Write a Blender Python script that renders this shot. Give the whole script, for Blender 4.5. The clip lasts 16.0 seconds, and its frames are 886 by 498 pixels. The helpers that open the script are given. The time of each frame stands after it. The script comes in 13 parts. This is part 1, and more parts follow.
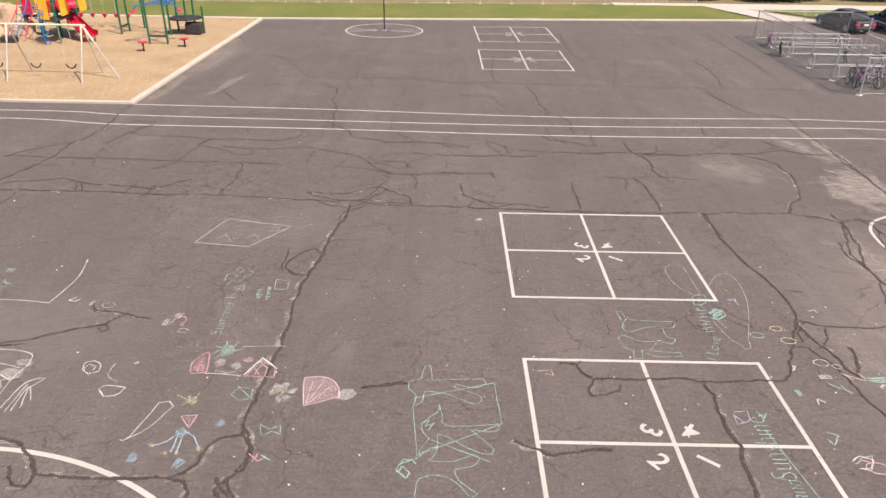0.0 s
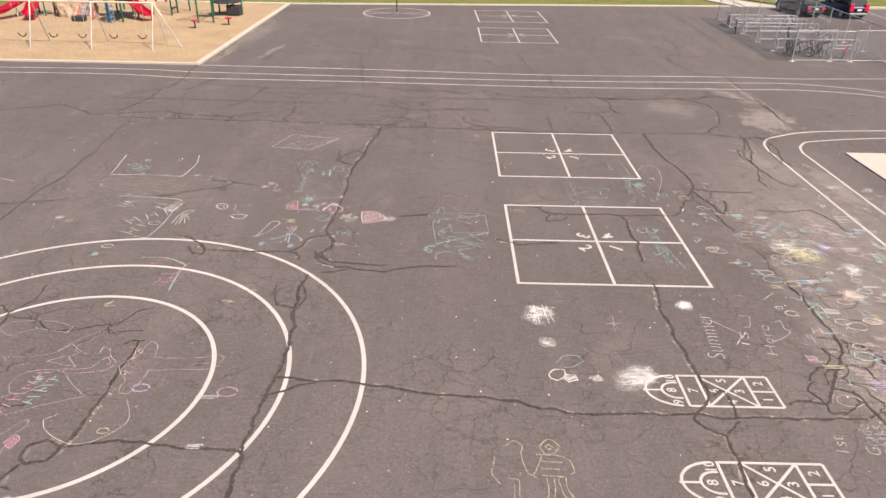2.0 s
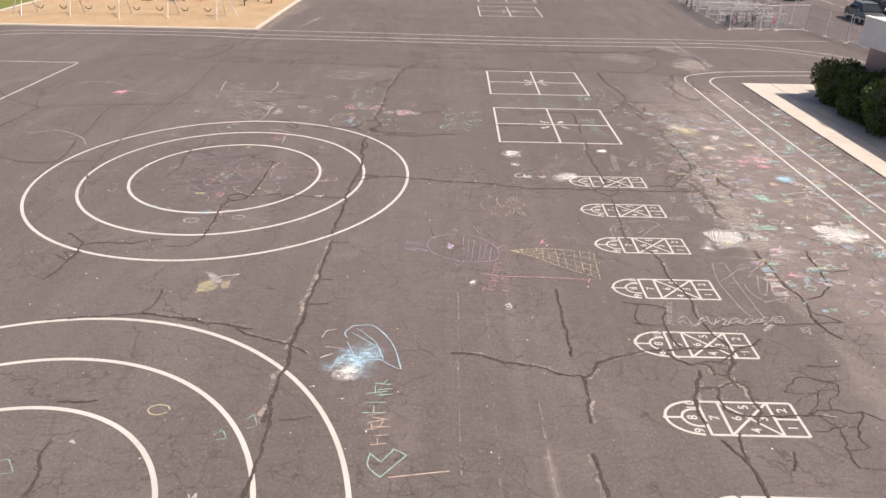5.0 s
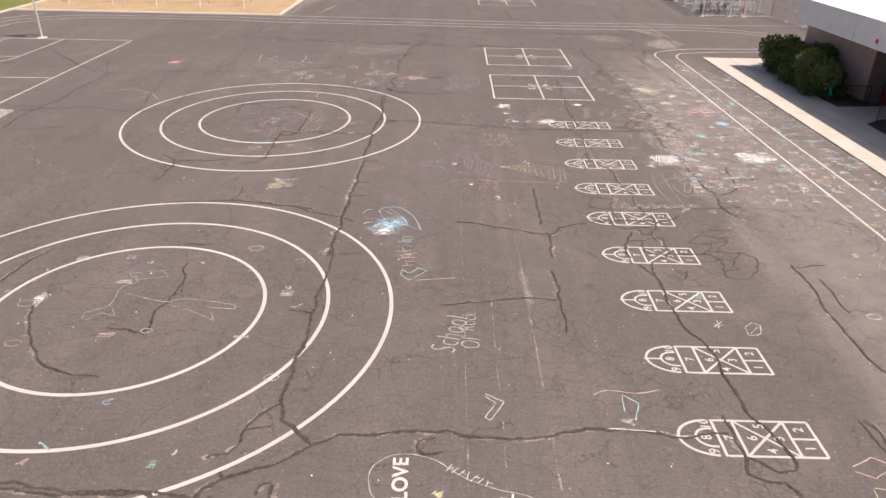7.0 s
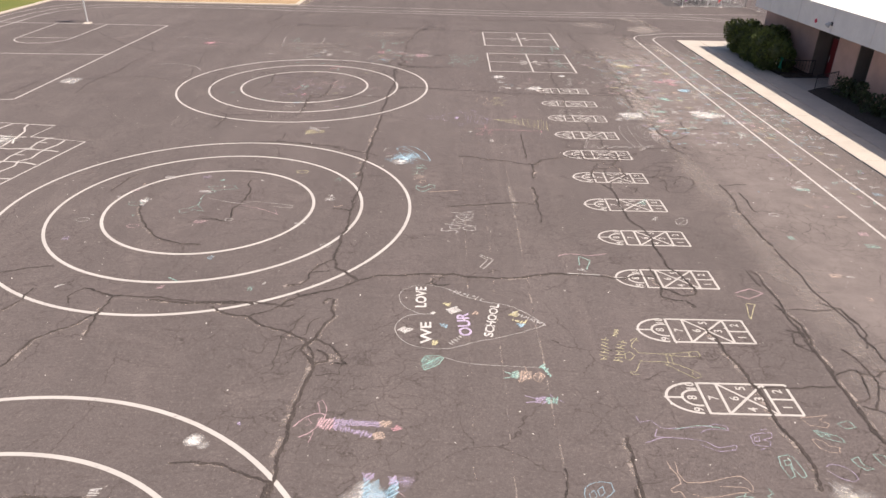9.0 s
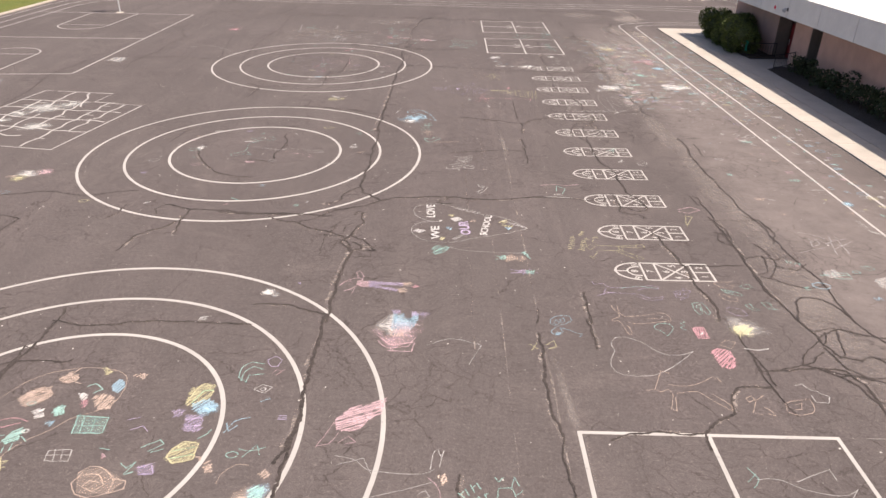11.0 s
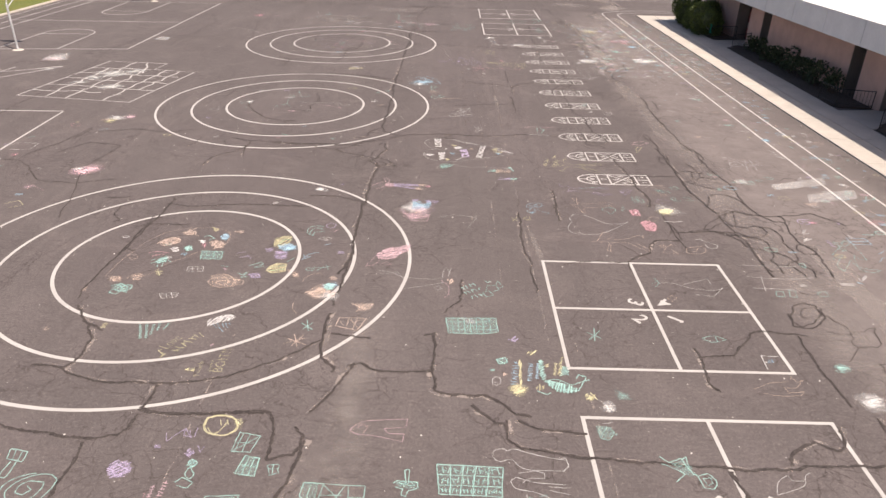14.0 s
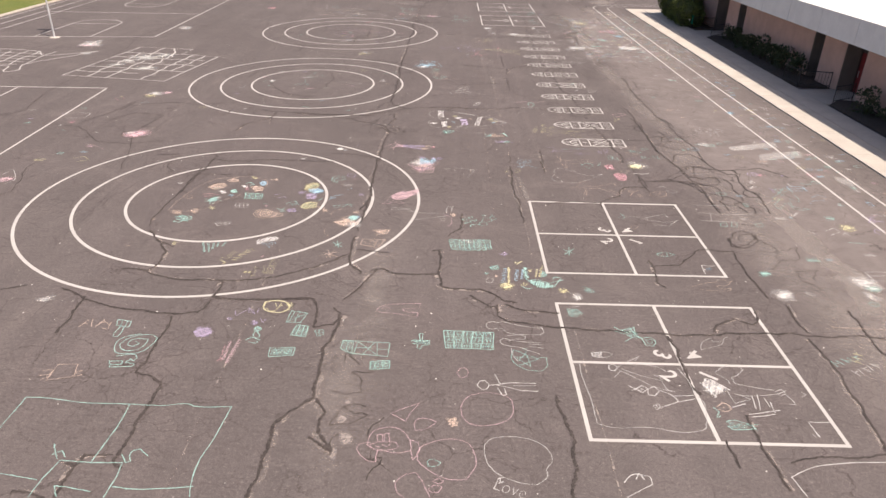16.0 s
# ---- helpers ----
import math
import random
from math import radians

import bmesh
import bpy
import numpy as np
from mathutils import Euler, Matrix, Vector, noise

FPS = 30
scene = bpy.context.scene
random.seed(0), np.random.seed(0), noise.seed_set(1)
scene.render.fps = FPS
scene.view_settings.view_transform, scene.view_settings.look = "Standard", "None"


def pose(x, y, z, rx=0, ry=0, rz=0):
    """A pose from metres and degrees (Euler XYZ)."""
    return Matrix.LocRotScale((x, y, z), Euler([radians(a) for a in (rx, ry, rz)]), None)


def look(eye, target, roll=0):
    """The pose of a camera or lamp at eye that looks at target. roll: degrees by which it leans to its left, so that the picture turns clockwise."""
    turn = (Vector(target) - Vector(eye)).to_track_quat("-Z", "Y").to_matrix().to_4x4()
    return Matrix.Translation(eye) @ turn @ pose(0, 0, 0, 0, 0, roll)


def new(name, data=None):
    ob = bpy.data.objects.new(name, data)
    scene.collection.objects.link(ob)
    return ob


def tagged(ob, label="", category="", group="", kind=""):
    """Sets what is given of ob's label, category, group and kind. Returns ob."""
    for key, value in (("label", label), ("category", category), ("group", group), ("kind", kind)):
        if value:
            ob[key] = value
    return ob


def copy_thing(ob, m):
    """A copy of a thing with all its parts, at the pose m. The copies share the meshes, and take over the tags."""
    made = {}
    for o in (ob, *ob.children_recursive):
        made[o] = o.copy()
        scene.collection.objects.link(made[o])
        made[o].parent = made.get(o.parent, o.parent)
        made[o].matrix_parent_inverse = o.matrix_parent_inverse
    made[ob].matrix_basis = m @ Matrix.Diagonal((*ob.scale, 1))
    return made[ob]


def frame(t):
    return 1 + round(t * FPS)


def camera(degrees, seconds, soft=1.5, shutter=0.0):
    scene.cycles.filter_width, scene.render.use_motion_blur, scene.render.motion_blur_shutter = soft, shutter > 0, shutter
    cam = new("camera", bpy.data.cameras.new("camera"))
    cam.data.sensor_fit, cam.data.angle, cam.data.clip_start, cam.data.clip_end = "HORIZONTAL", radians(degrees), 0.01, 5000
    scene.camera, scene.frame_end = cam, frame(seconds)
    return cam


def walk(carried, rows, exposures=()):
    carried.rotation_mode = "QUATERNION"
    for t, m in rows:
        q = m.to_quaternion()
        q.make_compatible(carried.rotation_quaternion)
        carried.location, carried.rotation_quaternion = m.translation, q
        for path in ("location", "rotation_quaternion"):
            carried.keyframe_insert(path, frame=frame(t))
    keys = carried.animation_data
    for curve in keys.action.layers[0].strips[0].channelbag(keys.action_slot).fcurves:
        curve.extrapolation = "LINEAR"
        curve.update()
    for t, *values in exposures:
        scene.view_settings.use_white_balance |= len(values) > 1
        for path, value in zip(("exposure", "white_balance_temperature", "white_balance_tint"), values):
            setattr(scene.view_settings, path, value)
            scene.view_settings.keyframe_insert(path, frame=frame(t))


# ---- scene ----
cam = camera(65.5, 16.0)
PATH = [
    (0, (0.283, -4.219, 8.622), (0.279, 13.541, -0.576), 1.09),
    (0.5, (0.247, -6.300, 8.657), (0.229, 11.456, -0.547), 1.09),
    (1, (0.212, -8.369, 8.689), (0.181, 9.385, -0.519), 1.09),
    (1.5, (0.178, -10.419, 8.720), (0.135, 7.333, -0.493), 1.09),
    (2, (0.145, -12.446, 8.748), (0.091, 5.305, -0.468), 1.09),
    (2.5, (0.113, -14.446, 8.774), (0.049, 3.303, -0.444), 1.10),
    (3, (0.081, -16.415, 8.798), (0.009, 1.333, -0.422), 1.10),
    (3.5, (0.051, -18.350, 8.820), (-0.030, -0.602, -0.400), 1.10),
    (4, (0.021, -20.247, 8.841), (-0.066, -2.500, -0.380), 1.11),
    (4.5, (-0.009, -22.105, 8.860), (-0.101, -4.358, -0.361), 1.11),
    (5, (-0.038, -23.921, 8.878), (-0.134, -6.173, -0.343), 1.12),
    (5.5, (-0.066, -25.693, 8.894), (-0.166, -7.944, -0.325), 1.12),
    (6, (-0.093, -27.419, 8.909), (-0.196, -9.670, -0.309), 1.13),
    (6.5, (-0.120, -29.098, 8.923), (-0.224, -11.348, -0.293), 1.13),
    (7, (-0.146, -30.730, 8.936), (-0.252, -12.979, -0.278), 1.14),
    (7.5, (-0.172, -32.314, 8.948), (-0.278, -14.563, -0.264), 1.15),
    (8, (-0.198, -33.851, 8.960), (-0.303, -16.098, -0.250), 1.16),
    (8.5, (-0.223, -35.340, 8.970), (-0.326, -17.585, -0.236), 1.16),
    (9, (-0.247, -36.782, 8.980), (-0.349, -19.026, -0.223), 1.17),
    (9.5, (-0.272, -38.179, 8.990), (-0.371, -20.422, -0.211), 1.18),
    (10, (-0.295, -39.532, 8.999), (-0.391, -21.773, -0.199), 1.19),
    (10.5, (-0.319, -40.842, 9.009), (-0.411, -23.082, -0.187), 1.20),
    (11, (-0.342, -42.113, 9.018), (-0.430, -24.351, -0.175), 1.21),
    (11.5, (-0.365, -43.346, 9.027), (-0.449, -25.583, -0.163), 1.23),
    (12, (-0.388, -44.545, 9.036), (-0.466, -26.781, -0.152), 1.24),
    (12.5, (-0.411, -45.714, 9.045), (-0.483, -27.948, -0.140), 1.25),
    (13, (-0.434, -46.855, 9.055), (-0.500, -29.088, -0.129), 1.26),
    (13.5, (-0.456, -47.973, 9.065), (-0.516, -30.205, -0.117), 1.28),
    (14, (-0.478, -49.072, 9.076), (-0.532, -31.304, -0.105), 1.29),
    (14.5, (-0.501, -50.158, 9.088), (-0.547, -32.390, -0.092), 1.31),
    (15, (-0.523, -51.236, 9.100), (-0.563, -33.467, -0.080), 1.32),
    (15.5, (-0.545, -52.311, 9.113), (-0.578, -34.542, -0.067), 1.34),
    (16, (-0.567, -53.389, 9.127), (-0.593, -35.621, -0.053), 1.35),
]
walk(cam, [(t, look(eye, target, roll)) for t, eye, target, roll in PATH], [(0, 0.42, 6850, 16.5), (16, 0.42, 6850, 16.5)])

# ---- light ----
SUN_HEIGHT, SUN_TURN = 53.5, 129.0   # degrees; the sun stands over the school building, in the south-east
world = bpy.data.worlds.new("sky")
scene.world = world
world.use_nodes = True
sky = world.node_tree.nodes.new("ShaderNodeTexSky")
sky.sky_type, sky.sun_disc = "NISHITA", False
sky.dust_density, sky.air_density = 2.5, 0.8
sky.sun_elevation, sky.sun_rotation = radians(SUN_HEIGHT), radians(SUN_TURN)
world.node_tree.nodes["Background"].inputs["Strength"].default_value = 0.10
world.node_tree.links.new(sky.outputs[0], world.node_tree.nodes["Background"].inputs["Color"])
sun_data = bpy.data.lights.new("sun", "SUN")
sun_data.energy, sun_data.angle, sun_data.color = 4.7, radians(0.55), (1.0, 0.948, 0.855)
sun = new("sun", sun_data)
sd = Vector((math.sin(radians(SUN_TURN)) * math.cos(radians(SUN_HEIGHT)), math.cos(radians(SUN_TURN)) * math.cos(radians(SUN_HEIGHT)), math.sin(radians(SUN_HEIGHT))))
sun.matrix_world = look(sd * 60, (0, 0, 0))


# ---- materials ----
class Nodes:
    """Small wrapper to wire up a node material."""

    def __init__(self, name):
        self.m = bpy.data.materials.new(name)
        self.m.use_nodes = True
        self.t = self.m.node_tree
        self.bsdf = self.t.nodes["Principled BSDF"]
        self.out = self.t.nodes["Material Output"]
        geo = self.t.nodes.new("ShaderNodeNewGeometry")
        self.pos = geo.outputs["Position"]
        self.island = geo.outputs["Random Per Island"]

    def put(self, node, socket, value):
        if isinstance(value, bpy.types.NodeSocket):
            self.t.links.new(value, node.inputs[socket])
        else:
            node.inputs[socket].default_value = value

    def noise(self, scale, detail=3.0, rough=0.55, stretch=None, vec=None, distort=0.0):
        n = self.t.nodes.new("ShaderNodeTexNoise")
        v = vec or self.pos
        if stretch:
            mp = self.t.nodes.new("ShaderNodeMapping")
            self.t.links.new(v, mp.inputs["Vector"])
            mp.inputs["Scale"].default_value = stretch
            v = mp.outputs[0]
        self.t.links.new(v, n.inputs["Vector"])
        n.inputs["Scale"].default_value, n.inputs["Detail"].default_value, n.inputs["Roughness"].default_value = scale, detail, rough
        n.inputs["Distortion"].default_value = distort
        return n.outputs["Fac"]

    def voronoi(self, scale, feature="F1", vec=None):
        n = self.t.nodes.new("ShaderNodeTexVoronoi")
        n.feature = feature
        self.t.links.new(vec or self.pos, n.inputs["Vector"])
        n.inputs["Scale"].default_value = scale
        return n

    def ramp(self, fac, a, b, lo=0.0, hi=1.0):
        n = self.t.nodes.new("ShaderNodeMapRange")
        n.clamp = True
        for key, value in (("Value", fac), ("From Min", a), ("From Max", b), ("To Min", lo), ("To Max", hi)):
            self.put(n, key, value)
        return n.outputs[0]

    def math(self, op, a, b=0.0):
        n = self.t.nodes.new("ShaderNodeMath")
        n.operation = op
        self.put(n, 0, a)
        self.put(n, 1, b)
        return n.outputs[0]

    def mix(self, fac, a, b):
        n = self.t.nodes.new("ShaderNodeMix")
        n.data_type = "RGBA"
        self.put(n, 0, fac)
        for slot, value in ((6, a), (7, b)):
            self.put(n, slot, (*value, 1) if isinstance(value, tuple) and len(value) == 3 else value)
        return n.outputs[2]

    def bump(self, height, strength=0.3, distance=0.01):
        n = self.t.nodes.new("ShaderNodeBump")
        n.inputs["Strength"].default_value, n.inputs["Distance"].default_value = strength, distance
        self.put(n, "Height", height)
        self.t.links.new(n.outputs[0], self.bsdf.inputs["Normal"])

    def done(self, colour, rough=0.85, metal=0.0, alpha=None):
        self.put(self.bsdf, "Base Color", (*colour, 1) if isinstance(colour, tuple) and len(colour) == 3 else colour)
        self.put(self.bsdf, "Roughness", rough)
        self.put(self.bsdf, "Metallic", metal)
        if alpha is not None:
            self.put(self.bsdf, "Alpha", alpha)
        return self.m


def shade(c, k):
    return tuple(min(1.0, v * k) for v in c)


def surface(name, colour, rough=0.8, metal=0.0, grain=25.0, vary=0.18, bump=0.15):
    """A plain painted, cast or moulded surface with fine grain and broad stains."""
    n = Nodes(name)
    broad, fine = n.noise(1.3, 3), n.noise(grain, 3)
    c = n.mix(n.ramp(broad, 0.35, 0.65), shade(colour, 1 - vary), shade(colour, 1 + vary * 0.6))
    c = n.mix(n.ramp(fine, 0.35, 0.7, 0, 0.5), c, shade(colour, 1 - vary * 1.3))
    n.bump(fine, bump, 0.004)
    return n.done(c, rough, metal)


def asphalt_material():
    n = Nodes("worn_asphalt")
    broad = n.noise(0.09, 4, 0.6)
    lanes = n.noise(0.9, 4, 0.55, stretch=(1.0, 0.03, 1.0))
    blot = n.noise(0.4, 6, 0.66, distort=0.8)
    mottle = n.noise(3.2, 5, 0.65)
    grit = n.noise(70, 4, 0.7)
    stone = n.voronoi(38)
    base = n.mix(n.ramp(broad, 0.3, 0.7), (0.128, 0.106, 0.101), (0.174, 0.146, 0.139))
    base = n.mix(n.ramp(lanes, 0.40, 0.62, 0, 0.5), base, (0.112, 0.094, 0.090))
    base = n.mix(n.ramp(lanes, 0.60, 0.72, 0, 0.35), base, (0.22, 0.182, 0.170))
    base = n.mix(n.ramp(blot, 0.54, 0.76, 0, 0.6), base, (0.225, 0.186, 0.173))
    base = n.mix(n.ramp(blot, 0.25, 0.43, 0.5, 0), base, (0.092, 0.079, 0.076))
    base = n.mix(n.ramp(mottle, 0.42, 0.75, 0, 0.3), base, (0.205, 0.178, 0.168))
    base = n.mix(n.ramp(grit, 0.34, 0.58, 0.8, 0), base, (0.055, 0.045, 0.042))
    base = n.mix(n.ramp(stone.outputs["Distance"], 0.0, 0.30, 0.45, 0), base, (0.36, 0.305, 0.27))
    # the drag marks of the paver and roller
    ripple = n.noise(1.0, 6, 0.72, stretch=(2.2, 13.0, 1.0), distort=0.5)
    base = n.mix(n.ramp(ripple, 0.30, 0.44, 0.65, 0), base, (0.070, 0.057, 0.053))
    base = n.mix(n.ramp(ripple, 0.58, 0.76, 0, 0.4), base, (0.235, 0.198, 0.184))
    coarse = n.noise(15, 5, 0.75)
    base = n.mix(n.ramp(coarse, 0.30, 0.45, 0.9, 0), base, (0.068, 0.056, 0.053))
    base = n.mix(n.ramp(coarse, 0.56, 0.70, 0, 0.7), base, (0.255, 0.215, 0.198))
    # the strip between hopscotches and lane lines is trodden pale
    split = n.t.nodes.new("ShaderNodeSeparateXYZ")
    n.t.links.new(n.pos, split.inputs[0])
    across = n.math("ADD", split.outputs["X"], n.math("MULTIPLY", n.math("SUBTRACT", n.noise(0.3, 5, 0.65), 0.5), 5.0))
    strip = n.math("MULTIPLY", n.ramp(across, 8.2, 10.2), n.ramp(across, 13.2, 16.5, 1, 0))
    strip = n.math("MULTIPLY", strip, n.ramp(split.outputs["Y"], 6.0, 16.0, 1, 0))
    strip = n.math("MULTIPLY", strip, n.ramp(n.noise(1.4, 5, 0.7), 0.3, 0.7, 0.25, 0.75))
    base = n.mix(strip, base, (0.245, 0.208, 0.192))
    fleck = n.voronoi(1.6)
    base = n.mix(n.ramp(fleck.outputs["Distance"], 0.012, 0.024, 0.7, 0), base, (0.60, 0.56, 0.52))
    # hairline cracks at three sizes, broken off here and there
    warp = n.t.nodes.new("ShaderNodeTexNoise")
    n.t.links.new(n.pos, warp.inputs["Vector"])
    warp.inputs["Scale"].default_value, warp.inputs["Detail"].default_value = 1.1, 6
    warp.inputs["Roughness"].default_value = 0.62
    bent = n.t.nodes.new("ShaderNodeMixRGB")
    bent.blend_type = "ADD"
    bent.inputs[0].default_value = 0.75
    n.t.links.new(n.pos, bent.inputs[1])
    n.t.links.new(warp.outputs["Color"], bent.inputs[2])
    for size, width, cut, patch, dark in ((0.33, 0.005, 0.46, 0.5, 0.8), (0.8, 0.012, 0.50, 0.35, 0.65), (1.9, 0.026, 0.48, 0.22, 0.65)):
        hair = n.voronoi(size, "DISTANCE_TO_EDGE", vec=bent.outputs[0])
        broken = n.noise(patch, 4, 0.6)
        thin = n.math("MULTIPLY", n.ramp(hair.outputs["Distance"], 0.0, width, 1, 0), n.ramp(broken, cut, cut + 0.10))
        base = n.mix(n.math("MULTIPLY", thin, dark), base, (0.048, 0.037, 0.034))
    n.bump(n.math("ADD", grit, n.math("ADD", n.math("MULTIPLY", mottle, 0.6), n.math("MULTIPLY", ripple, 1.2))), 0.5, 0.012)
    n.bsdf.inputs["Specular IOR Level"].default_value = 0.25
    return n.done(base, n.ramp(mottle, 0.3, 0.7, 0.86, 0.97))


def paint_material(name, colour, worn=0.42):
    """Road paint with the asphalt's grain telling through where it has worn."""
    n = Nodes(name)
    wear, fine = n.noise(7, 6, 0.7), n.noise(60, 3, 0.7)
    c = n.mix(n.ramp(n.noise(0.8, 2), 0.35, 0.65), colour, shade(colour, 0.88))
    c = n.mix(n.ramp(fine, 0.3, 0.55, 0.3, 0), c, shade(colour, 0.6))
    c = n.mix(n.ramp(wear, worn - 0.12, worn - 0.02, 0.75, 0), c, (0.20, 0.17, 0.16))
    n.bump(fine, 0.3, 0.004)
    return n.done(c, 0.75)


CHALK = {}


def chalk_material(colour, strength=0.8, fill=False):
    """Chalk rubbed on rough asphalt: it only catches the raised grains."""
    key = (colour, round(strength, 2), fill)
    if key not in CHALK:
        n = Nodes("chalk")
        grit, patch = n.noise(75, 3, 0.6), n.noise(5.0 if fill else 4.0, 5, 0.7)
        a = n.math("MULTIPLY", n.ramp(grit, 0.36 if fill else 0.32, 0.60 if fill else 0.56, 0.0 if fill else 0.35, 1.0), n.ramp(patch, 0.34 if fill else 0.3, 0.66 if fill else 0.62, 0.15 if fill else 0.6, 1.0))
        a = n.math("MULTIPLY", a, strength)
        CHALK[key] = n.done(colour, 0.95, 0.0, a)
    return CHALK[key]


def dust_material(name, colour, strength=0.7, crisp=False):
    """A soft cloud of chalk dust or worn-out surface, thick in the middle and gone at its rim."""
    key = (colour, round(strength, 2), "dust", crisp)
    if key not in CHALK:
        n = Nodes(name)
        tc = n.t.nodes.new("ShaderNodeTexCoord")
        grad = n.t.nodes.new("ShaderNodeVectorMath")
        grad.operation = "LENGTH"
        n.t.links.new(tc.outputs["Object"], grad.inputs[0])
        cloud, grit, streak = n.noise(1.7, 5, 0.7), n.noise(40, 4, 0.75), n.noise(6, 4, 0.7, stretch=(0.4, 1.6, 1))
        edge = n.math("ADD", grad.outputs["Value"], n.math("MULTIPLY", n.math("SUBTRACT", cloud, 0.5), 2.4))
        a = n.math("MULTIPLY", n.ramp(edge, 0.62 if crisp else 0.15, 0.82 if crisp else 0.95, 1, 0), n.ramp(grit, 0.3, 0.6, 0.35, 1))
        a = n.math("MULTIPLY", a, n.ramp(streak, 0.36, 0.58, 0.6 if crisp else 0.25, 1))
        CHALK[key] = n.done(colour, 0.95, 0.0, n.math("MULTIPLY", a, strength))
    return CHALK[key]


def tar_material():
    n = Nodes("crack_sealant")
    c = n.mix(n.ramp(n.noise(2.2, 4), 0.35, 0.65), (0.028, 0.021, 0.018), (0.056, 0.042, 0.037))
    c = n.mix(n.ramp(n.noise(38, 3), 0.45, 0.7, 0, 0.6), c, (0.13, 0.11, 0.10))
    n.bump(n.noise(30, 3), 0.25, 0.003)
    return n.done(c, 0.85)


def concrete_material(name, colour):
    n = Nodes(name)
    c = n.mix(n.ramp(n.noise(0.7, 5, 0.65), 0.3, 0.7), shade(colour, 0.86), shade(colour, 1.08))
    c = n.mix(n.ramp(n.noise(9, 5, 0.7), 0.45, 0.8, 0, 0.4), c, shade(colour, 0.72))
    g = n.noise(70, 3)
    c = n.mix(n.ramp(g, 0.3, 0.6, 0.3, 0), c, shade(colour, 0.6))
    n.bump(g, 0.25, 0.004)
    return n.done(c, 0.9)


def chips_material():
    n = Nodes("wood_chips")
    v = n.voronoi(16)
    c = n.mix(n.ramp(n.noise(0.5, 4), 0.3, 0.7), (0.33, 0.225, 0.120), (0.48, 0.345, 0.200))
    c = n.mix(n.ramp(v.outputs["Distance"], 0.0, 0.7, 0.0, 0.55), c, (0.24, 0.15, 0.08))
    c = n.mix(n.ramp(n.noise(9, 5, 0.8), 0.48, 0.7, 0, 0.75), c, (0.66, 0.51, 0.33))
    n.bump(v.outputs["Distance"], 0.8, 0.03)
    return n.done(c, 0.95)


def turf_material(name, green, dry):
    n = Nodes(name)
    c = n.mix(n.ramp(n.noise(0.25, 5, 0.65), 0.38, 0.68), green, dry)
    c = n.mix(n.ramp(n.noise(11, 5, 0.75), 0.35, 0.7), shade(green, 0.6), c)
    n.bump(n.noise(30, 4), 0.9, 0.05)
    return n.done(c, 0.95)


ASPHALT = asphalt_material()
PAINT = paint_material("white_road_paint", (0.52, 0.485, 0.45))
OLD_PAINT = paint_material("faded_road_paint", (0.50, 0.465, 0.435), 0.5)
TAR = tar_material()
CONCRETE = concrete_material("pale_concrete", (0.54, 0.48, 0.415))
KERB = concrete_material("kerb_concrete", (0.55, 0.48, 0.40))
CHIPS = chips_material()
TURF = turf_material("mown_turf", (0.155, 0.19, 0.030), (0.29, 0.25, 0.075))
FIELD = turf_material("dry_field", (0.25, 0.20, 0.09), (0.36, 0.29, 0.15))
SOIL = turf_material("bark_mulch", (0.075, 0.058, 0.048), (0.15, 0.115, 0.092))
STEEL = surface("galvanised_steel", (0.52, 0.52, 0.52), 0.5, 0.25)
PALE_STEEL = surface("cream_steel", (0.70, 0.62, 0.48), 0.5, 0.0)
DARK_STEEL = surface("dark_painted_steel", (0.035, 0.030, 0.030), 0.5, 0.2)
RUBBER = surface("black_rubber", (0.018, 0.018, 0.020), 0.75)
GREEN_STEEL = surface("green_powder_coat", (0.010, 0.110, 0.062), 0.4)
RED_PLASTIC = surface("red_plastic", (0.72, 0.020, 0.075), 0.35)
YELLOW_PLASTIC = surface("yellow_plastic", (0.80, 0.44, 0.03), 0.4)
BLUE_STEEL = surface("blue_powder_coat", (0.02, 0.14, 0.42), 0.4)
DECK = surface("dark_deck", (0.035, 0.032, 0.034), 0.7)
ROCK = surface("moulded_rock", (0.50, 0.36, 0.25), 0.9, grain=6, vary=0.3, bump=0.6)
WALL = surface("pink_stucco", (0.60, 0.39, 0.32), 0.92, grain=40, vary=0.10, bump=0.4)
# one tone darker than WALL, for recess sides, recess backs and soffit
PIER = surface("darker_stucco", (0.21, 0.172, 0.152), 0.92, grain=40, vary=0.12, bump=0.4)
FASCIA = surface("white_metal_panel", (0.80, 0.78, 0.75), 0.6, grain=8, vary=0.06, bump=0.05)
ROOF = surface("white_roof_membrane", (0.66, 0.65, 0.63), 0.7, grain=3, vary=0.05, bump=0.1)
DOOR_RED = surface("red_door_paint", (0.24, 0.022, 0.025), 0.5)
WOOD_TRIM = surface("brown_metal_frame", (0.08, 0.05, 0.04), 0.5)


def glass_material():
    n = Nodes("dark_window_glass")
    return n.done(n.mix(n.noise(2, 2), (0.012, 0.014, 0.017), (0.03, 0.033, 0.037)), 0.06)


GLASS = glass_material()


# ---- mesh helpers ----
def mesh_object(name, bm, material, parent=None):
    me = bpy.data.meshes.new(name)
    bm.to_mesh(me)
    bm.free()
    for m in material if isinstance(material, (list, tuple)) else [material]:
        me.materials.append(m)
    ob = new(name, me)
    if parent is not None:
        ob.parent = parent
    return ob


def part(name, bm, material, parent, label=""):
    ob = mesh_object(name, bm, material, parent)
    return tagged(ob, label) if label else ob


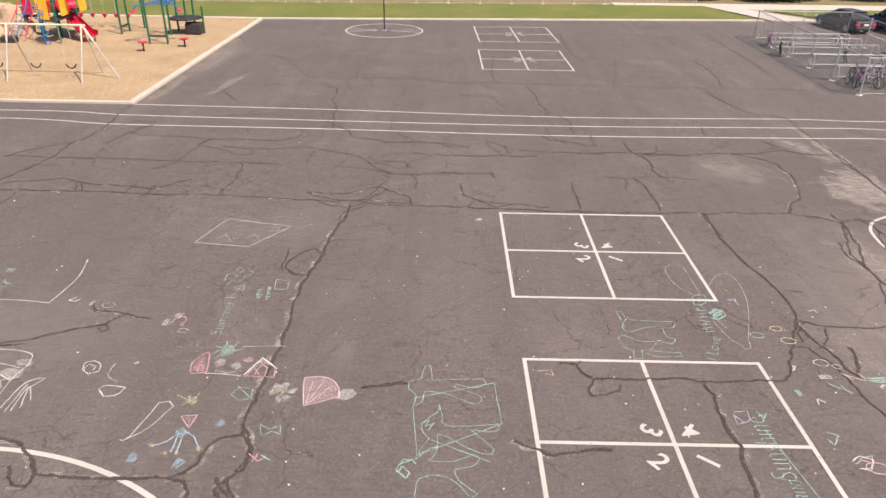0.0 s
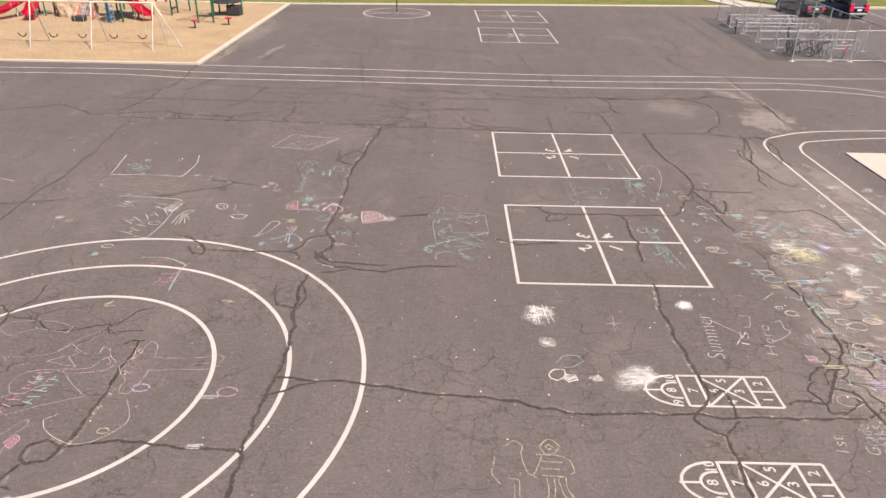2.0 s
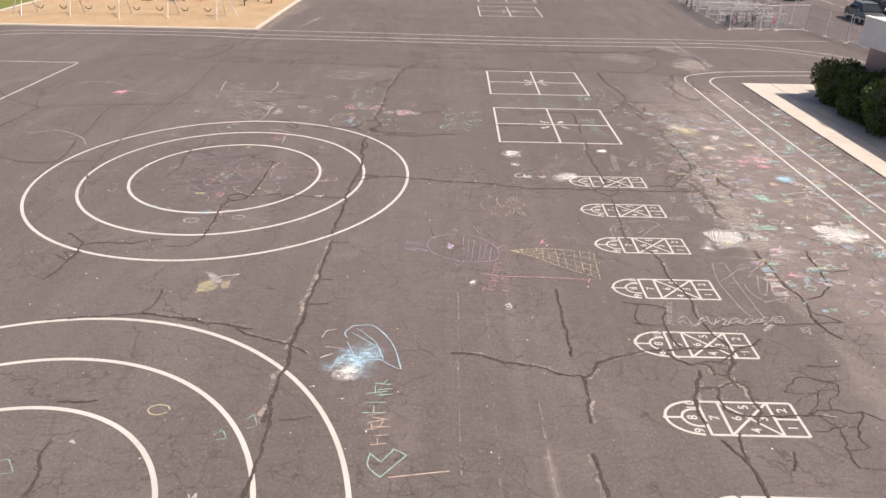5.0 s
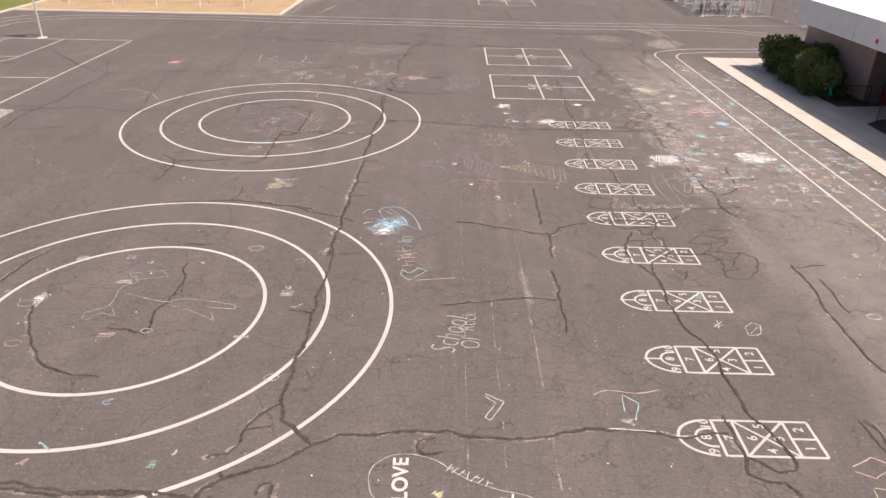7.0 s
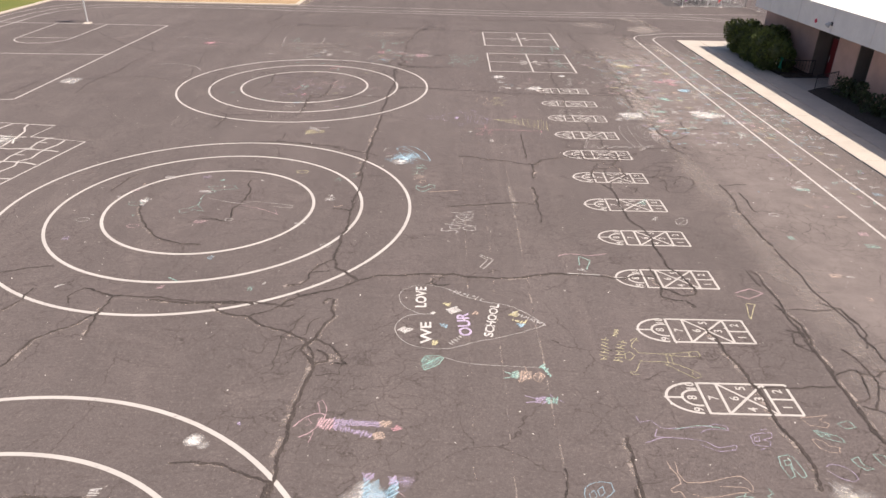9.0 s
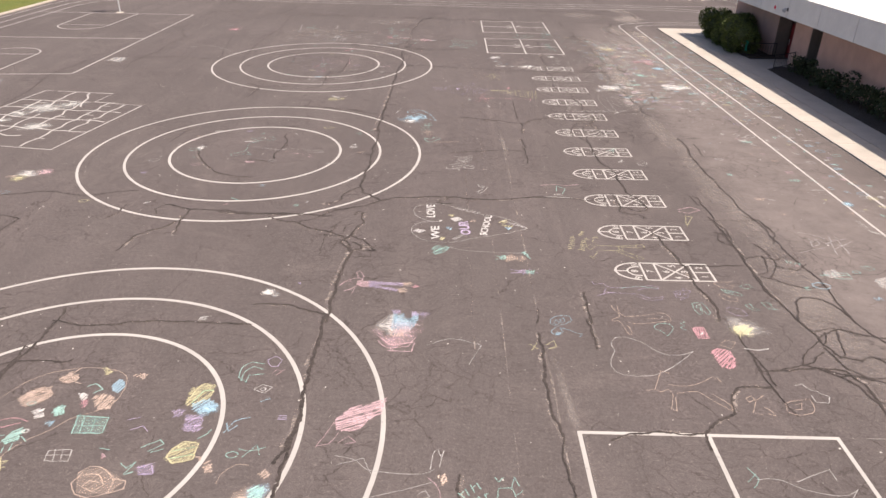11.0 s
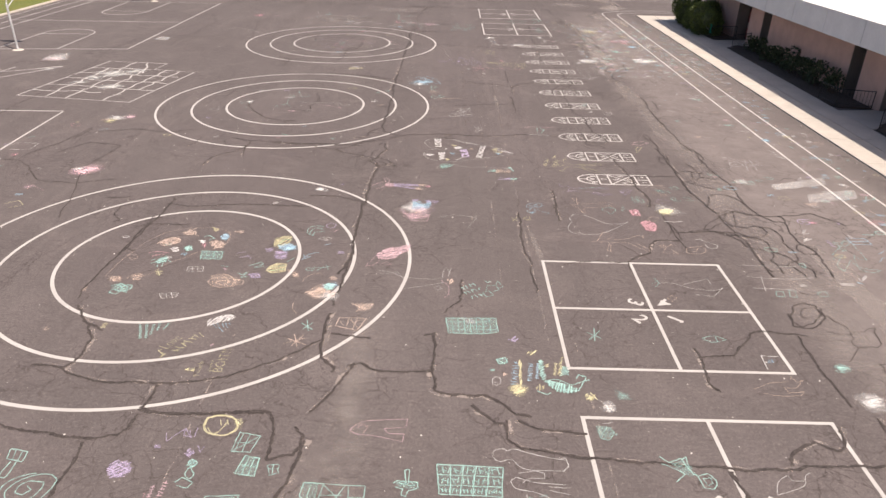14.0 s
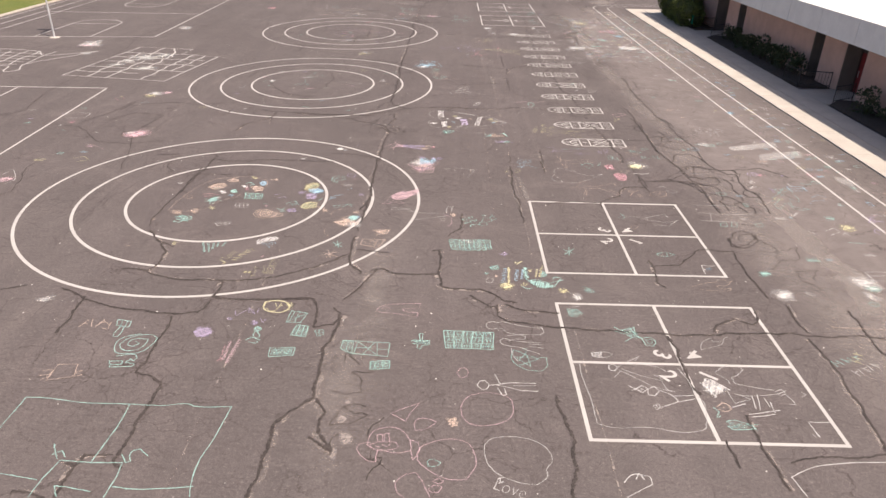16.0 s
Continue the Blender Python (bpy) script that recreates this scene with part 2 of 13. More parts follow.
def thing(name, label, category, group="", at=(0, 0, 0), turn=0.0, kind=""):
    """An empty at a thing's base, to carry its parts."""
    ob = new(name)
    ob.matrix_world = pose(*at, 0, 0, turn)
    return tagged(ob, label, category, group, kind)


def box(bm, x0, y0, z0, x1, y1, z1, bevel=0.0, turn=0.0):
    m = Matrix.Translation(((x0 + x1) / 2, (y0 + y1) / 2, (z0 + z1) / 2)) @ Matrix.Rotation(radians(turn), 4, "Z") @ Matrix.Diagonal((abs(x1 - x0), abs(y1 - y0), abs(z1 - z0), 1))
    got = bmesh.ops.create_cube(bm, size=1.0, matrix=m)
    if bevel:
        edges = {e for v in got["verts"] for e in v.link_edges}
        bmesh.ops.bevel(bm, geom=list(edges), offset=bevel, segments=1, affect="EDGES")
    return bm


def tube(bm, points, radius, sides=8, closed=False, taper=None):
    """A round bar along a line of points."""
    pts = [Vector(p) for p in points]
    rings = []
    n = len(pts)
    for i, p in enumerate(pts):
        a = pts[(i - 1) % n] if (i or closed) else p
        b = pts[(i + 1) % n] if (i < n - 1 or closed) else p
        d = (b - a).normalized()
        side = d.cross(Vector((0, 0, 1)) if abs(d.z) < 0.95 else Vector((0, 1, 0))).normalized()
        up = side.cross(d)
        r = radius if taper is None else radius + (taper - radius) * i / (n - 1)
        rings.append([bm.verts.new(p + r * (math.cos(k * math.tau / sides) * side + math.sin(k * math.tau / sides) * up)) for k in range(sides)])
    for i in range(n if closed else n - 1):
        a, b = rings[i], rings[(i + 1) % n]
        for k in range(sides):
            bm.faces.new((a[k], a[(k + 1) % sides], b[(k + 1) % sides], b[k]))
    if not closed:
        bm.faces.new(list(reversed(rings[0])))
        bm.faces.new(rings[-1])
    return bm


def ribbon(bm, points, width, z=0.004, closed=False, thick=0.0, wobble=0.0, rng=None):
    """A flat painted or drawn stroke along points on the ground."""
    pts = [Vector((p[0], p[1], 0)) for p in points]
    n, rows = len(pts), []
    for i, p in enumerate(pts):
        a = pts[(i - 1) % n] if (i or closed) else p
        b = pts[(i + 1) % n] if (i < n - 1 or closed) else p
        d = b - a
        d = d.normalized() if d.length > 1e-6 else Vector((1, 0, 0))
        side = Vector((-d.y, d.x, 0))
        w = width * (1 + (rng.uniform(-wobble, wobble) if rng else 0)) / 2
        rows.append((bm.verts.new((p.x + side.x * w, p.y + side.y * w, z)), bm.verts.new((p.x - side.x * w, p.y - side.y * w, z))))
    faces = []
    for i in range(n if closed else n - 1):
        a, b = rows[i], rows[(i + 1) % n]
        try:
            faces.append(bm.faces.new((a[1], b[1], b[0], a[0])))
        except ValueError:
            pass
    if thick and faces:
        got = bmesh.ops.extrude_face_region(bm, geom=faces)
        for v in got["geom"]:
            if isinstance(v, bmesh.types.BMVert):
                v.co.z += thick
    return bm


def arc(cx, cy, r, a0, a1, n=48):
    return [(cx + r * math.cos(radians(a0 + (a1 - a0) * i / n)), cy + r * math.sin(radians(a0 + (a1 - a0) * i / n))) for i in range(n + 1)]


def smooth(points, steps=6, closed=False):
    """Points on a soft curve (Catmull-Rom) through the given ones."""
    p = [Vector((*q[:2], 0)) for q in points]
    n, out = len(p), []
    for i in range(n if closed else n - 1):
        a, b = p[i], p[(i + 1) % n]
        z = p[(i - 1) % n] if (i or closed) else a
        c = p[(i + 2) % n] if (i < n - 2 or closed) else b
        for k in range(steps):
            t = k / steps
            v = 0.5 * (2 * a + (b - z) * t + (2 * z - 5 * a + 4 * b - c) * t * t + (3 * a - z - 3 * b + c) * t * t * t)
            out.append((v.x, v.y))
    if not closed:
        out.append(tuple(p[-1][:2]))
    return out


def lettering(text, size, material, parent=None, name="lettering", bold=0.0):
    """Flat lettering as a mesh, centred on its origin, 1 mm thick."""
    cu = bpy.data.curves.new(name, "FONT")
    cu.body, cu.size, cu.align_x, cu.align_y, cu.offset, cu.resolution_u = text, size, "CENTER", "CENTER", bold, 3
    tmp = bpy.data.objects.new(name, cu)
    me = bpy.data.meshes.new_from_object(tmp)
    bpy.data.objects.remove(tmp)
    me.materials.clear()
    me.materials.append(material)
    ob = new(name, me)
    if parent is not None:
        ob.parent = parent
    return ob


# ---- ground ----
def sheet(bm, pts, z):
    vs = [bm.verts.new((x, y, z)) for x, y in pts]
    f = bm.faces.new(vs)
    if f.normal.z < 0:
        f.normal_flip()
    return bm


def slab(name, pts, z0, z1, material, label, category, kind="structure"):
    """A solid level piece of ground with the given outline."""
    bm = bmesh.new()
    sheet(bm, pts, z1)
    bm.faces.ensure_lookup_table()
    bm.normal_update()
    f = bm.faces[0]
    if f.normal.z < 0:
        f.normal_flip()
    got = bmesh.ops.extrude_face_region(bm, geom=[f])
    for v in got["geom"]:
        if isinstance(v, bmesh.types.BMVert):
            v.co.z = z0
    bmesh.ops.recalc_face_normals(bm, faces=bm.faces)
    return tagged(mesh_object(name, bm, material), label, category, kind=kind)


slab("ground", [(-600, -600), (600, -600), (600, 600), (-600, 600)], -0.5, -0.06, FIELD, "dry straw-coloured field grass round the school yard", "ground")
pavement = slab("pavement", [(-35.2, -110), (90, -110), (90, 53.2), (27, 52.7), (-13.6, 49.1), (-35.2, 49.1)], -0.3, 0.0, ASPHALT,
                "worn grey-brown asphalt playground with sealed cracks", "pavement")

# wood-chip bed of the playground and its concrete edging
slab("chip_bed", [(-34.9, 26.05), (-14.0, 26.05), (-13.7, 49.0), (-34.9, 49.0)], -0.05, 0.03, CHIPS, "tan wood-chip bed under the play equipment", "ground")


def kerb_line(pts, width, height, label):
    bm = bmesh.new()
    for (x0, y0), (x1, y1) in zip(pts, pts[1:]):
        d = Vector((x1 - x0, y1 - y0, 0))
        n = max(1, int(d.length / 3.0))
        for i in range(n):
            a, b = Vector((x0, y0, 0)) + d * (i / n), Vector((x0, y0, 0)) + d * ((i + 1) / n) - d.normalized() * 0.012
            mid = (a + b) / 2
            ln = (b - a).length
            box(bm, mid.x - ln / 2, mid.y - width / 2, -0.1, mid.x + ln / 2, mid.y + width / 2, height + random.uniform(-0.006, 0.006), 0.015, math.degrees(math.atan2(d.y, d.x)))
    return tagged(mesh_object("kerb", bm, KERB), label, "kerb", kind="structure")


kerb_line([(-34.9, 25.97), (-13.6, 25.97)], 0.22, 0.10, "pale concrete kerb along the wood-chip bed")
kerb_line([(-13.74, 26.09), (-13.55, 48.9)], 0.30, 0.12, "broad worn concrete kerb beside the wood-chip bed")
kerb_line([(-35.1, -90), (-35.1, 49.0)], 0.3, 0.10, "pale concrete kerb between asphalt and lawn")
kerb_line([(-35.1, 49.1), (-13.6, 49.2), (25.2, 52.6)], 0.35, 0.10, "pale concrete kerb along the far lawn")
kerb_line([(30.5, 53.0), (80, 56.5)], 0.35, 0.12, "pale concrete kerb along the car park's lawn")
slab("lawn_north", [(-70, 49.2), (-13.6, 49.35), (25.0, 52.75), (23.0, 60.4), (-13.6, 57.7), (-70, 56.5)], -0.05, 0.035, TURF, "mown green lawn strip with yellowed patches", "lawn")
slab("lawn_west", [(-70, -90), (-35.25, -90), (-35.25, 49.2), (-70, 49.2)], -0.05, 0.03, TURF, "mown green lawn beyond the running track", "lawn")
slab("lawn_east", [(31.5, 53.4), (80, 56.8), (80, 63), (27.5, 59)], -0.05, 0.04, TURF, "green lawn behind the parked cars", "lawn")
slab("footpath", [(26.0, 52.7), (30.0, 52.95), (26.2, 58.6), (80, 62.3), (80, 64.2), (15, 61.4), (15, 60.0), (23.0, 60.3)], -0.05, 0.045, CONCRETE, "pale concrete footpath crossing the lawn", "footpath")


# ---- concrete walk beside the building ----
def walk_slabs():
    walkway = thing("walkway", "pale concrete walk along the school building, partly in shade", "walkway", kind="structure")
    bm = bmesh.new()
    step = 3.05
    y = 13.1
    while y > -75:
        x0 = 15.55 + (13.4 - y) * 0.008
        spans = ((x0, x0 + 1.52), (x0 + 1.55, 18.55)) if y < 11 else ((x0, x0 + 1.52), (x0 + 1.55, 18.5), (18.51, 21.5), (21.51, 24.5))
        for a, b in spans:
            bm = bmesh.new()
            box(bm, a, y - step + 0.03, -0.05, b, y, 0.05, 0.008)
            part("slab", bm, CONCRETE, walkway)
        y -= step
    return walkway


walk_slabs()
# stoops in front of the two doors
for y0, y1 in ((2.5, -0.9), (-15.6, -18.9)):
    slab("stoop", [(18.55, y0 - 0.3), (18.56, y1), (21.2, y1 + 1.0), (21.2, y0)], -0.05, 0.055, CONCRETE, "shaded concrete stoop in front of a school door", "stoop")


# ---- school building ----
FX, WX, EAVE0, EAVE1, NORTH, SOUTH = 19.0, 20.4, 2.96, 4.14, 9.1, -74.0
building = thing("school_building", "single-storey pink stucco school with a deep white fascia", "building", at=(FX, NORTH, 0))


def at_home(ob, parent):
    """Keep a part modelled in world space where it is, under a parent that stands elsewhere."""
    ob.matrix_parent_inverse = parent.matrix_world.inverted()
    return ob


def bpart(name, bm, material, label=""):
    return at_home(part(name, bm, material, building, label), building)


# openings in the west wall: from, to, kind
OPENINGS = [(3.35, 1.05, "door"), (-1.0, -2.25, "window"), (-12.3, -13.5, "window"), (-15.85, -17.85, "door"), (-20.6, -21.8, "window"), (-32.0, -33.2, "window"), (-35.5, -37.5, "door")]
edges = [NORTH + 1.0] + [v for o in OPENINGS for v in o[:2]] + [SOUTH]
for a, b in zip(edges[0::2], edges[1::2]):
    bm = bmesh.new()
    box(bm, WX, b, 0.0, WX + 0.9, a, EAVE0 + 0.25)
    bpart("wall", bm, WALL)
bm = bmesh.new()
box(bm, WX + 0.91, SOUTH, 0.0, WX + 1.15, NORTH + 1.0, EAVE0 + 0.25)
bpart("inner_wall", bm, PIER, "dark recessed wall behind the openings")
bm = bmesh.new()
box(bm, WX, NORTH + 1.01, 0.0, 42, NORTH + 1.3, EAVE0 + 0.25)
bpart("wall", bm, WALL)
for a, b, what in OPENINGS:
    for y in (a - 0.006, b + 0.006):   # thin slabs in the darker tone cover both sides of the opening
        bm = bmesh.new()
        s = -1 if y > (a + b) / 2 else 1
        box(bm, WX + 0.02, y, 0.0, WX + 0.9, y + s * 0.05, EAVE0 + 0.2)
        bpart("reveal", bm, PIER, "dark brown side of a wall recess")
    lo, hi = b + 0.1, a - 0.1
    if what == "door":
        leaf = bpart("door", box(bmesh.new(), WX + 0.80, lo + 0.15, 0.06, WX + 0.86, hi - 0.15, 2.12, 0.01), DOOR_RED, "dark red metal school door")
        bm = box(bmesh.new(), WX + 0.785, lo + 0.35, 1.25, WX + 0.795, lo + 0.75, 1.9)
        part("door_pane", bm, GLASS, leaf)
        bm = tube(bmesh.new(), [(WX + 0.74, hi - 0.35, 0.85), (WX + 0.74, hi - 0.35, 1.2)], 0.02)
        part("handle", bm, STEEL, leaf)
        bm = bmesh.new()
        box(bm, WX + 0.78, lo + 0.03, 2.16, WX + 0.88, hi - 0.03, 2.26)
        box(bm, WX + 0.78, lo + 0.03, 0.06, WX + 0.88, lo + 0.13, 2.16)
        box(bm, WX + 0.78, hi - 0.13, 0.06, WX + 0.88, hi - 0.03, 2.16)
        bpart("door_frame", bm, WOOD_TRIM)
    else:
        win = bpart("window", box(bmesh.new(), WX + 0.84, lo, 0.5, WX + 0.87, hi, 2.7), GLASS, "narrow dark window")
        bm = bmesh.new()
        for z in (0.45, 1.15, 1.95, 2.68):
            box(bm, WX + 0.79, lo - 0.03, z, WX + 0.88, hi + 0.03, z + 0.06)
        for y in (lo - 0.03, hi - 0.03):
            box(bm, WX + 0.79, y, 0.51, WX + 0.88, y + 0.06, 2.68)
        part("window_frame", bm, WOOD_TRIM, win)

# white fascia in panels, its soffit and the roof behind it
y = NORTH
k = 0
while y > SOUTH:
    y1 = (6.9 - 3.67 * k) if k < 40 else SOUTH
    k += 1
    bm = box(bmesh.new(), FX, y1 + 0.035, EAVE0, FX + 0.12, y, EAVE1, 0.006)
    bpart("fascia_panel", bm, FASCIA)
    y = y1
y = FX + 0.125
while y < 42:
    bm = box(bmesh.new(), y, NORTH - 0.12, EAVE0, min(42, y + 3.65), NORTH, EAVE1, 0.006)
    bpart("fascia_panel", bm, FASCIA)
    y += 3.67
bm = box(bmesh.new(), FX + 0.125, SOUTH, EAVE0 + 0.05, 42, NORTH - 0.125, EAVE0 + 0.10)
bpart("soffit", bm, PIER, "shaded soffit under the eave")
bm = bmesh.new()
box(bm, FX - 0.03, SOUTH, EAVE1 + 0.003, FX + 0.2, NORTH + 0.03, EAVE1 + 0.05, 0.01)
bpart("roof_edge", bm, FASCIA, "thin metal drip edge")
bm = box(bmesh.new(), FX + 0.205, SOUTH, EAVE1 - 0.12, 42, NORTH - 0.13, EAVE1 - 0.04)
bpart("roof", bm, ROOF, "bright white flat roof")

# added dark sheet that stands in for the shade in the panel gaps
bm = box(bmesh.new(), FX + 0.125, SOUTH, EAVE0 + 0.12, FX + 0.16, NORTH - 0.13, EAVE1 - 0.13)
bpart("fascia_backing", bm, DARK_STEEL, "dark sheet added behind the fascia so its joints read dark")
building.matrix_world = Matrix.Translation((0.0, 0.0, 0.0)) @ pose(19, -5, 0, 0, 0, 0.6) @ pose(-19, 5, 0) @ building.matrix_world


def wall_lamp(y, z):
    lamp = thing("wall_lamp", "small grey floodlight on the white fascia", "wall lamp", at=(FX, y, z))
    bm = box(bmesh.new(), -0.07, -0.09, -0.09, 0.0, 0.09, 0.09, 0.01)
    part("back_plate", bm, DARK_STEEL, lamp)
    bm = tube(bmesh.new(), [(-0.05, 0, 0.0), (-0.18, 0, -0.03)], 0.03)
    part("arm", bm, STEEL, lamp)
    bm = tube(bmesh.new(), [(-0.15, 0, 0.06), (-0.30, 0, -0.10)], 0.07, 10, taper=0.13)
    part("shade", bm, STEEL, lamp)
    return lamp


wall_lamp(-0.4, 3.42)
bell = thing("alarm_bell", "round red alarm bell on the white fascia", "alarm bell", at=(FX - 0.02, 1.25, 3.32))
part("dome", tube(bmesh.new(), [(0, 0, 0), (-0.05, 0, 0), (-0.08, 0, 0)], 0.13, 16, taper=0.09), RED_PLASTIC, bell)
part("base", box(bmesh.new(), -0.012, -0.1, -0.1, -0.001, 0.1, 0.1), DARK_STEEL, bell)


# ---- painted markings ----
def painted(name, label, category, group="", at=(0, 0, 0), turn=0.0):
    return thing(name, label, category, group, at, turn)


def line_part(parent, pts, width, name="painted_line", material=None, closed=False, z=0.004):
    bm = bmesh.new()
    ribbon(bm, pts, width, z, closed)
    return part(name, bm, material or PAINT, parent)


def dense(a, b, step=0.5):
    n = max(1, int(math.dist(a, b) / step))
    return [(a[0] + (b[0] - a[0]) * i / n, a[1] + (b[1] - a[1]) * i / n) for i in range(n + 1)]


def four_square():
    """A square court of four, 4.88 m wide, with a number in the inner corner of each square."""
    court = painted("four_square_court", "white painted four-square court with numbered squares on asphalt", "court marking", "four-square courts", (4.44, 12.44, 0))
    h, w = 2.44, 0.082
    line_part(court, [(-h - w / 2, h), (h + w / 2, h)], w, "border_line")
    line_part(court, [(-h - w / 2, -h), (h + w / 2, -h)], w, "border_line")
    line_part(court, [(-h, -h + w / 2), (-h, h - w / 2)], w, "border_line")
    line_part(court, [(h, -h + w / 2), (h, h - w / 2)], w, "border_line")
    line_part(court, [(-h + w / 2, 0), (h - w / 2, 0)], w, "cross_line")
    line_part(court, [(0, -h + w / 2), (0, -w / 2)], w, "cross_line")
    line_part(court, [(0, w / 2), (0, h - w / 2)], w, "cross_line")
    for text, x, y, turn in (("3", -0.36, 0.36, -120), ("4", 0.40, 0.36, 140), ("2", -0.40, -0.42, -55), ("1", 0.48, -0.40, 52)):
        ob = lettering(text, 0.56, PAINT, court, "number", 0.010)
        ob.matrix_basis = Matrix.Translation((x, y, 0.004)) @ Matrix.Rotation(radians(turn), 4, "Z")
    return court


court = four_square()
for x, y, turn, sx, sy in ((4.46, 5.06, 0, 1, 1), (4.70, -34.54, 0, 1, 1), (4.74, -41.0, 0, 1, 1), (4.92, 44.9, 2, 1.07, 1.14), (4.77, 36.75, 0.6, 1.03, 1.09)):
    copy_thing(court, pose(x, y, 0, 0, 0, turn) @ Matrix.Diagonal((sx, sy, 1, 1)))


def hopscotch():
    hop = painted("hopscotch", "white stencilled hopscotch with numbers one to ten", "hopscotch", "row of hopscotches", (6.78, -1.5, 0))
    w, hh = 0.056, 0.47
    x = [0.0, -0.47, -1.44, -1.86]          # right end, box 1-2, cross box, box 7
    ring = -1.84
    for y in (-hh, hh):
        line_part(hop, [(x[2] - 0.36, y), (x[0], y)], w, "edge_line")
    for k in (0, 1, 2):
        line_part(hop, [(x[k], -hh), (x[k], hh)], w, "divider", z=0.0045)
    line_part(hop, [(x[3] + 0.03, -hh - 0.02), (x[3] + 0.03, hh + 0.02)], w, "divider", z=0.0045)
    line_part(hop, [(x[1], 0), (x[0], 0)], w * 0.9, "divider", z=0.005)
    line_part(hop, [(x[2], -hh), (x[1], hh)], w * 0.9, "cross_line", z=0.0052)
    line_part(hop, [(x[2], hh), (x[1], -hh)], w * 0.9, "cross_line", z=0.0056)
    line_part(hop, [(ring - 0.06 + hh * 1.42 * (px - ring) / hh, py) for px, py in arc(ring, 0, hh, 94, 266, 24)], w, "outer_arc")
    line_part(hop, [(ring - 0.05, 0.24)] + [(ring - 0.12 + 1.2 * (px - ring), py) for px, py in arc(ring, 0, 0.24, 95, 265, 14)] + [(ring - 0.05, -0.24)], w * 0.9, "inner_arc")
    line_part(hop, [(ring - 0.78, 0), (ring - 0.42, 0)], w * 0.9, "divider", z=0.0045)
    for text, px, py in (("1", -0.22, -0.24), ("2", -0.24, 0.25), ("3", -0.70, 0.0), ("4", -0.94, -0.33), ("5", -0.96, 0.33), ("6", -1.20, 0.0), ("7", -1.62, 0.0), ("8", -2.05, 0.0), ("9", -2.02, -0.36), ("10", -1.98, 0.36)):
        ob = lettering(text, 0.27, PAINT, hop, "number", 0.004)
        ob.matrix_basis = Matrix.Translation((px, py, 0.006)) @ Matrix.Rotation(radians(90), 4, "Z")
    return hop


hop = hopscotch()
for k in range(1, 11):
    copy_thing(hop, pose(6.78 + 0.006 * k, -1.5 - 2.423 * k, 0))


def ring_target(x, y, label):
    ring = painted("ring_target", label, "ring marking", "ring targets", (x, y, 0))
    for r in (6.26, 4.72, 3.18):
        line_part(ring, arc(0, 0, r, 0, 360, 120)[:-1], 0.095, "painted_ring", closed=True)
    return ring


rings = ring_target(-7.70, -1.60, "three white concentric circles painted on cracked asphalt")
for x, y in ((-7.70, -16.95), (-7.70, -32.45)):
    copy_thing(rings, pose(x, y, 0))

# two lane lines that loop round the corner of the walk
lane = painted("lane_loop", "pair of white painted lane lines turning round the walk", "lane marking")
line_part(lane, smooth([(13.55, -70), (13.18, -34), (12.92, -18), (12.74, 0), (12.68, 11.5), (12.70, 13.5), (13.05, 14.5), (13.8, 15.1), (15.5, 15.8), (19, 16.2), (27, 16.8)], 8), 0.09)
line_part(lane, smooth([(14.9, -70), (14.45, -34), (14.15, -16), (13.95, 0), (13.92, 11.5), (13.95, 13.2), (14.35, 14.1), (15.1, 14.55), (18.4, 15.15), (27, 15.8)], 8), 0.09)

# running track along the far side
track = painted("running_track", "faded white running-track lines across the asphalt", "track marking")
line_part(track, smooth([(-13.7, 25.88), (-4.7, 25.63), (5.5, 25.13), (15.3, 25.48), (19.6, 25.38), (30, 26.38)], 8), 0.085)
line_part(track, smooth([(-33.2, -60), (-33.2, 10), (-32.7, 20.18), (-31.4, 22.38), (-29.6, 23.88), (-26.4, 24.33), (-18.9, 24.63), (-15.6, 24.58), (-14.3, 24.38), (-12.5, 24.23), (-4.5, 23.98), (5.3, 23.83), (15.0, 24.18), (18.7, 24.18), (21.9, 23.08), (24.5, 21.08), (25.6, 18.28), (26.0, 10)], 8), 0.085)
line_part(track, smooth([(-32.0, -60), (-32.0, 10), (-31.7, 19.28), (-30.6, 21.38), (-28.8, 22.68), (-25.9, 23.28), (-18.4, 23.48), (-15.8, 23.33), (-14.4, 23.08), (-12.5, 22.93), (-4.3, 22.83), (5.1, 22.53), (14.5, 22.78), (18.2, 22.88), (21.5, 22.08), (23.9, 19.98), (24.4, 17.78), (24.7, 10)], 8), 0.085)
line_part(track, smooth([(-34.5, -60), (-34.4, 8), (-34.2, 19.78), (-33.0, 22.78), (-31.6, 24.58)], 8), 0.085)


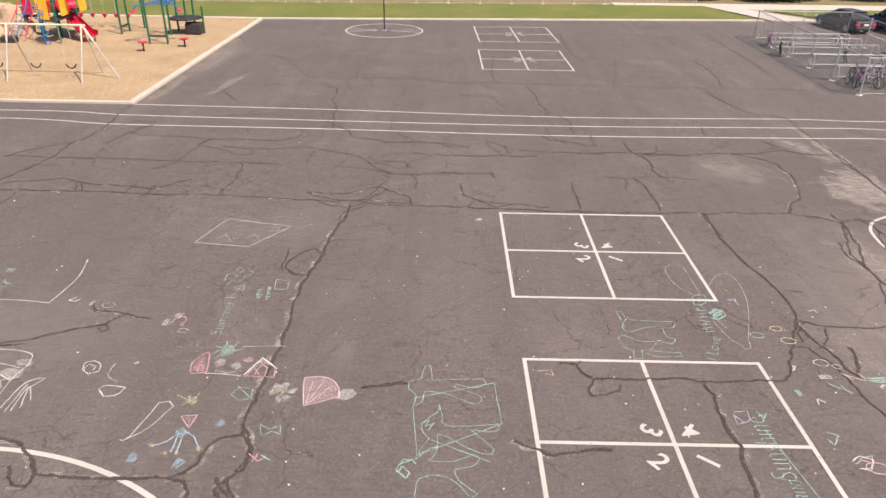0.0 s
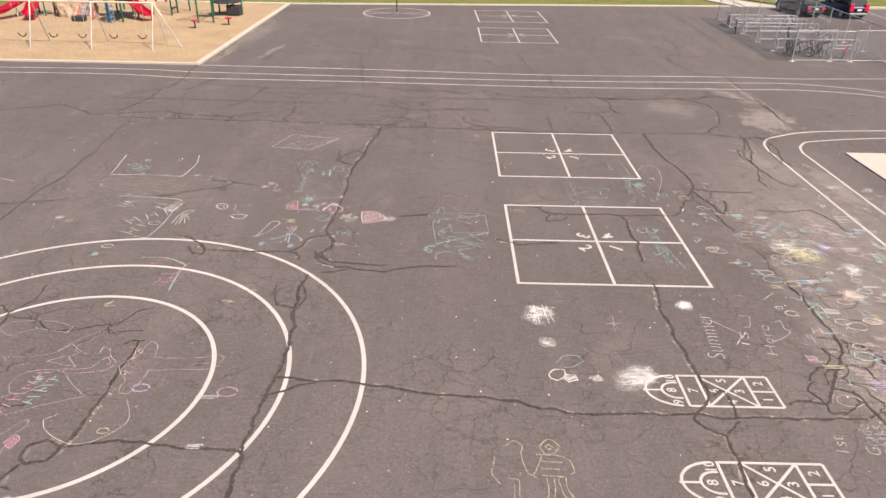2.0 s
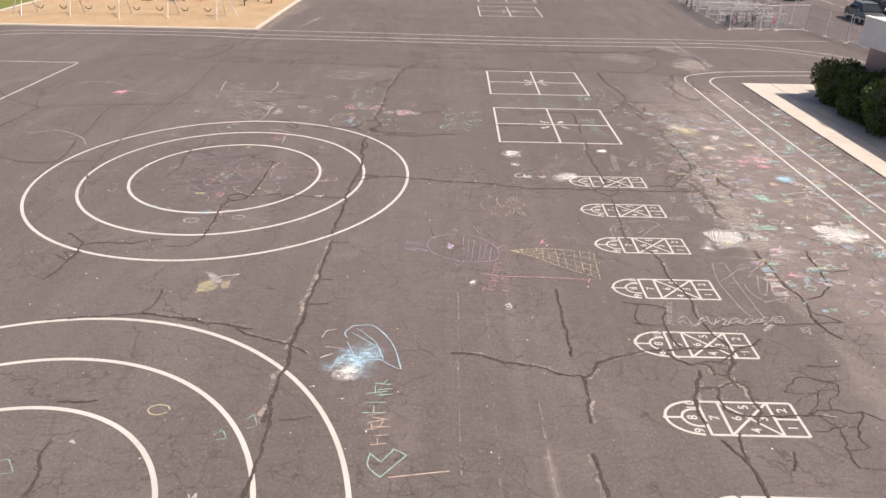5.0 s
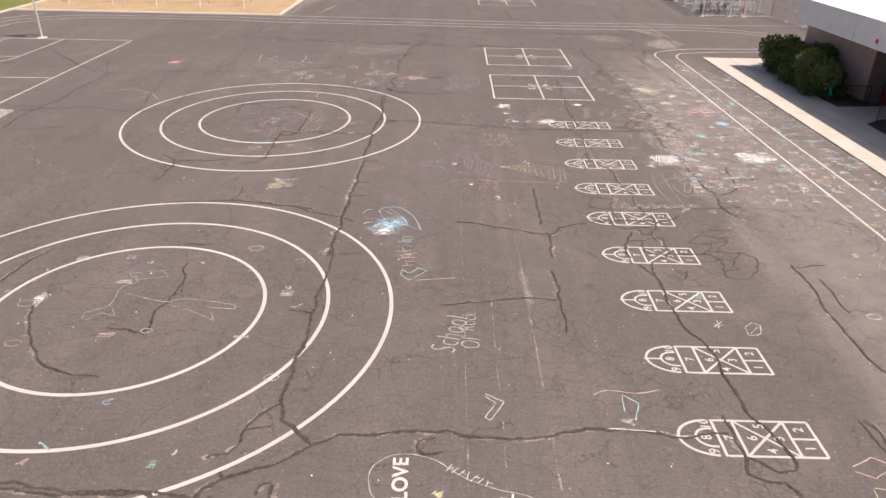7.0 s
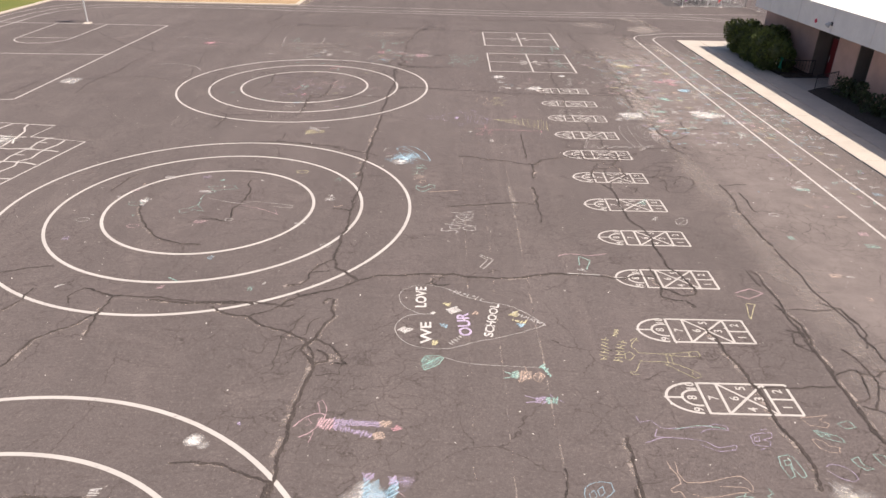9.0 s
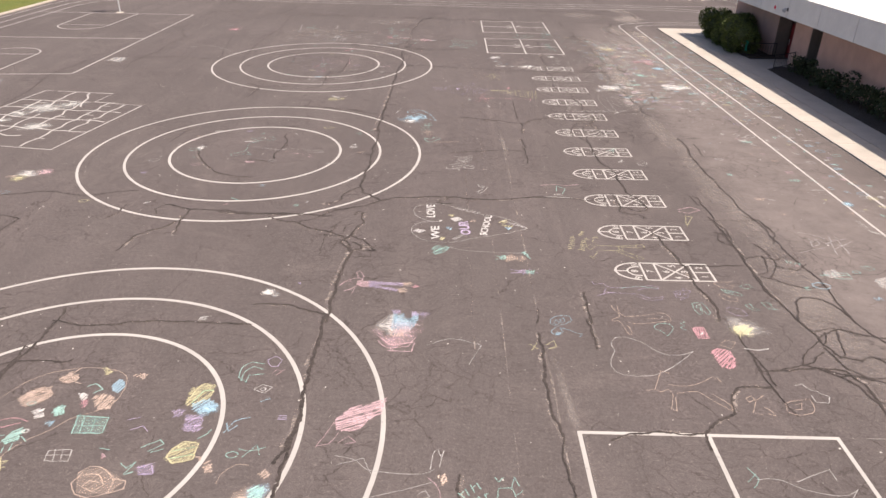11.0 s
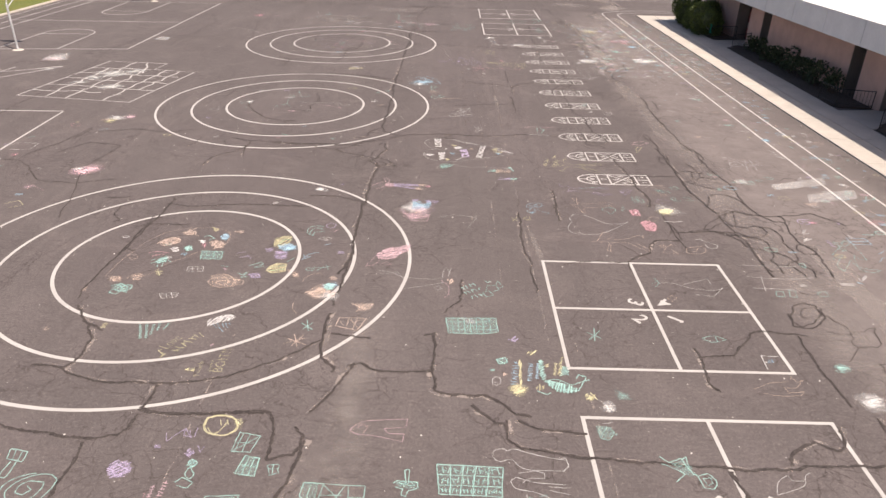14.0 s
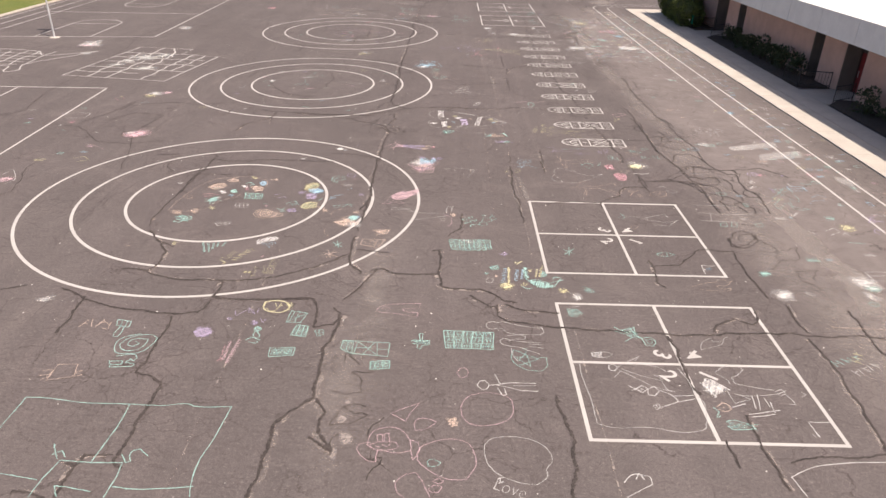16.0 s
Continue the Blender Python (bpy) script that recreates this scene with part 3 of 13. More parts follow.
def basketball(at, turn, label, far_key=True):
    c = painted("basketball_court", label, "court marking", "basketball courts", at, turn)
    line_part(c, dense((0, 0), (-12.3, -0.1)), 0.085, "end_line")
    line_part(c, dense((0, -0.1), (0.2, -20.0)), 0.085, "side_line")
    line_part(c, dense((0.1, -10.1), (-12.2, -10.6)), 0.085, "half_line")
    line_part(c, dense((0.2, -20.1), (-10.0, -21.2)), 0.085, "end_line")
    line_part(c, [(-4.4, -0.15), (-4.35, -5.4)] + arc(-6.1, -5.5, 1.75, 0, -180, 16) + [(-7.85, -5.4), (-8.05, -0.15)], 0.08, "key_line")
    line_part(c, [(-4.4, -5.35), (-7.8, -5.45)], 0.07, "free_throw_line", z=0.0045)
    if far_key:
        line_part(c, [(-4.0, -20.5), (-4.15, -15.4)] + arc(-5.85, -15.5, 1.7, 0, 180, 16) + [(-7.55, -15.6), (-7.6, -20.8)], 0.08, "key_line")
        line_part(c, [(-4.2, -15.5), (-7.5, -15.7)], 0.07, "free_throw_line", z=0.0045)
    return c


basketball((-20.85, 14.85, 0), 0, "white painted basketball court with two keys")
basketball((-17.8, -18.87, 0), 1.5, "white painted basketball court near the rings", False)


def tether_ring():
    ring = painted("tetherball_ring", "white painted tetherball circle with spokes", "ring marking", at=(-4.1, 45.4, 0))
    line_part(ring, arc(0, 0, 2.65, 0, 360, 64)[:-1], 0.11, "painted_ring", closed=True)
    for a in (12, 168, 192, 348):
        line_part(ring, [(0.5 * math.cos(radians(a)), 0.5 * math.sin(radians(a))), (2.58 * math.cos(radians(a)), 2.58 * math.sin(radians(a)))], 0.09, "spoke")
    pole = thing("tetherball_pole", "thin dark steel tetherball pole in its circle", "pole", at=(-4.1, 45.4, 0))
    part("shaft", tube(bmesh.new(), [(0, 0, 0), (0, 0, 3.2)], 0.045, 10), DARK_STEEL, pole)
    part("base_plate", tube(bmesh.new(), [(0, 0, 0.004), (0, 0, 0.03)], 0.16, 16), STEEL, pole)


tether_ring()


# two painted maps
def county_map():
    m = painted("painted_map", "white painted map with county lines, scuffed with chalk", "map marking", "painted maps", (-18.0, -12.8, 0))
    o = (-18.0, -12.8)
    outline = [(-20.2, -8.7), (-16.75, -9.05), (-16.95, -10.55), (-14.55, -11.0), (-15.55, -17.2), (-21.3, -16.4)]
    line_part(m, [(x - o[0], y - o[1]) for x, y in outline], 0.075, "map_outline", closed=True)
    rng = random.Random(3)
    inner = [((-20.5, -10.4), (-17.1, -10.6)), ((-20.6, -11.6), (-15.0, -12.2)), ((-20.8, -12.8), (-15.1, -13.6)), ((-21.0, -14.2), (-15.2, -15.0)), ((-21.1, -15.3), (-17.6, -15.6)),
             ((-18.6, -8.9), (-18.9, -12.5)), ((-19.5, -10.5), (-19.9, -16.5)), ((-17.4, -10.6), (-17.6, -14.6)), ((-16.2, -10.7), (-16.9, -16.9)), ((-18.4, -12.6), (-18.8, -16.7)), ((-15.4, -10.9), (-16.0, -14.9)), ((-17.9, -9.0), (-17.2, -11.4))]
    for a, b in inner:
        pts = dense(a, b, 0.5)
        pts = [pts[0]] + [(x + rng.uniform(-0.12, 0.12), y + rng.uniform(-0.12, 0.12)) for x, y in pts[1:-1]] + [pts[-1]]
        line_part(m, [(x - o[0], y - o[1]) for x, y in pts], 0.08, "county_line", z=0.0045 + rng.random() * 0.002)
    for k in range(16):
        x, y = rng.uniform(-2.4, 2.2), rng.uniform(-3.4, 2.8)
        line_part(m, [(x - 0.22, y), (x + 0.22, y - 0.02)], 0.06, "name_bar", OLD_PAINT, z=0.0068)
    for x, y, r in ((-0.6, 1.2, 1.2), (0.2, 1.8, 0.8), (-1.3, 0.2, 0.7), (0.3, -1.6, 0.8), (-1.6, -0.9, 0.6)):
        bm = bmesh.new()
        bm.faces.new([bm.verts.new((math.cos(k * math.tau / 24) * 1.1, math.sin(k * math.tau / 24) * 1.1, 0)) for k in range(24)])
        ob = part("chalk_wash", bm, dust_material("chalk_dust", (0.78, 0.77, 0.72), 0.75), m)
        ob.matrix_basis = Matrix.Translation((x, y, 0.0072)) @ Matrix.Diagonal((r, r * 0.8, 1, 1))


def country_map():
    m = painted("painted_map", "white painted map of many states on asphalt", "map marking", "painted maps", (-26.5, -12.6, 0))
    rng = random.Random(8)
    outline = smooth([(-6.0, 2.0), (-2.4, 2.4), (0.6, 2.1), (1.6, 0.9), (2.4, 1.1), (4.2, 2.3), (3.9, 1.6), (2.6, -0.2), (1.9, -1.6), (2.3, -3.0), (1.7, -3.3), (1.2, -2.0), (-0.4, -2.3), (-1.6, -3.4), (-2.6, -2.2), (-4.6, -2.2), (-6.0, -0.6)], 4, True)
    line_part(m, [(x + rng.uniform(-0.06, 0.06), y + rng.uniform(-0.06, 0.06)) for x, y in outline], 0.07, "map_outline", closed=True)
    for k in range(9):
        x = -5.0 + k * 0.85
        line_part(m, [(x + rng.uniform(-0.15, 0.15), y) for y in (1.9, 1.1, 0.2, -0.7, -1.7)], 0.075, "state_line", z=0.0045 + k * 0.0003)
    for k in range(5):
        y = 1.3 - k * 0.75
        line_part(m, [(x, y + rng.uniform(-0.14, 0.14)) for x in (-5.4, -4.0, -2.6, -1.2, 0.2, 1.5)], 0.075, "state_line", z=0.0074 + k * 0.0003)


county_map()
country_map()


# stripped, pale stretches where the surface has worn away
worn_heights = iter(np.linspace(0.0006, 0.0034, 80))


def worn_patch(x, y, rx, ry, turn, strength=0.6, colour=(0.36, 0.31, 0.28), crisp=False):
    bm = bmesh.new()
    bm.faces.new([bm.verts.new((math.cos(k * math.tau / 40) * 1.2, math.sin(k * math.tau / 40) * 1.2, 0)) for k in range(40)])
    ob = part("worn_patch", bm, dust_material("worn_surface", colour, strength, crisp), pavement)
    ob.matrix_basis = pose(x, y, next(worn_heights), 0, 0, turn) @ Matrix.Diagonal((rx, ry, 1, 1))


for x, y, rx, ry, turn, s in ((12.0, 11.5, 1.2, 2.6, 10, 0.8), (11.4, 6.5, 1.0, 3.0, 8, 0.8), (9.0, -1.5, 1.1, 3.8, 4, 0.9), (9.0, -5.5, 1.0, 3.4, 5, 0.9),
                              (13.4, 9.5, 0.6, 2.4, 5, 0.8), (8.9, -14.0, 0.7, 4.2, 3, 0.35), (9.1, -21.0, 0.7, 4.0, 0, 0.35), (8.9, -27.0, 1.0, 3.8, -4, 0.55), (9.0, -33.5, 1.0, 5.0, -3, 0.5),
                              (9.4, -40.0, 1.1, 4.4, 0, 0.5), (-2.3, -37.5, 0.5, 3.4, 3, 0.5), (-2.6, -41.8, 0.9, 2.8, 0, 0.4), (1.9, -15.5, 0.16, 1.6, 3, 0.8), (2.2, -31.5, 0.14, 2.2, 4, 0.7),
                              (-15.5, 38.0, 1.0, 4.0, -3, 0.35), (-12.6, 36.0, 1.1, 5.5, -2, 0.6), (10.5, 19.0, 1.6, 2.2, 30, 0.6), (-5.0, 13.5, 3.0, 1.6, 0, 0.3), (14.2, 21.5, 0.7, 2.8, 25, 0.8),
                              (12.6, 1.0, 1.4, 5.5, 3, 0.45), (9.6, 6.0, 0.9, 4.0, 12, 0.5), (13.6, -6.0, 1.2, 4.5, 2, 0.35), (-9.0, 8.0, 3.5, 2.5, 10, 0.3), (14.0, -27.0, 1.2, 5.0, 2, 0.35)):
    worn_patch(x, y, rx, ry, turn, s)
# bare pale stretches with a clear edge
for x, y, rx, ry, turn, s in ((14.3, 17.4, 1.5, 2.2, -25, 0.75), (15.1, 21.5, 0.3, 2.6, 2, 0.7), (13.5, 9.6, 0.5, 2.6, 3, 0.6), (9.15, -3.7, 0.42, 3.2, 0, 0.7), (8.75, -8.2, 0.4, 2.6, -2, 0.35), (8.75, -12.5, 0.35, 2.4, 0, 0.25),
                              (8.8, -18.5, 0.4, 3.2, -4, 0.25), (9.4, 2.5, 0.4, 2.4, 6, 0.45), (10.4, -33.5, 0.55, 3.6, 0, 0.55), (10.5, -37.7, 0.6, 3.0, -4, 0.55), (-10.55, 29.8, 0.35, 2.6, -8, 0.6), (-13.0, 29.0, 0.25, 1.6, 0, 0.5)):
    worn_patch(x, y, rx, ry, turn, s, crisp=True)
# sand trodden out over the kerb of the chip bed
for y, r in ((27.5, 1.5), (30.5, 1.8), (33.5, 1.6), (36.5, 2.0), (40.0, 2.2)):
    worn_patch(-13.2, y, 0.42, r, 0, 0.55, (0.46, 0.37, 0.26))


# ---- cracks ----
crack_rng = random.Random(11)
crack_count = [0]


def jag(points, rng, amount=0.2, rounds=4):
    """Break a line up into ever smaller crooked steps."""
    pts = [Vector((*p, 0)) for p in points]
    for r in range(rounds):
        out = [pts[0]]
        for a, b in zip(pts, pts[1:]):
            d = b - a
            if d.length > 0.07:
                side = Vector((-d.y, d.x, 0))
                out.append((a + b) / 2 + side * rng.uniform(-amount, amount) * min(1.0, 0.5 / d.length + 0.25))
            out.append(b)
        pts = out
    return [(p.x, p.y) for p in pts]


def crack(width, *points):
    """One crack, filled with dark sealant that swells and thins along its way, with a pale worn rim beside it in places."""
    bm = bmesh.new()
    line = jag(points, crack_rng, 0.09)
    width *= 1.5 if min(p[1] for p in points) > 13.5 else 1.0
    crack_count[0] += 1
    ribbon(bm, line, width / 100 * 0.68, 0.0088 + 0.0001 * (crack_count[0] % 37), wobble=0.5, rng=crack_rng)
    ob = part("crack", bm, TAR, pavement)
    if width >= 7 and crack_rng.random() < 0.8:
        bm = bmesh.new()
        off = crack_rng.choice((-1, 1)) * width / 100 * 0.75
        ribbon(bm, [(x + off, y + off * 0.3) for x, y in line], width / 100 * 1.1, 0.0026 + 0.00004 * (crack_count[0] % 29), wobble=0.6, rng=crack_rng)
        part("worn_rim", bm, RIM, ob)
    return ob


def rim_material():
    n = Nodes("bare_aggregate")
    a = n.ramp(n.noise(2.2, 5, 0.7), 0.45, 0.62, 0, 0.7)
    return n.done((0.36, 0.30, 0.265), 0.95, 0.0, a)


RIM = rim_material()


def crazing(x, y, rx, ry, turn, cell, width, seed, keep=0.8):
    """A patch of crazed asphalt: cracks that meet in small uneven cells."""
    rng = random.Random(seed)
    nodes = {}
    ni, nj = int(rx * 2 / cell) + 1, int(ry * 2 / cell) + 1
    for i in range(ni):
        for j in range(nj):
            px = -rx + i * cell + (cell / 2 if j % 2 else 0) + rng.uniform(-0.33, 0.33) * cell
            py = -ry + j * cell * 0.95 + rng.uniform(-0.33, 0.33) * cell
            if (px / rx) ** 2 + (py / ry) ** 2 < rng.uniform(0.7, 1.1):
                nodes[i, j] = (px, py)
    c, s = math.cos(radians(turn)), math.sin(radians(turn))
    bm = bmesh.new()
    z = 0.0062
    for (i, j), p in nodes.items():
        for q in ((i + 1, j), (i + (j % 2), j + 1)) if (i + j) % 2 else ((i, j + 1), (i + 1, j)):
            if q in nodes and rng.random() < keep:
                line = jag([p, nodes[q]], rng, 0.2, 2)
                ribbon(bm, [(x + u * c - v * s, y + u * s + v * c) for u, v in line], width / 100 * 0.6, z, wobble=0.5, rng=rng)
                z = 0.0062 + (z - 0.0062 + 0.00011) % 0.0022
    tagged(part("crazing", bm, TAR, pavement, "crazed cracks in worn asphalt"), kind="stuff")


crazing(9.4, 3.0, 0.9, 2.6, 12, 0.6, 3.5, 5, 0.7)
crazing(9.0, -1.2, 1.1, 2.0, 5, 0.55, 4.5, 6, 0.75)
crazing(7.6, -13.6, 0.9, 1.6, 0, 0.5, 5.0, 7, 0.8)
crazing(-2.2, -42.6, 0.7, 2.8, 4, 0.5, 4.0, 8, 0.7)
crazing(-3.3, -24.3, 1.0, 1.6, 20, 0.6, 4.5, 9, 0.6)
crazing(9.2, -35.5, 0.9, 2.6, 2, 0.6, 3.0, 10, 0.6)
crazing(-13.6, -25.5, 1.6, 1.4, 30, 0.9, 4.5, 11, 0.5)

# paving seams that have opened a little, running the length of the yard
for x, y0, y1, w in ((0.35, -30, -9, 2.5), (1.05, -34, -10, 2.0), (1.95, -36, -12, 3.5), (9.2, -30, 0, 2.0), (-5.2, -46, -36, 2.5), (2.6, -47, -36, 3.0)):
    bm = bmesh.new()
    ribbon(bm, jag([(x + (y0 - yy) * 0.004, yy) for yy in np.linspace(y0, y1, 12)], crack_rng, 0.02, 3), w / 100, 0.0034, wobble=0.6, rng=crack_rng)
    part("paving_seam", bm, RIM, pavement)


# ---- sealed cracks in the asphalt: width in cm, then the bends ----
crack(8, (8.26, 15.14), (8.19, 13.68), (8.32, 11.88), (8.53, 10.94), (8.61, 10.07), (8.46, 9.24), (8.05, 8.44), (7.59, 7.60), (7.23, 6.93))
crack(5, (8.86, 10.53), (9.19, 10.49))
crack(6, (12.29, 14.63), (11.84, 13.47), (11.45, 12.42), (11.46, 11.58), (11.49, 10.91))
crack(4, (11.74, 13.29), (11.33, 13.10))
crack(8, (-9.05, 7.70), (-8.57, 7.82), (-8.06, 8.11), (-7.56, 8.35), (-7.18, 8.47), (-6.83, 8.92))
crack(7, (-7.82, 9.32), (-7.63, 9.04), (-7.22, 9.00), (-6.83, 8.92), (-6.50, 8.79), (-6.24, 8.73))
crack(6, (-7.25, 8.36), (-7.12, 8.19), (-6.99, 8.32), (-7.15, 8.50))
crack(7, (-9.00, 7.62), (-8.67, 7.67), (-8.52, 7.72))
crack(9, (-7.43, 4.91), (-7.08, 4.82), (-6.65, 4.48), (-6.38, 4.10), (-6.38, 3.81), (-6.57, 3.83), (-6.76, 4.01), (-6.88, 4.25))
crack(9, (-6.37, 4.08), (-5.80, 4.03), (-5.06, 4.02), (-4.14, 4.05), (-3.95, 4.16), (-3.78, 4.42), (-3.70, 4.87), (-3.50, 5.04), (-3.21, 5.09))
crack(9, (-4.14, 4.05), (-3.88, 3.98), (-3.75, 3.80), (-3.74, 3.64))
crack(11, (-2.62, 15.31), (-2.75, 13.76), (-2.92, 12.33), (-3.10, 11.01), (-3.15, 9.95), (-3.12, 8.50), (-3.12, 7.65), (-3.16, 7.07), (-3.24, 6.35), (-3.27, 5.69), (-3.22, 5.12))
crack(9, (-3.22, 5.12), (-2.99, 4.82), (-2.98, 4.29), (-3.19, 4.04), (-3.33, 3.81), (-3.21, 3.65))
crack(7, (-3.21, 4.10), (-3.10, 3.82), (-2.96, 3.66))
crack(9, (-3.75, 11.19), (-3.47, 10.88), (-3.11, 10.83), (-2.99, 11.37), (-2.93, 11.94), (-3.18, 12.32), (-3.54, 11.97), (-3.73, 11.59), (-3.75, 11.19))
crack(6, (-3.88, 12.29), (-3.87, 11.40), (-3.79, 11.04))
crack(5, (-2.98, 12.66), (-2.62, 12.85), (-2.30, 12.87))
crack(8, (-1.26, 6.46), (-0.82, 6.52), (-0.36, 6.61))
crack(8, (2.74, 7.38), (3.08, 7.34), (3.15, 7.08), (3.35, 6.86), (4.03, 6.88), (4.96, 6.95), (5.49, 6.84), (6.18, 6.88), (7.23, 6.93))
crack(8, (3.35, 6.86), (3.20, 6.57), (3.20, 6.37), (3.48, 6.38), (3.78, 6.50), (3.85, 6.70))
crack(8, (3.08, 7.34), (3.20, 7.46))
crack(9, (5.53, 6.79), (5.64, 6.44), (5.55, 5.87), (5.54, 5.41), (5.64, 4.98), (5.51, 4.64), (5.50, 4.25), (5.45, 3.87))
crack(9, (1.61, 5.08), (1.80, 4.95), (2.04, 4.86), (2.26, 4.71), (2.77, 4.84), (3.32, 4.88))
crack(6, (8.46, 9.24), (8.78, 9.02), (9.38, 8.93), (10.42, 9.01))
crack(8, (8.43, 9.17), (8.44, 8.56), (8.63, 7.93), (8.69, 7.34), (8.80, 7.10), (8.98, 7.45), (9.15, 8.05), (9.11, 8.15))
crack(5, (7.86, 8.11), (8.23, 8.12), (8.39, 7.68), (8.51, 7.20), (8.57, 6.67), (8.63, 6.16), (8.68, 5.91))
crack(5, (8.21, 8.33), (8.23, 8.66), (8.64, 9.13))
crack(4, (8.98, 8.91), (8.83, 8.46), (8.43, 8.03))
crack(11, (-3.36, 2.85), (-3.42, 1.83), (-3.18, 0.48), (-3.17, -0.33), (-3.22, -1.43), (-3.31, -2.20), (-3.31, -3.00), (-3.33, -3.41), (-3.28, -3.72), (-3.28, -4.31), (-3.29, -4.70), (-3.33, -5.14), (-3.33, -5.69), (-3.37, -6.08))
crack(8, (-3.23, -1.36), (-2.77, -1.41), (-2.25, -1.46), (-1.61, -1.48), (-0.97, -1.57), (-0.20, -1.76), (0.30, -1.79), (0.93, -1.83), (1.55, -1.92), (2.15, -2.15), (2.62, -2.27))
crack(8, (2.62, -2.27), (3.48, -2.26), (4.58, -2.23), (5.18, -2.24), (6.15, -2.27), (7.62, -2.26), (8.22, -2.26))
crack(7, (-3.37, -1.94), (-2.90, -1.75), (-2.37, -1.51))
crack(9, (-6.42, -0.20), (-6.45, -1.20), (-6.39, -2.31), (-6.41, -3.01), (-6.52, -3.42), (-6.60, -3.75), (-6.89, -3.84), (-7.08, -3.68), (-7.09, -3.41), (-6.82, -3.25), (-6.53, -3.39))
crack(9, (-7.00, -3.85), (-7.09, -4.11), (-7.13, -4.35), (-7.08, -4.74), (-7.04, -5.11), (-7.02, -5.53), (-6.97, -6.05))
crack(8, (-6.51, -3.44), (-5.99, -3.31), (-5.44, -3.26), (-4.84, -3.33), (-4.02, -3.39), (-3.32, -3.46))
crack(6, (-6.83, -4.42), (-7.14, -4.32))
crack(6, (-6.73, -5.03), (-7.04, -5.11), (-6.98, -5.32), (-6.85, -5.39))
crack(7, (-9.69, -1.90), (-9.64, -1.32), (-9.65, -0.59), (-9.73, 0.21), (-9.81, 0.78), (-10.10, 1.07), (-10.64, 1.11))
crack(6, (-9.73, 0.64), (-8.94, 0.47), (-8.56, 0.12), (-8.08, 0.14), (-7.20, 0.40), (-6.96, 0.90), (-6.61, 1.16))
crack(6, (-7.34, 0.31), (-7.17, 0.04), (-7.02, 0.10), (-6.49, 0.18))
crack(6, (-6.71, -0.34), (-6.56, -0.20), (-6.31, -0.19))
crack(5, (-9.30, -2.56), (-8.94, -2.57), (-8.67, -2.39), (-8.19, -2.38), (-7.71, -2.36))
crack(5, (-9.45, -1.66), (-9.03, -1.49))
crack(6, (-9.81, 0.78), (-9.53, 1.40), (-9.61, 2.05))
crack(7, (-4.02, 2.30), (-3.78, 1.34), (-3.31, 1.21), (-3.19, 1.84), (-3.43, 2.33))
crack(9, (5.44, 2.73), (5.36, 1.74), (5.36, 0.84), (5.36, 0.01), (5.36, -0.50), (5.42, -1.22), (5.42, -1.67))
crack(7, (5.42, -1.67), (5.10, -2.10), (4.91, -2.36), (5.08, -2.61), (5.38, -2.79), (5.35, -3.26), (5.32, -3.70), (5.29, -4.27), (5.29, -4.88), (5.19, -5.30), (5.15, -5.70), (5.25, -6.08), (5.29, -6.22))
crack(6, (5.75, -2.39), (5.56, -2.59), (5.40, -2.73))
crack(6, (5.48, -1.66), (5.73, -1.48), (5.79, -1.87), (5.72, -2.29))
crack(8, (8.90, 2.88), (8.97, 1.89), (8.95, 1.13), (8.93, 0.43), (8.83, -0.11), (8.29, -0.87), (8.01, -1.35), (7.67, -1.84), (7.07, -1.78), (6.91, -1.87))
crack(6, (7.65, -1.13), (8.05, -0.64), (8.41, -0.75))
crack(7, (9.01, 0.29), (9.37, 0.17), (9.60, -0.21), (9.56, -0.82), (9.45, -1.29), (9.60, -1.73), (9.78, -2.04))
crack(7, (8.01, -1.35), (8.43, -1.55), (8.46, -2.02), (8.53, -2.62), (8.54, -3.27), (8.45, -3.88), (8.49, -4.36))
crack(5, (7.72, -1.13), (7.47, -1.41), (7.61, -1.69), (7.62, -2.12), (7.93, -2.10), (8.31, -1.82), (8.38, -1.38))
crack(5, (8.29, -2.23), (8.86, -1.97), (9.43, -2.05))
crack(11, (-3.27, -6.45), (-3.30, -7.73), (-3.27, -8.61), (-3.34, -9.53), (-3.35, -10.06), (-3.36, -10.83), (-3.39, -11.46), (-3.33, -11.95), (-3.38, -12.57), (-3.38, -13.00), (-3.38, -13.53), (-3.38, -14.05))
crack(6, (-3.24, -6.60), (-2.78, -6.58))
crack(6, (-3.25, -8.68), (-2.93, -8.67))
crack(6, (-3.37, -9.89), (-2.85, -9.83))
crack(7, (-3.36, -11.59), (-2.97, -11.86))
crack(9, (-9.13, -10.80), (-8.60, -10.71), (-7.84, -10.58), (-7.19, -10.46), (-6.69, -10.52), (-6.20, -10.56), (-5.66, -10.73), (-4.80, -10.89), (-4.37, -10.96))
crack(8, (-4.78, -10.94), (-4.35, -11.23), (-3.84, -11.42), (-3.38, -11.51))
crack(7, (-7.17, -10.50), (-6.99, -10.09), (-6.99, -9.67), (-7.06, -9.34))
crack(7, (-6.26, -10.56), (-5.97, -10.69), (-5.74, -10.68))
crack(7, (-10.19, -9.01), (-10.07, -8.52), (-10.09, -7.88), (-10.10, -7.34), (-10.18, -6.91), (-10.86, -6.34))
crack(6, (-10.11, -7.05), (-9.54, -6.88), (-8.81, -6.91), (-8.06, -6.61))
crack(6, (-7.81, -7.04), (-7.19, -6.98), (-7.03, -6.62), (-7.02, -6.00))
crack(6, (-10.65, -6.17), (-10.11, -6.05))
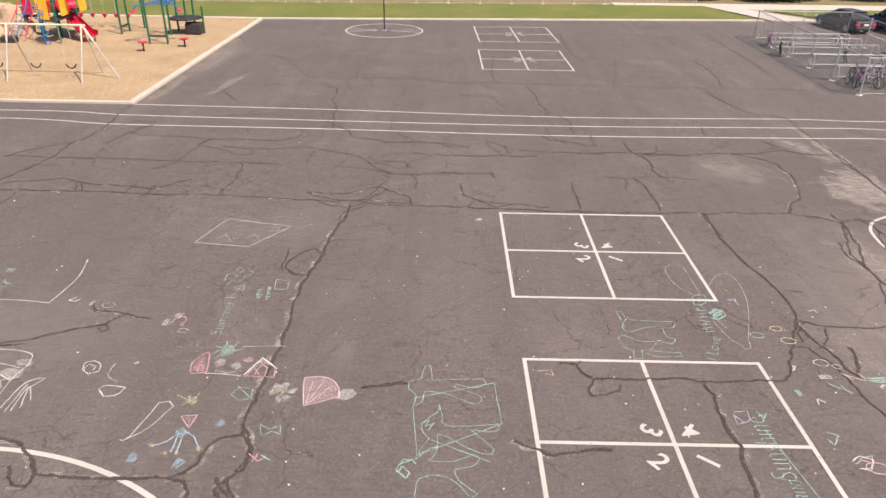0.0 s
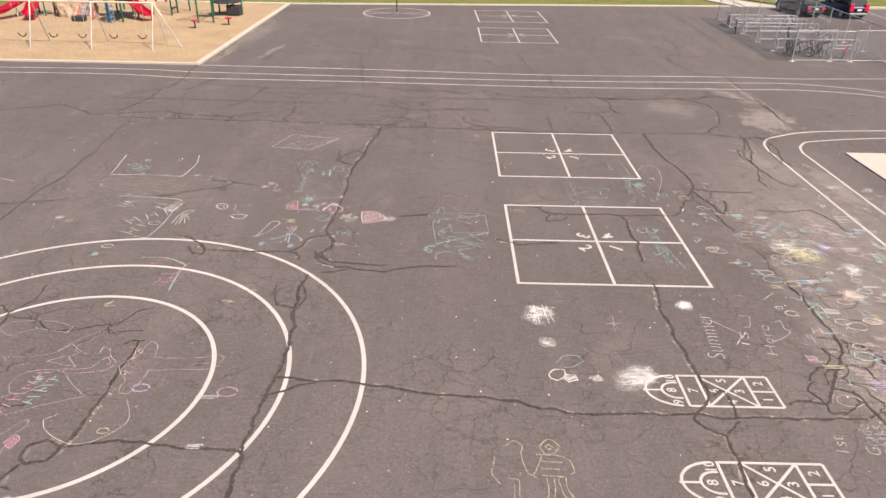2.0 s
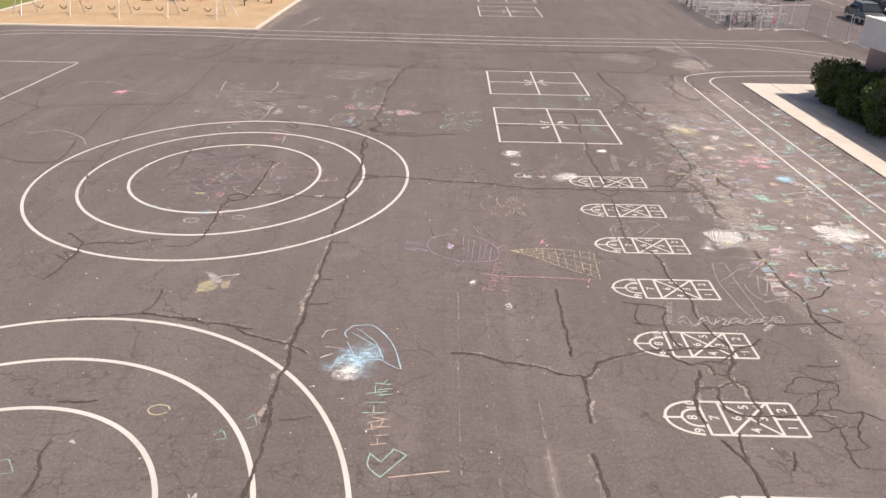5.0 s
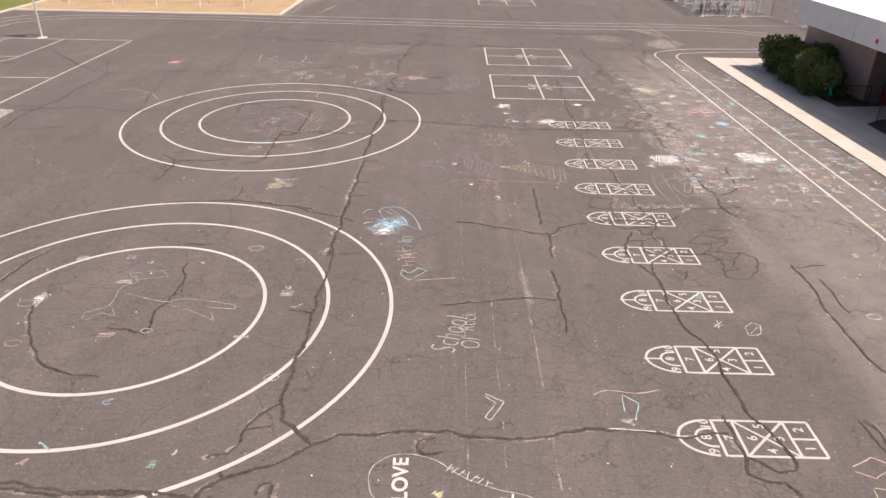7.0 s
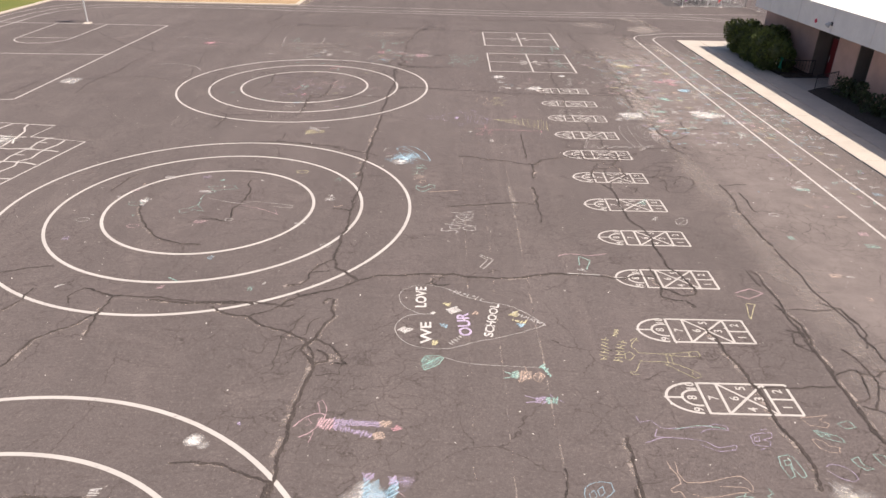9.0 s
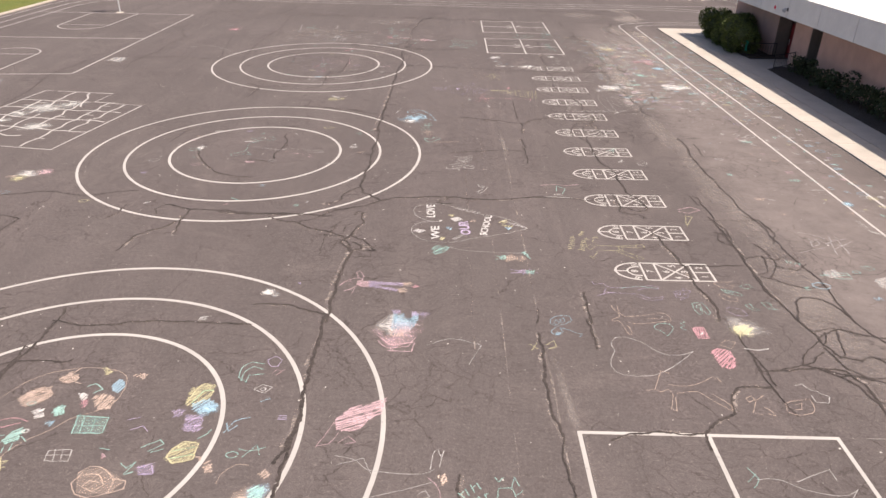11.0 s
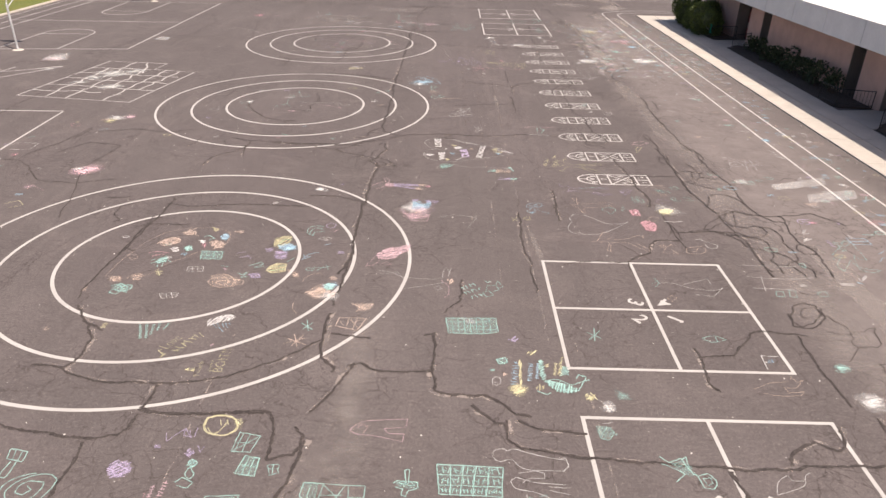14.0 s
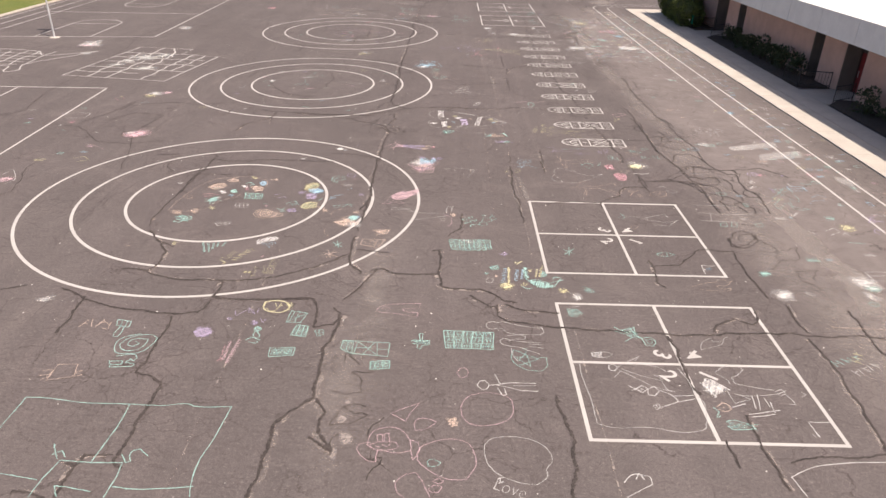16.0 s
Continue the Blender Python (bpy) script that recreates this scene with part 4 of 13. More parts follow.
crack(6, (-10.57, -7.63), (-10.19, -7.94), (-10.02, -7.88), (-10.10, -7.34))
crack(6, (-10.09, -7.88), (-10.44, -7.49), (-9.96, -7.47))
crack(8, (-7.49, -13.60), (-7.02, -13.58), (-6.71, -13.53))
crack(8, (2.73, -8.89), (2.73, -9.51), (2.73, -10.33), (2.73, -11.07), (2.73, -11.75))
crack(9, (0.12, -11.72), (0.61, -11.74), (1.24, -12.04), (1.77, -12.10), (2.13, -12.19), (2.36, -12.38), (2.78, -12.40), (2.92, -12.48), (3.11, -12.28), (3.23, -11.97), (3.54, -11.80), (4.01, -11.62), (4.62, -11.44))
crack(9, (4.62, -11.44), (5.19, -11.38), (5.88, -11.31), (6.19, -11.38))
crack(8, (2.82, -12.44), (2.86, -12.80), (2.85, -13.21), (2.78, -13.86))
crack(8, (5.52, -6.51), (5.84, -7.20), (5.82, -7.74), (5.87, -8.48), (6.04, -9.16), (5.95, -9.81), (6.01, -10.30), (6.08, -10.77), (6.29, -11.12))
crack(8, (6.29, -11.12), (6.27, -11.46), (6.16, -11.87), (5.90, -12.27), (5.63, -12.27), (5.64, -11.97), (5.45, -11.90))
crack(8, (4.82, -11.51), (4.96, -11.75), (5.22, -11.95), (5.91, -11.83), (6.33, -11.46), (6.83, -11.19), (7.12, -10.91))
crack(9, (5.37, -12.13), (5.16, -12.58), (4.98, -13.01), (4.92, -13.40), (4.97, -13.80))
crack(8, (5.16, -12.72), (5.57, -12.71), (5.97, -12.48), (6.19, -12.69), (6.11, -13.11), (6.16, -13.43), (5.96, -13.77))
crack(7, (5.57, -12.71), (5.46, -12.99), (5.46, -13.39), (5.82, -13.56), (6.20, -13.55), (6.80, -13.50), (7.53, -13.54))
crack(8, (6.25, -11.79), (5.90, -12.27), (5.98, -12.70))
crack(5, (4.31, -9.45), (4.66, -9.54), (5.15, -9.59), (5.29, -9.73), (5.08, -10.43), (4.77, -10.48), (4.33, -10.37))
crack(5, (4.66, -9.54), (4.47, -10.07), (4.54, -10.45))
crack(6, (5.08, -10.43), (5.09, -10.99), (5.21, -11.33))
crack(5, (6.16, -10.55), (6.70, -10.38), (7.91, -10.33), (9.29, -10.18))
crack(8, (8.67, -6.52), (8.74, -7.35), (8.67, -8.13), (8.72, -8.61), (8.89, -9.05), (8.86, -9.49), (8.71, -9.91), (8.75, -10.30), (9.02, -10.85))
crack(6, (10.17, -6.45), (10.04, -7.30), (9.91, -8.07), (9.79, -8.56), (9.47, -8.92), (8.96, -9.16))
crack(5, (9.90, -7.57), (10.26, -7.68), (10.87, -7.53))
crack(5, (8.76, -9.70), (9.09, -9.89), (9.39, -10.18))
crack(4, (7.71, -11.90), (8.13, -11.92), (8.45, -11.87))
crack(11, (-3.32, -13.63), (-3.25, -15.23), (-3.25, -16.73), (-3.25, -17.81), (-3.33, -18.67), (-3.27, -19.25), (-3.32, -19.81), (-3.32, -20.19), (-3.20, -20.72), (-2.93, -20.86), (-2.66, -21.16), (-2.52, -21.37))
crack(8, (-3.31, -20.23), (-3.64, -20.57), (-3.81, -20.97), (-3.81, -21.34), (-3.94, -21.60), (-4.23, -21.64), (-4.30, -21.73))
crack(6, (-3.80, -21.00), (-3.35, -20.88))
crack(10, (-2.53, -21.34), (-2.06, -21.06), (-1.64, -21.05), (-1.02, -20.95), (-0.60, -20.89), (-0.07, -20.87), (0.24, -21.01), (1.07, -21.07), (1.71, -21.00), (2.15, -20.84), (2.59, -20.72), (2.91, -20.74))
crack(11, (-2.52, -21.37), (-2.78, -21.59), (-3.12, -21.87), (-3.56, -22.05), (-3.90, -22.22), (-4.12, -22.41), (-4.20, -22.62))
crack(9, (-7.48, -22.52), (-6.97, -22.59), (-6.47, -22.65), (-5.57, -22.58), (-5.12, -22.54), (-4.90, -22.62))
crack(7, (-3.89, -16.89), (-3.27, -16.98))
crack(5, (-3.12, -13.96), (-2.50, -13.86))
crack(8, (-7.03, -14.64), (-7.07, -14.95), (-6.82, -15.68), (-6.87, -16.50), (-7.02, -17.02), (-6.87, -17.73), (-6.97, -17.96), (-7.27, -17.86), (-7.73, -17.83))
crack(8, (-9.98, -16.38), (-9.98, -16.90), (-9.69, -17.61), (-9.18, -18.48), (-8.67, -19.08), (-8.17, -19.35), (-7.74, -19.52), (-7.20, -19.55))
crack(7, (-11.38, -15.89), (-11.31, -15.00), (-11.13, -14.35), (-10.93, -14.01))
crack(8, (-3.03, -22.25), (-3.20, -22.32), (-3.22, -22.54))
crack(8, (-3.96, -22.03), (-3.85, -22.22))
crack(8, (-0.13, -21.43), (-0.47, -21.51), (-0.60, -21.37), (-0.57, -21.16), (-0.28, -21.07))
crack(9, (2.65, -14.65), (2.76, -15.53), (2.68, -16.14))
crack(6, (2.70, -16.14), (2.71, -16.85), (2.65, -17.57))
crack(7, (-0.26, -16.48), (0.43, -16.32), (1.42, -16.14), (2.61, -16.14))
crack(8, (5.09, -14.22), (5.39, -14.83), (5.38, -15.97), (5.44, -16.74), (5.50, -17.45), (5.73, -17.93), (5.78, -18.71), (5.81, -19.47), (5.79, -19.99), (5.83, -20.32))
crack(8, (5.83, -20.32), (6.03, -20.63), (6.11, -21.08), (6.18, -21.50), (6.11, -21.66), (5.78, -21.75), (5.57, -21.52), (5.32, -21.39))
crack(8, (2.90, -20.78), (3.54, -20.76), (3.95, -20.82), (4.24, -20.92), (4.69, -20.83), (5.23, -20.78))
crack(8, (5.28, -20.26), (5.27, -20.96), (5.32, -21.39), (5.22, -21.80), (5.41, -21.92), (5.78, -21.97), (5.89, -22.16), (5.92, -22.30))
crack(7, (6.32, -14.48), (6.10, -14.95))
crack(8, (9.32, -14.02), (9.26, -15.80), (9.20, -17.07), (9.14, -18.18), (9.28, -18.78))
crack(6, (9.25, -14.19), (10.27, -13.98))
crack(5, (9.74, -14.78), (9.70, -15.78), (9.72, -16.43))
crack(5, (7.90, -20.33), (7.93, -20.87), (7.96, -21.16))
crack(6, (5.52, -14.04), (5.39, -14.83))
crack(9, (-3.93, -22.60), (-4.19, -22.68), (-4.63, -22.55), (-5.19, -22.52), (-5.87, -22.55), (-7.01, -22.47), (-8.43, -22.40), (-9.30, -22.04))
crack(9, (-8.43, -22.40), (-8.43, -23.00), (-8.39, -23.53), (-8.31, -24.10))
crack(8, (-8.41, -23.05), (-8.85, -23.78), (-9.37, -24.25), (-9.45, -24.79), (-9.52, -25.29))
crack(7, (-10.78, -23.15), (-10.53, -22.63), (-10.55, -22.09))
crack(6, (-9.30, -22.04), (-9.52, -22.45), (-9.32, -22.78))
crack(8, (-5.88, -22.76), (-5.45, -23.04), (-4.89, -23.14), (-4.53, -23.48), (-3.96, -23.69), (-3.38, -24.01), (-3.08, -24.63), (-3.02, -24.93))
crack(11, (-3.02, -24.93), (-3.07, -25.60), (-3.16, -26.30), (-3.13, -26.94), (-3.14, -27.38), (-3.15, -27.80), (-3.11, -28.26), (-3.11, -28.59))
crack(6, (-4.89, -23.14), (-4.42, -22.87), (-4.20, -22.61))
crack(9, (-3.01, -22.29), (-2.87, -23.05), (-3.08, -23.54), (-3.18, -24.00), (-3.40, -24.44), (-3.08, -24.93), (-2.74, -24.82), (-2.77, -24.62), (-3.05, -24.42))
crack(7, (-3.13, -24.00), (-2.70, -24.30), (-2.44, -24.81), (-2.30, -24.91), (-2.61, -24.86))
crack(5, (-3.86, -23.57), (-3.67, -23.21), (-3.57, -23.04))
crack(7, (-5.02, -27.86), (-4.54, -27.82), (-4.02, -27.90), (-3.46, -28.14), (-3.14, -28.26))
crack(9, (5.84, -23.16), (6.00, -23.66), (6.10, -24.47), (6.17, -25.25), (6.26, -25.61), (6.21, -26.29), (6.31, -26.83), (6.39, -27.34), (6.36, -27.75), (6.27, -28.14))
crack(8, (7.95, -22.07), (8.04, -22.83), (8.05, -23.98), (8.04, -24.80), (8.02, -25.54), (7.94, -26.55), (8.04, -26.92))
crack(6, (7.75, -23.20), (8.10, -23.30), (8.03, -24.02))
crack(6, (6.22, -25.43), (6.94, -25.37), (7.92, -25.27))
crack(8, (3.21, -26.94), (3.20, -27.45), (3.17, -27.99), (3.17, -28.39))
crack(5, (1.93, -27.76), (1.92, -28.16), (1.84, -28.43))
crack(9, (-9.44, -28.22), (-9.35, -29.30), (-9.37, -30.05), (-9.41, -30.95), (-9.44, -31.77), (-9.46, -32.15))
crack(7, (-11.62, -28.46), (-10.86, -28.29))
crack(7, (-9.46, -28.78), (-8.54, -28.95), (-7.50, -28.74), (-6.53, -28.70), (-5.53, -28.73), (-4.82, -28.76))
crack(6, (-9.77, -30.52), (-9.47, -30.35), (-8.98, -30.31), (-8.44, -30.36), (-8.24, -30.23))
crack(6, (-9.50, -29.81), (-9.18, -29.92))
crack(6, (-10.59, -30.22), (-10.40, -30.09), (-10.81, -29.62), (-10.83, -29.11), (-10.56, -28.83))
crack(7, (-9.45, -31.96), (-9.15, -32.08))
crack(11, (-3.15, -28.21), (-3.15, -29.53), (-3.16, -30.25), (-3.17, -30.91), (-3.12, -31.52), (-3.10, -32.27), (-3.17, -32.79), (-3.32, -33.12))
crack(9, (-3.10, -31.32), (-3.08, -32.09), (-3.12, -32.79), (-3.12, -33.58), (-3.20, -34.16), (-3.18, -34.70))
crack(7, (1.85, -28.80), (1.85, -30.03), (1.80, -31.12), (1.81, -31.52), (1.96, -32.25))
crack(5, (1.96, -32.25), (1.90, -33.09), (1.90, -33.85))
crack(7, (3.07, -28.20), (3.10, -29.26), (3.10, -29.41))
crack(8, (-0.01, -33.24), (-0.01, -33.91), (-0.07, -34.33), (-0.26, -34.54), (-0.32, -34.67))
crack(7, (2.81, -32.31), (3.31, -32.11), (3.67, -32.05), (4.23, -32.11), (4.65, -32.06), (4.63, -32.50))
crack(8, (4.65, -32.06), (4.91, -31.78), (5.43, -31.47), (5.54, -30.97), (5.77, -30.65), (6.54, -30.61))
crack(6, (6.41, -28.32), (6.52, -29.23), (6.49, -30.07), (6.54, -30.93), (6.67, -31.52))
crack(7, (6.49, -30.07), (7.74, -29.90), (8.35, -29.99), (8.53, -30.43), (8.48, -31.25), (8.45, -32.01), (8.53, -32.44))
crack(5, (7.52, -29.79), (8.11, -29.04), (8.63, -28.50))
crack(9, (-9.37, -34.95), (-8.69, -35.80), (-8.38, -36.29), (-8.37, -36.67), (-8.37, -37.21), (-8.48, -37.42), (-8.88, -37.32), (-9.21, -37.33))
crack(9, (-8.80, -35.70), (-8.47, -35.85), (-8.28, -36.00))
crack(8, (-8.48, -37.42), (-7.89, -37.70), (-7.28, -37.84), (-6.31, -37.83), (-5.69, -37.75), (-4.98, -37.56), (-4.51, -37.27), (-3.75, -36.67), (-3.25, -36.18))
crack(9, (-6.29, -37.88), (-6.29, -38.27), (-6.35, -38.61))
crack(8, (-6.35, -38.61), (-5.83, -38.73), (-5.02, -38.73), (-3.92, -38.67))
crack(10, (-3.21, -35.03), (-3.21, -36.08), (-3.13, -36.83), (-2.79, -37.17), (-2.81, -37.34))
crack(7, (-3.06, -35.88), (-2.68, -35.96), (-2.12, -36.04))
crack(8, (-2.36, -36.98), (-2.48, -37.33), (-2.70, -37.99), (-2.94, -38.45), (-3.06, -38.59))
crack(8, (-2.52, -37.08), (-2.25, -36.98), (-2.05, -37.15), (-1.37, -37.26), (-0.69, -37.18))
crack(9, (-0.69, -37.18), (-0.65, -36.74), (-0.68, -35.78), (-0.92, -35.89))
crack(9, (-0.69, -37.18), (-0.62, -37.84), (-0.24, -37.98), (0.40, -37.95), (0.71, -38.17), (1.00, -38.53), (1.30, -38.59))
crack(8, (0.13, -38.27), (0.28, -38.48), (0.57, -38.78), (0.77, -38.81))
crack(6, (-0.38, -34.68), (-0.45, -34.91))
crack(7, (5.23, -36.51), (6.04, -36.39), (6.37, -36.00), (6.76, -35.48), (7.06, -35.36), (7.53, -35.45), (8.11, -35.53))
crack(7, (5.23, -36.14), (5.22, -36.87), (5.16, -37.38), (5.32, -37.70))
crack(6, (7.86, -35.54), (7.80, -36.42), (7.82, -37.29), (7.83, -38.07))
crack(6, (8.06, -34.55), (7.93, -35.11), (8.27, -35.21), (8.88, -34.74), (8.99, -34.28))
crack(9, (-9.38, -40.39), (-9.35, -39.80), (-9.45, -39.17), (-9.50, -38.78))
crack(9, (-10.26, -38.40), (-9.44, -38.91), (-8.84, -39.15), (-8.15, -39.32), (-7.14, -39.45), (-6.48, -39.37), (-6.33, -38.77))
crack(8, (-6.37, -38.63), (-5.56, -38.73), (-4.58, -38.68), (-3.81, -38.65), (-3.60, -39.42), (-3.58, -39.91), (-3.14, -39.77), (-3.04, -39.27), (-3.25, -39.02))
crack(10, (-2.99, -39.39), (-3.08, -40.12), (-3.23, -40.79), (-3.19, -41.41), (-3.18, -42.17), (-3.13, -42.44), (-3.46, -42.79), (-3.75, -43.21), (-3.72, -43.82), (-3.73, -44.38), (-3.79, -44.90), (-3.80, -45.05))
crack(9, (-3.07, -42.43), (-2.83, -42.85), (-2.89, -43.18), (-2.63, -43.78), (-2.53, -43.92))
crack(8, (-3.03, -43.57), (-2.73, -43.78), (-2.55, -43.92))
crack(9, (-7.03, -39.57), (-6.96, -40.28), (-6.97, -40.95), (-7.01, -41.76), (-6.68, -41.84), (-6.36, -42.07), (-6.31, -42.64), (-6.38, -43.30), (-6.34, -43.91), (-6.37, -44.20), (-6.36, -44.33), (-6.15, -44.46))
crack(8, (-6.45, -44.13), (-6.95, -44.15), (-6.99, -44.49), (-6.99, -44.88), (-6.99, -45.15))
crack(8, (-7.20, -44.36), (-6.97, -44.42))
crack(8, (-7.77, -45.03), (-7.37, -45.08), (-7.13, -45.16))
crack(6, (-11.75, -38.55), (-11.18, -38.30))
crack(8, (1.02, -38.69), (1.49, -38.94), (2.31, -39.03))
crack(8, (0.80, -38.70), (0.77, -39.22), (1.03, -39.46), (1.83, -39.60), (2.36, -39.65), (3.43, -39.72), (4.34, -39.80), (5.12, -39.88), (6.24, -39.72), (7.75, -39.65))
crack(6, (7.75, -39.65), (8.24, -39.75), (9.47, -39.70), (9.93, -39.79))
crack(9, (5.90, -39.73), (6.10, -39.36), (6.61, -39.09), (6.93, -39.33), (7.12, -39.19), (7.25, -38.67))
crack(10, (4.72, -39.90), (4.82, -40.46), (4.76, -41.09), (4.70, -41.68), (4.83, -42.05))
crack(9, (1.82, -42.16), (1.90, -42.84), (1.95, -43.62), (1.93, -44.19), (1.79, -44.59), (1.75, -44.87))
crack(7, (5.54, -42.63), (5.54, -43.19), (5.52, -43.79), (5.54, -44.34), (5.58, -44.60))
crack(6, (5.88, -43.92), (6.35, -43.79), (6.99, -43.77), (7.77, -43.64))
crack(8, (8.05, -39.87), (8.15, -40.75), (8.03, -41.74), (7.94, -42.79), (7.81, -43.57))
crack(7, (8.16, -38.37), (8.16, -39.63))
crack(7, (9.64, -38.57), (9.54, -39.81), (9.54, -40.48))
crack(6, (4.88, -43.37), (4.88, -44.09))
crack(6, (-19.84, -1.52), (-19.12, -1.03), (-17.80, -0.66), (-16.41, -0.37), (-15.19, -0.82), (-13.25, -0.58), (-12.76, -0.54))
crack(6, (-24.73, 12.12), (-20.28, 7.17), (-18.36, 6.02), (-18.36, 0.42), (-18.65, -1.44), (-18.39, -3.99))
crack(5, (-18.33, -3.69), (-17.21, -3.61), (-16.16, -3.38))
crack(5, (-20.80, 9.28), (-19.54, 8.66), (-18.50, 6.00), (-17.15, 6.39), (-14.23, 6.79), (-11.59, 7.30))
crack(6, (-15.28, 6.30), (-14.17, -0.19), (-14.02, -2.35))
crack(5, (-13.25, 16.12), (-12.79, 11.66), (-12.91, 6.51), (-13.01, 4.04), (-12.60, -0.98), (-11.81, -3.75))
crack(6, (-8.14, 17.09), (-9.12, 16.19), (-12.34, 17.03), (-15.19, 16.31), (-17.16, 17.73), (-19.11, 16.68), (-20.08, 15.76))
crack(6, (-20.30, -23.94), (-19.70, -22.99), (-20.34, -20.07), (-20.37, -17.17), (-20.54, -12.76), (-21.57, -6.21), (-21.31, -1.81))
crack(6, (-16.35, -24.88), (-15.97, -23.57), (-15.44, -21.18), (-15.49, -22.63))
crack(5, (-15.23, -32.60), (-15.01, -32.35), (-15.68, -30.28), (-15.80, -29.10))
crack(6, (-12.32, -30.05), (-13.49, -26.21), (-13.28, -23.35), (-14.68, -23.02), (-15.36, -24.38))
crack(5, (-14.98, -21.64), (-13.80, -21.23), (-12.10, -21.48), (-10.64, -20.95))
crack(6, (-17.40, -24.96), (-16.16, -25.26), (-14.63, -27.02), (-13.17, -27.27), (-11.98, -26.82))
crack(6, (-13.85, 15.96), (-13.01, 15.95), (-12.16, 15.90), (-11.30, 15.95), (-10.29, 15.91), (-9.15, 15.83), (-8.04, 15.80), (-6.73, 15.81), (-5.83, 15.74), (-4.93, 15.64), (-3.94, 15.61), (-3.16, 15.48))
crack(6, (-14.25, 16.66), (-14.08, 17.58), (-13.86, 18.27), (-13.67, 19.10), (-13.81, 20.40), (-13.55, 20.95), (-13.48, 21.81), (-13.47, 23.19), (-13.67, 24.69), (-13.71, 26.06))
crack(4, (-15.35, 18.93), (-14.96, 19.62), (-14.43, 20.08), (-13.86, 20.63))
crack(4, (-15.37, 19.01), (-14.08, 18.93), (-12.84, 18.93), (-11.48, 18.93), (-10.35, 18.89), (-9.10, 18.84), (-7.85, 18.81), (-6.98, 18.79), (-6.35, 18.71), (-5.55, 18.69))
crack(3, (-9.76, 17.98), (-9.34, 18.48), (-9.10, 19.21), (-8.97, 20.36), (-8.76, 21.23))
crack(5, (-6.98, 18.79), (-6.78, 18.48), (-6.78, 17.81), (-6.66, 17.17), (-6.77, 16.55), (-6.88, 16.03), (-6.67, 15.81))
crack(3, (-13.91, 17.66), (-13.80, 18.17), (-13.16, 18.21))
crack(4, (-11.50, 16.03), (-11.70, 16.55), (-11.70, 16.79), (-11.38, 16.32), (-11.25, 15.98))
crack(4, (-9.85, 15.93), (-9.80, 16.34), (-9.72, 16.61))
crack(4, (-9.27, 15.57), (-9.11, 15.86), (-9.14, 16.53), (-9.03, 16.09))
crack(3, (-12.27, 22.01), (-11.69, 21.60), (-11.16, 21.64), (-10.30, 21.52), (-9.16, 21.33), (-8.21, 21.31), (-7.27, 21.32), (-6.18, 21.26), (-5.46, 21.73), (-5.45, 22.71))
crack(3, (-13.46, 21.76), (-12.99, 22.74), (-12.41, 23.40), (-11.79, 23.30), (-11.60, 22.97), (-12.07, 22.57), (-12.21, 21.89), (-12.34, 21.22), (-12.61, 20.47))
crack(3, (-11.67, 22.97), (-11.90, 22.48), (-11.99, 21.68))
crack(3, (-8.79, 21.23), (-9.03, 20.52), (-8.16, 20.25), (-7.19, 19.54), (-6.83, 19.63), (-6.83, 20.13), (-7.54, 20.36), (-8.09, 20.45))
crack(3, (-8.09, 20.45), (-7.27, 20.30), (-6.48, 20.26), (-5.59, 20.40), (-4.99, 20.63), (-4.63, 20.45))
crack(4, (-4.99, 20.63), (-4.14, 20.28), (-3.44, 19.94), (-2.90, 19.71), (-2.46, 19.07), (-2.16, 18.56), (-1.63, 18.08), (-1.14, 17.94), (-0.31, 18.08), (0.53, 18.13))
crack(4, (-4.59, 20.22), (-4.59, 19.50), (-4.65, 18.81))
crack(3, (-2.52, 19.73), (-2.14, 19.02), (-1.42, 18.49), (-0.94, 18.63), (-1.15, 19.14), (-1.84, 19.17), (-2.31, 18.86))
crack(3, (-1.06, 18.65), (-0.97, 19.15), (-0.17, 19.86), (-0.56, 20.10), (-1.65, 20.00), (-2.09, 19.82))
crack(3, (-3.62, 18.52), (-2.63, 18.43), (-2.00, 18.19), (-1.50, 17.89))
crack(4, (-1.03, 17.98), (-0.71, 17.64), (-0.63, 17.17), (-0.64, 16.62))
crack(5, (-4.11, 16.22), (-3.59, 16.13), (-2.92, 16.10), (-2.50, 16.33), (-2.20, 16.64), (-1.87, 16.80), (-1.39, 16.38), (-0.86, 15.98), (-0.72, 15.44), (-1.21, 15.46), (-1.76, 15.55), (-2.21, 15.69), (-2.75, 15.61), (-3.19, 15.64), (-3.83, 15.89), (-4.11, 16.22))
crack(4, (-3.85, 15.67), (-3.11, 15.16), (-2.67, 15.07), (-2.19, 15.47), (-1.81, 16.16), (-1.51, 16.52))
crack(4, (-3.16, 15.48), (-2.53, 15.62), (-1.85, 15.33), (-1.20, 15.28), (-0.55, 15.33), (0.52, 15.31))
crack(4, (-2.64, 14.82), (-2.25, 15.09), (-2.07, 15.37))
crack(5, (-1.61, 17.75), (-1.87, 16.80), (-2.04, 16.15), (-2.26, 15.63), (-2.60, 15.35), (-2.73, 14.69), (-2.78, 13.95), (-2.84, 13.03))
crack(3, (-14.83, 29.44), (-12.82, 28.59), (-11.39, 28.30), (-10.20, 28.78))
crack(3, (-12.50, 29.62), (-10.80, 29.68), (-8.74, 29.71), (-7.07, 29.97))
crack(3, (-10.39, 29.45), (-10.38, 28.25), (-10.48, 27.48))
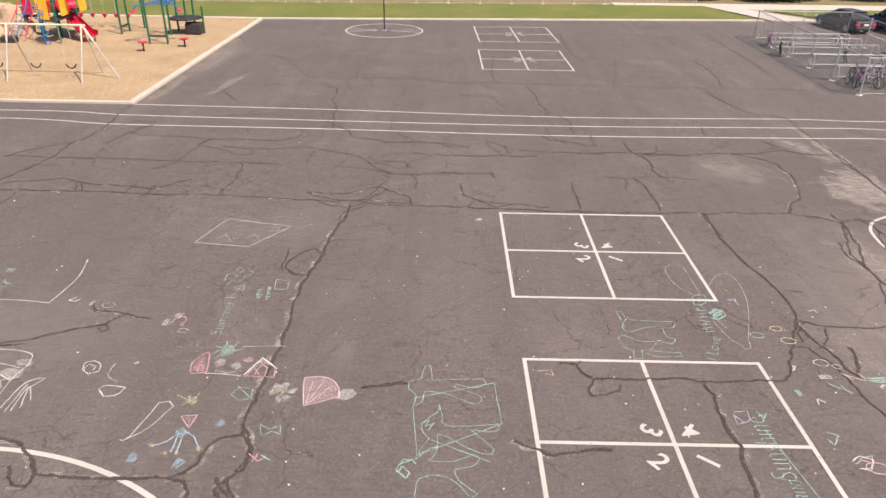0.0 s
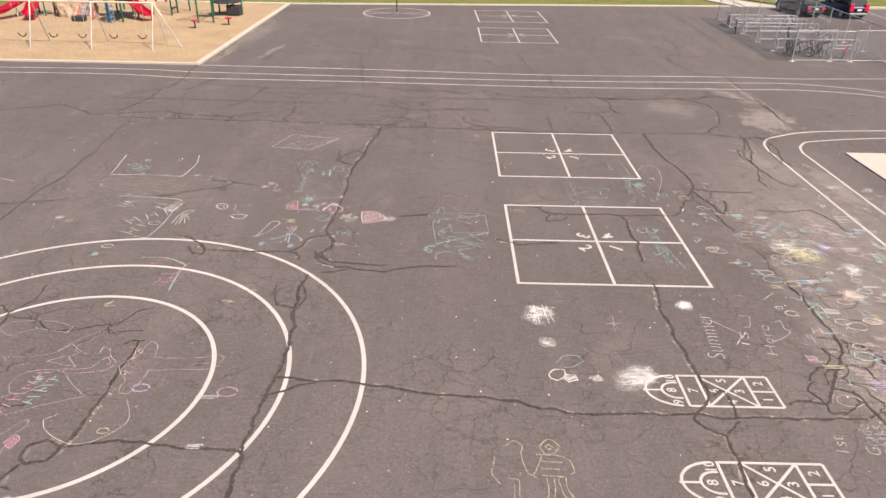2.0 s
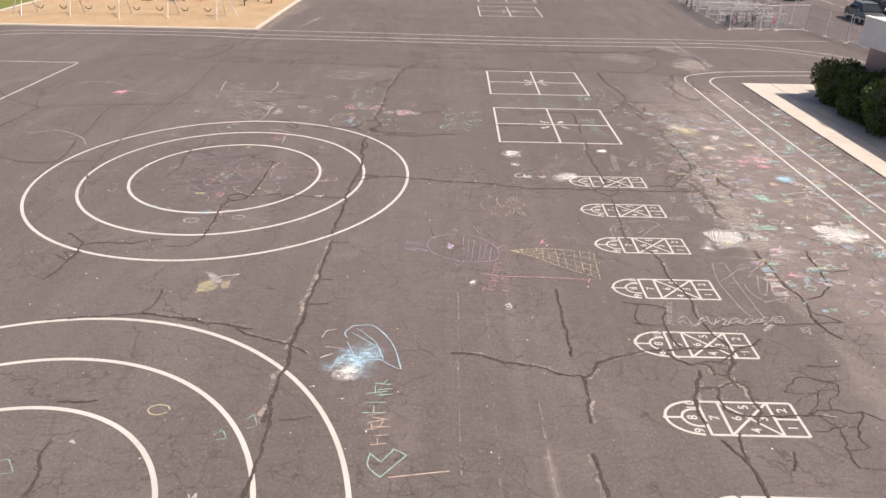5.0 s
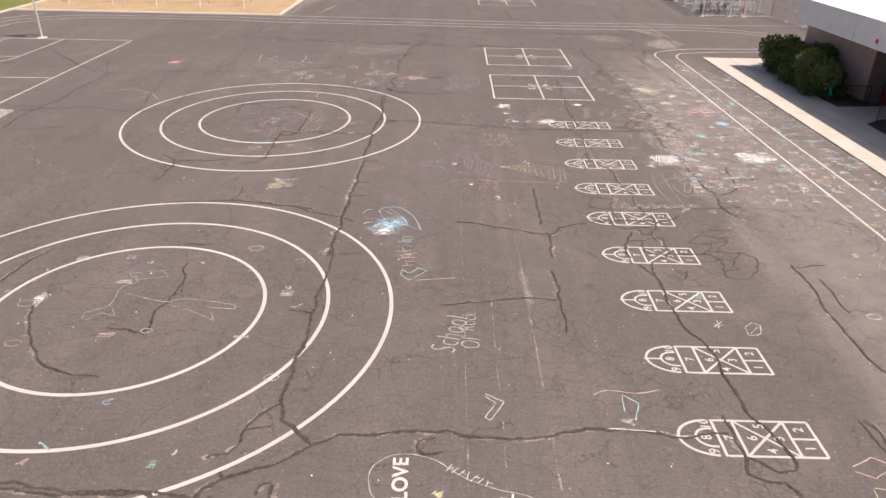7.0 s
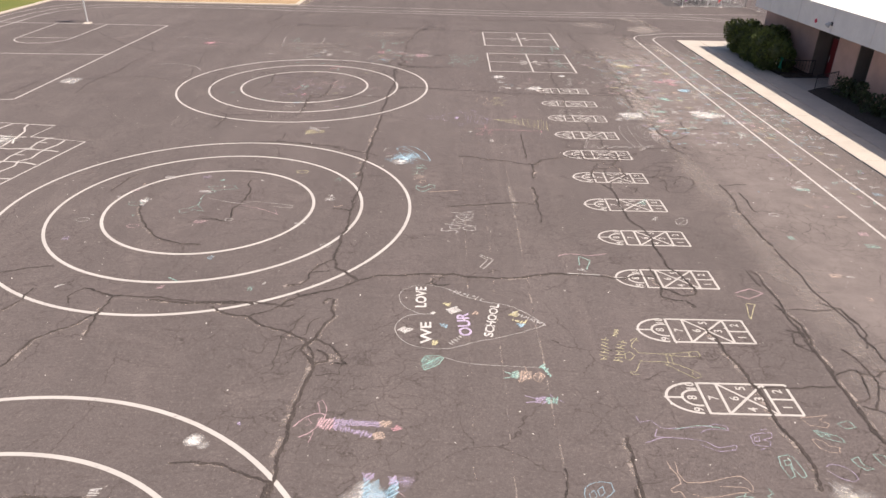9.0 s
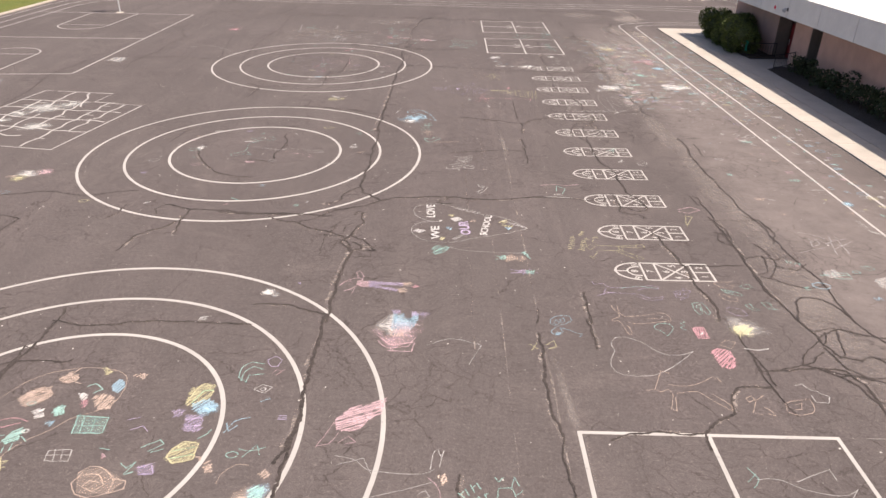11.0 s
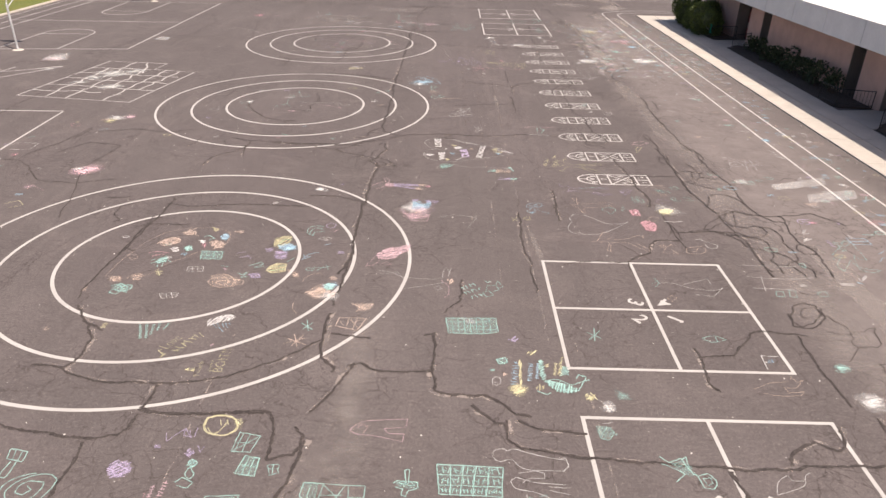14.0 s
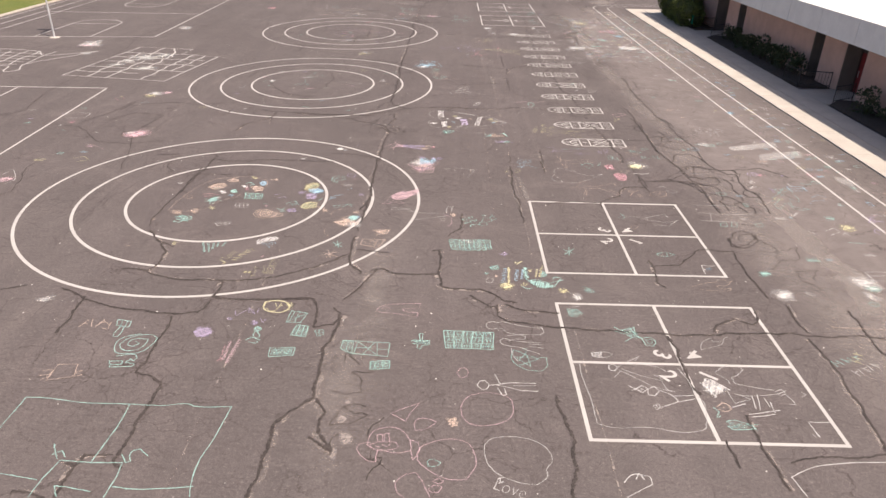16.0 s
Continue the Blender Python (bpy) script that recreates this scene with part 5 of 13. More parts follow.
crack(5, (-4.20, 22.83), (-4.52, 24.52), (-4.56, 25.85), (-5.01, 27.27), (-4.93, 28.39), (-5.18, 29.50), (-5.64, 29.66))
crack(3, (-9.05, 26.39), (-10.53, 28.76), (-11.06, 29.40))
crack(3, (-10.24, 36.82), (-8.75, 35.54), (-8.02, 33.83), (-7.05, 31.74), (-4.84, 31.46), (-2.68, 31.48), (0.56, 31.29))
crack(3, (-8.75, 35.54), (-7.53, 36.48), (-6.29, 37.68), (-5.24, 38.49), (-3.63, 38.22), (-1.51, 37.81), (0.57, 37.02))
crack(4, (-4.28, 36.40), (-4.21, 34.76), (-4.52, 33.28), (-4.34, 31.50))
crack(3, (-5.24, 38.49), (-5.61, 37.24), (-5.87, 35.51))
crack(3, (-4.91, 31.30), (-4.55, 29.89), (-3.76, 29.81))
crack(3, (-7.18, 30.53), (-6.12, 30.47), (-5.27, 29.49), (-4.21, 29.23))
crack(3, (-1.76, 28.12), (-1.75, 29.42))
crack(3, (-0.86, 26.11), (-0.73, 26.97))
crack(4, (-3.63, 22.87), (-3.29, 21.77), (-2.45, 21.61), (-2.01, 21.25), (-1.08, 21.39), (0.54, 21.24))
crack(3, (-2.00, 22.74), (-2.05, 24.42))
crack(3, (-4.79, 23.03), (-4.36, 23.43), (-3.69, 22.73))
crack(3, (-9.77, 24.17), (-7.55, 24.73), (-5.40, 24.46))
crack(3, (-1.71, 22.66), (-0.96, 21.57))
crack(6, (-0.03, 15.28), (1.05, 15.25), (2.11, 15.15), (3.18, 15.09), (4.46, 15.10), (5.95, 15.09), (7.45, 15.13), (9.09, 15.23), (10.94, 15.29))
crack(6, (10.94, 15.29), (11.24, 15.87), (11.74, 16.30), (12.20, 17.51), (12.47, 18.66), (12.42, 19.70), (11.93, 20.23), (11.07, 20.72))
crack(5, (10.94, 15.29), (11.28, 15.10), (11.76, 14.97), (12.20, 14.69), (12.87, 14.87), (13.54, 14.56))
crack(6, (11.07, 20.72), (9.83, 20.57), (8.74, 20.43), (7.74, 20.57), (6.70, 20.63), (5.62, 20.45), (4.31, 20.45), (3.21, 19.93), (2.45, 20.01), (1.16, 19.93), (-0.12, 20.01))
crack(4, (11.07, 20.72), (12.16, 20.82), (13.27, 21.57), (12.89, 22.31))
crack(4, (12.09, 20.62), (13.29, 21.28), (13.79, 20.92), (14.52, 20.76), (15.23, 20.88))
crack(5, (7.33, 21.98), (7.30, 20.94), (7.64, 20.18), (7.77, 19.45), (7.65, 18.74), (7.78, 18.08))
crack(4, (7.78, 18.08), (8.31, 18.07), (9.00, 17.98))
crack(4, (7.80, 18.18), (7.38, 18.16), (6.58, 17.85), (5.85, 18.04))
crack(4, (6.42, 17.91), (6.44, 17.47), (6.28, 16.91))
crack(5, (6.82, 17.86), (6.97, 17.25), (6.99, 16.22), (6.96, 15.27))
crack(4, (4.56, 17.43), (4.53, 16.53), (4.55, 15.96), (4.49, 15.28))
crack(5, (8.19, 15.17), (8.24, 14.44), (8.27, 13.51))
crack(5, (0.80, 17.09), (0.90, 16.21), (1.28, 15.86), (1.93, 15.61), (2.79, 15.55), (3.58, 15.32))
crack(4, (0.99, 15.30), (1.28, 15.86), (1.91, 15.29), (2.58, 15.59))
crack(4, (-0.09, 18.23), (0.88, 18.08), (1.96, 18.20), (2.00, 17.78))
crack(4, (1.91, 18.34), (2.00, 17.78))
crack(5, (4.33, 30.57), (4.58, 28.90), (4.57, 27.35), (4.76, 26.49), (4.73, 25.39))
crack(4, (5.31, 25.16), (5.57, 24.41), (5.50, 22.98))
crack(4, (6.13, 22.56), (6.13, 21.48), (5.76, 21.26), (5.18, 21.85), (4.36, 21.89), (4.17, 22.57), (4.90, 22.80))
crack(3, (4.44, 23.61), (4.46, 22.68), (4.99, 21.50))
crack(4, (3.04, 37.53), (2.79, 34.75), (2.75, 32.28), (2.85, 30.96))
crack(3, (1.37, 28.47), (2.36, 28.29), (2.98, 26.54))
crack(3, (2.34, 27.92), (2.71, 28.56))
crack(4, (-0.35, 30.92), (1.78, 30.95), (3.92, 30.97), (6.03, 30.84), (8.17, 30.87), (10.60, 30.70), (13.09, 30.75), (15.55, 30.72), (18.72, 30.68))
crack(4, (14.83, 37.14), (15.01, 34.91), (14.89, 32.88), (14.34, 30.76))
crack(4, (13.38, 30.55), (13.40, 28.59), (13.59, 27.27), (14.13, 26.17), (15.22, 25.82), (15.34, 24.69), (15.17, 22.88), (15.16, 20.99), (15.04, 19.49), (15.03, 18.29), (14.93, 17.04))
crack(5, (15.23, 20.88), (15.17, 19.49), (15.06, 18.13))
crack(3, (10.16, 36.91), (9.55, 34.05), (8.95, 31.65), (8.97, 30.93))
crack(3, (6.81, 37.87), (8.60, 37.35), (10.16, 36.91), (12.40, 37.69), (14.42, 37.49), (15.09, 36.98))
crack(3, (7.74, 38.46), (8.34, 35.84), (9.37, 35.04), (10.18, 36.55))
crack(4, (8.09, 45.46), (7.99, 42.31), (7.87, 40.04), (8.04, 39.00))
crack(3, (11.94, 45.87), (12.01, 43.93), (11.78, 41.86))
crack(3, (15.39, 44.65), (15.05, 41.05), (13.62, 40.68))
crack(3, (18.65, 46.57), (18.55, 42.77), (18.42, 40.50), (18.32, 37.93), (18.22, 35.61), (17.98, 33.12))
crack(3, (13.82, 46.06), (14.58, 44.32), (16.87, 44.04), (20.01, 44.87))
crack(4, (2.73, 44.90), (2.85, 42.40), (2.61, 39.54))
crack(3, (7.29, 26.38), (7.56, 25.42))
crack(4, (8.52, 21.54), (8.32, 20.80), (7.69, 20.38), (8.20, 20.33), (8.94, 20.64))
crack(3, (8.32, 20.80), (8.61, 20.90), (8.88, 20.44))
crack(4, (11.09, 24.03), (10.82, 22.84))
crack(3, (6.37, 30.73), (6.36, 29.49))
crack(3, (10.30, 29.51), (10.76, 30.49))
crack(4, (12.20, 14.69), (12.23, 14.26), (11.88, 13.66))
crack(3, (15.40, 21.20), (16.47, 21.47), (17.57, 21.74))
crack(4, (1.18, 20.79), (0.66, 21.08), (0.12, 20.93))
crack(3, (2.54, 21.27), (2.73, 20.29), (2.33, 20.07), (2.11, 20.84), (1.88, 21.65))
crack(3, (1.88, 21.65), (3.02, 20.69), (3.80, 20.54), (4.35, 20.77))
crack(3, (-0.15, 21.44), (0.65, 20.76), (1.32, 21.20))
crack(7, (8.10, -20.42), (8.12, -21.54), (8.02, -22.44), (8.22, -23.00), (8.05, -24.08), (8.02, -24.96), (7.96, -25.89), (8.00, -26.87), (8.14, -27.47), (8.19, -28.05), (8.33, -28.59))
crack(6, (9.24, -18.95), (9.29, -20.34), (9.26, -21.46), (9.40, -22.35), (9.47, -23.06), (9.49, -23.86), (9.46, -24.50), (9.53, -25.34), (9.65, -26.24), (9.58, -27.29), (9.56, -27.97), (9.66, -28.52), (9.79, -28.79))
crack(5, (7.91, -22.30), (8.60, -22.26), (9.53, -22.25), (9.58, -23.32), (9.29, -23.87))
crack(5, (8.05, -24.08), (7.89, -23.96), (7.71, -23.71), (7.88, -23.29), (8.25, -23.41))
crack(5, (9.12, -21.93), (9.55, -22.19), (9.62, -22.91))
crack(5, (8.02, -24.96), (8.54, -24.68), (8.94, -24.90), (9.41, -24.63))
crack(5, (8.69, -23.91), (8.87, -24.54), (8.81, -25.27), (8.38, -25.98), (8.15, -25.88))
crack(5, (8.81, -25.27), (9.30, -25.48), (9.72, -25.10))
crack(5, (8.38, -25.98), (8.73, -26.30), (9.20, -26.48), (9.63, -26.29))
crack(6, (8.19, -28.05), (8.52, -27.15), (8.77, -26.93), (9.26, -27.00), (9.50, -27.50), (9.56, -27.97))
crack(5, (8.19, -28.05), (8.36, -28.50), (8.92, -28.33), (9.33, -28.54), (9.62, -28.62))
crack(6, (8.33, -28.59), (8.32, -29.04), (8.48, -29.45), (8.89, -29.60), (9.26, -29.46), (9.41, -29.65), (9.42, -29.89), (9.16, -30.22), (8.77, -30.24), (8.44, -29.94), (8.37, -29.54), (8.29, -29.12))
crack(5, (8.32, -29.04), (8.57, -28.58), (9.06, -28.37), (9.54, -28.62), (10.08, -28.68), (10.37, -28.75), (10.33, -29.10))
crack(5, (9.26, -29.46), (9.60, -29.56), (9.73, -29.96), (9.60, -30.58))
crack(6, (6.72, -30.03), (7.22, -29.93), (7.75, -29.74), (8.22, -29.30))
crack(6, (7.81, -29.97), (8.11, -30.19), (8.37, -30.49), (8.49, -31.07), (8.48, -31.77), (8.46, -32.29), (8.46, -32.72))
crack(5, (8.11, -30.19), (8.50, -30.18), (8.89, -30.31), (9.14, -30.60), (9.08, -30.90), (8.83, -31.13), (8.53, -31.00), (8.46, -30.64))
crack(5, (9.08, -30.90), (9.00, -31.40), (8.77, -31.75), (8.86, -32.01), (8.83, -32.52))
crack(6, (9.79, -28.79), (9.96, -29.12), (10.29, -29.11), (10.13, -29.78), (10.09, -30.48), (10.21, -30.85), (10.32, -31.20), (10.21, -31.82), (10.11, -32.65))
crack(5, (9.98, -30.71), (10.24, -30.77), (10.43, -30.98), (10.24, -31.34), (9.91, -31.29), (9.83, -31.01), (9.98, -30.71))
crack(5, (9.60, -30.58), (9.69, -31.16), (9.56, -31.72), (9.14, -32.00))
crack(5, (9.02, -31.19), (9.33, -31.45), (9.50, -31.98), (9.72, -32.23), (9.63, -32.67))
crack(5, (8.86, -32.01), (9.25, -32.06), (9.38, -32.62))
crack(6, (9.83, -28.69), (10.69, -28.60), (11.45, -28.38), (11.70, -28.69), (12.01, -29.02), (12.16, -29.32))
crack(6, (6.48, -29.30), (6.64, -30.03), (6.62, -30.57))
crack(5, (7.56, -29.82), (8.22, -30.11), (8.77, -30.24))
crack(4, (8.63, -24.68), (8.41, -25.64), (8.09, -25.78))
crack(4, (8.90, -28.38), (8.67, -29.36), (8.45, -29.54))
crack(4, (8.85, -29.68), (9.20, -29.42))
crack(8, (-3.37, 4.09), (-3.19, 3.81), (-2.87, 3.53), (-2.28, 3.48), (-1.77, 3.42), (-1.38, 3.40))
crack(8, (-3.23, 3.56), (-2.66, 3.24), (-2.01, 3.13), (-1.36, 3.03), (-0.94, 3.24), (-0.28, 3.39), (0.08, 3.40), (0.46, 3.42))
crack(6, (-3.03, 2.91), (-2.74, 2.99), (-2.36, 3.15))
crack(7, (-3.10, 4.21), (-3.00, 4.63), (-3.05, 4.94), (-3.23, 5.26))
crack(6, (-1.21, 6.52), (-0.44, 6.68))
crack(8, (-9.54, -29.77), (-9.49, -30.60), (-9.50, -32.01), (-9.56, -33.02), (-9.59, -33.86), (-9.50, -34.66))
crack(5, (8.07, -34.65), (8.32, -34.20), (8.69, -34.03), (8.93, -34.17), (8.88, -34.55), (8.52, -34.96), (8.16, -35.15), (8.02, -34.93), (8.07, -34.65))
crack(7, (12.21, 15.28), (12.28, 14.62), (12.01, 13.21), (11.44, 11.88), (11.45, 11.08), (11.60, 10.33), (11.73, 9.85))
crack(5, (12.28, 14.62), (12.90, 14.99), (13.10, 14.36), (13.06, 13.27), (12.69, 12.10), (12.06, 11.25), (11.45, 11.08))
crack(5, (11.44, 11.88), (11.31, 12.43), (11.48, 13.32))
crack(5, (13.10, 14.36), (12.60, 12.80), (12.69, 12.10), (12.88, 11.56))
crack(5, (11.45, 11.08), (10.99, 10.05), (11.06, 9.46))
crack(5, (9.91, 7.44), (10.76, 7.39), (11.68, 7.54), (11.90, 7.15), (12.02, 6.58), (12.06, 6.03))
crack(6, (11.73, 9.85), (11.95, 9.51), (12.31, 9.89))
# broken-out spots beside the long crack
for x, y, rx, ry in ((-2.46, -43.05, 0.14, 0.20), (-2.33, -43.55, 0.16, 0.22), (-2.50, -43.95, 0.12, 0.16), (-2.42, -42.5, 0.10, 0.14)):
    worn_patch(x, y, rx, ry, 20, 0.75, (0.40, 0.34, 0.31), True)


# ---- playground equipment ----
PLAY = "play equipment"


def swing_set():
    """Four bays of belt swings under a cream top bar on splayed legs."""
    s = thing("swing_set", "long swing set with a cream top bar and grey steel legs", "swing set", at=(-24.8, 30.35, 0.03))
    bays = [7.3, 3.65, 0.0, -3.65, -7.3]
    top = 2.55
    part("top_bar", tube(bmesh.new(), [(7.45, 0, top), (0, 0, top), (-7.45, 0, top)], 0.055, 10), PALE_STEEL, s)
    for x in bays:
        for y in (-1.15, 1.15):
            part("leg", tube(bmesh.new(), [(x, y * 0.28, top - 0.7), (x, y, 0)], 0.032, 8), STEEL, s)
            part("collar", tube(bmesh.new(), [(x, 0, top + 0.02), (x, y * 0.10, top - 0.06), (x, y * 0.29, top - 0.72)], 0.042, 8), PALE_STEEL, s)
    for x, e in ((7.3, 1.35), (-7.3, -1.35)):
        part("leg", tube(bmesh.new(), [(x + e * 0.28, 0, top - 0.7), (x + e, 0, 0)], 0.04, 8), STEEL, s)
        part("collar", tube(bmesh.new(), [(x, 0, top + 0.02), (x + e * 0.29, 0, top - 0.72)], 0.055, 8), PALE_STEEL, s)
    for i in range(4):
        for k in (0.95, 2.7):
            x = 7.3 - 3.65 * i - k
            part("belt_seat", tube(bmesh.new(), [(x - 0.26, 0, 0.68), (x - 0.16, 0, 0.52), (x, 0, 0.46), (x + 0.16, 0, 0.52), (x + 0.26, 0, 0.68)], 0.032, 6), RUBBER, s)
            for e in (-0.27, 0.27):
                part("chain", tube(bmesh.new(), [(x + e, 0, 0.66), (x + e * 0.9, 0, top)], 0.012, 5), STEEL, s)
    return s


def slide(base, exit_at, top_z, name_label):
    """A moulded chute with raised sides, from a deck down to the chips."""
    a, b = Vector(base), Vector(exit_at)
    s = thing("slide", name_label, "slide", "playground slides", at=(b.x, b.y, 0.03))
    d = (b - a)
    d.z = 0
    L = d.length
    u = d.normalized()
    side = Vector((-u.y, u.x, 0))
    prof = [(-0.45, 0.30), (-0.40, 0.34), (-0.34, 0.06), (0, 0.0), (0.34, 0.06), (0.40, 0.34), (0.45, 0.30)]
    bm = bmesh.new()
    rows = []
    n = 14
    for i in range(n + 1):
        t = i / n
        z = top_z + (0.35 - top_z) * (1 - (1 - min(1, t / 0.86)) ** 1.25) if t < 0.86 else 0.35
        p = a + u * (L * t) - b
        rows.append([bm.verts.new((p.x + side.x * w, p.y + side.y * w, z + h)) for w, h in prof])
    for r, q in zip(rows, rows[1:]):
        for k in range(len(prof) - 1):
            bm.faces.new((r[k], r[k + 1], q[k + 1], q[k]))
    got = bmesh.ops.solidify(bm, geom=bm.faces[:], thickness=0.035)
    part("chute", bm, RED_PLASTIC, s)
    for w in (-0.3, 0.3):
        p = -u * 0.35 + side * w
        part("foot", tube(bmesh.new(), [(p.x, p.y, 0), (p.x, p.y, 0.36)], 0.035, 8), RED_PLASTIC, s)
    p = -u * (L * 0.5)
    part("prop", tube(bmesh.new(), [(p.x, p.y, 0), (p.x, p.y, top_z * 0.42)], 0.04, 8), STEEL, s)
    return s


def hood(bm, x, y, z, r, turn):
    """The arched hood at the top of a slide."""
    for k in range(9):
        a0, a1 = math.pi * k / 9, math.pi * (k + 1) / 9
        quad = []
        for a, e in ((a0, -0.25), (a1, -0.25), (a1, 0.25), (a0, 0.25)):
            v = Matrix.Rotation(radians(turn), 4, "Z") @ Vector((math.cos(a) * r, e, math.sin(a) * r))
            quad.append(bm.verts.new((x + v.x, y + v.y, z + v.z)))
        bm.faces.new(quad)
    bmesh.ops.solidify(bm, geom=bm.faces[:], thickness=0.05)


def panel(bm, x0, y0, x1, y1, z0, z1, arch=0.12, thick=0.05):
    """A play panel with an arched head."""
    d = Vector((x1 - x0, y1 - y0, 0))
    n = Vector((-d.y, d.x, 0)).normalized() * thick / 2
    out = [(0, z0), (1, z0)] + [(1 - k / 6, z1 - arch + arch * math.sin(math.pi * k / 6)) for k in range(7)]
    front = [bm.verts.new(Vector((x0, y0, z)) + d * t + n) for t, z in out]
    back = [bm.verts.new(Vector((x0, y0, z)) + d * t - n) for t, z in out]
    bm.faces.new(front)
    bm.faces.new(list(reversed(back)))
    for k in range(len(out)):
        m = (k + 1) % len(out)
        bm.faces.new((front[m], front[k], back[k], back[m]))
    return bm


def play_tower():
    """Two linked decks on green posts with panels, a spiral climber and a hand rail."""
    t = thing("play_structure", "green, yellow and red climbing structure on wood chips", PLAY, at=(-25.5, 40.5, 0.03))
    posts = [(1.3, -1.9), (2.25, -1.85), (1.3, 0.2), (2.5, 0.3), (0.2, 0.3), (0.2, 2.0), (1.4, 2.0), (-4.4, 0.2), (-5.6, 0.2), (-4.4, 1.6), (-5.6, 1.6), (-3.2, 0.6)]
    for x, y in posts:
        p = part("post", tube(bmesh.new(), [(x, y, 0), (x, y, 3.3)], 0.065, 10), GREEN_STEEL, t)
        part("post_cap", tube(bmesh.new(), [(x, y, 3.3), (x, y, 3.36)], 0.075, 10, taper=0.04), GREEN_STEEL, p)
    for x0, y0, x1, y1, z in ((1.25, -1.95, 2.3, 0.25, 1.35), (0.15, 0.25, 2.5, 2.05, 1.55), (-5.65, 0.15, -4.35, 1.65, 1.6), (-4.3, 0.5, 0.1, 1.2, 1.2)):
        part("deck", box(bmesh.new(), x0, y0, z - 0.06, x1, y1, z, 0.02), DECK, t)
    for x0, y0, x1, y1, z0, z1, m in ((1.3, -1.98, 1.95, -1.98, 1.4, 2.75, YELLOW_PLASTIC), (2.3, -1.2, 2.3, -0.3, 1.5, 2.8, YELLOW_PLASTIC), (0.3, 0.2, 1.0, 0.2, 1.5, 2.7, YELLOW_PLASTIC), (2.52, 0.7, 2.52, 1.6, 1.5, 2.9, YELLOW_PLASTIC),
                                       (1.2, 2.05, 0.4, 2.05, 1.5, 2.7, YELLOW_PLASTIC), (-5.6, 0.12, -4.4, 0.12, 1.65, 2.8, YELLOW_PLASTIC), (-5.68, 0.3, -5.68, 1.5, 1.65, 2.8, YELLOW_PLASTIC), (-4.35, 0.3, -3.4, 0.45, 1.6, 2.6, BLUE_STEEL), (1.25, -1.7, 1.25, -0.6, 1.4, 2.4, RED_PLASTIC), (-0.3, 0.3, -0.9, 0.4, 1.3, 2.5, RED_PLASTIC)):
        part("play_panel", panel(bmesh.new(), x0, y0, x1, y1, z0, z1), m, t)
    bm = bmesh.new()
    tube(bm, [(1.6 + 0.26 * math.cos(a * 0.6), -2.35 + 0.26 * math.sin(a * 0.6), 0.1 + a * 0.055) for a in range(40)], 0.03, 6)
    tube(bm, [(1.6, -2.35, 0), (1.6, -2.35, 2.4)], 0.035, 6)
    part("spiral_climber", bm, BLUE_STEEL, t)
    for k in range(3):
        bm = bmesh.new()
        x = -1.3 + k * 0.55
        tube(bm, [(x, -1.5, 0.02), (x + 0.2, -1.0, 0.9), (x + 0.35, -0.2, 1.7), (x + 0.3, 0.3, 2.3)], 0.03, 6)
        part("climber_rail", bm, RED_PLASTIC if k != 1 else BLUE_STEEL, t)
    for k in range(5):
        part("rung", tube(bmesh.new(), [(-1.25 + k * 0.07, -1.3 + k * 0.34, 0.35 + k * 0.36), (-0.1 + k * 0.07, -1.3 + k * 0.34, 0.35 + k * 0.36)], 0.022, 6), BLUE_STEEL, t)
    part("step_box", box(bmesh.new(), -1.4, -2.0, 0.0, -0.5, -1.5, 0.35, 0.03), DECK, t)
    bm = bmesh.new()
    hood(bm, 2.4, -0.2, 1.9, 0.5, -45)
    part("slide_hood", bm, RED_PLASTIC, t)
    bm = bmesh.new()
    hood(bm, 0.9, 0.0, 1.75, 0.45, 0)
    part("slide_hood", bm, RED_PLASTIC, t)
    return t


def climbing_rock():
    rock = thing("climbing_rock", "tan moulded climbing boulder on the wood chips", "climbing rock", at=(-27.6, 41.2, 0.0))
    bm = bmesh.new()
    bmesh.ops.create_icosphere(bm, subdivisions=4, radius=1.0)
    for v in bm.verts:
        k = 1 + 0.22 * noise.fractal(v.co * 1.5, 0.9, 2.0, 4) + 0.10 * round(noise.noise(v.co * 3) * 3) / 3
        v.co = Vector((v.co.x * 1.5, v.co.y * 1.1, max(-0.05, v.co.z * 1.9))) * k
        v.co.z = max(0.0, v.co.z)
    part("boulder", bm, ROCK, rock)
    return rock


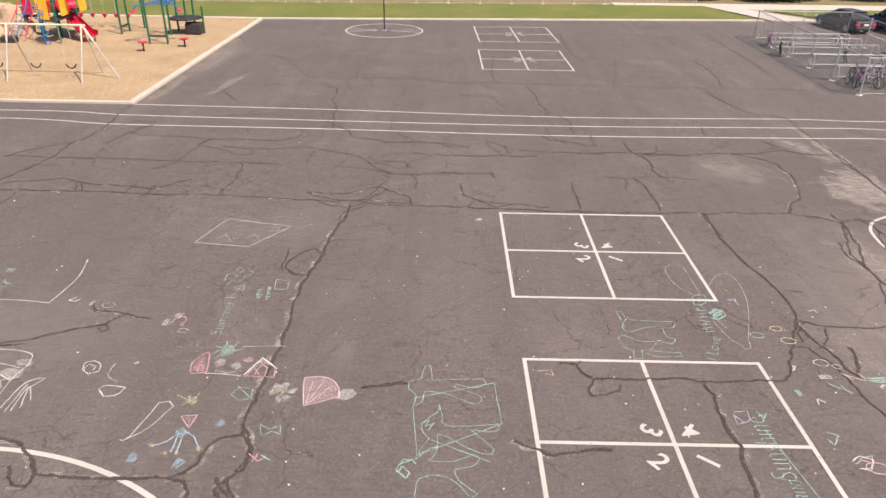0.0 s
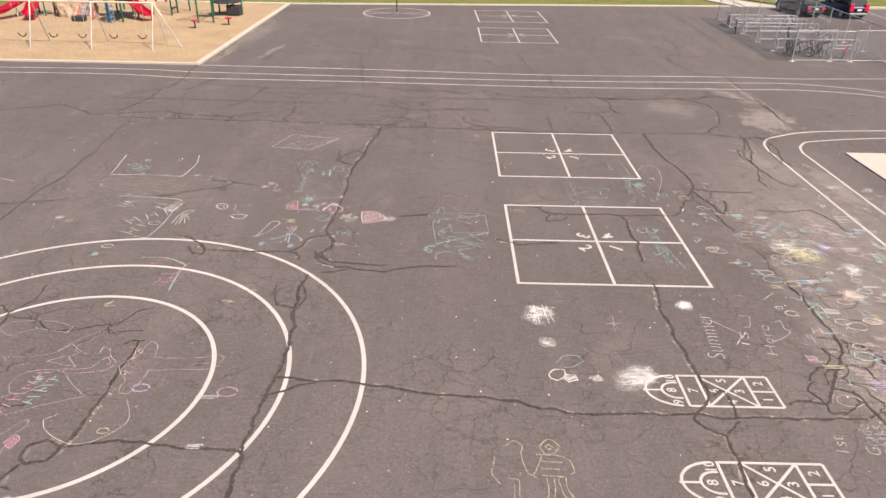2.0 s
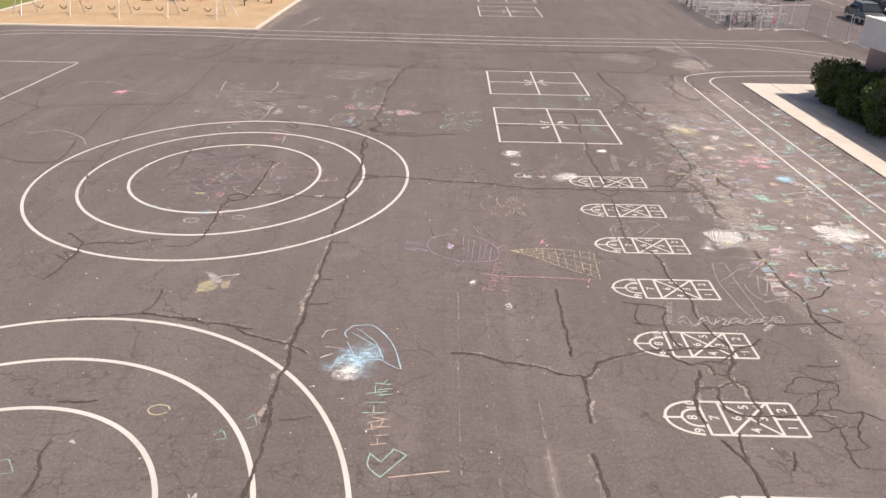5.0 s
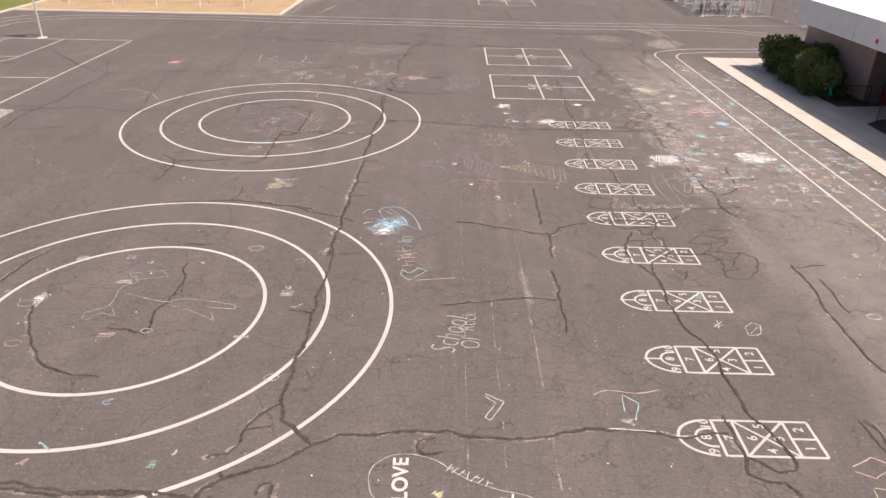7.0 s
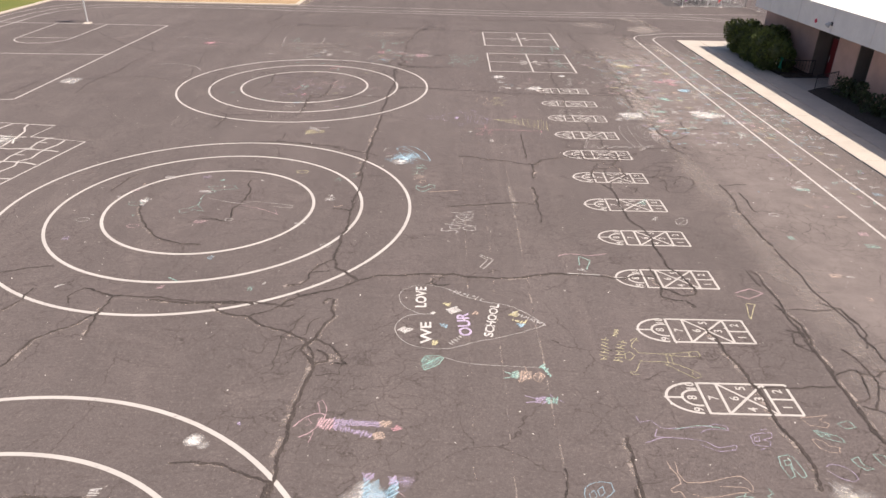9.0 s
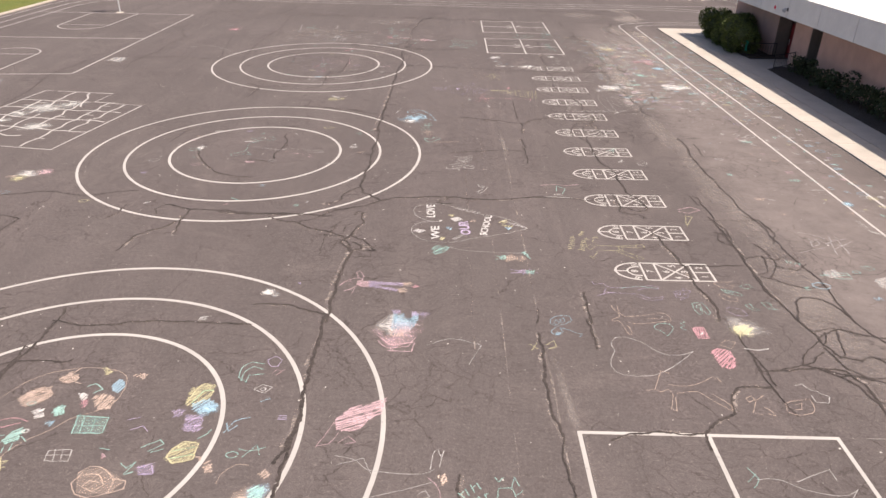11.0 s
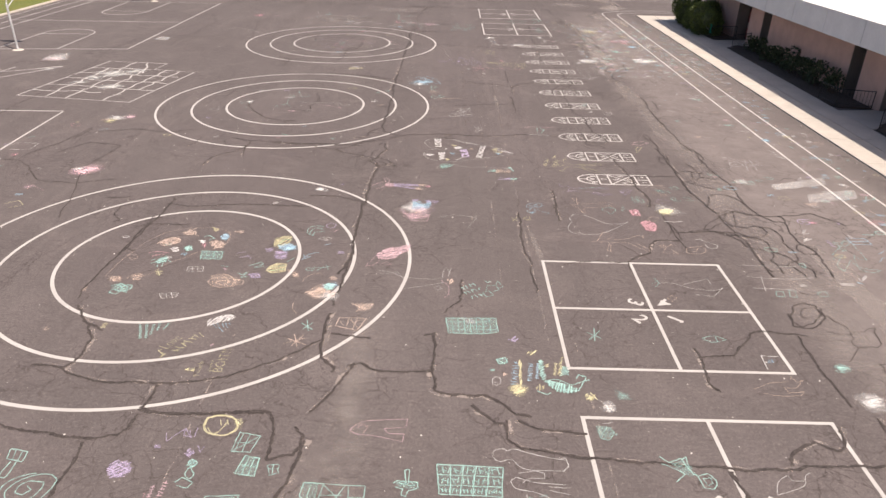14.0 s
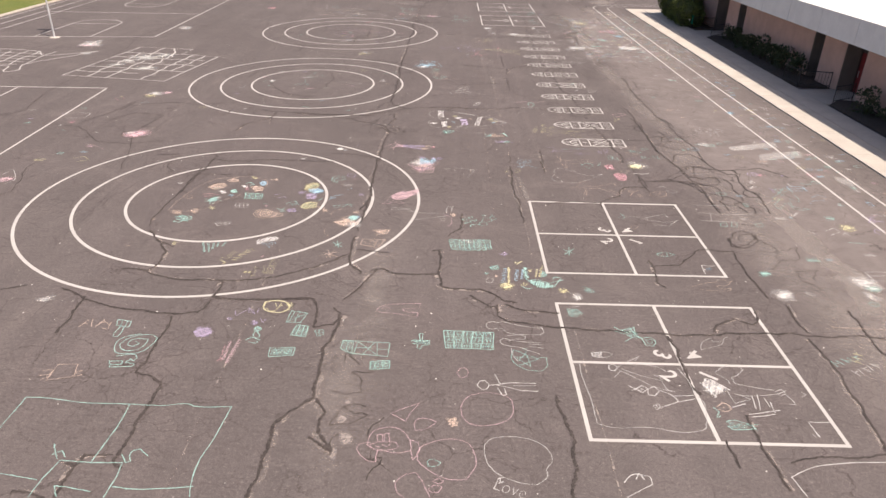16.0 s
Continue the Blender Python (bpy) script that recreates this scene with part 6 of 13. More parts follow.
def overhead_ladder():
    """A blue ladder of hand holds on green posts, with red grips and a low round deck."""
    o = thing("overhead_ladder", "blue overhead ladder on green posts with red grips", PLAY, at=(-18.0, 41.0, 0.03))
    for x, y in ((-2.95, 1.0), (-2.95, 2.25), (0.0, -1.9), (1.07, -1.8), (0.2, 1.15), (1.15, 1.65), (0.2, 2.6), (1.2, 3.0)):
        part("post", tube(bmesh.new(), [(x, y, 0), (x, y, 2.75)], 0.065, 10), GREEN_STEEL, o)
    for e in (0.0, 1.15):
        part("rail", tube(bmesh.new(), [(-2.95, 1.0 + e, 2.45), (0.2, 1.15 + e * 1.2, 2.45)], 0.04, 8), BLUE_STEEL, o)
        part("rail", tube(bmesh.new(), [(e * 0.95, -1.85, 2.25), (0.2 + e * 0.85, 1.4, 2.4)], 0.04, 8), BLUE_STEEL, o)
    for k in range(9):
        x = -2.7 + k * 0.34
        part("rung", tube(bmesh.new(), [(x, 1.0, 2.45), (x, 2.3, 2.45)], 0.022, 6), BLUE_STEEL, o)
    for k in range(7):
        y = -1.6 + k * 0.45
        part("rung", tube(bmesh.new(), [(0.05, y, 2.3), (1.1, y, 2.3)], 0.022, 6), BLUE_STEEL, o)
    part("tie_bar", box(bmesh.new(), 0.0, -1.92, 0.42, 1.07, -1.78, 0.52, 0.02), DECK, o)
    part("tie_bar", box(bmesh.new(), -3.0, 1.0, 0.42, -2.9, 2.25, 0.52, 0.02), DECK, o)
    for x, y in ((-0.75, -1.7), (1.75, -0.9)):
        arm = part("grip_arm", tube(bmesh.new(), [(x * 0.3 + 0.1, y * 0.6, 2.25), (x * 0.8, y, 2.2), (x, y, 1.95)], 0.035, 8), BLUE_STEEL, o)
        part("grip", tube(bmesh.new(), [(x, y, 1.95), (x, y, 1.8)], 0.05, 10, taper=0.22), RED_PLASTIC, arm)
    part("round_deck", tube(bmesh.new(), [(1.0, 1.9, 0.92), (1.0, 1.9, 1.0)], 1.05, 20), DECK, o)
    part("deck_box", box(bmesh.new(), 1.15, 1.2, 0.05, 2.15, 2.1, 0.72, 0.05), DECK, o)
    part("post", tube(bmesh.new(), [(2.15, 1.95, 0), (2.15, 1.95, 1.7)], 0.06, 10), GREEN_STEEL, o)
    return o


def stepping_pod(x, y, h):
    p = thing("stepping_pod", "round red stepping pod on a short steel stem", "stepping pod", "stepping pods", at=(x, y, 0.03))
    part("stem", tube(bmesh.new(), [(0, 0, 0), (0, 0, h - 0.05)], 0.05, 8), DARK_STEEL, p)
    part("disc", tube(bmesh.new(), [(0, 0, h - 0.07), (0, 0, h - 0.03), (0, 0, h)], 0.22, 16, taper=0.30), RED_PLASTIC, p)


def trapeze_row():
    """Red triangular grips that hang on long chains from a high bar."""
    t = thing("trapeze_row", "row of red hanging grips on long steel chains", PLAY, at=(-23.0, 44.4, 0.03))
    for x in (-2.6, 2.6):
        part("post", tube(bmesh.new(), [(x, 0, 0), (x, 0, 3.6)], 0.065, 10), GREEN_STEEL, t)
    part("beam", tube(bmesh.new(), [(-2.6, 0, 3.55), (2.6, 0, 3.55)], 0.05, 8), BLUE_STEEL, t)
    for k in range(5):
        x = -1.6 + k * 0.8
        c = part("chain", tube(bmesh.new(), [(x, 0, 3.55), (x, 0, 0.95)], 0.014, 5), STEEL, t)
        part("grip", tube(bmesh.new(), [(x, 0, 0.62), (x, 0, 0.92)], 0.03, 8, taper=0.2), RED_PLASTIC, c)


swing_set()
play_tower()
climbing_rock()
slide((-24.5, 41.4, 0), (-21.5, 39.2, 0), 2.1, "glossy red moulded slide ending on wood chips")
slide((-30.4, 41.2, 0), (-29.9, 38.4, 0), 1.6, "broad red slide with raised sides")
slide((-30.6, 41.6, 0), (-32.4, 38.2, 0), 1.6, "straight dark red slide beside the lawn")
overhead_ladder()
stepping_pod(-17.5, 36.9, 0.55)
stepping_pod(-15.6, 38.4, 0.5)
trapeze_row()


# ---- fences ----
def link_mesh(bm, a, b, z0, z1, step=0.16, r=0.0035):
    """Crossed diagonal wires of a chain-link panel from a to b."""
    a, b = Vector((*a, 0)), Vector((*b, 0))
    d = b - a
    L, h = d.length, z1 - z0
    u = d / L
    n = Vector((-u.y, u.x, 0)) * r
    s = -h
    while s < L:
        for flip in (0, 1):
            p0, p1 = max(0.0, s), min(L, s + h)
            if p1 > p0:
                za, zb = (p0 - s, p1 - s) if not flip else (h - (p0 - s), h - (p1 - s))
                A, B = a + u * p0 + Vector((0, 0, z0 + za)), a + u * p1 + Vector((0, 0, z0 + zb))
                e = Vector((0, 0, r * 1.4))
                o = n * (1 if flip else -1)
                bm.faces.new([bm.verts.new(q) for q in (A - e + o, B - e + o, B + e + o, A + e + o)])
        s += step


def chain_fence(label, points, height, gate=None, spacing=3.0, step=0.16, mid_rail=False):
    f = thing("chain_link_fence", label, "fence", "chain-link fences", at=(*points[0], 0))
    o = Vector((*points[0], 0))
    for a, b in zip(points, points[1:]):
        d = Vector((b[0] - a[0], b[1] - a[1], 0))
        n = max(1, round(d.length / spacing))
        for i in range(n + (b == points[-1])):
            p = Vector((*a, 0)) + d * (i / n) - o
            post = part("post", tube(bmesh.new(), [(p.x, p.y, 0), (p.x, p.y, height)], 0.034, 8), STEEL, f)
            part("post_cap", tube(bmesh.new(), [(p.x, p.y, height), (p.x, p.y, height + 0.04)], 0.042, 8, taper=0.015), STEEL, post)
            part("footing", tube(bmesh.new(), [(p.x, p.y, 0.003), (p.x, p.y, 0.03)], 0.17, 10, taper=0.14), CONCRETE, post)
        p, q = Vector((*a, 0)) - o, Vector((*b, 0)) - o
        part("top_rail", tube(bmesh.new(), [(p.x, p.y, height - 0.03), (q.x, q.y, height - 0.03)], 0.024, 8), STEEL, f)
        part("tension_wire", tube(bmesh.new(), [(p.x, p.y, 0.07), (q.x, q.y, 0.07)], 0.010, 5), STEEL, f)
        if mid_rail:
            part("middle_rail", tube(bmesh.new(), [(p.x, p.y, height * 0.55), (q.x, q.y, height * 0.55)], 0.02, 8), STEEL, f)
        bm = bmesh.new()
        link_mesh(bm, p[:2], q[:2], 0.07, height - 0.05, step)
        tagged(part("wire_mesh", bm, STEEL, f), kind="stuff")
    return f


def wire_gate(a, b, height):
    g = thing("wire_gate", "narrow steel-framed chain-link gate", "gate", at=(*a, 0))
    q = (b[0] - a[0], b[1] - a[1])
    part("gate_frame", tube(bmesh.new(), [(0.06, 0, 0.1), (q[0] - 0.06, q[1], 0.1), (q[0] - 0.06, q[1], height - 0.08), (0.06, 0, height - 0.08)], 0.024, 8, closed=True), STEEL, g)
    part("brace", tube(bmesh.new(), [(0.06, 0, height * 0.52), (q[0] - 0.06, q[1], height * 0.52)], 0.02, 8), STEEL, g)
    bm = bmesh.new()
    link_mesh(bm, (0.06, 0), (q[0] - 0.06, q[1]), 0.1, height - 0.08, 0.16)
    tagged(part("wire_mesh", bm, STEEL, g), kind="stuff")


FH = 1.85
chain_fence("tall chain-link fence along the bicycle yard", [(21.5, 45.0), (20.85, 29.95), (23.2, 30.1)], FH)
wire_gate((23.22, 30.1), (24.42, 30.12), FH)
chain_fence("chain-link fence between bicycle yard and car park", [(24.45, 30.12), (26.75, 30.3)], FH, spacing=2.4)
chain_fence("chain-link fence behind the bicycle racks", [(27.9, 45.2), (26.95, 33.4), (26.75, 30.3)], FH)
chain_fence("chain-link fence at the far end of the bicycle yard", [(21.5, 45.0), (27.9, 45.2)], FH, spacing=3.2)
chain_fence("chain-link fence running on towards the school", [(26.75, 30.3), (27.4, 25.6)], FH, spacing=1.9, mid_rail=True)
wire_gate((27.45, 25.5), (27.6, 21.8), FH)
chain_fence("chain-link fence leading up to the school wall", [(27.65, 21.7), (27.9, 10.5)], FH, spacing=2.4, mid_rail=True)
chain_fence("weathered chain-link fence behind the lawn", [(-45, 56.6), (-13.6, 57.8), (22.6, 61.2)], 2.0, spacing=2.9, step=0.22)
slab("rack_pad", [(19.4, 30.0), (26.9, 30.2), (27.9, 45.3), (20.2, 45.1)], -0.03, 0.0035, surface("dark_patch_asphalt", (0.105, 0.092, 0.088), 0.9, grain=45, vary=0.2, bump=0.5), "darker asphalt pad under the bicycle racks", "pavement")


# ---- bicycle racks and bicycles ----
def bike_rack(x, y, length, turn):
    r = thing("bicycle_rack", "galvanised steel bicycle rack with close upright bars", "bicycle rack", "bicycle racks", at=(x, y, 0.004), turn=turn)
    for z in (0.22, 0.78):
        part("rail", tube(bmesh.new(), [(0, 0, z), (length, 0, z)], 0.024, 8), STEEL, r)
    for e in (0.0, length):
        part("end_hoop", tube(bmesh.new(), smooth_hoop(e), 0.026, 8), STEEL, r)
    bm = bmesh.new()
    n = int(length / 0.14)
    for k in range(1, n):
        part("upright", tube(bmesh.new(), [(length * k / n, 0, 0.22), (length * k / n, 0, 0.78)], 0.009, 5), STEEL, r)
    bm.free()
    return r


def smooth_hoop(x):
    pts = []
    for k in range(11):
        a = math.pi * k / 10
        pts.append((x, -0.33 * math.cos(a), 0.02 + 0.55 + 0.25 * math.sin(a) if 0 < k < 10 else 0.0))
    return pts


for y in (32.9, 35.9, 38.9, 41.0, 42.6):
    bike_rack(20.9 + (y - 30) * 0.04, y, 5.2, 1)


def torus(bm, centre, r, w, axis_turn, sides=5, n=20):
    c = Vector(centre)
    u = Vector((math.cos(radians(axis_turn)), math.sin(radians(axis_turn)), 0))
    tube(bm, [c + u * (r * math.cos(k * math.tau / n)) + Vector((0, 0, r * math.sin(k * math.tau / n))) for k in range(n)], w, sides, True)


def bicycle(colour_name, colour, material_name):
    """A child's bicycle, built along x, standing upright."""
    b = thing("bicycle", f"{colour_name} child's bicycle standing in a rack", "bicycle", "bicycles in the racks", at=(22.4, 31.9, 0.004))
    m = surface(material_name, colour, 0.35)
    for x in (-0.5, 0.5):
        w = bmesh.new()
        torus(w, (x, 0, 0.31), 0.285, 0.026, 0)
        wheel = part("wheel", w, RUBBER, b)
        w = bmesh.new()
        torus(w, (x, 0, 0.31), 0.25, 0.010, 0)
        part("rim", w, STEEL, wheel)
        w = bmesh.new()
        for k in range(8):
            a = k * math.pi / 8
            tube(w, [(x - 0.25 * math.cos(a), 0, 0.31 - 0.25 * math.sin(a)), (x + 0.25 * math.cos(a), 0, 0.31 + 0.25 * math.sin(a))], 0.003, 4)
        part("spokes", w, STEEL, wheel)
    bm = bmesh.new()
    for p, q in (((-0.5, 0, 0.31), (-0.08, 0, 0.29)), ((-0.5, 0, 0.31), (-0.2, 0, 0.68)), ((-0.08, 0, 0.29), (-0.22, 0, 0.74)), ((-0.08, 0, 0.29), (0.36, 0, 0.68)), ((-0.2, 0, 0.62), (0.35, 0, 0.76)), ((0.34, 0, 0.84), (0.5, 0, 0.31))):
        tube(bm, [p, q], 0.022, 6)
    part("frame", bm, m, b)
    part("saddle", box(bmesh.new(), -0.36, -0.07, 0.76, -0.10, 0.07, 0.82, 0.025), RUBBER, b)
    part("handlebar", tube(bmesh.new(), [(0.26, -0.27, 0.98), (0.33, -0.16, 0.92), (0.34, 0, 0.86), (0.33, 0.16, 0.92), (0.26, 0.27, 0.98)], 0.014, 6), DARK_STEEL, b)
    part("crank", tube(bmesh.new(), [(-0.02, -0.12, 0.16), (-0.08, -0.03, 0.29), (-0.08, 0.03, 0.29), (-0.14, 0.12, 0.42)], 0.012, 6), DARK_STEEL, b)
    return b


bikes = [bicycle("red", (0.52, 0.03, 0.03), "red_cycle_paint"), bicycle("white", (0.62, 0.62, 0.62), "white_cycle_paint"), bicycle("black", (0.02, 0.02, 0.022), "black_cycle_paint"), bicycle("purple and pink", (0.34, 0.05, 0.26), "purple_cycle_paint")]
places = [(0, 24.75, 31.5, 55), (1, 22.25, 31.7, -62), (2, 22.75, 31.8, 70), (3, 21.75, 31.9, 65), (2, 23.25, 31.7, 80), (1, 23.65, 31.8, -80), (3, 23.0, 32.8, 85), (2, 21.35, 31.8, 80), (3, 21.3, 42.2, 75), (2, 23.6, 36.9, 70),
          (1, 25.6, 36.4, -70), (2, 22.2, 32.9, 95), (3, 23.9, 33.4, 88), (1, 26.0, 42.6, 90), (2, 20.9, 39.4, 70)]
used = set()
for k, x, y, turn in places:
    m = pose(x, y, 0.004, random.uniform(-7, 7), 0, turn)
    if k in used:
        copy_thing(bikes[k], m)
    else:
        bikes[k].matrix_world = m
        used.add(k)


# ---- parked cars ----
def car_shell(bm, length, width, profile, roof_in):
    """Loft a body from a side profile of (x, low, high, half-width factor)."""
    rows = []
    for x, lo, hi, wf, tw in profile:
        w = width / 2 * wf
        mid = lo + (hi - lo) * 0.55
        rows.append([bm.verts.new(v) for v in ((x * length, -w * 0.86, lo), (x * length, -w, lo + 0.12), (x * length, -w * 0.99, mid), (x * length, -w * tw, hi), (x * length, w * tw, hi), (x * length, w * 0.99, mid), (x * length, w, lo + 0.12), (x * length, w * 0.86, lo))])
    for a, b in zip(rows, rows[1:]):
        for k in range(8):
            bm.faces.new((a[k], a[(k + 1) % 8], b[(k + 1) % 8], b[k]))
    bm.faces.new(list(reversed(rows[0])))
    bm.faces.new(rows[-1])
    bmesh.ops.recalc_face_normals(bm, faces=bm.faces)


def car(label, at, turn, colour, name, tall=False):
    c = thing("car", label, "car", "parked cars", at=(*at, 0.002), turn=turn)
    L, W, deck, roof = (4.6, 1.82, 1.02, 1.68) if tall else (4.7, 1.80, 0.92, 1.44)
    paint = surface(name, colour, 0.22, 0.3, vary=0.06, bump=0.0)
    body = bmesh.new()
    car_shell(body, L, W, [(-0.5, 0.38, deck * 0.86, 0.86, 0.9), (-0.48, 0.26, deck * 0.98, 0.95, 0.92), (-0.30, 0.22, deck, 1, 0.9), (0.0, 0.20, deck, 1, 0.9), (0.2, 0.20, deck * 0.98, 1, 0.88), (0.42, 0.24, deck * 0.86, 0.96, 0.82), (0.49, 0.30, deck * 0.74, 0.86, 0.8), (0.5, 0.38, deck * 0.62, 0.78, 0.85)], 0)
    part("body", body, paint, c)
    cab = bmesh.new()
    back = -0.47 if tall else -0.36
    car_shell(cab, L, W * 0.96, [(back, deck * 0.9, deck + 0.02, 0.96, 0.9), (back + 0.07, deck * 0.9, roof - 0.08, 0.95, 0.70), (back + 0.16, deck * 0.9, roof, 0.95, 0.70), (0.02, deck * 0.9, roof, 0.95, 0.70), (0.10, deck * 0.9, roof - 0.12, 0.95, 0.72), (0.25, deck * 0.9, deck + 0.01, 0.95, 0.9)], 0)
    part("cabin_glass", cab, GLASS, c, "dark glazed cabin")
    top = bmesh.new()
    box(top, (back + 0.08) * L, -W * 0.335, roof - 0.03, 0.05 * L, W * 0.335, roof + 0.025, 0.02)
    part("roof", top, paint, c)
    for s in (-1, 1):
        for x in (-0.31, 0.31):
            w = part("wheel", tube(bmesh.new(), [(x * L, s * W * 0.41, 0.32), (x * L, s * W * 0.5, 0.32)], 0.32, 20), RUBBER, c)
            part("hub_cap", tube(bmesh.new(), [(x * L, s * W * 0.49, 0.32), (x * L, s * W * 0.512, 0.32)], 0.21, 14), STEEL, w)
        part("tail_light", box(bmesh.new(), -0.503 * L, s * W * 0.26, deck * 0.62, -0.475 * L, s * W * 0.45, deck * (1.2 if tall else 0.82), 0.02), RED_PLASTIC, c)
        part("headlight", box(bmesh.new(), 0.455 * L, s * W * 0.24, 0.55, 0.495 * L, s * W * 0.42, 0.70, 0.03), FASCIA, c)
        part("pillar", tube(bmesh.new(), [(back * L + 0.08, s * W * 0.44, deck), ((back + 0.09) * L, s * W * 0.335, roof - 0.03)], 0.035, 6), paint, c)
        part("pillar", tube(bmesh.new(), [(-0.10 * L, s * W * 0.455, deck), (-0.09 * L, s * W * 0.34, roof - 0.02)], 0.03, 6), paint, c)
        part("mirror", box(bmesh.new(), 0.16 * L, s * W * 0.5, deck + 0.0, 0.20 * L, s * (W * 0.5 + 0.16), deck + 0.14, 0.03), paint, c)
    part("number_plate", box(bmesh.new(), -0.512 * L, -0.18, deck * 0.66, -0.506 * L, 0.18, deck * 0.8), FASCIA, c)
    part("bumper", box(bmesh.new(), -0.512 * L, -W * 0.42, 0.34, -0.49 * L, W * 0.42, 0.52, 0.03), surface("bumper_plastic", (0.30, 0.30, 0.31) if tall else shade(colour, 0.8), 0.5), c)
    return c


car("dark grey saloon car parked nose to the lawn", (29.9, 49.6), 100, (0.045, 0.048, 0.054), "grey_car_paint")
car("dark blue estate car parked with its tail to the yard", (33.2, 48.9), 96, (0.022, 0.028, 0.055), "blue_car_paint", True)
car("mid-grey saloon car standing in the car park", (33.7, 35.2), -98, (0.12, 0.125, 0.12), "steel_car_paint")
car("black car parked at the far edge of the car park", (37.8, 40.2), -95, (0.02, 0.02, 0.022), "black_car_paint", True)
stalls = painted("parking_lines", "faded white parking bay lines in the car park", "parking marking")
for x in (30.7, 33.4, 36.2, 38.9, 41.6):
    line_part(stalls, [(x, 45.2), (x + 0.5, 51.6)], 0.1, "bay_line", OLD_PAINT)
for x in (35.8, 38.4, 41.0):
    line_part(stalls, [(x, 38.0), (x + 0.3, 44.0)], 0.1, "bay_line", OLD_PAINT)


# ---- basketball hoops ----
def hoop(x, y, face, label):
    h = thing("basketball_hoop", label, "basketball hoop", "basketball hoops", at=(x, y, 0), turn=face)
    part("pole", tube(bmesh.new(), [(0, 0, 0), (0, 0, 2.7), (0, 0.12, 2.95), (0, 1.1, 3.25)], 0.06, 10), STEEL, h)
    part("base", tube(bmesh.new(), [(0, 0, 0.004), (0, 0, 0.05)], 0.32, 16, taper=0.26), CONCRETE, h)
    board = part("backboard", box(bmesh.new(), -0.7, 1.12, 2.85, 0.7, 1.17, 3.75, 0.02), STEEL, h)
    part("brace", tube(bmesh.new(), [(0, 0.05, 2.5), (0, 1.1, 3.0)], 0.03, 8), STEEL, h)
    bm = bmesh.new()
    tube(bm, [(0.23 * math.cos(k * math.tau / 18), 1.45 + 0.23 * math.sin(k * math.tau / 18), 3.05) for k in range(18)], 0.014, 6, True)
    part("rim", bm, RED_PLASTIC, board)


hoop(-26.85, 15.15, 180, "grey steel basketball hoop at the court's end")
hoop(-26.93, -6.3, 0, "grey steel basketball hoop with a metal backboard")


# ---- plants by the building ----
LEAF_MATS = {}


def leaf_material(name, dark, light):
    n = Nodes(name)
    c = n.mix(n.island, dark, light)
    c = n.mix(n.ramp(n.noise(3, 3), 0.4, 0.7, 0, 0.5), c, shade(dark, 0.6))
    return n.done(c, 0.6)


HEDGE_LEAF = leaf_material("hedge_leaf", (0.030, 0.058, 0.012), (0.19, 0.22, 0.045))
SHRUB_LEAF = leaf_material("shrub_leaf", (0.022, 0.040, 0.014), (0.075, 0.095, 0.030))
BARK = surface("bark", (0.09, 0.06, 0.045), 0.95)


def leaf_cloud(bm, rng, spots, count, size):
    """Many small bent leaves spread near the surface of rounded clumps."""
    weights = [r * r for *_, r in spots]
    for _ in range(count):
        cx, cy, cz, r = rng.choices(spots, weights)[0]
        v = Vector((rng.gauss(0, 1), rng.gauss(0, 1), rng.gauss(0, 1))).normalized()
        p = Vector((cx, cy, cz)) + v * r * rng.uniform(0.72, 1.1)
        if p.z < 0.04:
            continue
        out = (v + Vector((rng.uniform(-0.7, 0.7), rng.uniform(-0.7, 0.7), rng.uniform(-0.2, 0.8)))).normalized()
        side = out.cross(Vector((rng.uniform(-1, 1), rng.uniform(-1, 1), rng.uniform(-1, 1)))).normalized()
        s = size * rng.uniform(0.6, 1.3)
        a, b, c, d = p, p + out * s * 0.5 + side * s * 0.3, p + out * s, p + out * s * 0.5 - side * s * 0.3
        bm.faces.new([bm.verts.new(q) for q in (a, b, c, d)])


def bush(name, label, at, spots, count, size, material, seed, core=0.72):
    rng = random.Random(seed)
    b = thing(name, label, "bush", "bushes by the school wall", at=at)
    bm = bmesh.new()
    for cx, cy, cz, r in spots:
        bmesh.ops.create_icosphere(bm, subdivisions=2, radius=r * core, matrix=Matrix.Translation((cx, cy, max(cz, r * core + 0.02))))
    for v in bm.verts:
        v.co += Vector((noise.noise(v.co * 3), noise.noise(v.co * 3 + Vector((5, 0, 0))), 0)) * 0.10
    part("inner_foliage", bm, SHRUB_LEAF, b)
    bm = bmesh.new()
    leaf_cloud(bm, rng, spots, count, size)
    part("leaves", bm, material, b)
    bm = bmesh.new()
    for k in range(5):
        cx, cy, cz, r = spots[k % len(spots)]
        tube(bm, [(cx * 0.6 + rng.uniform(-0.1, 0.1), cy * 0.8, 0), (cx * 0.8, cy * 0.9, cz * 0.5), (cx, cy, cz)], 0.03, 6, taper=0.01)
    tagged(part("woody_base", bm, BARK, b), kind="stuff")
    return b


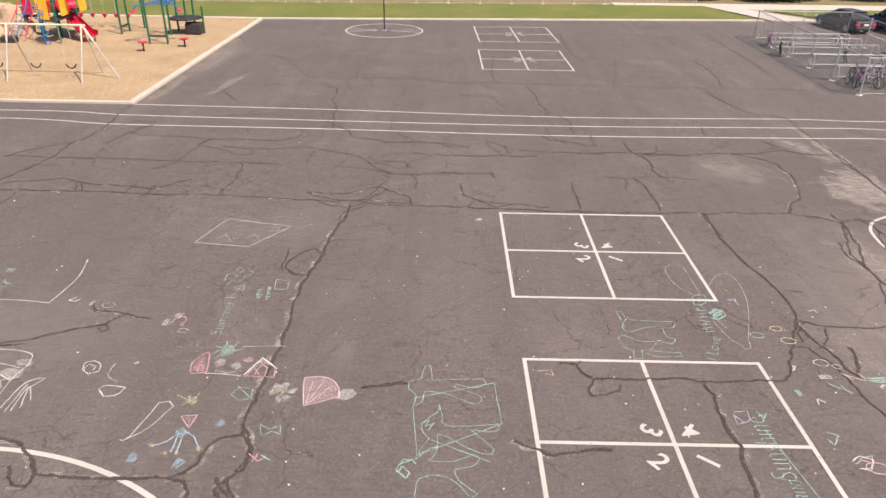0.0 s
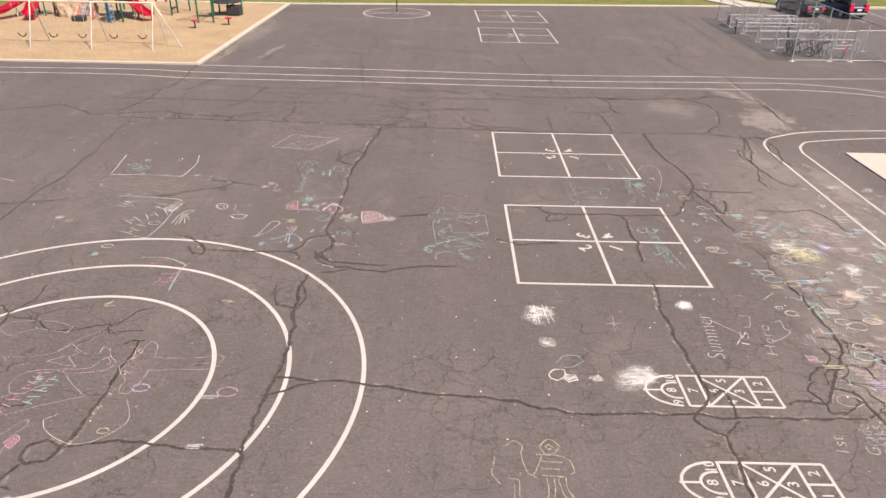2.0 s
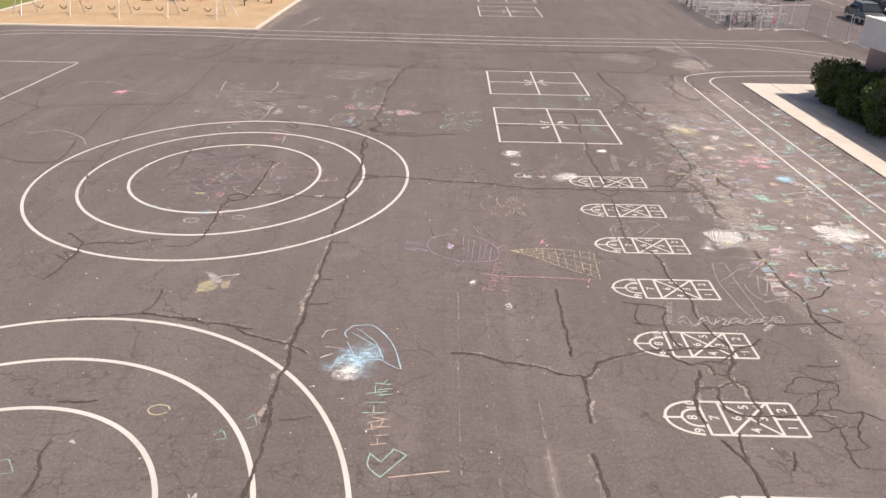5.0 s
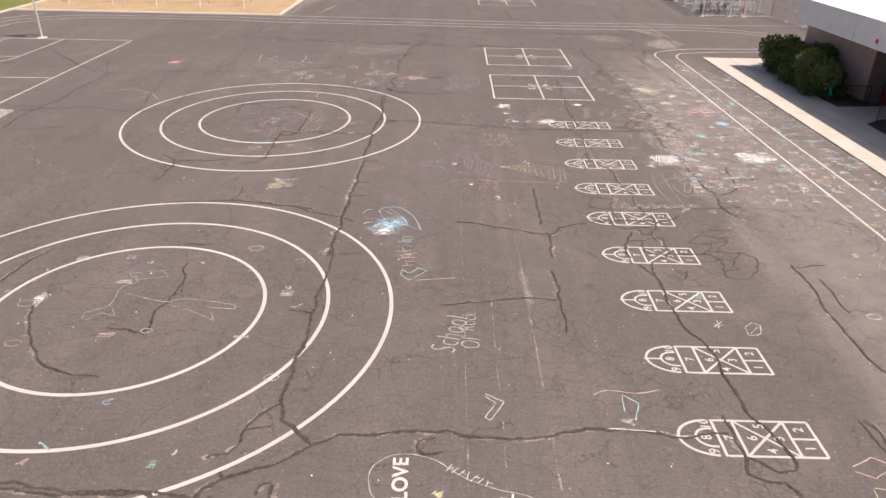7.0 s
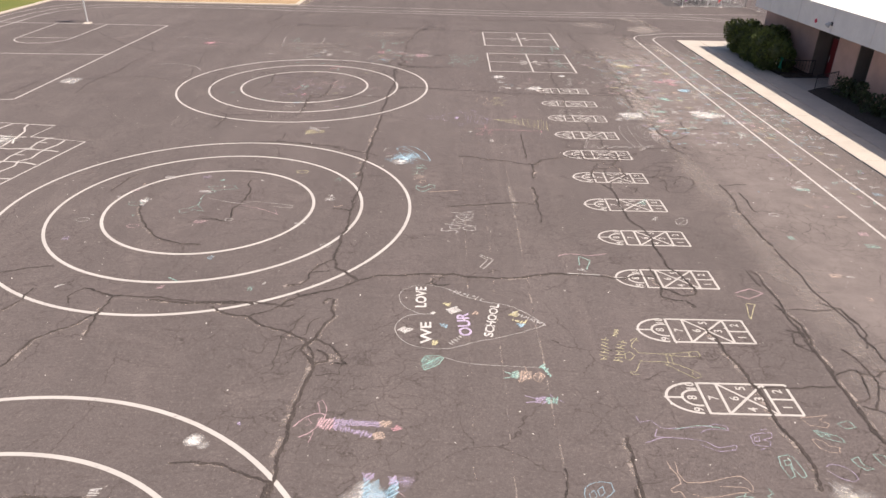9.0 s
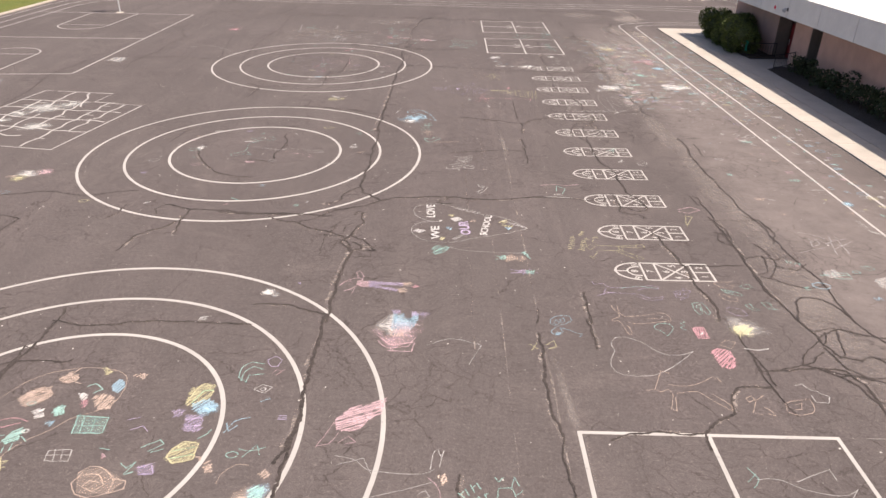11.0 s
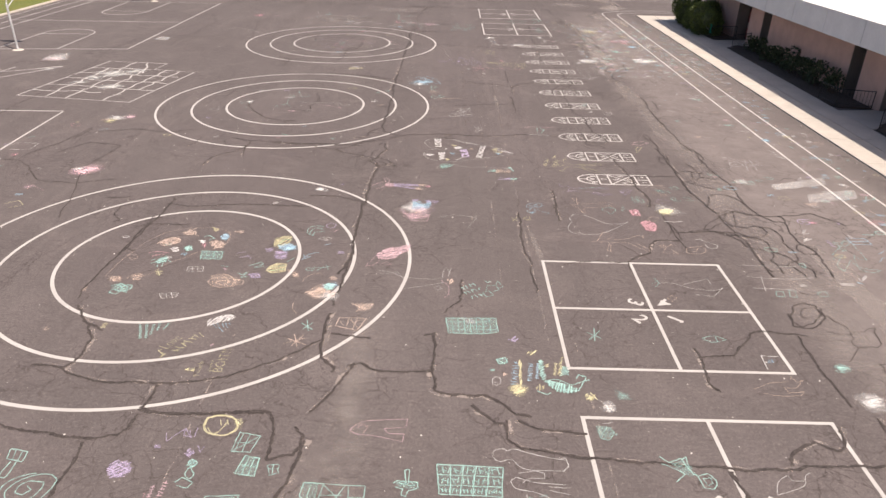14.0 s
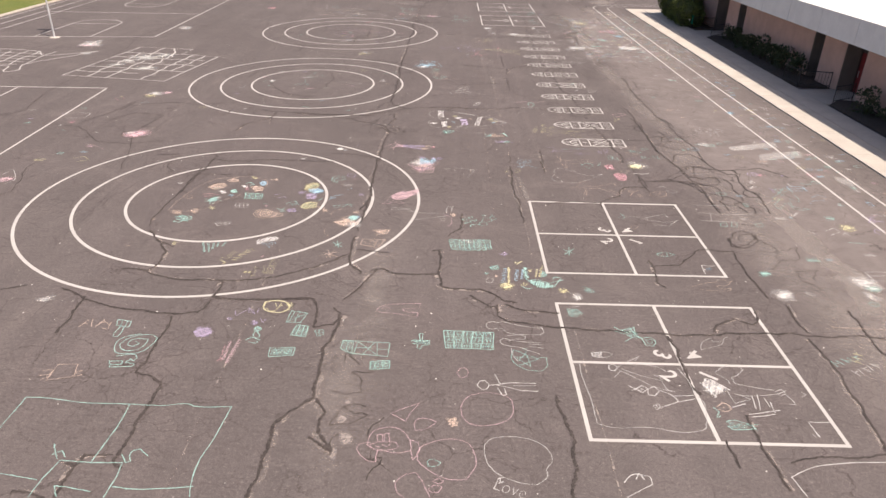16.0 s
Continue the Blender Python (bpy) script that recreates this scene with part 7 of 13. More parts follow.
hedge_rng = random.Random(21)
hedge_spots = []
for k in range(26):
    y = -3.2 + 6.6 * k / 25
    hedge_spots.append((hedge_rng.uniform(-0.95, 0.7), y, hedge_rng.uniform(0.6, 1.5), hedge_rng.uniform(0.45, 0.72)))
    if k % 2:
        hedge_spots.append((hedge_rng.uniform(-0.9, 0.2), y, 0.5, 0.55))
bush("hedge", "tall dense green hedge against the school wall", (18.98, 6.8, 0.05), hedge_spots, 42000, 0.12, HEDGE_LEAF, 4)
shrub_rng = random.Random(9)
for i, y in enumerate((-1.7, -3.5, -5.0, -6.4, -7.8, -9.3, -10.8, -12.4, -20.4, -22.6, -24.8, -27.0, -29.5, -32.0)):
    spots = [(shrub_rng.uniform(-0.35, 0.35), shrub_rng.uniform(-0.6, 0.6), shrub_rng.uniform(0.2, 1.0), shrub_rng.uniform(0.12, 0.32)) for _ in range(9)]
    bush("shrub", "straggly dark green shrub in a mulch bed", (19.75 + shrub_rng.uniform(-0.15, 0.15), y, 0.06), spots, 650, 0.14, SHRUB_LEAF, 30 + i, 0.25)

# mulch beds
for pts in ([(18.5, 10.6), (18.45, 3.2), (18.75, 2.75), (20.38, 2.75), (20.38, 10.0)], [(18.5, -0.6), (18.55, -14.7), (18.9, -15.3), (20.38, -15.4), (20.38, 0.0), (19.5, 0.15)], [(18.7, -19.0), (18.9, -40), (20.38, -40), (20.38, -18.2), (19.6, -18.0)]):
    slab("mulch_bed", pts, -0.05, 0.075, SOIL, "dark bark-mulch planting bed along the school wall", "planting bed")


def railing(a, b, label):
    """A low black steel railing with upright bars."""
    r = thing("railing", label, "railing", "railings by the doors", at=(*a, 0.055))
    q = Vector((b[0] - a[0], b[1] - a[1], 0))
    for z in (0.14, 0.86):
        part("rail", tube(bmesh.new(), [(0, 0, z), (q.x, q.y, z)], 0.022, 8), DARK_STEEL, r)
    n = max(2, int(q.length / 0.16))
    for k in range(n + 1):
        p = q * (k / n)
        part("post" if k in (0, n) else "baluster", tube(bmesh.new(), [(p.x, p.y, 0.0 if k in (0, n) else 0.14), (p.x, p.y, 0.9 if k in (0, n) else 0.86)], 0.024 if k in (0, n) else 0.009, 6), DARK_STEEL, r)


for a, b in (((18.5, 2.95), (20.3, 2.85)), ((18.75, -0.75), (20.3, 0.2)), ((18.75, -15.15), (20.3, -15.55)), ((18.57, -13.7), (18.75, -15.1)), ((18.95, -18.75), (20.3, -18.0)), ((18.5, 2.95), (18.5, 3.9))):
    railing(a, b, "low black steel railing beside a school door")


def hung_cloth(at, w, h, colour, label, category):
    c = thing(category.replace(" ", "_"), label, category, at=at)
    bm = bmesh.new()
    rows = []
    for i in range(9):
        t = i / 8
        z = h * (0.5 - t) if i else h * 0.5
        rows.append([bm.verts.new((0.03 * math.sin(5 * k + i) - 0.05, -w / 2 + w * k / 8 * (1 - 0.15 * t), z)) for k in range(9)])
    for p, q in zip(rows, rows[1:]):
        for k in range(8):
            bm.faces.new((p[k], p[k + 1], q[k + 1], q[k]))
    bmesh.ops.solidify(bm, geom=bm.faces[:], thickness=0.015)
    part("cloth", bm, surface("cloth", colour, 0.95, grain=60, bump=0.4), c)


hung_cloth((18.53, 3.1, 0.72), 0.42, 0.62, (0.02, 0.30, 0.20), "green jacket hung over a railing", "jacket")
sign = thing("notice_board", "small white notice fixed to a railing", "notice", at=(18.40, 3.55, 0.80))
part("plate", box(bmesh.new(), -0.02, -0.2, -0.24, 0.0, 0.2, 0.24, 0.005), FASCIA, sign)
part("symbol", tube(bmesh.new(), [(-0.026, 0.12 * math.cos(k * math.tau / 20), 0.04 + 0.12 * math.sin(k * math.tau / 20)) for k in range(20)], 0.014, 5, True), RED_PLASTIC, sign)


# ---- trees and shrubs beyond the path ----
def far_trees():
    rng = random.Random(77)
    for i in range(9):
        x = 24 + i * 5.5
        y = 65.0 + i * 0.35 + rng.uniform(-0.5, 0.5)
        spots = [(rng.uniform(-2.2, 2.2), rng.uniform(-1, 1), rng.uniform(0.8, 2.4), rng.uniform(0.7, 1.2)) for _ in range(10)]
        b = bush("roadside_shrub", "dark green roadside shrub beyond the footpath", (x, y, -0.06), spots, 1600, 0.3, SHRUB_LEAF, 200 + i)
        tagged(b, group="roadside shrubs")


far_trees()
for x, y in ((14.0, 66.0), (17.0, 66.4), (21.0, 66.9)):
    p = thing("bollard", "dark red steel post beside the path", "post", "posts by the path", at=(x, y, -0.06))
    part("shaft", tube(bmesh.new(), [(0, 0, 0), (0, 0, 2.2)], 0.08, 8), DOOR_RED, p)
    part("cap", tube(bmesh.new(), [(0, 0, 2.2), (0, 0, 2.25)], 0.09, 8, taper=0.04), DOOR_RED, p)


# ---- chalk: how strokes, rubbed-in patches, dust and words are laid on the asphalt ----
WHITE, MINT, PINK, YELLOW, PEACH = (0.82, 0.79, 0.75), (0.46, 0.74, 0.66), (0.80, 0.55, 0.58), (0.80, 0.73, 0.44), (0.78, 0.60, 0.49)
LILAC, BLUE, ROSE, GREEN = (0.62, 0.51, 0.70), (0.46, 0.68, 0.80), (0.78, 0.42, 0.46), (0.45, 0.70, 0.46)
chalk_rng = random.Random(5)


def chalk_drawing(label, x, y):
    ob = thing("chalk_drawing", label, "chalk drawing", "chalk drawings on the yard", at=(x, y, 0))
    ob["layer"] = 0
    return ob


def lift(d):
    d["layer"] = d["layer"] + 1
    return 0.0135 + 0.0006 * min(d["layer"], 24)


def cornered(points):
    """A drawn line that bends softly but keeps its sharp corners."""
    closed = len(points) > 3 and points[0] == points[-1]
    pieces, run = [], [points[0]]
    for a, b, c in zip(points, points[1:], points[2:]):
        run.append(b)
        u, v = Vector(b) - Vector(a), Vector(c) - Vector(b)
        if u.length < 1e-4 or v.length < 1e-4 or u.angle(v) > radians(58):
            pieces.append(run)
            run = [b]
    run.append(points[-1])
    pieces.append(run)
    out = []
    for piece in pieces:
        out += smooth(piece, 5)[:-1] if len(piece) > 1 else []
    return out + [points[-1]]


def stroke(d, colour, width, *points):
    """A hand-drawn line; the hand shakes a little."""
    line = [(x + chalk_rng.uniform(-0.007, 0.007), y + chalk_rng.uniform(-0.007, 0.007)) for x, y in cornered(points)]
    bm = bmesh.new()
    ribbon(bm, line, width / 100 * 0.74, lift(d), wobble=0.35, rng=chalk_rng)
    part("chalk_line", bm, chalk_material(colour, 0.72 if width > 2.3 else 0.58), d)


def rubbed(d, colour, *points, strength=0.4):
    """An area rubbed in with the side of the chalk, then hatched to and fro."""
    bm = bmesh.new()
    z = lift(d)
    line = cornered((*points, points[0]))[:-1]
    f = bm.faces.new([bm.verts.new((x, y, z)) for x, y in line])
    bm.normal_update()
    if f.normal.z < 0:
        f.normal_flip()
    bmesh.ops.triangulate(bm, faces=[f])
    part("chalk_fill", bm, chalk_material(colour, strength, True), d)
    z = lift(d)
    mid = Vector((sum(p[0] for p in points) / len(points), sum(p[1] for p in points) / len(points)))
    reach = max((Vector(p) - mid).length for p in points)
    turn = chalk_rng.uniform(20, 80)
    e, n = Vector((math.cos(radians(turn)), math.sin(radians(turn)))), Vector((-math.sin(radians(turn)), math.cos(radians(turn))))
    bm = bmesh.new()
    s = -reach
    while s < reach:
        hits = []
        for a, b in zip(line, line[1:] + line[:1]):
            da, db = (Vector(a) - mid).dot(n) - s, (Vector(b) - mid).dot(n) - s
            if da * db < 0:
                q = Vector(a) + (Vector(b) - Vector(a)) * (da / (da - db))
                hits.append((q - mid).dot(e))
        hits.sort()
        for lo, hi in zip(hits[0::2], hits[1::2]):
            lo, hi = lo - chalk_rng.uniform(-0.02, 0.05), hi + chalk_rng.uniform(-0.02, 0.05)
            a, b = mid + e * lo + n * s, mid + e * hi + n * (s + chalk_rng.uniform(-0.02, 0.03))
            ribbon(bm, [tuple(a), tuple((a + b) / 2 + n * chalk_rng.uniform(-0.012, 0.012)), tuple(b)], 0.028, z + chalk_rng.uniform(0, 0.0004))
        s += chalk_rng.uniform(0.04, 0.085)
    tagged(part("chalk_hatching", bm, chalk_material(colour, min(0.85, strength * 0.85)), d), kind="stuff")


def dust(d, colour, strength, centre, radius):
    """A cloud of rubbed-out chalk with the quick strokes that made it."""
    bm = bmesh.new()
    n = 28
    z = lift(d)
    bm.faces.new([bm.verts.new((math.cos(k * math.tau / n) * 1.25, math.sin(k * math.tau / n) * 1.25, 0)) for k in range(n)])
    ob = part("chalk_dust", bm, dust_material("chalk_dust", colour, strength), d)
    ob.matrix_basis = Matrix.Translation((*centre, z)) @ Matrix.Rotation(chalk_rng.uniform(0, 6), 4, "Z") @ Matrix.Diagonal((radius * 1.15, radius * 1.25, 1, 1))
    bm = bmesh.new()
    z = lift(d)
    lean = chalk_rng.uniform(0, 3.1)
    for k in range(int(3 + 8 * radius)):
        a = lean + chalk_rng.gauss(0, 0.5)
        px, py, s = centre[0] + chalk_rng.gauss(0, 0.4) * radius, centre[1] + chalk_rng.gauss(0, 0.4) * radius, radius * chalk_rng.uniform(0.25, 0.7)
        ribbon(bm, [(px - s * math.cos(a), py - s * math.sin(a)), (px + 0.02, py - 0.02), (px + s * math.cos(a), py + s * math.sin(a))], chalk_rng.uniform(0.015, 0.03), z + k * 0.00008)
    tagged(part("chalk_hatching", bm, chalk_material(colour, min(1.0, strength * 0.5)), d), kind="stuff")


def words(d, colour, height, length, turn, centre, text, thick=False):
    ob = lettering(text, 1.0, chalk_material(colour, 0.95 if thick else 0.6), d, "chalk_word", 0.022 if thick else -0.024)
    xs, ys = [v.co.x for v in ob.data.vertices], [v.co.y for v in ob.data.vertices]
    fit = Matrix.Diagonal((length / (max(xs) - min(xs)), height / (max(ys) - min(ys)), 1, 1))
    ob.matrix_basis = Matrix.Translation((*centre, lift(d))) @ Matrix.Rotation(radians(turn), 4, "Z") @ fit


def bars(d, colour, length, height, turn, centre):
    """Writing that is not spelled out: a row of short bars."""
    bm = bmesh.new()
    n = max(3, int(length / (height * 0.55)))
    z = lift(d)
    for i in range(n):
        x = -length / 2 + (i + 0.5) * length / n
        lean = chalk_rng.uniform(-0.15, 0.15) * height
        ribbon(bm, [(x - lean, -height / 2 * chalk_rng.uniform(0.6, 1)), (x, 0), (x + lean, height / 2 * chalk_rng.uniform(0.6, 1))], 0.02, z)
        if i % 2 == 0:
            ribbon(bm, [(x - 0.02, height * 0.1), (x + length / n * 0.7, height * chalk_rng.uniform(-0.2, 0.3))], 0.018, z + 0.0003)
    ob = tagged(part("chalk_writing", bm, chalk_material(colour, 0.65), d), kind="stuff")
    ob.matrix_basis = Matrix.Translation((*centre, 0)) @ Matrix.Rotation(radians(turn), 4, "Z")


# ---- chalk drawings ----
d = chalk_drawing("faint white chalk rectangle with scribbled flowers", -5.26, 12.99)
stroke(d, WHITE, 2.5, (-1.25, -0.47), (-0.77, 1.09), (1.15, 0.64), (0.27, -0.68), (-1.25, -0.47))
stroke(d, WHITE, 2, (-0.69, -0.28), (-0.56, 0.08), (-0.28, -0.36), (-0.56, -0.45))
stroke(d, PINK, 2, (0.08, -0.25), (0.23, 0.12), (0.47, -0.23), (0.2, -0.41))
stroke(d, WHITE, 2, (0.61, 0.5), (0.84, 0.58), (0.83, 0.25), (0.61, 0.39))
d = chalk_drawing("small orange and white chalk rainbow", 7.59, 4.7)
stroke(d, WHITE, 3, (-0.17, 0.02), (0.02, 0.16), (0.22, 0.07), (0.06, -0.14), (-0.13, -0.14))
stroke(d, PEACH, 3, (-0.13, -0.04), (0.02, 0.06), (0.12, 0.0))
d = chalk_drawing("purple chalk scribble in the court", 5.9, 5.8)
stroke(d, LILAC, 2.5, (-0.08, 0.15), (0.19, 0.19), (0.12, -0.08), (-0.13, -0.19), (-0.11, 0.07), (0.0, -0.13))
d = chalk_drawing("small bright pink chalk mark", 1.32, 14.33)
dust(d, PINK, 0.8, (0.0, 0.0), 0.11)
d = chalk_drawing("tan chalk squiggle in the court", 2.43, 7.05)
stroke(d, PEACH, 2.5, (-0.19, 0.03), (0.1, 0.1), (0.13, -0.09), (-0.03, -0.04))
d = chalk_drawing("pale cream chalk spot", 5.97, 1.76)
dust(d, WHITE, 0.95, (0.0, 0.0), 0.18)
d = chalk_drawing("white chalk cloud on the hopscotch", 4.08, -1.15)
dust(d, WHITE, 0.85, (0.0, 0.0), 0.39)
d = chalk_drawing("small cream chalk spots", 1.38, -9.62)
dust(d, WHITE, 0.9, (-0.74, 0.93), 0.12)
stroke(d, WHITE, 3.5, (0.05, -0.11), (0.15, -0.02), (0.19, -0.15), (0.09, -0.19))
rubbed(d, WHITE, (0.05, -0.07), (0.12, -0.19), (0.06, -0.23))
d = chalk_drawing("cream chalk animal doodle near the ring", -5.78, -8.93)
rubbed(d, YELLOW, (-0.4, -0.49), (-0.45, -0.08), (-0.19, 0.09), (0.06, -0.25), (-0.07, -0.43))
rubbed(d, WHITE, (-0.48, 0.49), (-0.14, 0.33), (0.11, -0.02), (-0.08, -0.02))
rubbed(d, YELLOW, (0.08, -0.13), (0.27, 0.11), (0.34, -0.24), (0.22, -0.35))
stroke(d, WHITE, 2.5, (-0.05, 0.26), (0.43, 0.43), (0.29, 0.23))
d = chalk_drawing("bright blue chalk whirl and dust cloud", -1.95, -11.53)
dust(d, BLUE, 0.85, (0.09, -0.53), 0.55)
dust(d, WHITE, 0.9, (-0.11, -0.92), 0.30)
stroke(d, BLUE, 4, (-0.25, 0.29), (-0.33, 0.46), (-0.2, 0.74), (0.26, 0.79), (0.65, 0.32), (0.87, -0.18), (1.02, -0.81))
stroke(d, BLUE, 2.5, (-0.16, 0.47), (0.46, -0.03), (0.16, -0.21), (0.97, -0.81))
stroke(d, BLUE, 2.5, (-0.22, 0.11), (0.08, -0.45), (0.63, -0.51), (0.39, 0.14), (-0.07, 0.65))
stroke(d, PINK, 2.5, (-0.69, -0.07), (-0.29, -0.14))
stroke(d, WHITE, 3, (-0.72, -0.48), (-0.48, -0.31))
stroke(d, WHITE, 2.5, (-0.81, 0.27), (-0.75, 0.54), (-0.53, 0.6))
d = chalk_drawing("mint chalk letters on asphalt", -1.33, -13.4)
bars(d, MINT, 0.9, 0.5, 92, (0.0, 0.0))
d = chalk_drawing("pink chalk letters below the whirl", -1.31, -13.94)
bars(d, PEACH, 0.6, 0.4, 92, (0.0, 0.0))
d = chalk_drawing("thick white chalk patches on the worn strip", 9.69, -5.68)
dust(d, WHITE, 1.0, (-1.54, -0.11), 0.57)
dust(d, WHITE, 1.0, (1.89, 0.21), 0.60)
rubbed(d, WHITE, (-1.73, 0.2), (-1.04, 0.4), (-1.21, -0.4), (-1.93, -0.52))
rubbed(d, WHITE, (1.66, 0.52), (2.61, 0.73), (2.15, -0.1), (1.44, -0.07))
dust(d, WHITE, 0.7, (-2.32, -0.81), 0.18)
d = chalk_drawing("small pink chalk arrow point", 2.72, -6.31)
rubbed(d, ROSE, (-0.12, -0.09), (0.06, 0.19), (0.05, -0.11))
d = chalk_drawing("faint white and mint chalk outlines inside the ring", -7.34, -16.5)
stroke(d, MINT, 2, (-1.22, -0.95), (-1.27, -0.71), (-0.84, -0.32), (-0.91, 0.47), (-0.61, 0.77), (-0.8, 1.05))
stroke(d, MINT, 2, (-1.12, -1.02), (-0.88, -0.69), (-0.5, -0.8), (-0.84, -0.32))
stroke(d, MINT, 2, (-1.0, 1.19), (-0.19, 1.38), (0.04, 1.09), (-0.71, 0.85), (-1.0, 1.19))
stroke(d, WHITE, 2, (-0.66, 0.21), (0.38, -0.14), (0.88, 0.02), (2.04, -0.19), (2.16, -0.39), (1.54, -0.34))
stroke(d, PINK, 2, (0.56, -0.26), (1.35, -0.6), (1.86, -0.94), (1.68, -0.59))
d = chalk_drawing("white chalk streak on the crack", -9.95, -16.65)
dust(d, WHITE, 0.8, (-0.03, 0.06), 0.17)
rubbed(d, WHITE, (-0.05, -0.25), (-0.07, 0.35), (0.05, 0.22), (0.1, -0.37))
d = chalk_drawing("pale mint chalk clover leaves", -3.85, -14.23)
stroke(d, MINT, 2, (-0.35, -0.18), (-0.22, -0.04), (-0.1, -0.26), (-0.28, -0.3))
stroke(d, MINT, 2, (0.11, 0.24), (0.24, 0.41), (0.37, 0.09), (0.19, 0.01))
d = chalk_drawing("white chalk slogan about music", 0.29, -17.64)
words(d, WHITE, 0.55, 1.41, 76, (-0.28, -0.05), "School")
words(d, WHITE, 0.42, 0.43, 83, (0.17, -0.42), "Of")
words(d, WHITE, 0.35, 0.73, 85, (0.12, 0.45), "Rock")
d = chalk_drawing("pink, mint and tan chalk letters and a heart", -0.97, -14.79)
bars(d, PEACH, 0.9, 0.35, 92, (-0.21, 0.59))
bars(d, MINT, 0.5, 0.4, 92, (-0.25, 1.79))
stroke(d, MINT, 3, (-0.11, -0.54), (-0.35, -0.29), (-0.34, 0.02), (-0.13, -0.19), (0.07, 0.13), (0.31, -0.01), (-0.11, -0.54))
stroke(d, PEACH, 3, (0.03, -0.54), (1.06, -0.37))
d = chalk_drawing("white chalk corner bracket on asphalt", 0.79, -20.14)
stroke(d, WHITE, 2.5, (-0.1, 0.34), (0.27, 0.11), (-0.03, -0.44), (-0.13, -0.36), (0.11, 0.07), (-0.11, 0.27))
d = chalk_drawing("pink and mint chalk scrawl at the crack", 3.48, -20.2)
stroke(d, PINK, 3, (-0.61, 0.45), (-0.3, 0.6), (0.32, 0.53), (0.76, 0.67))
stroke(d, MINT, 3, (-0.09, -0.04), (-0.04, 0.47), (0.24, 0.22), (0.07, -0.28))
stroke(d, WHITE, 4, (-0.49, -0.53), (-0.04, -0.55), (0.37, -0.58))
rubbed(d, WHITE, (-0.22, -0.29), (0.03, -0.23), (0.03, -0.47))
d = chalk_drawing("mint chalk triangle in the hopscotch", 6.19, -15.79)
rubbed(d, MINT, (-0.22, -0.1), (0.15, 0.28), (0.06, -0.19))
d = chalk_drawing("small white chalk asterisk on asphalt", 6.27, -17.08)
stroke(d, WHITE, 2.5, (-0.1, 0.01), (0.1, -0.03))
stroke(d, WHITE, 2.5, (0.04, 0.18), (-0.03, -0.18))
stroke(d, WHITE, 2.5, (-0.12, -0.11), (0.13, 0.14))
d = chalk_drawing("white chalk circle scribble", 7.02, -17.25)
stroke(d, WHITE, 2.5, (-0.14, 0.09), (0.09, 0.29), (0.24, 0.15), (0.11, -0.18), (-0.18, -0.26), (-0.16, 0.04))
stroke(d, WHITE, 2, (-0.12, -0.19), (0.15, 0.1))
d = chalk_drawing("pale chalk powder spots", -4.47, -27.18)
dust(d, WHITE, 0.95, (-0.29, -0.11), 0.15)
dust(d, LILAC, 0.7, (0.38, 0.36), 0.06)
dust(d, WHITE, 0.5, (-0.09, -0.25), 0.11)
d = chalk_drawing("pink and tan chalk spinning-top doodle", 7.35, -21.89)
stroke(d, PINK, 3, (-0.2, 0.33), (0.25, 0.57), (0.53, 0.36), (0.06, 0.06), (-0.22, 0.21))
stroke(d, YELLOW, 2.5, (-0.12, -0.21), (-0.28, -0.93), (0.1, -0.2), (-0.1, -0.16))
d = chalk_drawing("blue and white chalk dust in strokes", -1.12, -29.09)
dust(d, WHITE, 0.9, (-0.33, 0.41), 0.42)
rubbed(d, BLUE, (-0.43, 0.81), (-0.19, 0.97), (-0.2, 0.2), (-0.44, 0.01))
rubbed(d, BLUE, (-0.09, 0.69), (0.14, 0.98), (0.03, 0.29))
stroke(d, PINK, 3, (-0.72, -0.01), (-0.41, -0.37), (0.12, -0.22), (0.07, -0.59), (-0.46, -0.57))
rubbed(d, PINK, (-0.64, -0.13), (-0.3, 0.01), (-0.08, -0.31), (-0.4, -0.57))
stroke(d, WHITE, 2, (0.4, -0.34), (0.94, -0.06), (1.62, -0.28), (1.33, -1.01))
d = chalk_drawing("white chalk corner mark in the court", 6.78, -36.53)
stroke(d, WHITE, 3, (-0.12, 0.16), (0.26, 0.14))
stroke(d, WHITE, 3, (-0.12, 0.16), (-0.17, -0.33))
rubbed(d, BLUE, (-0.07, -0.07), (0.14, 0.04), (0.07, -0.1))
d = chalk_drawing("small white chalk stars below the court", 2.85, -38.14)
dust(d, WHITE, 0.8, (0.0, -0.13), 0.15)
stroke(d, WHITE, 2.5, (-0.1, -0.11), (0.1, -0.17))
stroke(d, WHITE, 2.5, (-0.03, -0.03), (0.03, -0.25))
stroke(d, YELLOW, 3, (-0.27, 0.34), (-0.16, 0.11))
dust(d, MINT, 0.6, (0.4, 0.24), 0.15)
d = chalk_drawing("white chalk bird doodle near the court corner", 2.95, -44.48)
stroke(d, WHITE, 2.5, (-0.25, -0.02), (-0.05, 0.18), (0.24, 0.13), (0.24, -0.04), (-0.05, -0.21), (-0.28, -0.36))
stroke(d, WHITE, 2.5, (-0.03, 0.05), (0.05, 0.21), (0.12, 0.06))
d = chalk_drawing("white chalk arrow corner on asphalt", 6.35, -44.18)
stroke(d, WHITE, 2.5, (-0.62, -0.09), (-0.1, 0.16), (0.58, 0.29), (1.3, 0.32))
stroke(d, WHITE, 2.5, (-0.62, -0.09), (-0.54, -0.56))
d = chalk_drawing("white and yellow chalk dust bursts", 11.11, -35.5)
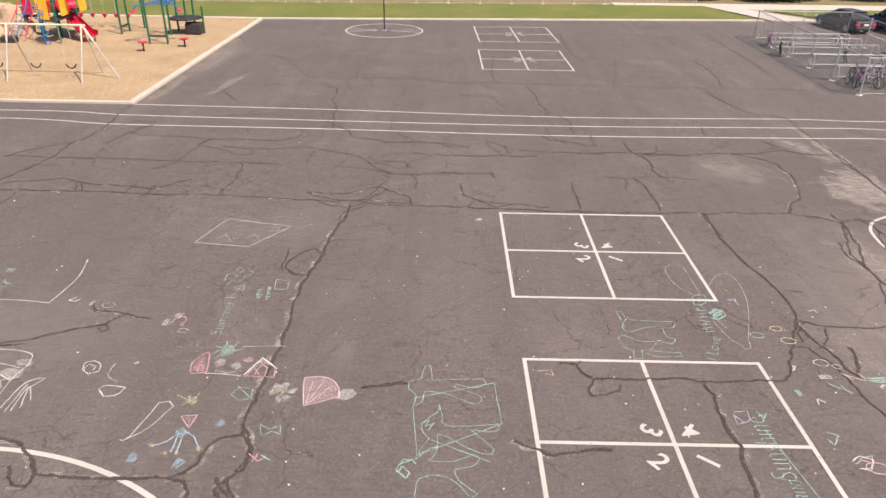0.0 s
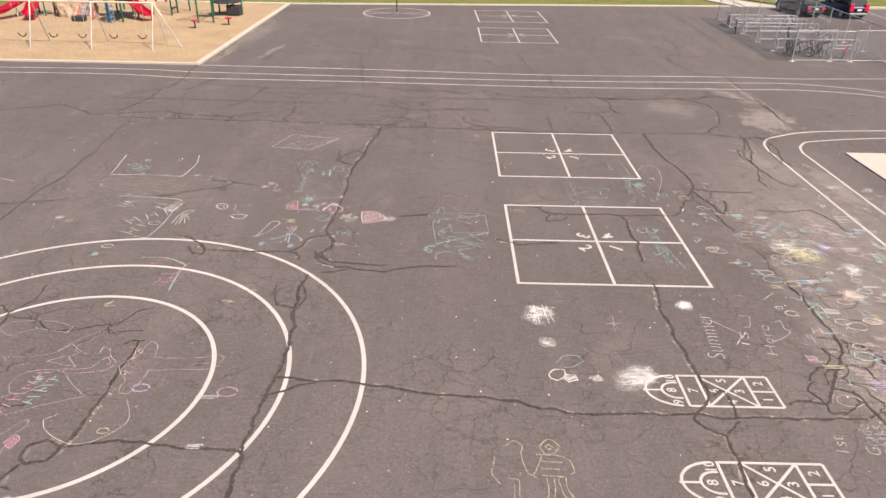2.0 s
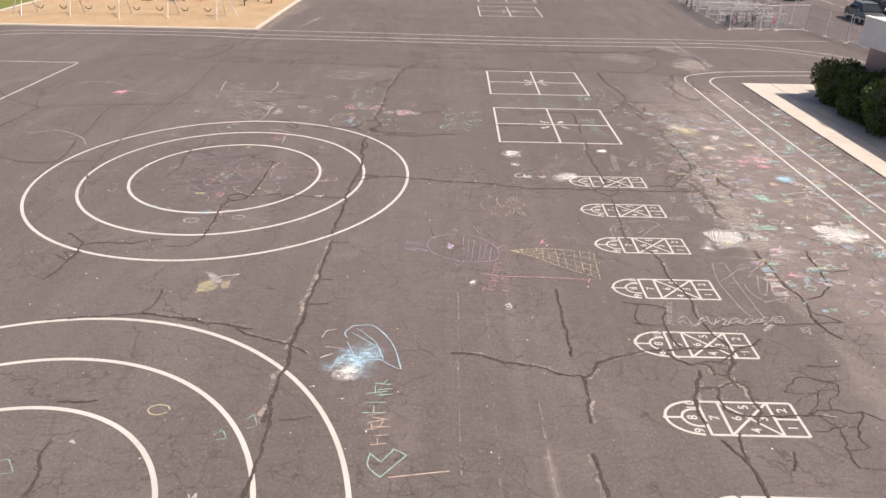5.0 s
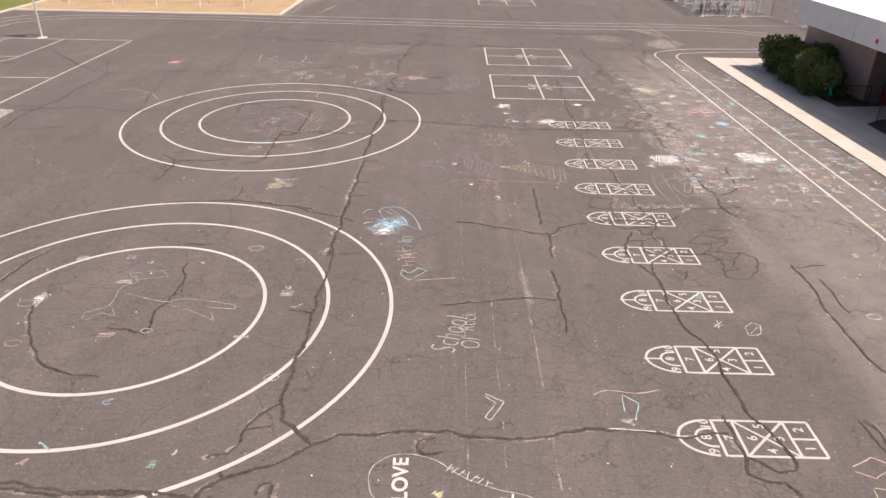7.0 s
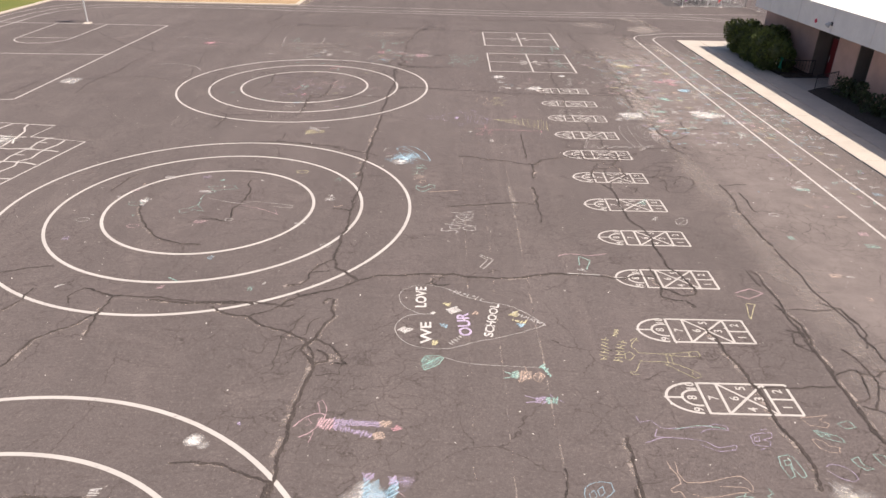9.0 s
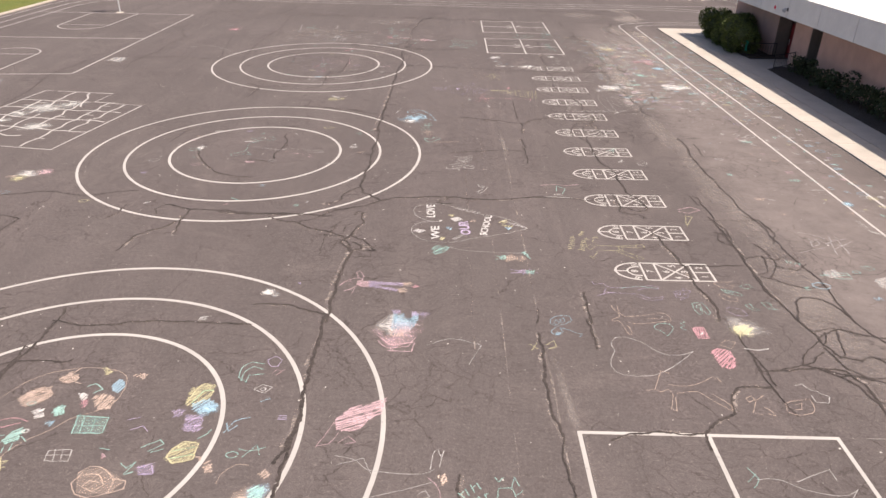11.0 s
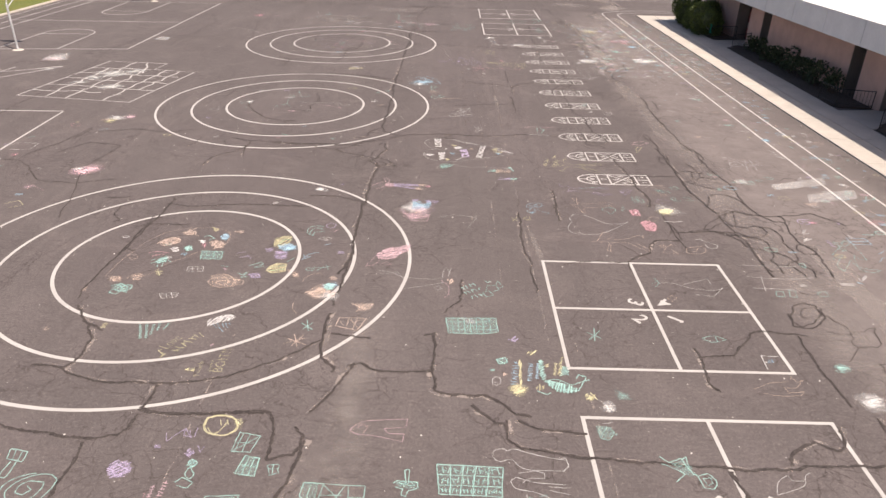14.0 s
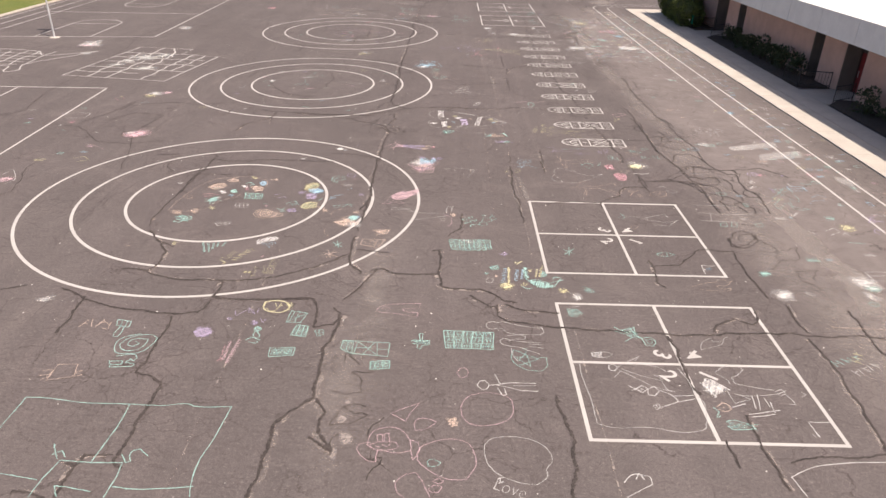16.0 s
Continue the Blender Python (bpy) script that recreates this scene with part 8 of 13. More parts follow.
dust(d, WHITE, 0.95, (-2.83, -2.42), 0.30)
dust(d, WHITE, 0.9, (-0.29, -1.65), 0.38)
stroke(d, WHITE, 4, (-0.57, -1.6), (-0.01, -1.7))
dust(d, YELLOW, 0.9, (1.04, 1.85), 0.25)
stroke(d, WHITE, 2.5, (0.2, 1.6), (0.58, 1.82), (0.62, 1.54), (0.23, 1.28))
stroke(d, MINT, 3, (0.52, 0.83), (0.99, 0.74))
dust(d, WHITE, 0.7, (-0.5, -2.34), 0.21)
d = chalk_drawing("thick white chalk bars across the lane line", 13.07, -27.41)
rubbed(d, WHITE, (-1.92, 1.45), (0.33, 2.35), (0.14, 1.6), (-1.96, 1.02))
rubbed(d, WHITE, (-1.03, 0.61), (0.91, 1.23), (0.65, 0.39), (-1.23, -0.06))
rubbed(d, WHITE, (0.9, -1.63), (1.34, -2.01), (1.14, -2.68), (0.77, -2.32))
d = chalk_drawing("pale turquoise chalk words on the worn strip", 9.0, -40.23)
bars(d, MINT, 0.8, 0.25, 20, (-0.53, -0.5))
bars(d, YELLOW, 0.5, 0.25, 60, (-0.21, -0.39))
stroke(d, PEACH, 2.5, (-0.17, 0.87), (1.13, 0.8))
bars(d, WHITE, 0.8, 0.25, 30, (-0.24, -0.8))
d = chalk_drawing("white chalk patches near the lane", 11.35, -25.65)
rubbed(d, WHITE, (-0.19, -0.25), (1.05, 0.16), (0.66, -0.54), (-0.21, -0.59))
rubbed(d, WHITE, (-1.43, 0.1), (-1.0, 0.27), (-0.97, -0.19), (-1.39, -0.24))
rubbed(d, WHITE, (1.07, 0.45), (1.29, 0.6), (1.09, 0.23))
d = chalk_drawing("white chalk writing along the lane lines", 12.13, -14.06)
bars(d, WHITE, 0.9, 0.35, -60, (0.01, 0.47))
bars(d, WHITE, 0.8, 0.3, -60, (-0.01, -0.48))
d = chalk_drawing("thick white chalk patches in the distance", 9.94, -5.59)
rubbed(d, WHITE, (-2.21, 0.16), (-1.37, 0.41), (-1.42, -0.68), (-2.24, -0.91))
rubbed(d, WHITE, (1.28, 0.62), (2.35, 0.89), (2.38, -0.03), (1.25, -0.47))
d = chalk_drawing("white chalk wash near the basketball court", -19.77, -1.58)
rubbed(d, WHITE, (-0.52, -0.24), (-0.36, 0.62), (0.38, 0.44), (0.46, -0.74))
dust(d, WHITE, 0.4, (0.04, -0.07), 0.51)
d = chalk_drawing("white and pink chalk wash beside the maps", -23.51, -8.5)
dust(d, WHITE, 0.9, (-0.09, 0.2), 0.72)
rubbed(d, WHITE, (-0.59, -0.38), (-0.73, 1.24), (0.1, 1.75), (0.57, -0.27))
dust(d, PINK, 0.5, (-0.15, -0.07), 0.58)
dust(d, WHITE, 0.6, (0.9, -2.47), 0.43)
d = chalk_drawing("pink chalk burst beside the rings", -13.4, -26.02)
dust(d, ROSE, 0.8, (-0.03, -0.04), 0.40)
dust(d, PINK, 0.7, (0.05, 0.05), 0.51)
stroke(d, WHITE, 2, (-0.24, -0.23), (0.22, 0.24))
d = chalk_drawing("pastel chalk blobs near the court corner", -15.33, -25.96)
dust(d, WHITE, 0.9, (0.34, 6.28), 0.38)
dust(d, YELLOW, 0.7, (0.23, 5.84), 0.27)
dust(d, PINK, 0.7, (0.77, 6.43), 0.27)
dust(d, PINK, 0.8, (1.89, -0.09), 0.40)
dust(d, WHITE, 0.7, (1.65, 0.04), 0.23)
dust(d, ROSE, 0.7, (-1.42, 1.3), 0.16)
dust(d, PINK, 0.5, (0.79, -1.75), 0.18)
stroke(d, ROSE, 2, (-1.23, 5.19), (-1.09, 5.51), (-0.74, 5.13), (-0.93, 4.81), (-1.23, 5.19))
stroke(d, WHITE, 2.5, (-2.33, 2.24), (-1.94, 2.72), (-1.2, 2.6), (-1.17, 1.91), (-1.89, 1.85))
stroke(d, YELLOW, 2.5, (0.82, -3.17), (1.12, -2.9), (1.45, -3.25), (1.07, -3.46))
dust(d, PINK, 0.9, (-0.44, -5.32), 0.23)
stroke(d, WHITE, 2.5, (-0.82, -4.91), (-0.67, -4.46), (-0.14, -5.3), (-0.25, -5.72))
stroke(d, PINK, 2, (0.84, -1.61), (1.47, -2.04))
dust(d, WHITE, 0.7, (4.99, -13.05), 0.08)
d = chalk_drawing("faint mint chalk outlines behind the court", 2.66, 6.02)
stroke(d, MINT, 2, (-2.89, 0.15), (-1.32, 0.66), (-1.24, -0.51), (-2.76, -1.35), (-2.89, -0.09))
stroke(d, MINT, 2, (-2.53, -0.97), (-1.5, -1.48))
stroke(d, MINT, 2, (3.72, 3.85), (4.05, 2.76))
stroke(d, MINT, 2, (3.56, -0.56), (3.85, -2.5))
d = chalk_drawing("pink chalk scribbles far off", -15.44, 8.9)
dust(d, ROSE, 0.9, (-0.47, -0.05), 0.40)
stroke(d, PINK, 3, (-0.16, 0.26), (1.38, -0.29))
stroke(d, ROSE, 2.5, (-0.55, -0.71), (0.32, -0.83))
stroke(d, PINK, 2.5, (-0.41, 0.54), (-0.11, 1.06))
d = chalk_drawing("faint white chalk arc far off", -16.43, 6.27)
stroke(d, WHITE, 2.5, (-2.21, 3.96), (-1.81, 4.52), (-0.61, 4.3), (0.14, 3.84))
stroke(d, WHITE, 2.5, (-0.47, -3.85), (0.63, -3.52), (1.85, -4.21), (2.46, -5.08))
d = chalk_drawing("colourful chalk cluster by the lane lines", 10.71, 1.98)
dust(d, YELLOW, 0.6, (-0.68, 2.57), 0.51)
dust(d, WHITE, 0.6, (-1.02, 2.98), 0.38)
dust(d, PINK, 0.7, (0.97, -0.86), 0.50)
dust(d, BLUE, 0.7, (1.28, -2.83), 0.34)
dust(d, MINT, 0.7, (-0.28, -4.72), 0.29)
dust(d, PEACH, 0.7, (-0.42, 0.39), 0.26)
dust(d, WHITE, 0.8, (0.5, 0.32), 0.21)
stroke(d, MINT, 2.5, (-1.39, 2.12), (-0.43, 1.64))
stroke(d, WHITE, 2, (1.69, 3.15), (2.06, 2.34))
dust(d, ROSE, 0.6, (0.34, -1.17), 0.28)
stroke(d, BLUE, 2.5, (0.48, 1.7), (1.0, 0.78))
stroke(d, WHITE, 2.5, (0.5, -4.35), (1.42, -4.09), (1.17, -4.61), (0.4, -4.77))
dust(d, WHITE, 0.6, (-4.78, -0.29), 0.21)
stroke(d, YELLOW, 2.5, (-1.01, 2.62), (-0.24, 2.89), (-0.36, 2.18), (-1.09, 2.0))
d = chalk_drawing("mint and orange chalk cluster by the walk", 10.2, 0.7)
dust(d, WHITE, 0.8, (-2.14, -6.27), 0.48)
dust(d, BLUE, 0.8, (1.68, -1.66), 0.31)
dust(d, PINK, 0.8, (1.52, 0.32), 0.36)
dust(d, ROSE, 0.6, (1.51, -0.39), 0.27)
dust(d, PEACH, 0.7, (0.09, 1.54), 0.22)
dust(d, YELLOW, 0.6, (1.81, 2.1), 0.27)
dust(d, MINT, 0.7, (3.33, 1.8), 0.23)
dust(d, WHITE, 0.7, (0.76, 2.97), 0.27)
stroke(d, MINT, 3, (-0.2, -3.43), (0.37, -3.6))
stroke(d, BLUE, 2.5, (0.62, 3.37), (1.6, 2.92))
stroke(d, WHITE, 2, (1.05, -3.14), (1.65, -2.8))
dust(d, PEACH, 0.7, (1.13, -2.12), 0.19)
dust(d, WHITE, 0.8, (-4.29, 0.96), 0.16)
stroke(d, MINT, 2.5, (-2.27, 1.29), (-1.9, 1.62))
stroke(d, PINK, 2.5, (-3.87, 0.34), (-3.34, -0.24), (-3.62, -0.64))
dust(d, MINT, 0.6, (4.57, 4.97), 0.22)
d = chalk_drawing("white chalk frame around faded words", -10.26, 10.13)
stroke(d, WHITE, 3, (-1.01, -0.71), (-1.29, 1.21))
stroke(d, WHITE, 3, (-1.02, -0.77), (0.46, -0.71), (1.42, -0.82), (1.53, 0.35), (1.33, 1.33))
words(d, MINT, 0.42, 0.43, 28, (-0.56, 0.16), "YOU")
words(d, MINT, 0.42, 0.53, 52, (-0.17, -0.12), "ROCK")
d = chalk_drawing("small red and white chalk rainbow", -5.6, 8.58)
rubbed(d, WHITE, (-0.33, -0.08), (-0.31, 0.17), (-0.19, 0.11), (-0.2, -0.08))
rubbed(d, WHITE, (-0.18, 0.31), (-0.07, 0.44), (0.06, 0.25), (-0.03, 0.16))
stroke(d, ROSE, 3, (-0.15, -0.08), (-0.09, 0.18), (0.07, 0.28), (0.18, 0.09), (0.09, -0.07), (0.19, -0.1))
stroke(d, WHITE, 2, (0.12, -0.34), (0.17, -0.2), (0.34, -0.25), (0.3, -0.37), (0.12, -0.34))
d = chalk_drawing("cream chalk swirl on asphalt", -6.76, 6.93)
stroke(d, WHITE, 2.5, (-0.13, -0.1), (-0.19, 0.14), (-0.05, 0.23), (0.15, 0.11), (0.21, -0.12), (0.05, -0.22), (-0.11, -0.07), (-0.08, 0.1), (0.09, 0.04), (0.08, -0.09))
d = chalk_drawing("white chalk cap doodle", -6.14, 6.41)
stroke(d, WHITE, 3, (-0.16, -0.15), (-0.05, -0.03), (0.33, -0.08), (0.26, -0.29), (0.03, -0.36), (-0.16, -0.15))
stroke(d, WHITE, 2, (-0.19, 0.68), (-0.17, 0.28), (0.09, 0.1))
d = chalk_drawing("white chalk blossom with petals", -7.99, 6.47)
rubbed(d, WHITE, (-0.47, 0.22), (-0.38, 0.39), (-0.03, 0.32), (-0.01, 0.08), (-0.25, 0.06))
rubbed(d, WHITE, (-0.37, 0.64), (-0.08, 0.7), (0.02, 0.48), (-0.2, 0.48))
stroke(d, WHITE, 2.5, (-0.79, 0.37), (-0.39, 0.15), (-0.14, 0.0))
stroke(d, WHITE, 2.5, (-0.83, 0.59), (-0.16, 0.4))
stroke(d, WHITE, 3, (0.14, -0.81), (0.2, -0.07), (0.52, 0.1), (0.35, -0.22))
stroke(d, WHITE, 2.5, (0.27, -0.9), (0.26, -0.11))
stroke(d, WHITE, 2.5, (0.37, -0.87), (0.3, -0.17))
stroke(d, WHITE, 2.5, (0.5, -0.8), (0.33, -0.17))
stroke(d, WHITE, 2.5, (0.58, -0.58), (0.36, -0.17))
d = chalk_drawing("white chalk letters in a slanting row", -9.08, 6.09)
bars(d, WHITE, 1.4, 0.5, 38, (0.35, -0.02))
bars(d, WHITE, 0.8, 0.5, 70, (0.33, -0.87))
bars(d, WHITE, 0.5, 0.45, 75, (-0.68, 0.88))
d = chalk_drawing("pink chalk house with a door", -4.6, 7.05)
stroke(d, ROSE, 3.5, (-0.13, -0.22), (-0.18, 0.1), (-0.02, 0.45), (0.08, 0.37), (0.19, -0.21), (-0.09, -0.26))
rubbed(d, ROSE, (-0.07, -0.17), (-0.12, 0.06), (-0.01, 0.36), (0.16, -0.17))
stroke(d, ROSE, 2, (0.01, -0.17), (-0.04, 0.03), (0.05, 0.03), (0.1, -0.17))
d = chalk_drawing("bright mint chalk sun with rays", -4.24, 7.62)
rubbed(d, MINT, (-0.09, -0.11), (-0.08, 0.12), (0.07, 0.16), (0.18, -0.01), (0.13, -0.19), (-0.02, -0.23))
stroke(d, MINT, 2.5, (-0.24, -0.17), (-0.12, -0.02))
stroke(d, MINT, 2.5, (-0.23, 0.11), (-0.09, 0.05))
stroke(d, MINT, 2.5, (-0.02, 0.16), (-0.06, 0.3))
stroke(d, MINT, 2.5, (0.13, 0.09), (0.2, 0.27))
stroke(d, MINT, 2.5, (0.19, -0.05), (0.33, 0.03))
stroke(d, MINT, 2.5, (-0.07, -0.2), (-0.13, -0.33))
d = chalk_drawing("row of small white and pink chalk flowers", -3.99, 7.05)
rubbed(d, WHITE, (-0.36, 0.12), (-0.29, 0.24), (-0.13, 0.18), (-0.14, 0.01), (-0.26, -0.03))
rubbed(d, WHITE, (-0.01, 0.05), (0.1, 0.15), (0.24, 0.02), (0.16, -0.11))
rubbed(d, PINK, (0.18, 0.25), (0.33, 0.33), (0.46, 0.23), (0.33, 0.13))
dust(d, ROSE, 0.7, (-0.23, 0.11), 0.07)
stroke(d, WHITE, 3, (-0.44, -0.25), (-0.16, -0.25), (0.3, -0.31))
stroke(d, WHITE, 2, (-0.27, -0.16), (0.0, -0.2))
stroke(d, WHITE, 2, (-0.15, -0.28), (0.26, -0.14))
d = chalk_drawing("pink and white chalk house with an arched door", -3.34, 6.98)
stroke(d, WHITE, 4, (-0.3, -0.19), (-0.06, 0.38), (0.32, 0.02))
rubbed(d, WHITE, (-0.2, 0.04), (-0.06, 0.38), (0.24, 0.08), (0.0, 0.18))
stroke(d, ROSE, 3, (-0.3, -0.23), (0.31, -0.25), (0.28, 0.02))
stroke(d, ROSE, 3, (-0.23, -0.19), (-0.16, 0.05), (0.0, -0.18))
stroke(d, ROSE, 3, (-0.09, -0.16), (-0.04, 0.14), (0.1, 0.05), (0.12, -0.21))
d = chalk_drawing("white chalk daisy with yellow centre", -2.76, 6.28)
rubbed(d, WHITE, (-0.09, -0.06), (-0.24, -0.12), (-0.24, 0.06), (-0.08, 0.04))
rubbed(d, WHITE, (-0.2, 0.09), (-0.21, 0.28), (-0.05, 0.19), (-0.05, 0.04))
rubbed(d, WHITE, (-0.04, 0.13), (-0.03, 0.31), (0.09, 0.26), (0.07, 0.07))
rubbed(d, WHITE, (0.09, 0.07), (0.25, 0.11), (0.25, -0.04), (0.11, -0.03))
rubbed(d, WHITE, (0.06, -0.08), (0.22, -0.19), (0.13, -0.28), (0.01, -0.11))
rubbed(d, WHITE, (-0.05, -0.11), (0.04, -0.29), (-0.07, -0.29), (-0.11, -0.15))
rubbed(d, YELLOW, (-0.06, 0.04), (0.02, 0.07), (0.09, -0.02), (0.0, -0.08))
d = chalk_drawing("pink chalk shell with fan ribs", -1.97, 6.32)
rubbed(d, PINK, (-0.31, -0.43), (-0.44, 0.32), (-0.32, 0.43), (-0.01, 0.43), (0.24, 0.19), (0.32, -0.16), (-0.04, -0.32))
stroke(d, PINK, 3, (-0.31, -0.43), (-0.44, 0.32), (-0.32, 0.43), (-0.01, 0.43), (0.24, 0.19), (0.32, -0.16), (-0.31, -0.44))
stroke(d, PINK, 2, (-0.29, -0.4), (-0.26, 0.32))
stroke(d, PINK, 2, (-0.29, -0.4), (-0.04, 0.33))
stroke(d, PINK, 2, (-0.28, -0.4), (0.15, 0.18))
rubbed(d, WHITE, (0.25, -0.23), (0.34, 0.07), (0.55, 0.1), (0.65, -0.07), (0.5, -0.23))
d = chalk_drawing("mint chalk scrawl beside the crack", -3.53, 6.21)
stroke(d, MINT, 2, (-0.2, -0.04), (-0.08, 0.19), (0.18, 0.15), (0.2, -0.11), (0.01, -0.21), (-0.2, -0.04))
stroke(d, MINT, 2, (-0.14, 0.23), (0.26, -0.18))
d = chalk_drawing("small yellow chalk sun", -4.47, 6.0)
rubbed(d, YELLOW, (-0.06, -0.04), (-0.04, 0.08), (0.11, 0.05), (0.18, -0.09), (0.07, -0.15))
stroke(d, YELLOW, 2, (-0.27, 0.13), (-0.07, 0.02))
stroke(d, YELLOW, 2, (0.11, 0.05), (0.14, 0.2))
stroke(d, YELLOW, 2, (-0.1, -0.16), (-0.02, -0.09))
d = chalk_drawing("blue chalk figure doodle with a pink triangle head", -4.3, 4.96)
stroke(d, PINK, 3, (-0.16, 0.58), (0.12, 0.62), (0.08, 0.27), (-0.16, 0.58))
rubbed(d, ROSE, (-0.08, 0.54), (0.08, 0.56), (0.05, 0.37))
rubbed(d, BLUE, (-0.11, 0.17), (0.0, 0.27), (0.1, 0.13), (0.03, 0.02))
stroke(d, BLUE, 3, (-0.04, 0.14), (-0.21, -0.09), (-0.41, -0.2))
stroke(d, BLUE, 3, (-0.04, 0.07), (-0.02, -0.33))
stroke(d, BLUE, 3, (0.05, 0.05), (0.07, -0.37))
stroke(d, BLUE, 3, (0.06, 0.18), (0.27, 0.02), (0.42, -0.23))
rubbed(d, YELLOW, (-0.46, -0.17), (-0.4, -0.12), (-0.35, -0.24))
rubbed(d, YELLOW, (0.36, -0.22), (0.44, -0.17), (0.47, -0.32))
rubbed(d, YELLOW, (-0.18, -0.38), (-0.1, -0.31), (-0.05, -0.41))
rubbed(d, YELLOW, (0.02, -0.38), (0.1, -0.33), (0.14, -0.42))
d = chalk_drawing("white chalk wedge outline", -5.02, 5.39)
stroke(d, WHITE, 2.5, (-0.3, -0.49), (-0.16, -0.39), (0.02, 0.51), (0.21, 0.56), (0.32, 0.42), (0.08, -0.18), (-0.18, -0.46))
d = chalk_drawing("small blue chalk leaves", -4.23, 4.74)
rubbed(d, BLUE, (-0.79, -0.35), (-0.75, -0.13), (-0.6, -0.18), (-0.62, -0.35))
rubbed(d, BLUE, (0.04, -0.45), (0.07, -0.25), (0.21, -0.3), (0.2, -0.46))
rubbed(d, BLUE, (0.48, 0.55), (0.51, 0.74), (0.63, 0.66), (0.6, 0.53))
d = chalk_drawing("mint chalk butterfly with crossed strokes", -2.79, 4.89)
stroke(d, MINT, 2, (-0.18, 0.48), (0.01, 0.35), (0.19, 0.46), (0.24, 0.23), (0.06, 0.3), (-0.09, 0.16), (-0.18, 0.48))
stroke(d, ROSE, 3, (-0.19, -0.26), (0.0, -0.43), (0.11, -0.33))
stroke(d, ROSE, 3, (-0.09, -0.46), (-0.04, -0.25))
stroke(d, MINT, 2.5, (0.02, -0.29), (0.2, -0.4))
d = chalk_drawing("long pale chalk line across the yard", -8.59, 6.3)
stroke(d, WHITE, 2.5, (-1.66, 1.29), (-0.9, 1.24), (0.27, 1.11), (0.53, 0.78), (0.47, 0.25), (0.51, -0.43), (0.46, -1.13), (0.38, -1.62), (-0.02, -1.53))
d = chalk_drawing("faint white chalk strokes beside the houses", -4.93, 7.37)
stroke(d, WHITE, 2, (1.0, 0.38), (1.92, 0.42))
rubbed(d, WHITE, (-1.06, -0.25), (-0.93, -0.21), (-0.94, -0.32))
d = chalk_drawing("red chalk wish inside the rings", -6.93, 2.88)
words(d, ROSE, 0.5, 0.60, 89, (-0.01, -0.45), "have a")
words(d, ROSE, 0.45, 0.47, 72, (0.15, 0.23), "nice")
words(d, ROSE, 0.5, 0.77, 81, (0.27, -0.23), "Summer")
words(d, ROSE, 0.45, 0.37, 84, (-0.41, 0.47), "You")
d = chalk_drawing("mint chalk frame round the red words", -7.09, 3.07)
stroke(d, MINT, 3, (-0.79, 0.44), (-0.68, 0.49), (-0.08, 0.46), (0.52, 0.11), (0.47, -0.33), (0.53, -1.18))
d = chalk_drawing("rose chalk skirt with blue top", -1.37, -29.2)
rubbed(d, PINK, (-0.43, 0.01), (-0.08, 0.31), (0.35, 0.14), (0.31, -0.14), (-0.13, -0.3))
stroke(d, PINK, 2.5, (-0.47, -0.08), (-0.22, -0.34), (0.23, -0.28), (0.38, 0.08))
dust(d, BLUE, 0.8, (0.09, 0.64), 0.27)
d = chalk_drawing("white chalk smudge below the painted rings", -10.28, -38.98)
dust(d, WHITE, 0.8, (-0.09, 0.03), 0.19)
d = chalk_drawing("peach chalk writing with a heart", -8.75, -40.01)
bars(d, PEACH, 0.55, 0.38, 2, (-0.01, 0.03))
stroke(d, PEACH, 2, (0.19, 0.03), (0.26, 0.13), (0.40, -0.00), (0.43, 0.09), (0.45, -0.19), (0.28, -0.15))
d = chalk_drawing("mint chalk paddle shape with squares", -8.04, -40.14)
stroke(d, MINT, 2.5, (-0.18, 0.35), (0.16, 0.29), (0.19, 0.05), (-0.12, 0.11), (-0.18, 0.35))
stroke(d, MINT, 2, (-0.07, 0.33), (0.00, 0.07))
stroke(d, MINT, 2, (0.06, 0.31), (0.11, 0.05))
stroke(d, MINT, 2.5, (-0.01, 0.04), (-0.03, -0.19), (-0.01, -0.32), (0.10, -0.34), (0.12, -0.18), (0.09, 0.05))
d = chalk_drawing("mint chalk spiral shell on a stepped base", -7.44, -40.98)
stroke(d, MINT, 2.5, (-0.01, 0.63), (-0.24, 0.55), (-0.42, 0.37), (-0.39, 0.11), (-0.27, -0.10), (-0.02, -0.13), (0.26, -0.05), (0.39, 0.21), (0.41, 0.47), (0.26, 0.60), (0.00, 0.59), (-0.22, 0.44), (-0.31, 0.26), (-0.26, 0.09), (-0.06, -0.03), (0.16, 0.05), (0.24, 0.24), (0.23, 0.42), (-0.01, 0.45), (-0.15, 0.34), (-0.14, 0.18), (0.01, 0.15), (0.09, 0.26), (-0.02, 0.34))
stroke(d, MINT, 2.5, (-0.22, -0.24), (0.12, -0.15), (0.26, -0.26), (0.23, -0.39), (0.12, -0.31))
stroke(d, MINT, 2.5, (-0.29, -0.41), (0.01, -0.40), (-0.00, -0.54), (-0.20, -0.52), (-0.20, -0.62), (0.29, -0.58), (0.29, -0.49), (0.08, -0.45), (0.14, -0.35))
stroke(d, MINT, 2, (-0.28, -0.43), (0.01, -0.40), (0.04, -0.52), (-0.21, -0.54), (-0.28, -0.43))
d = chalk_drawing("peach chalk tent outline", -8.51, -41.81)
stroke(d, PEACH, 2, (-0.24, 0.26), (0.18, 0.28), (0.29, -0.14), (-0.21, -0.27), (-0.24, 0.26))
stroke(d, PEACH, 2, (-0.45, -0.13), (-0.21, -0.09), (-0.21, -0.27))
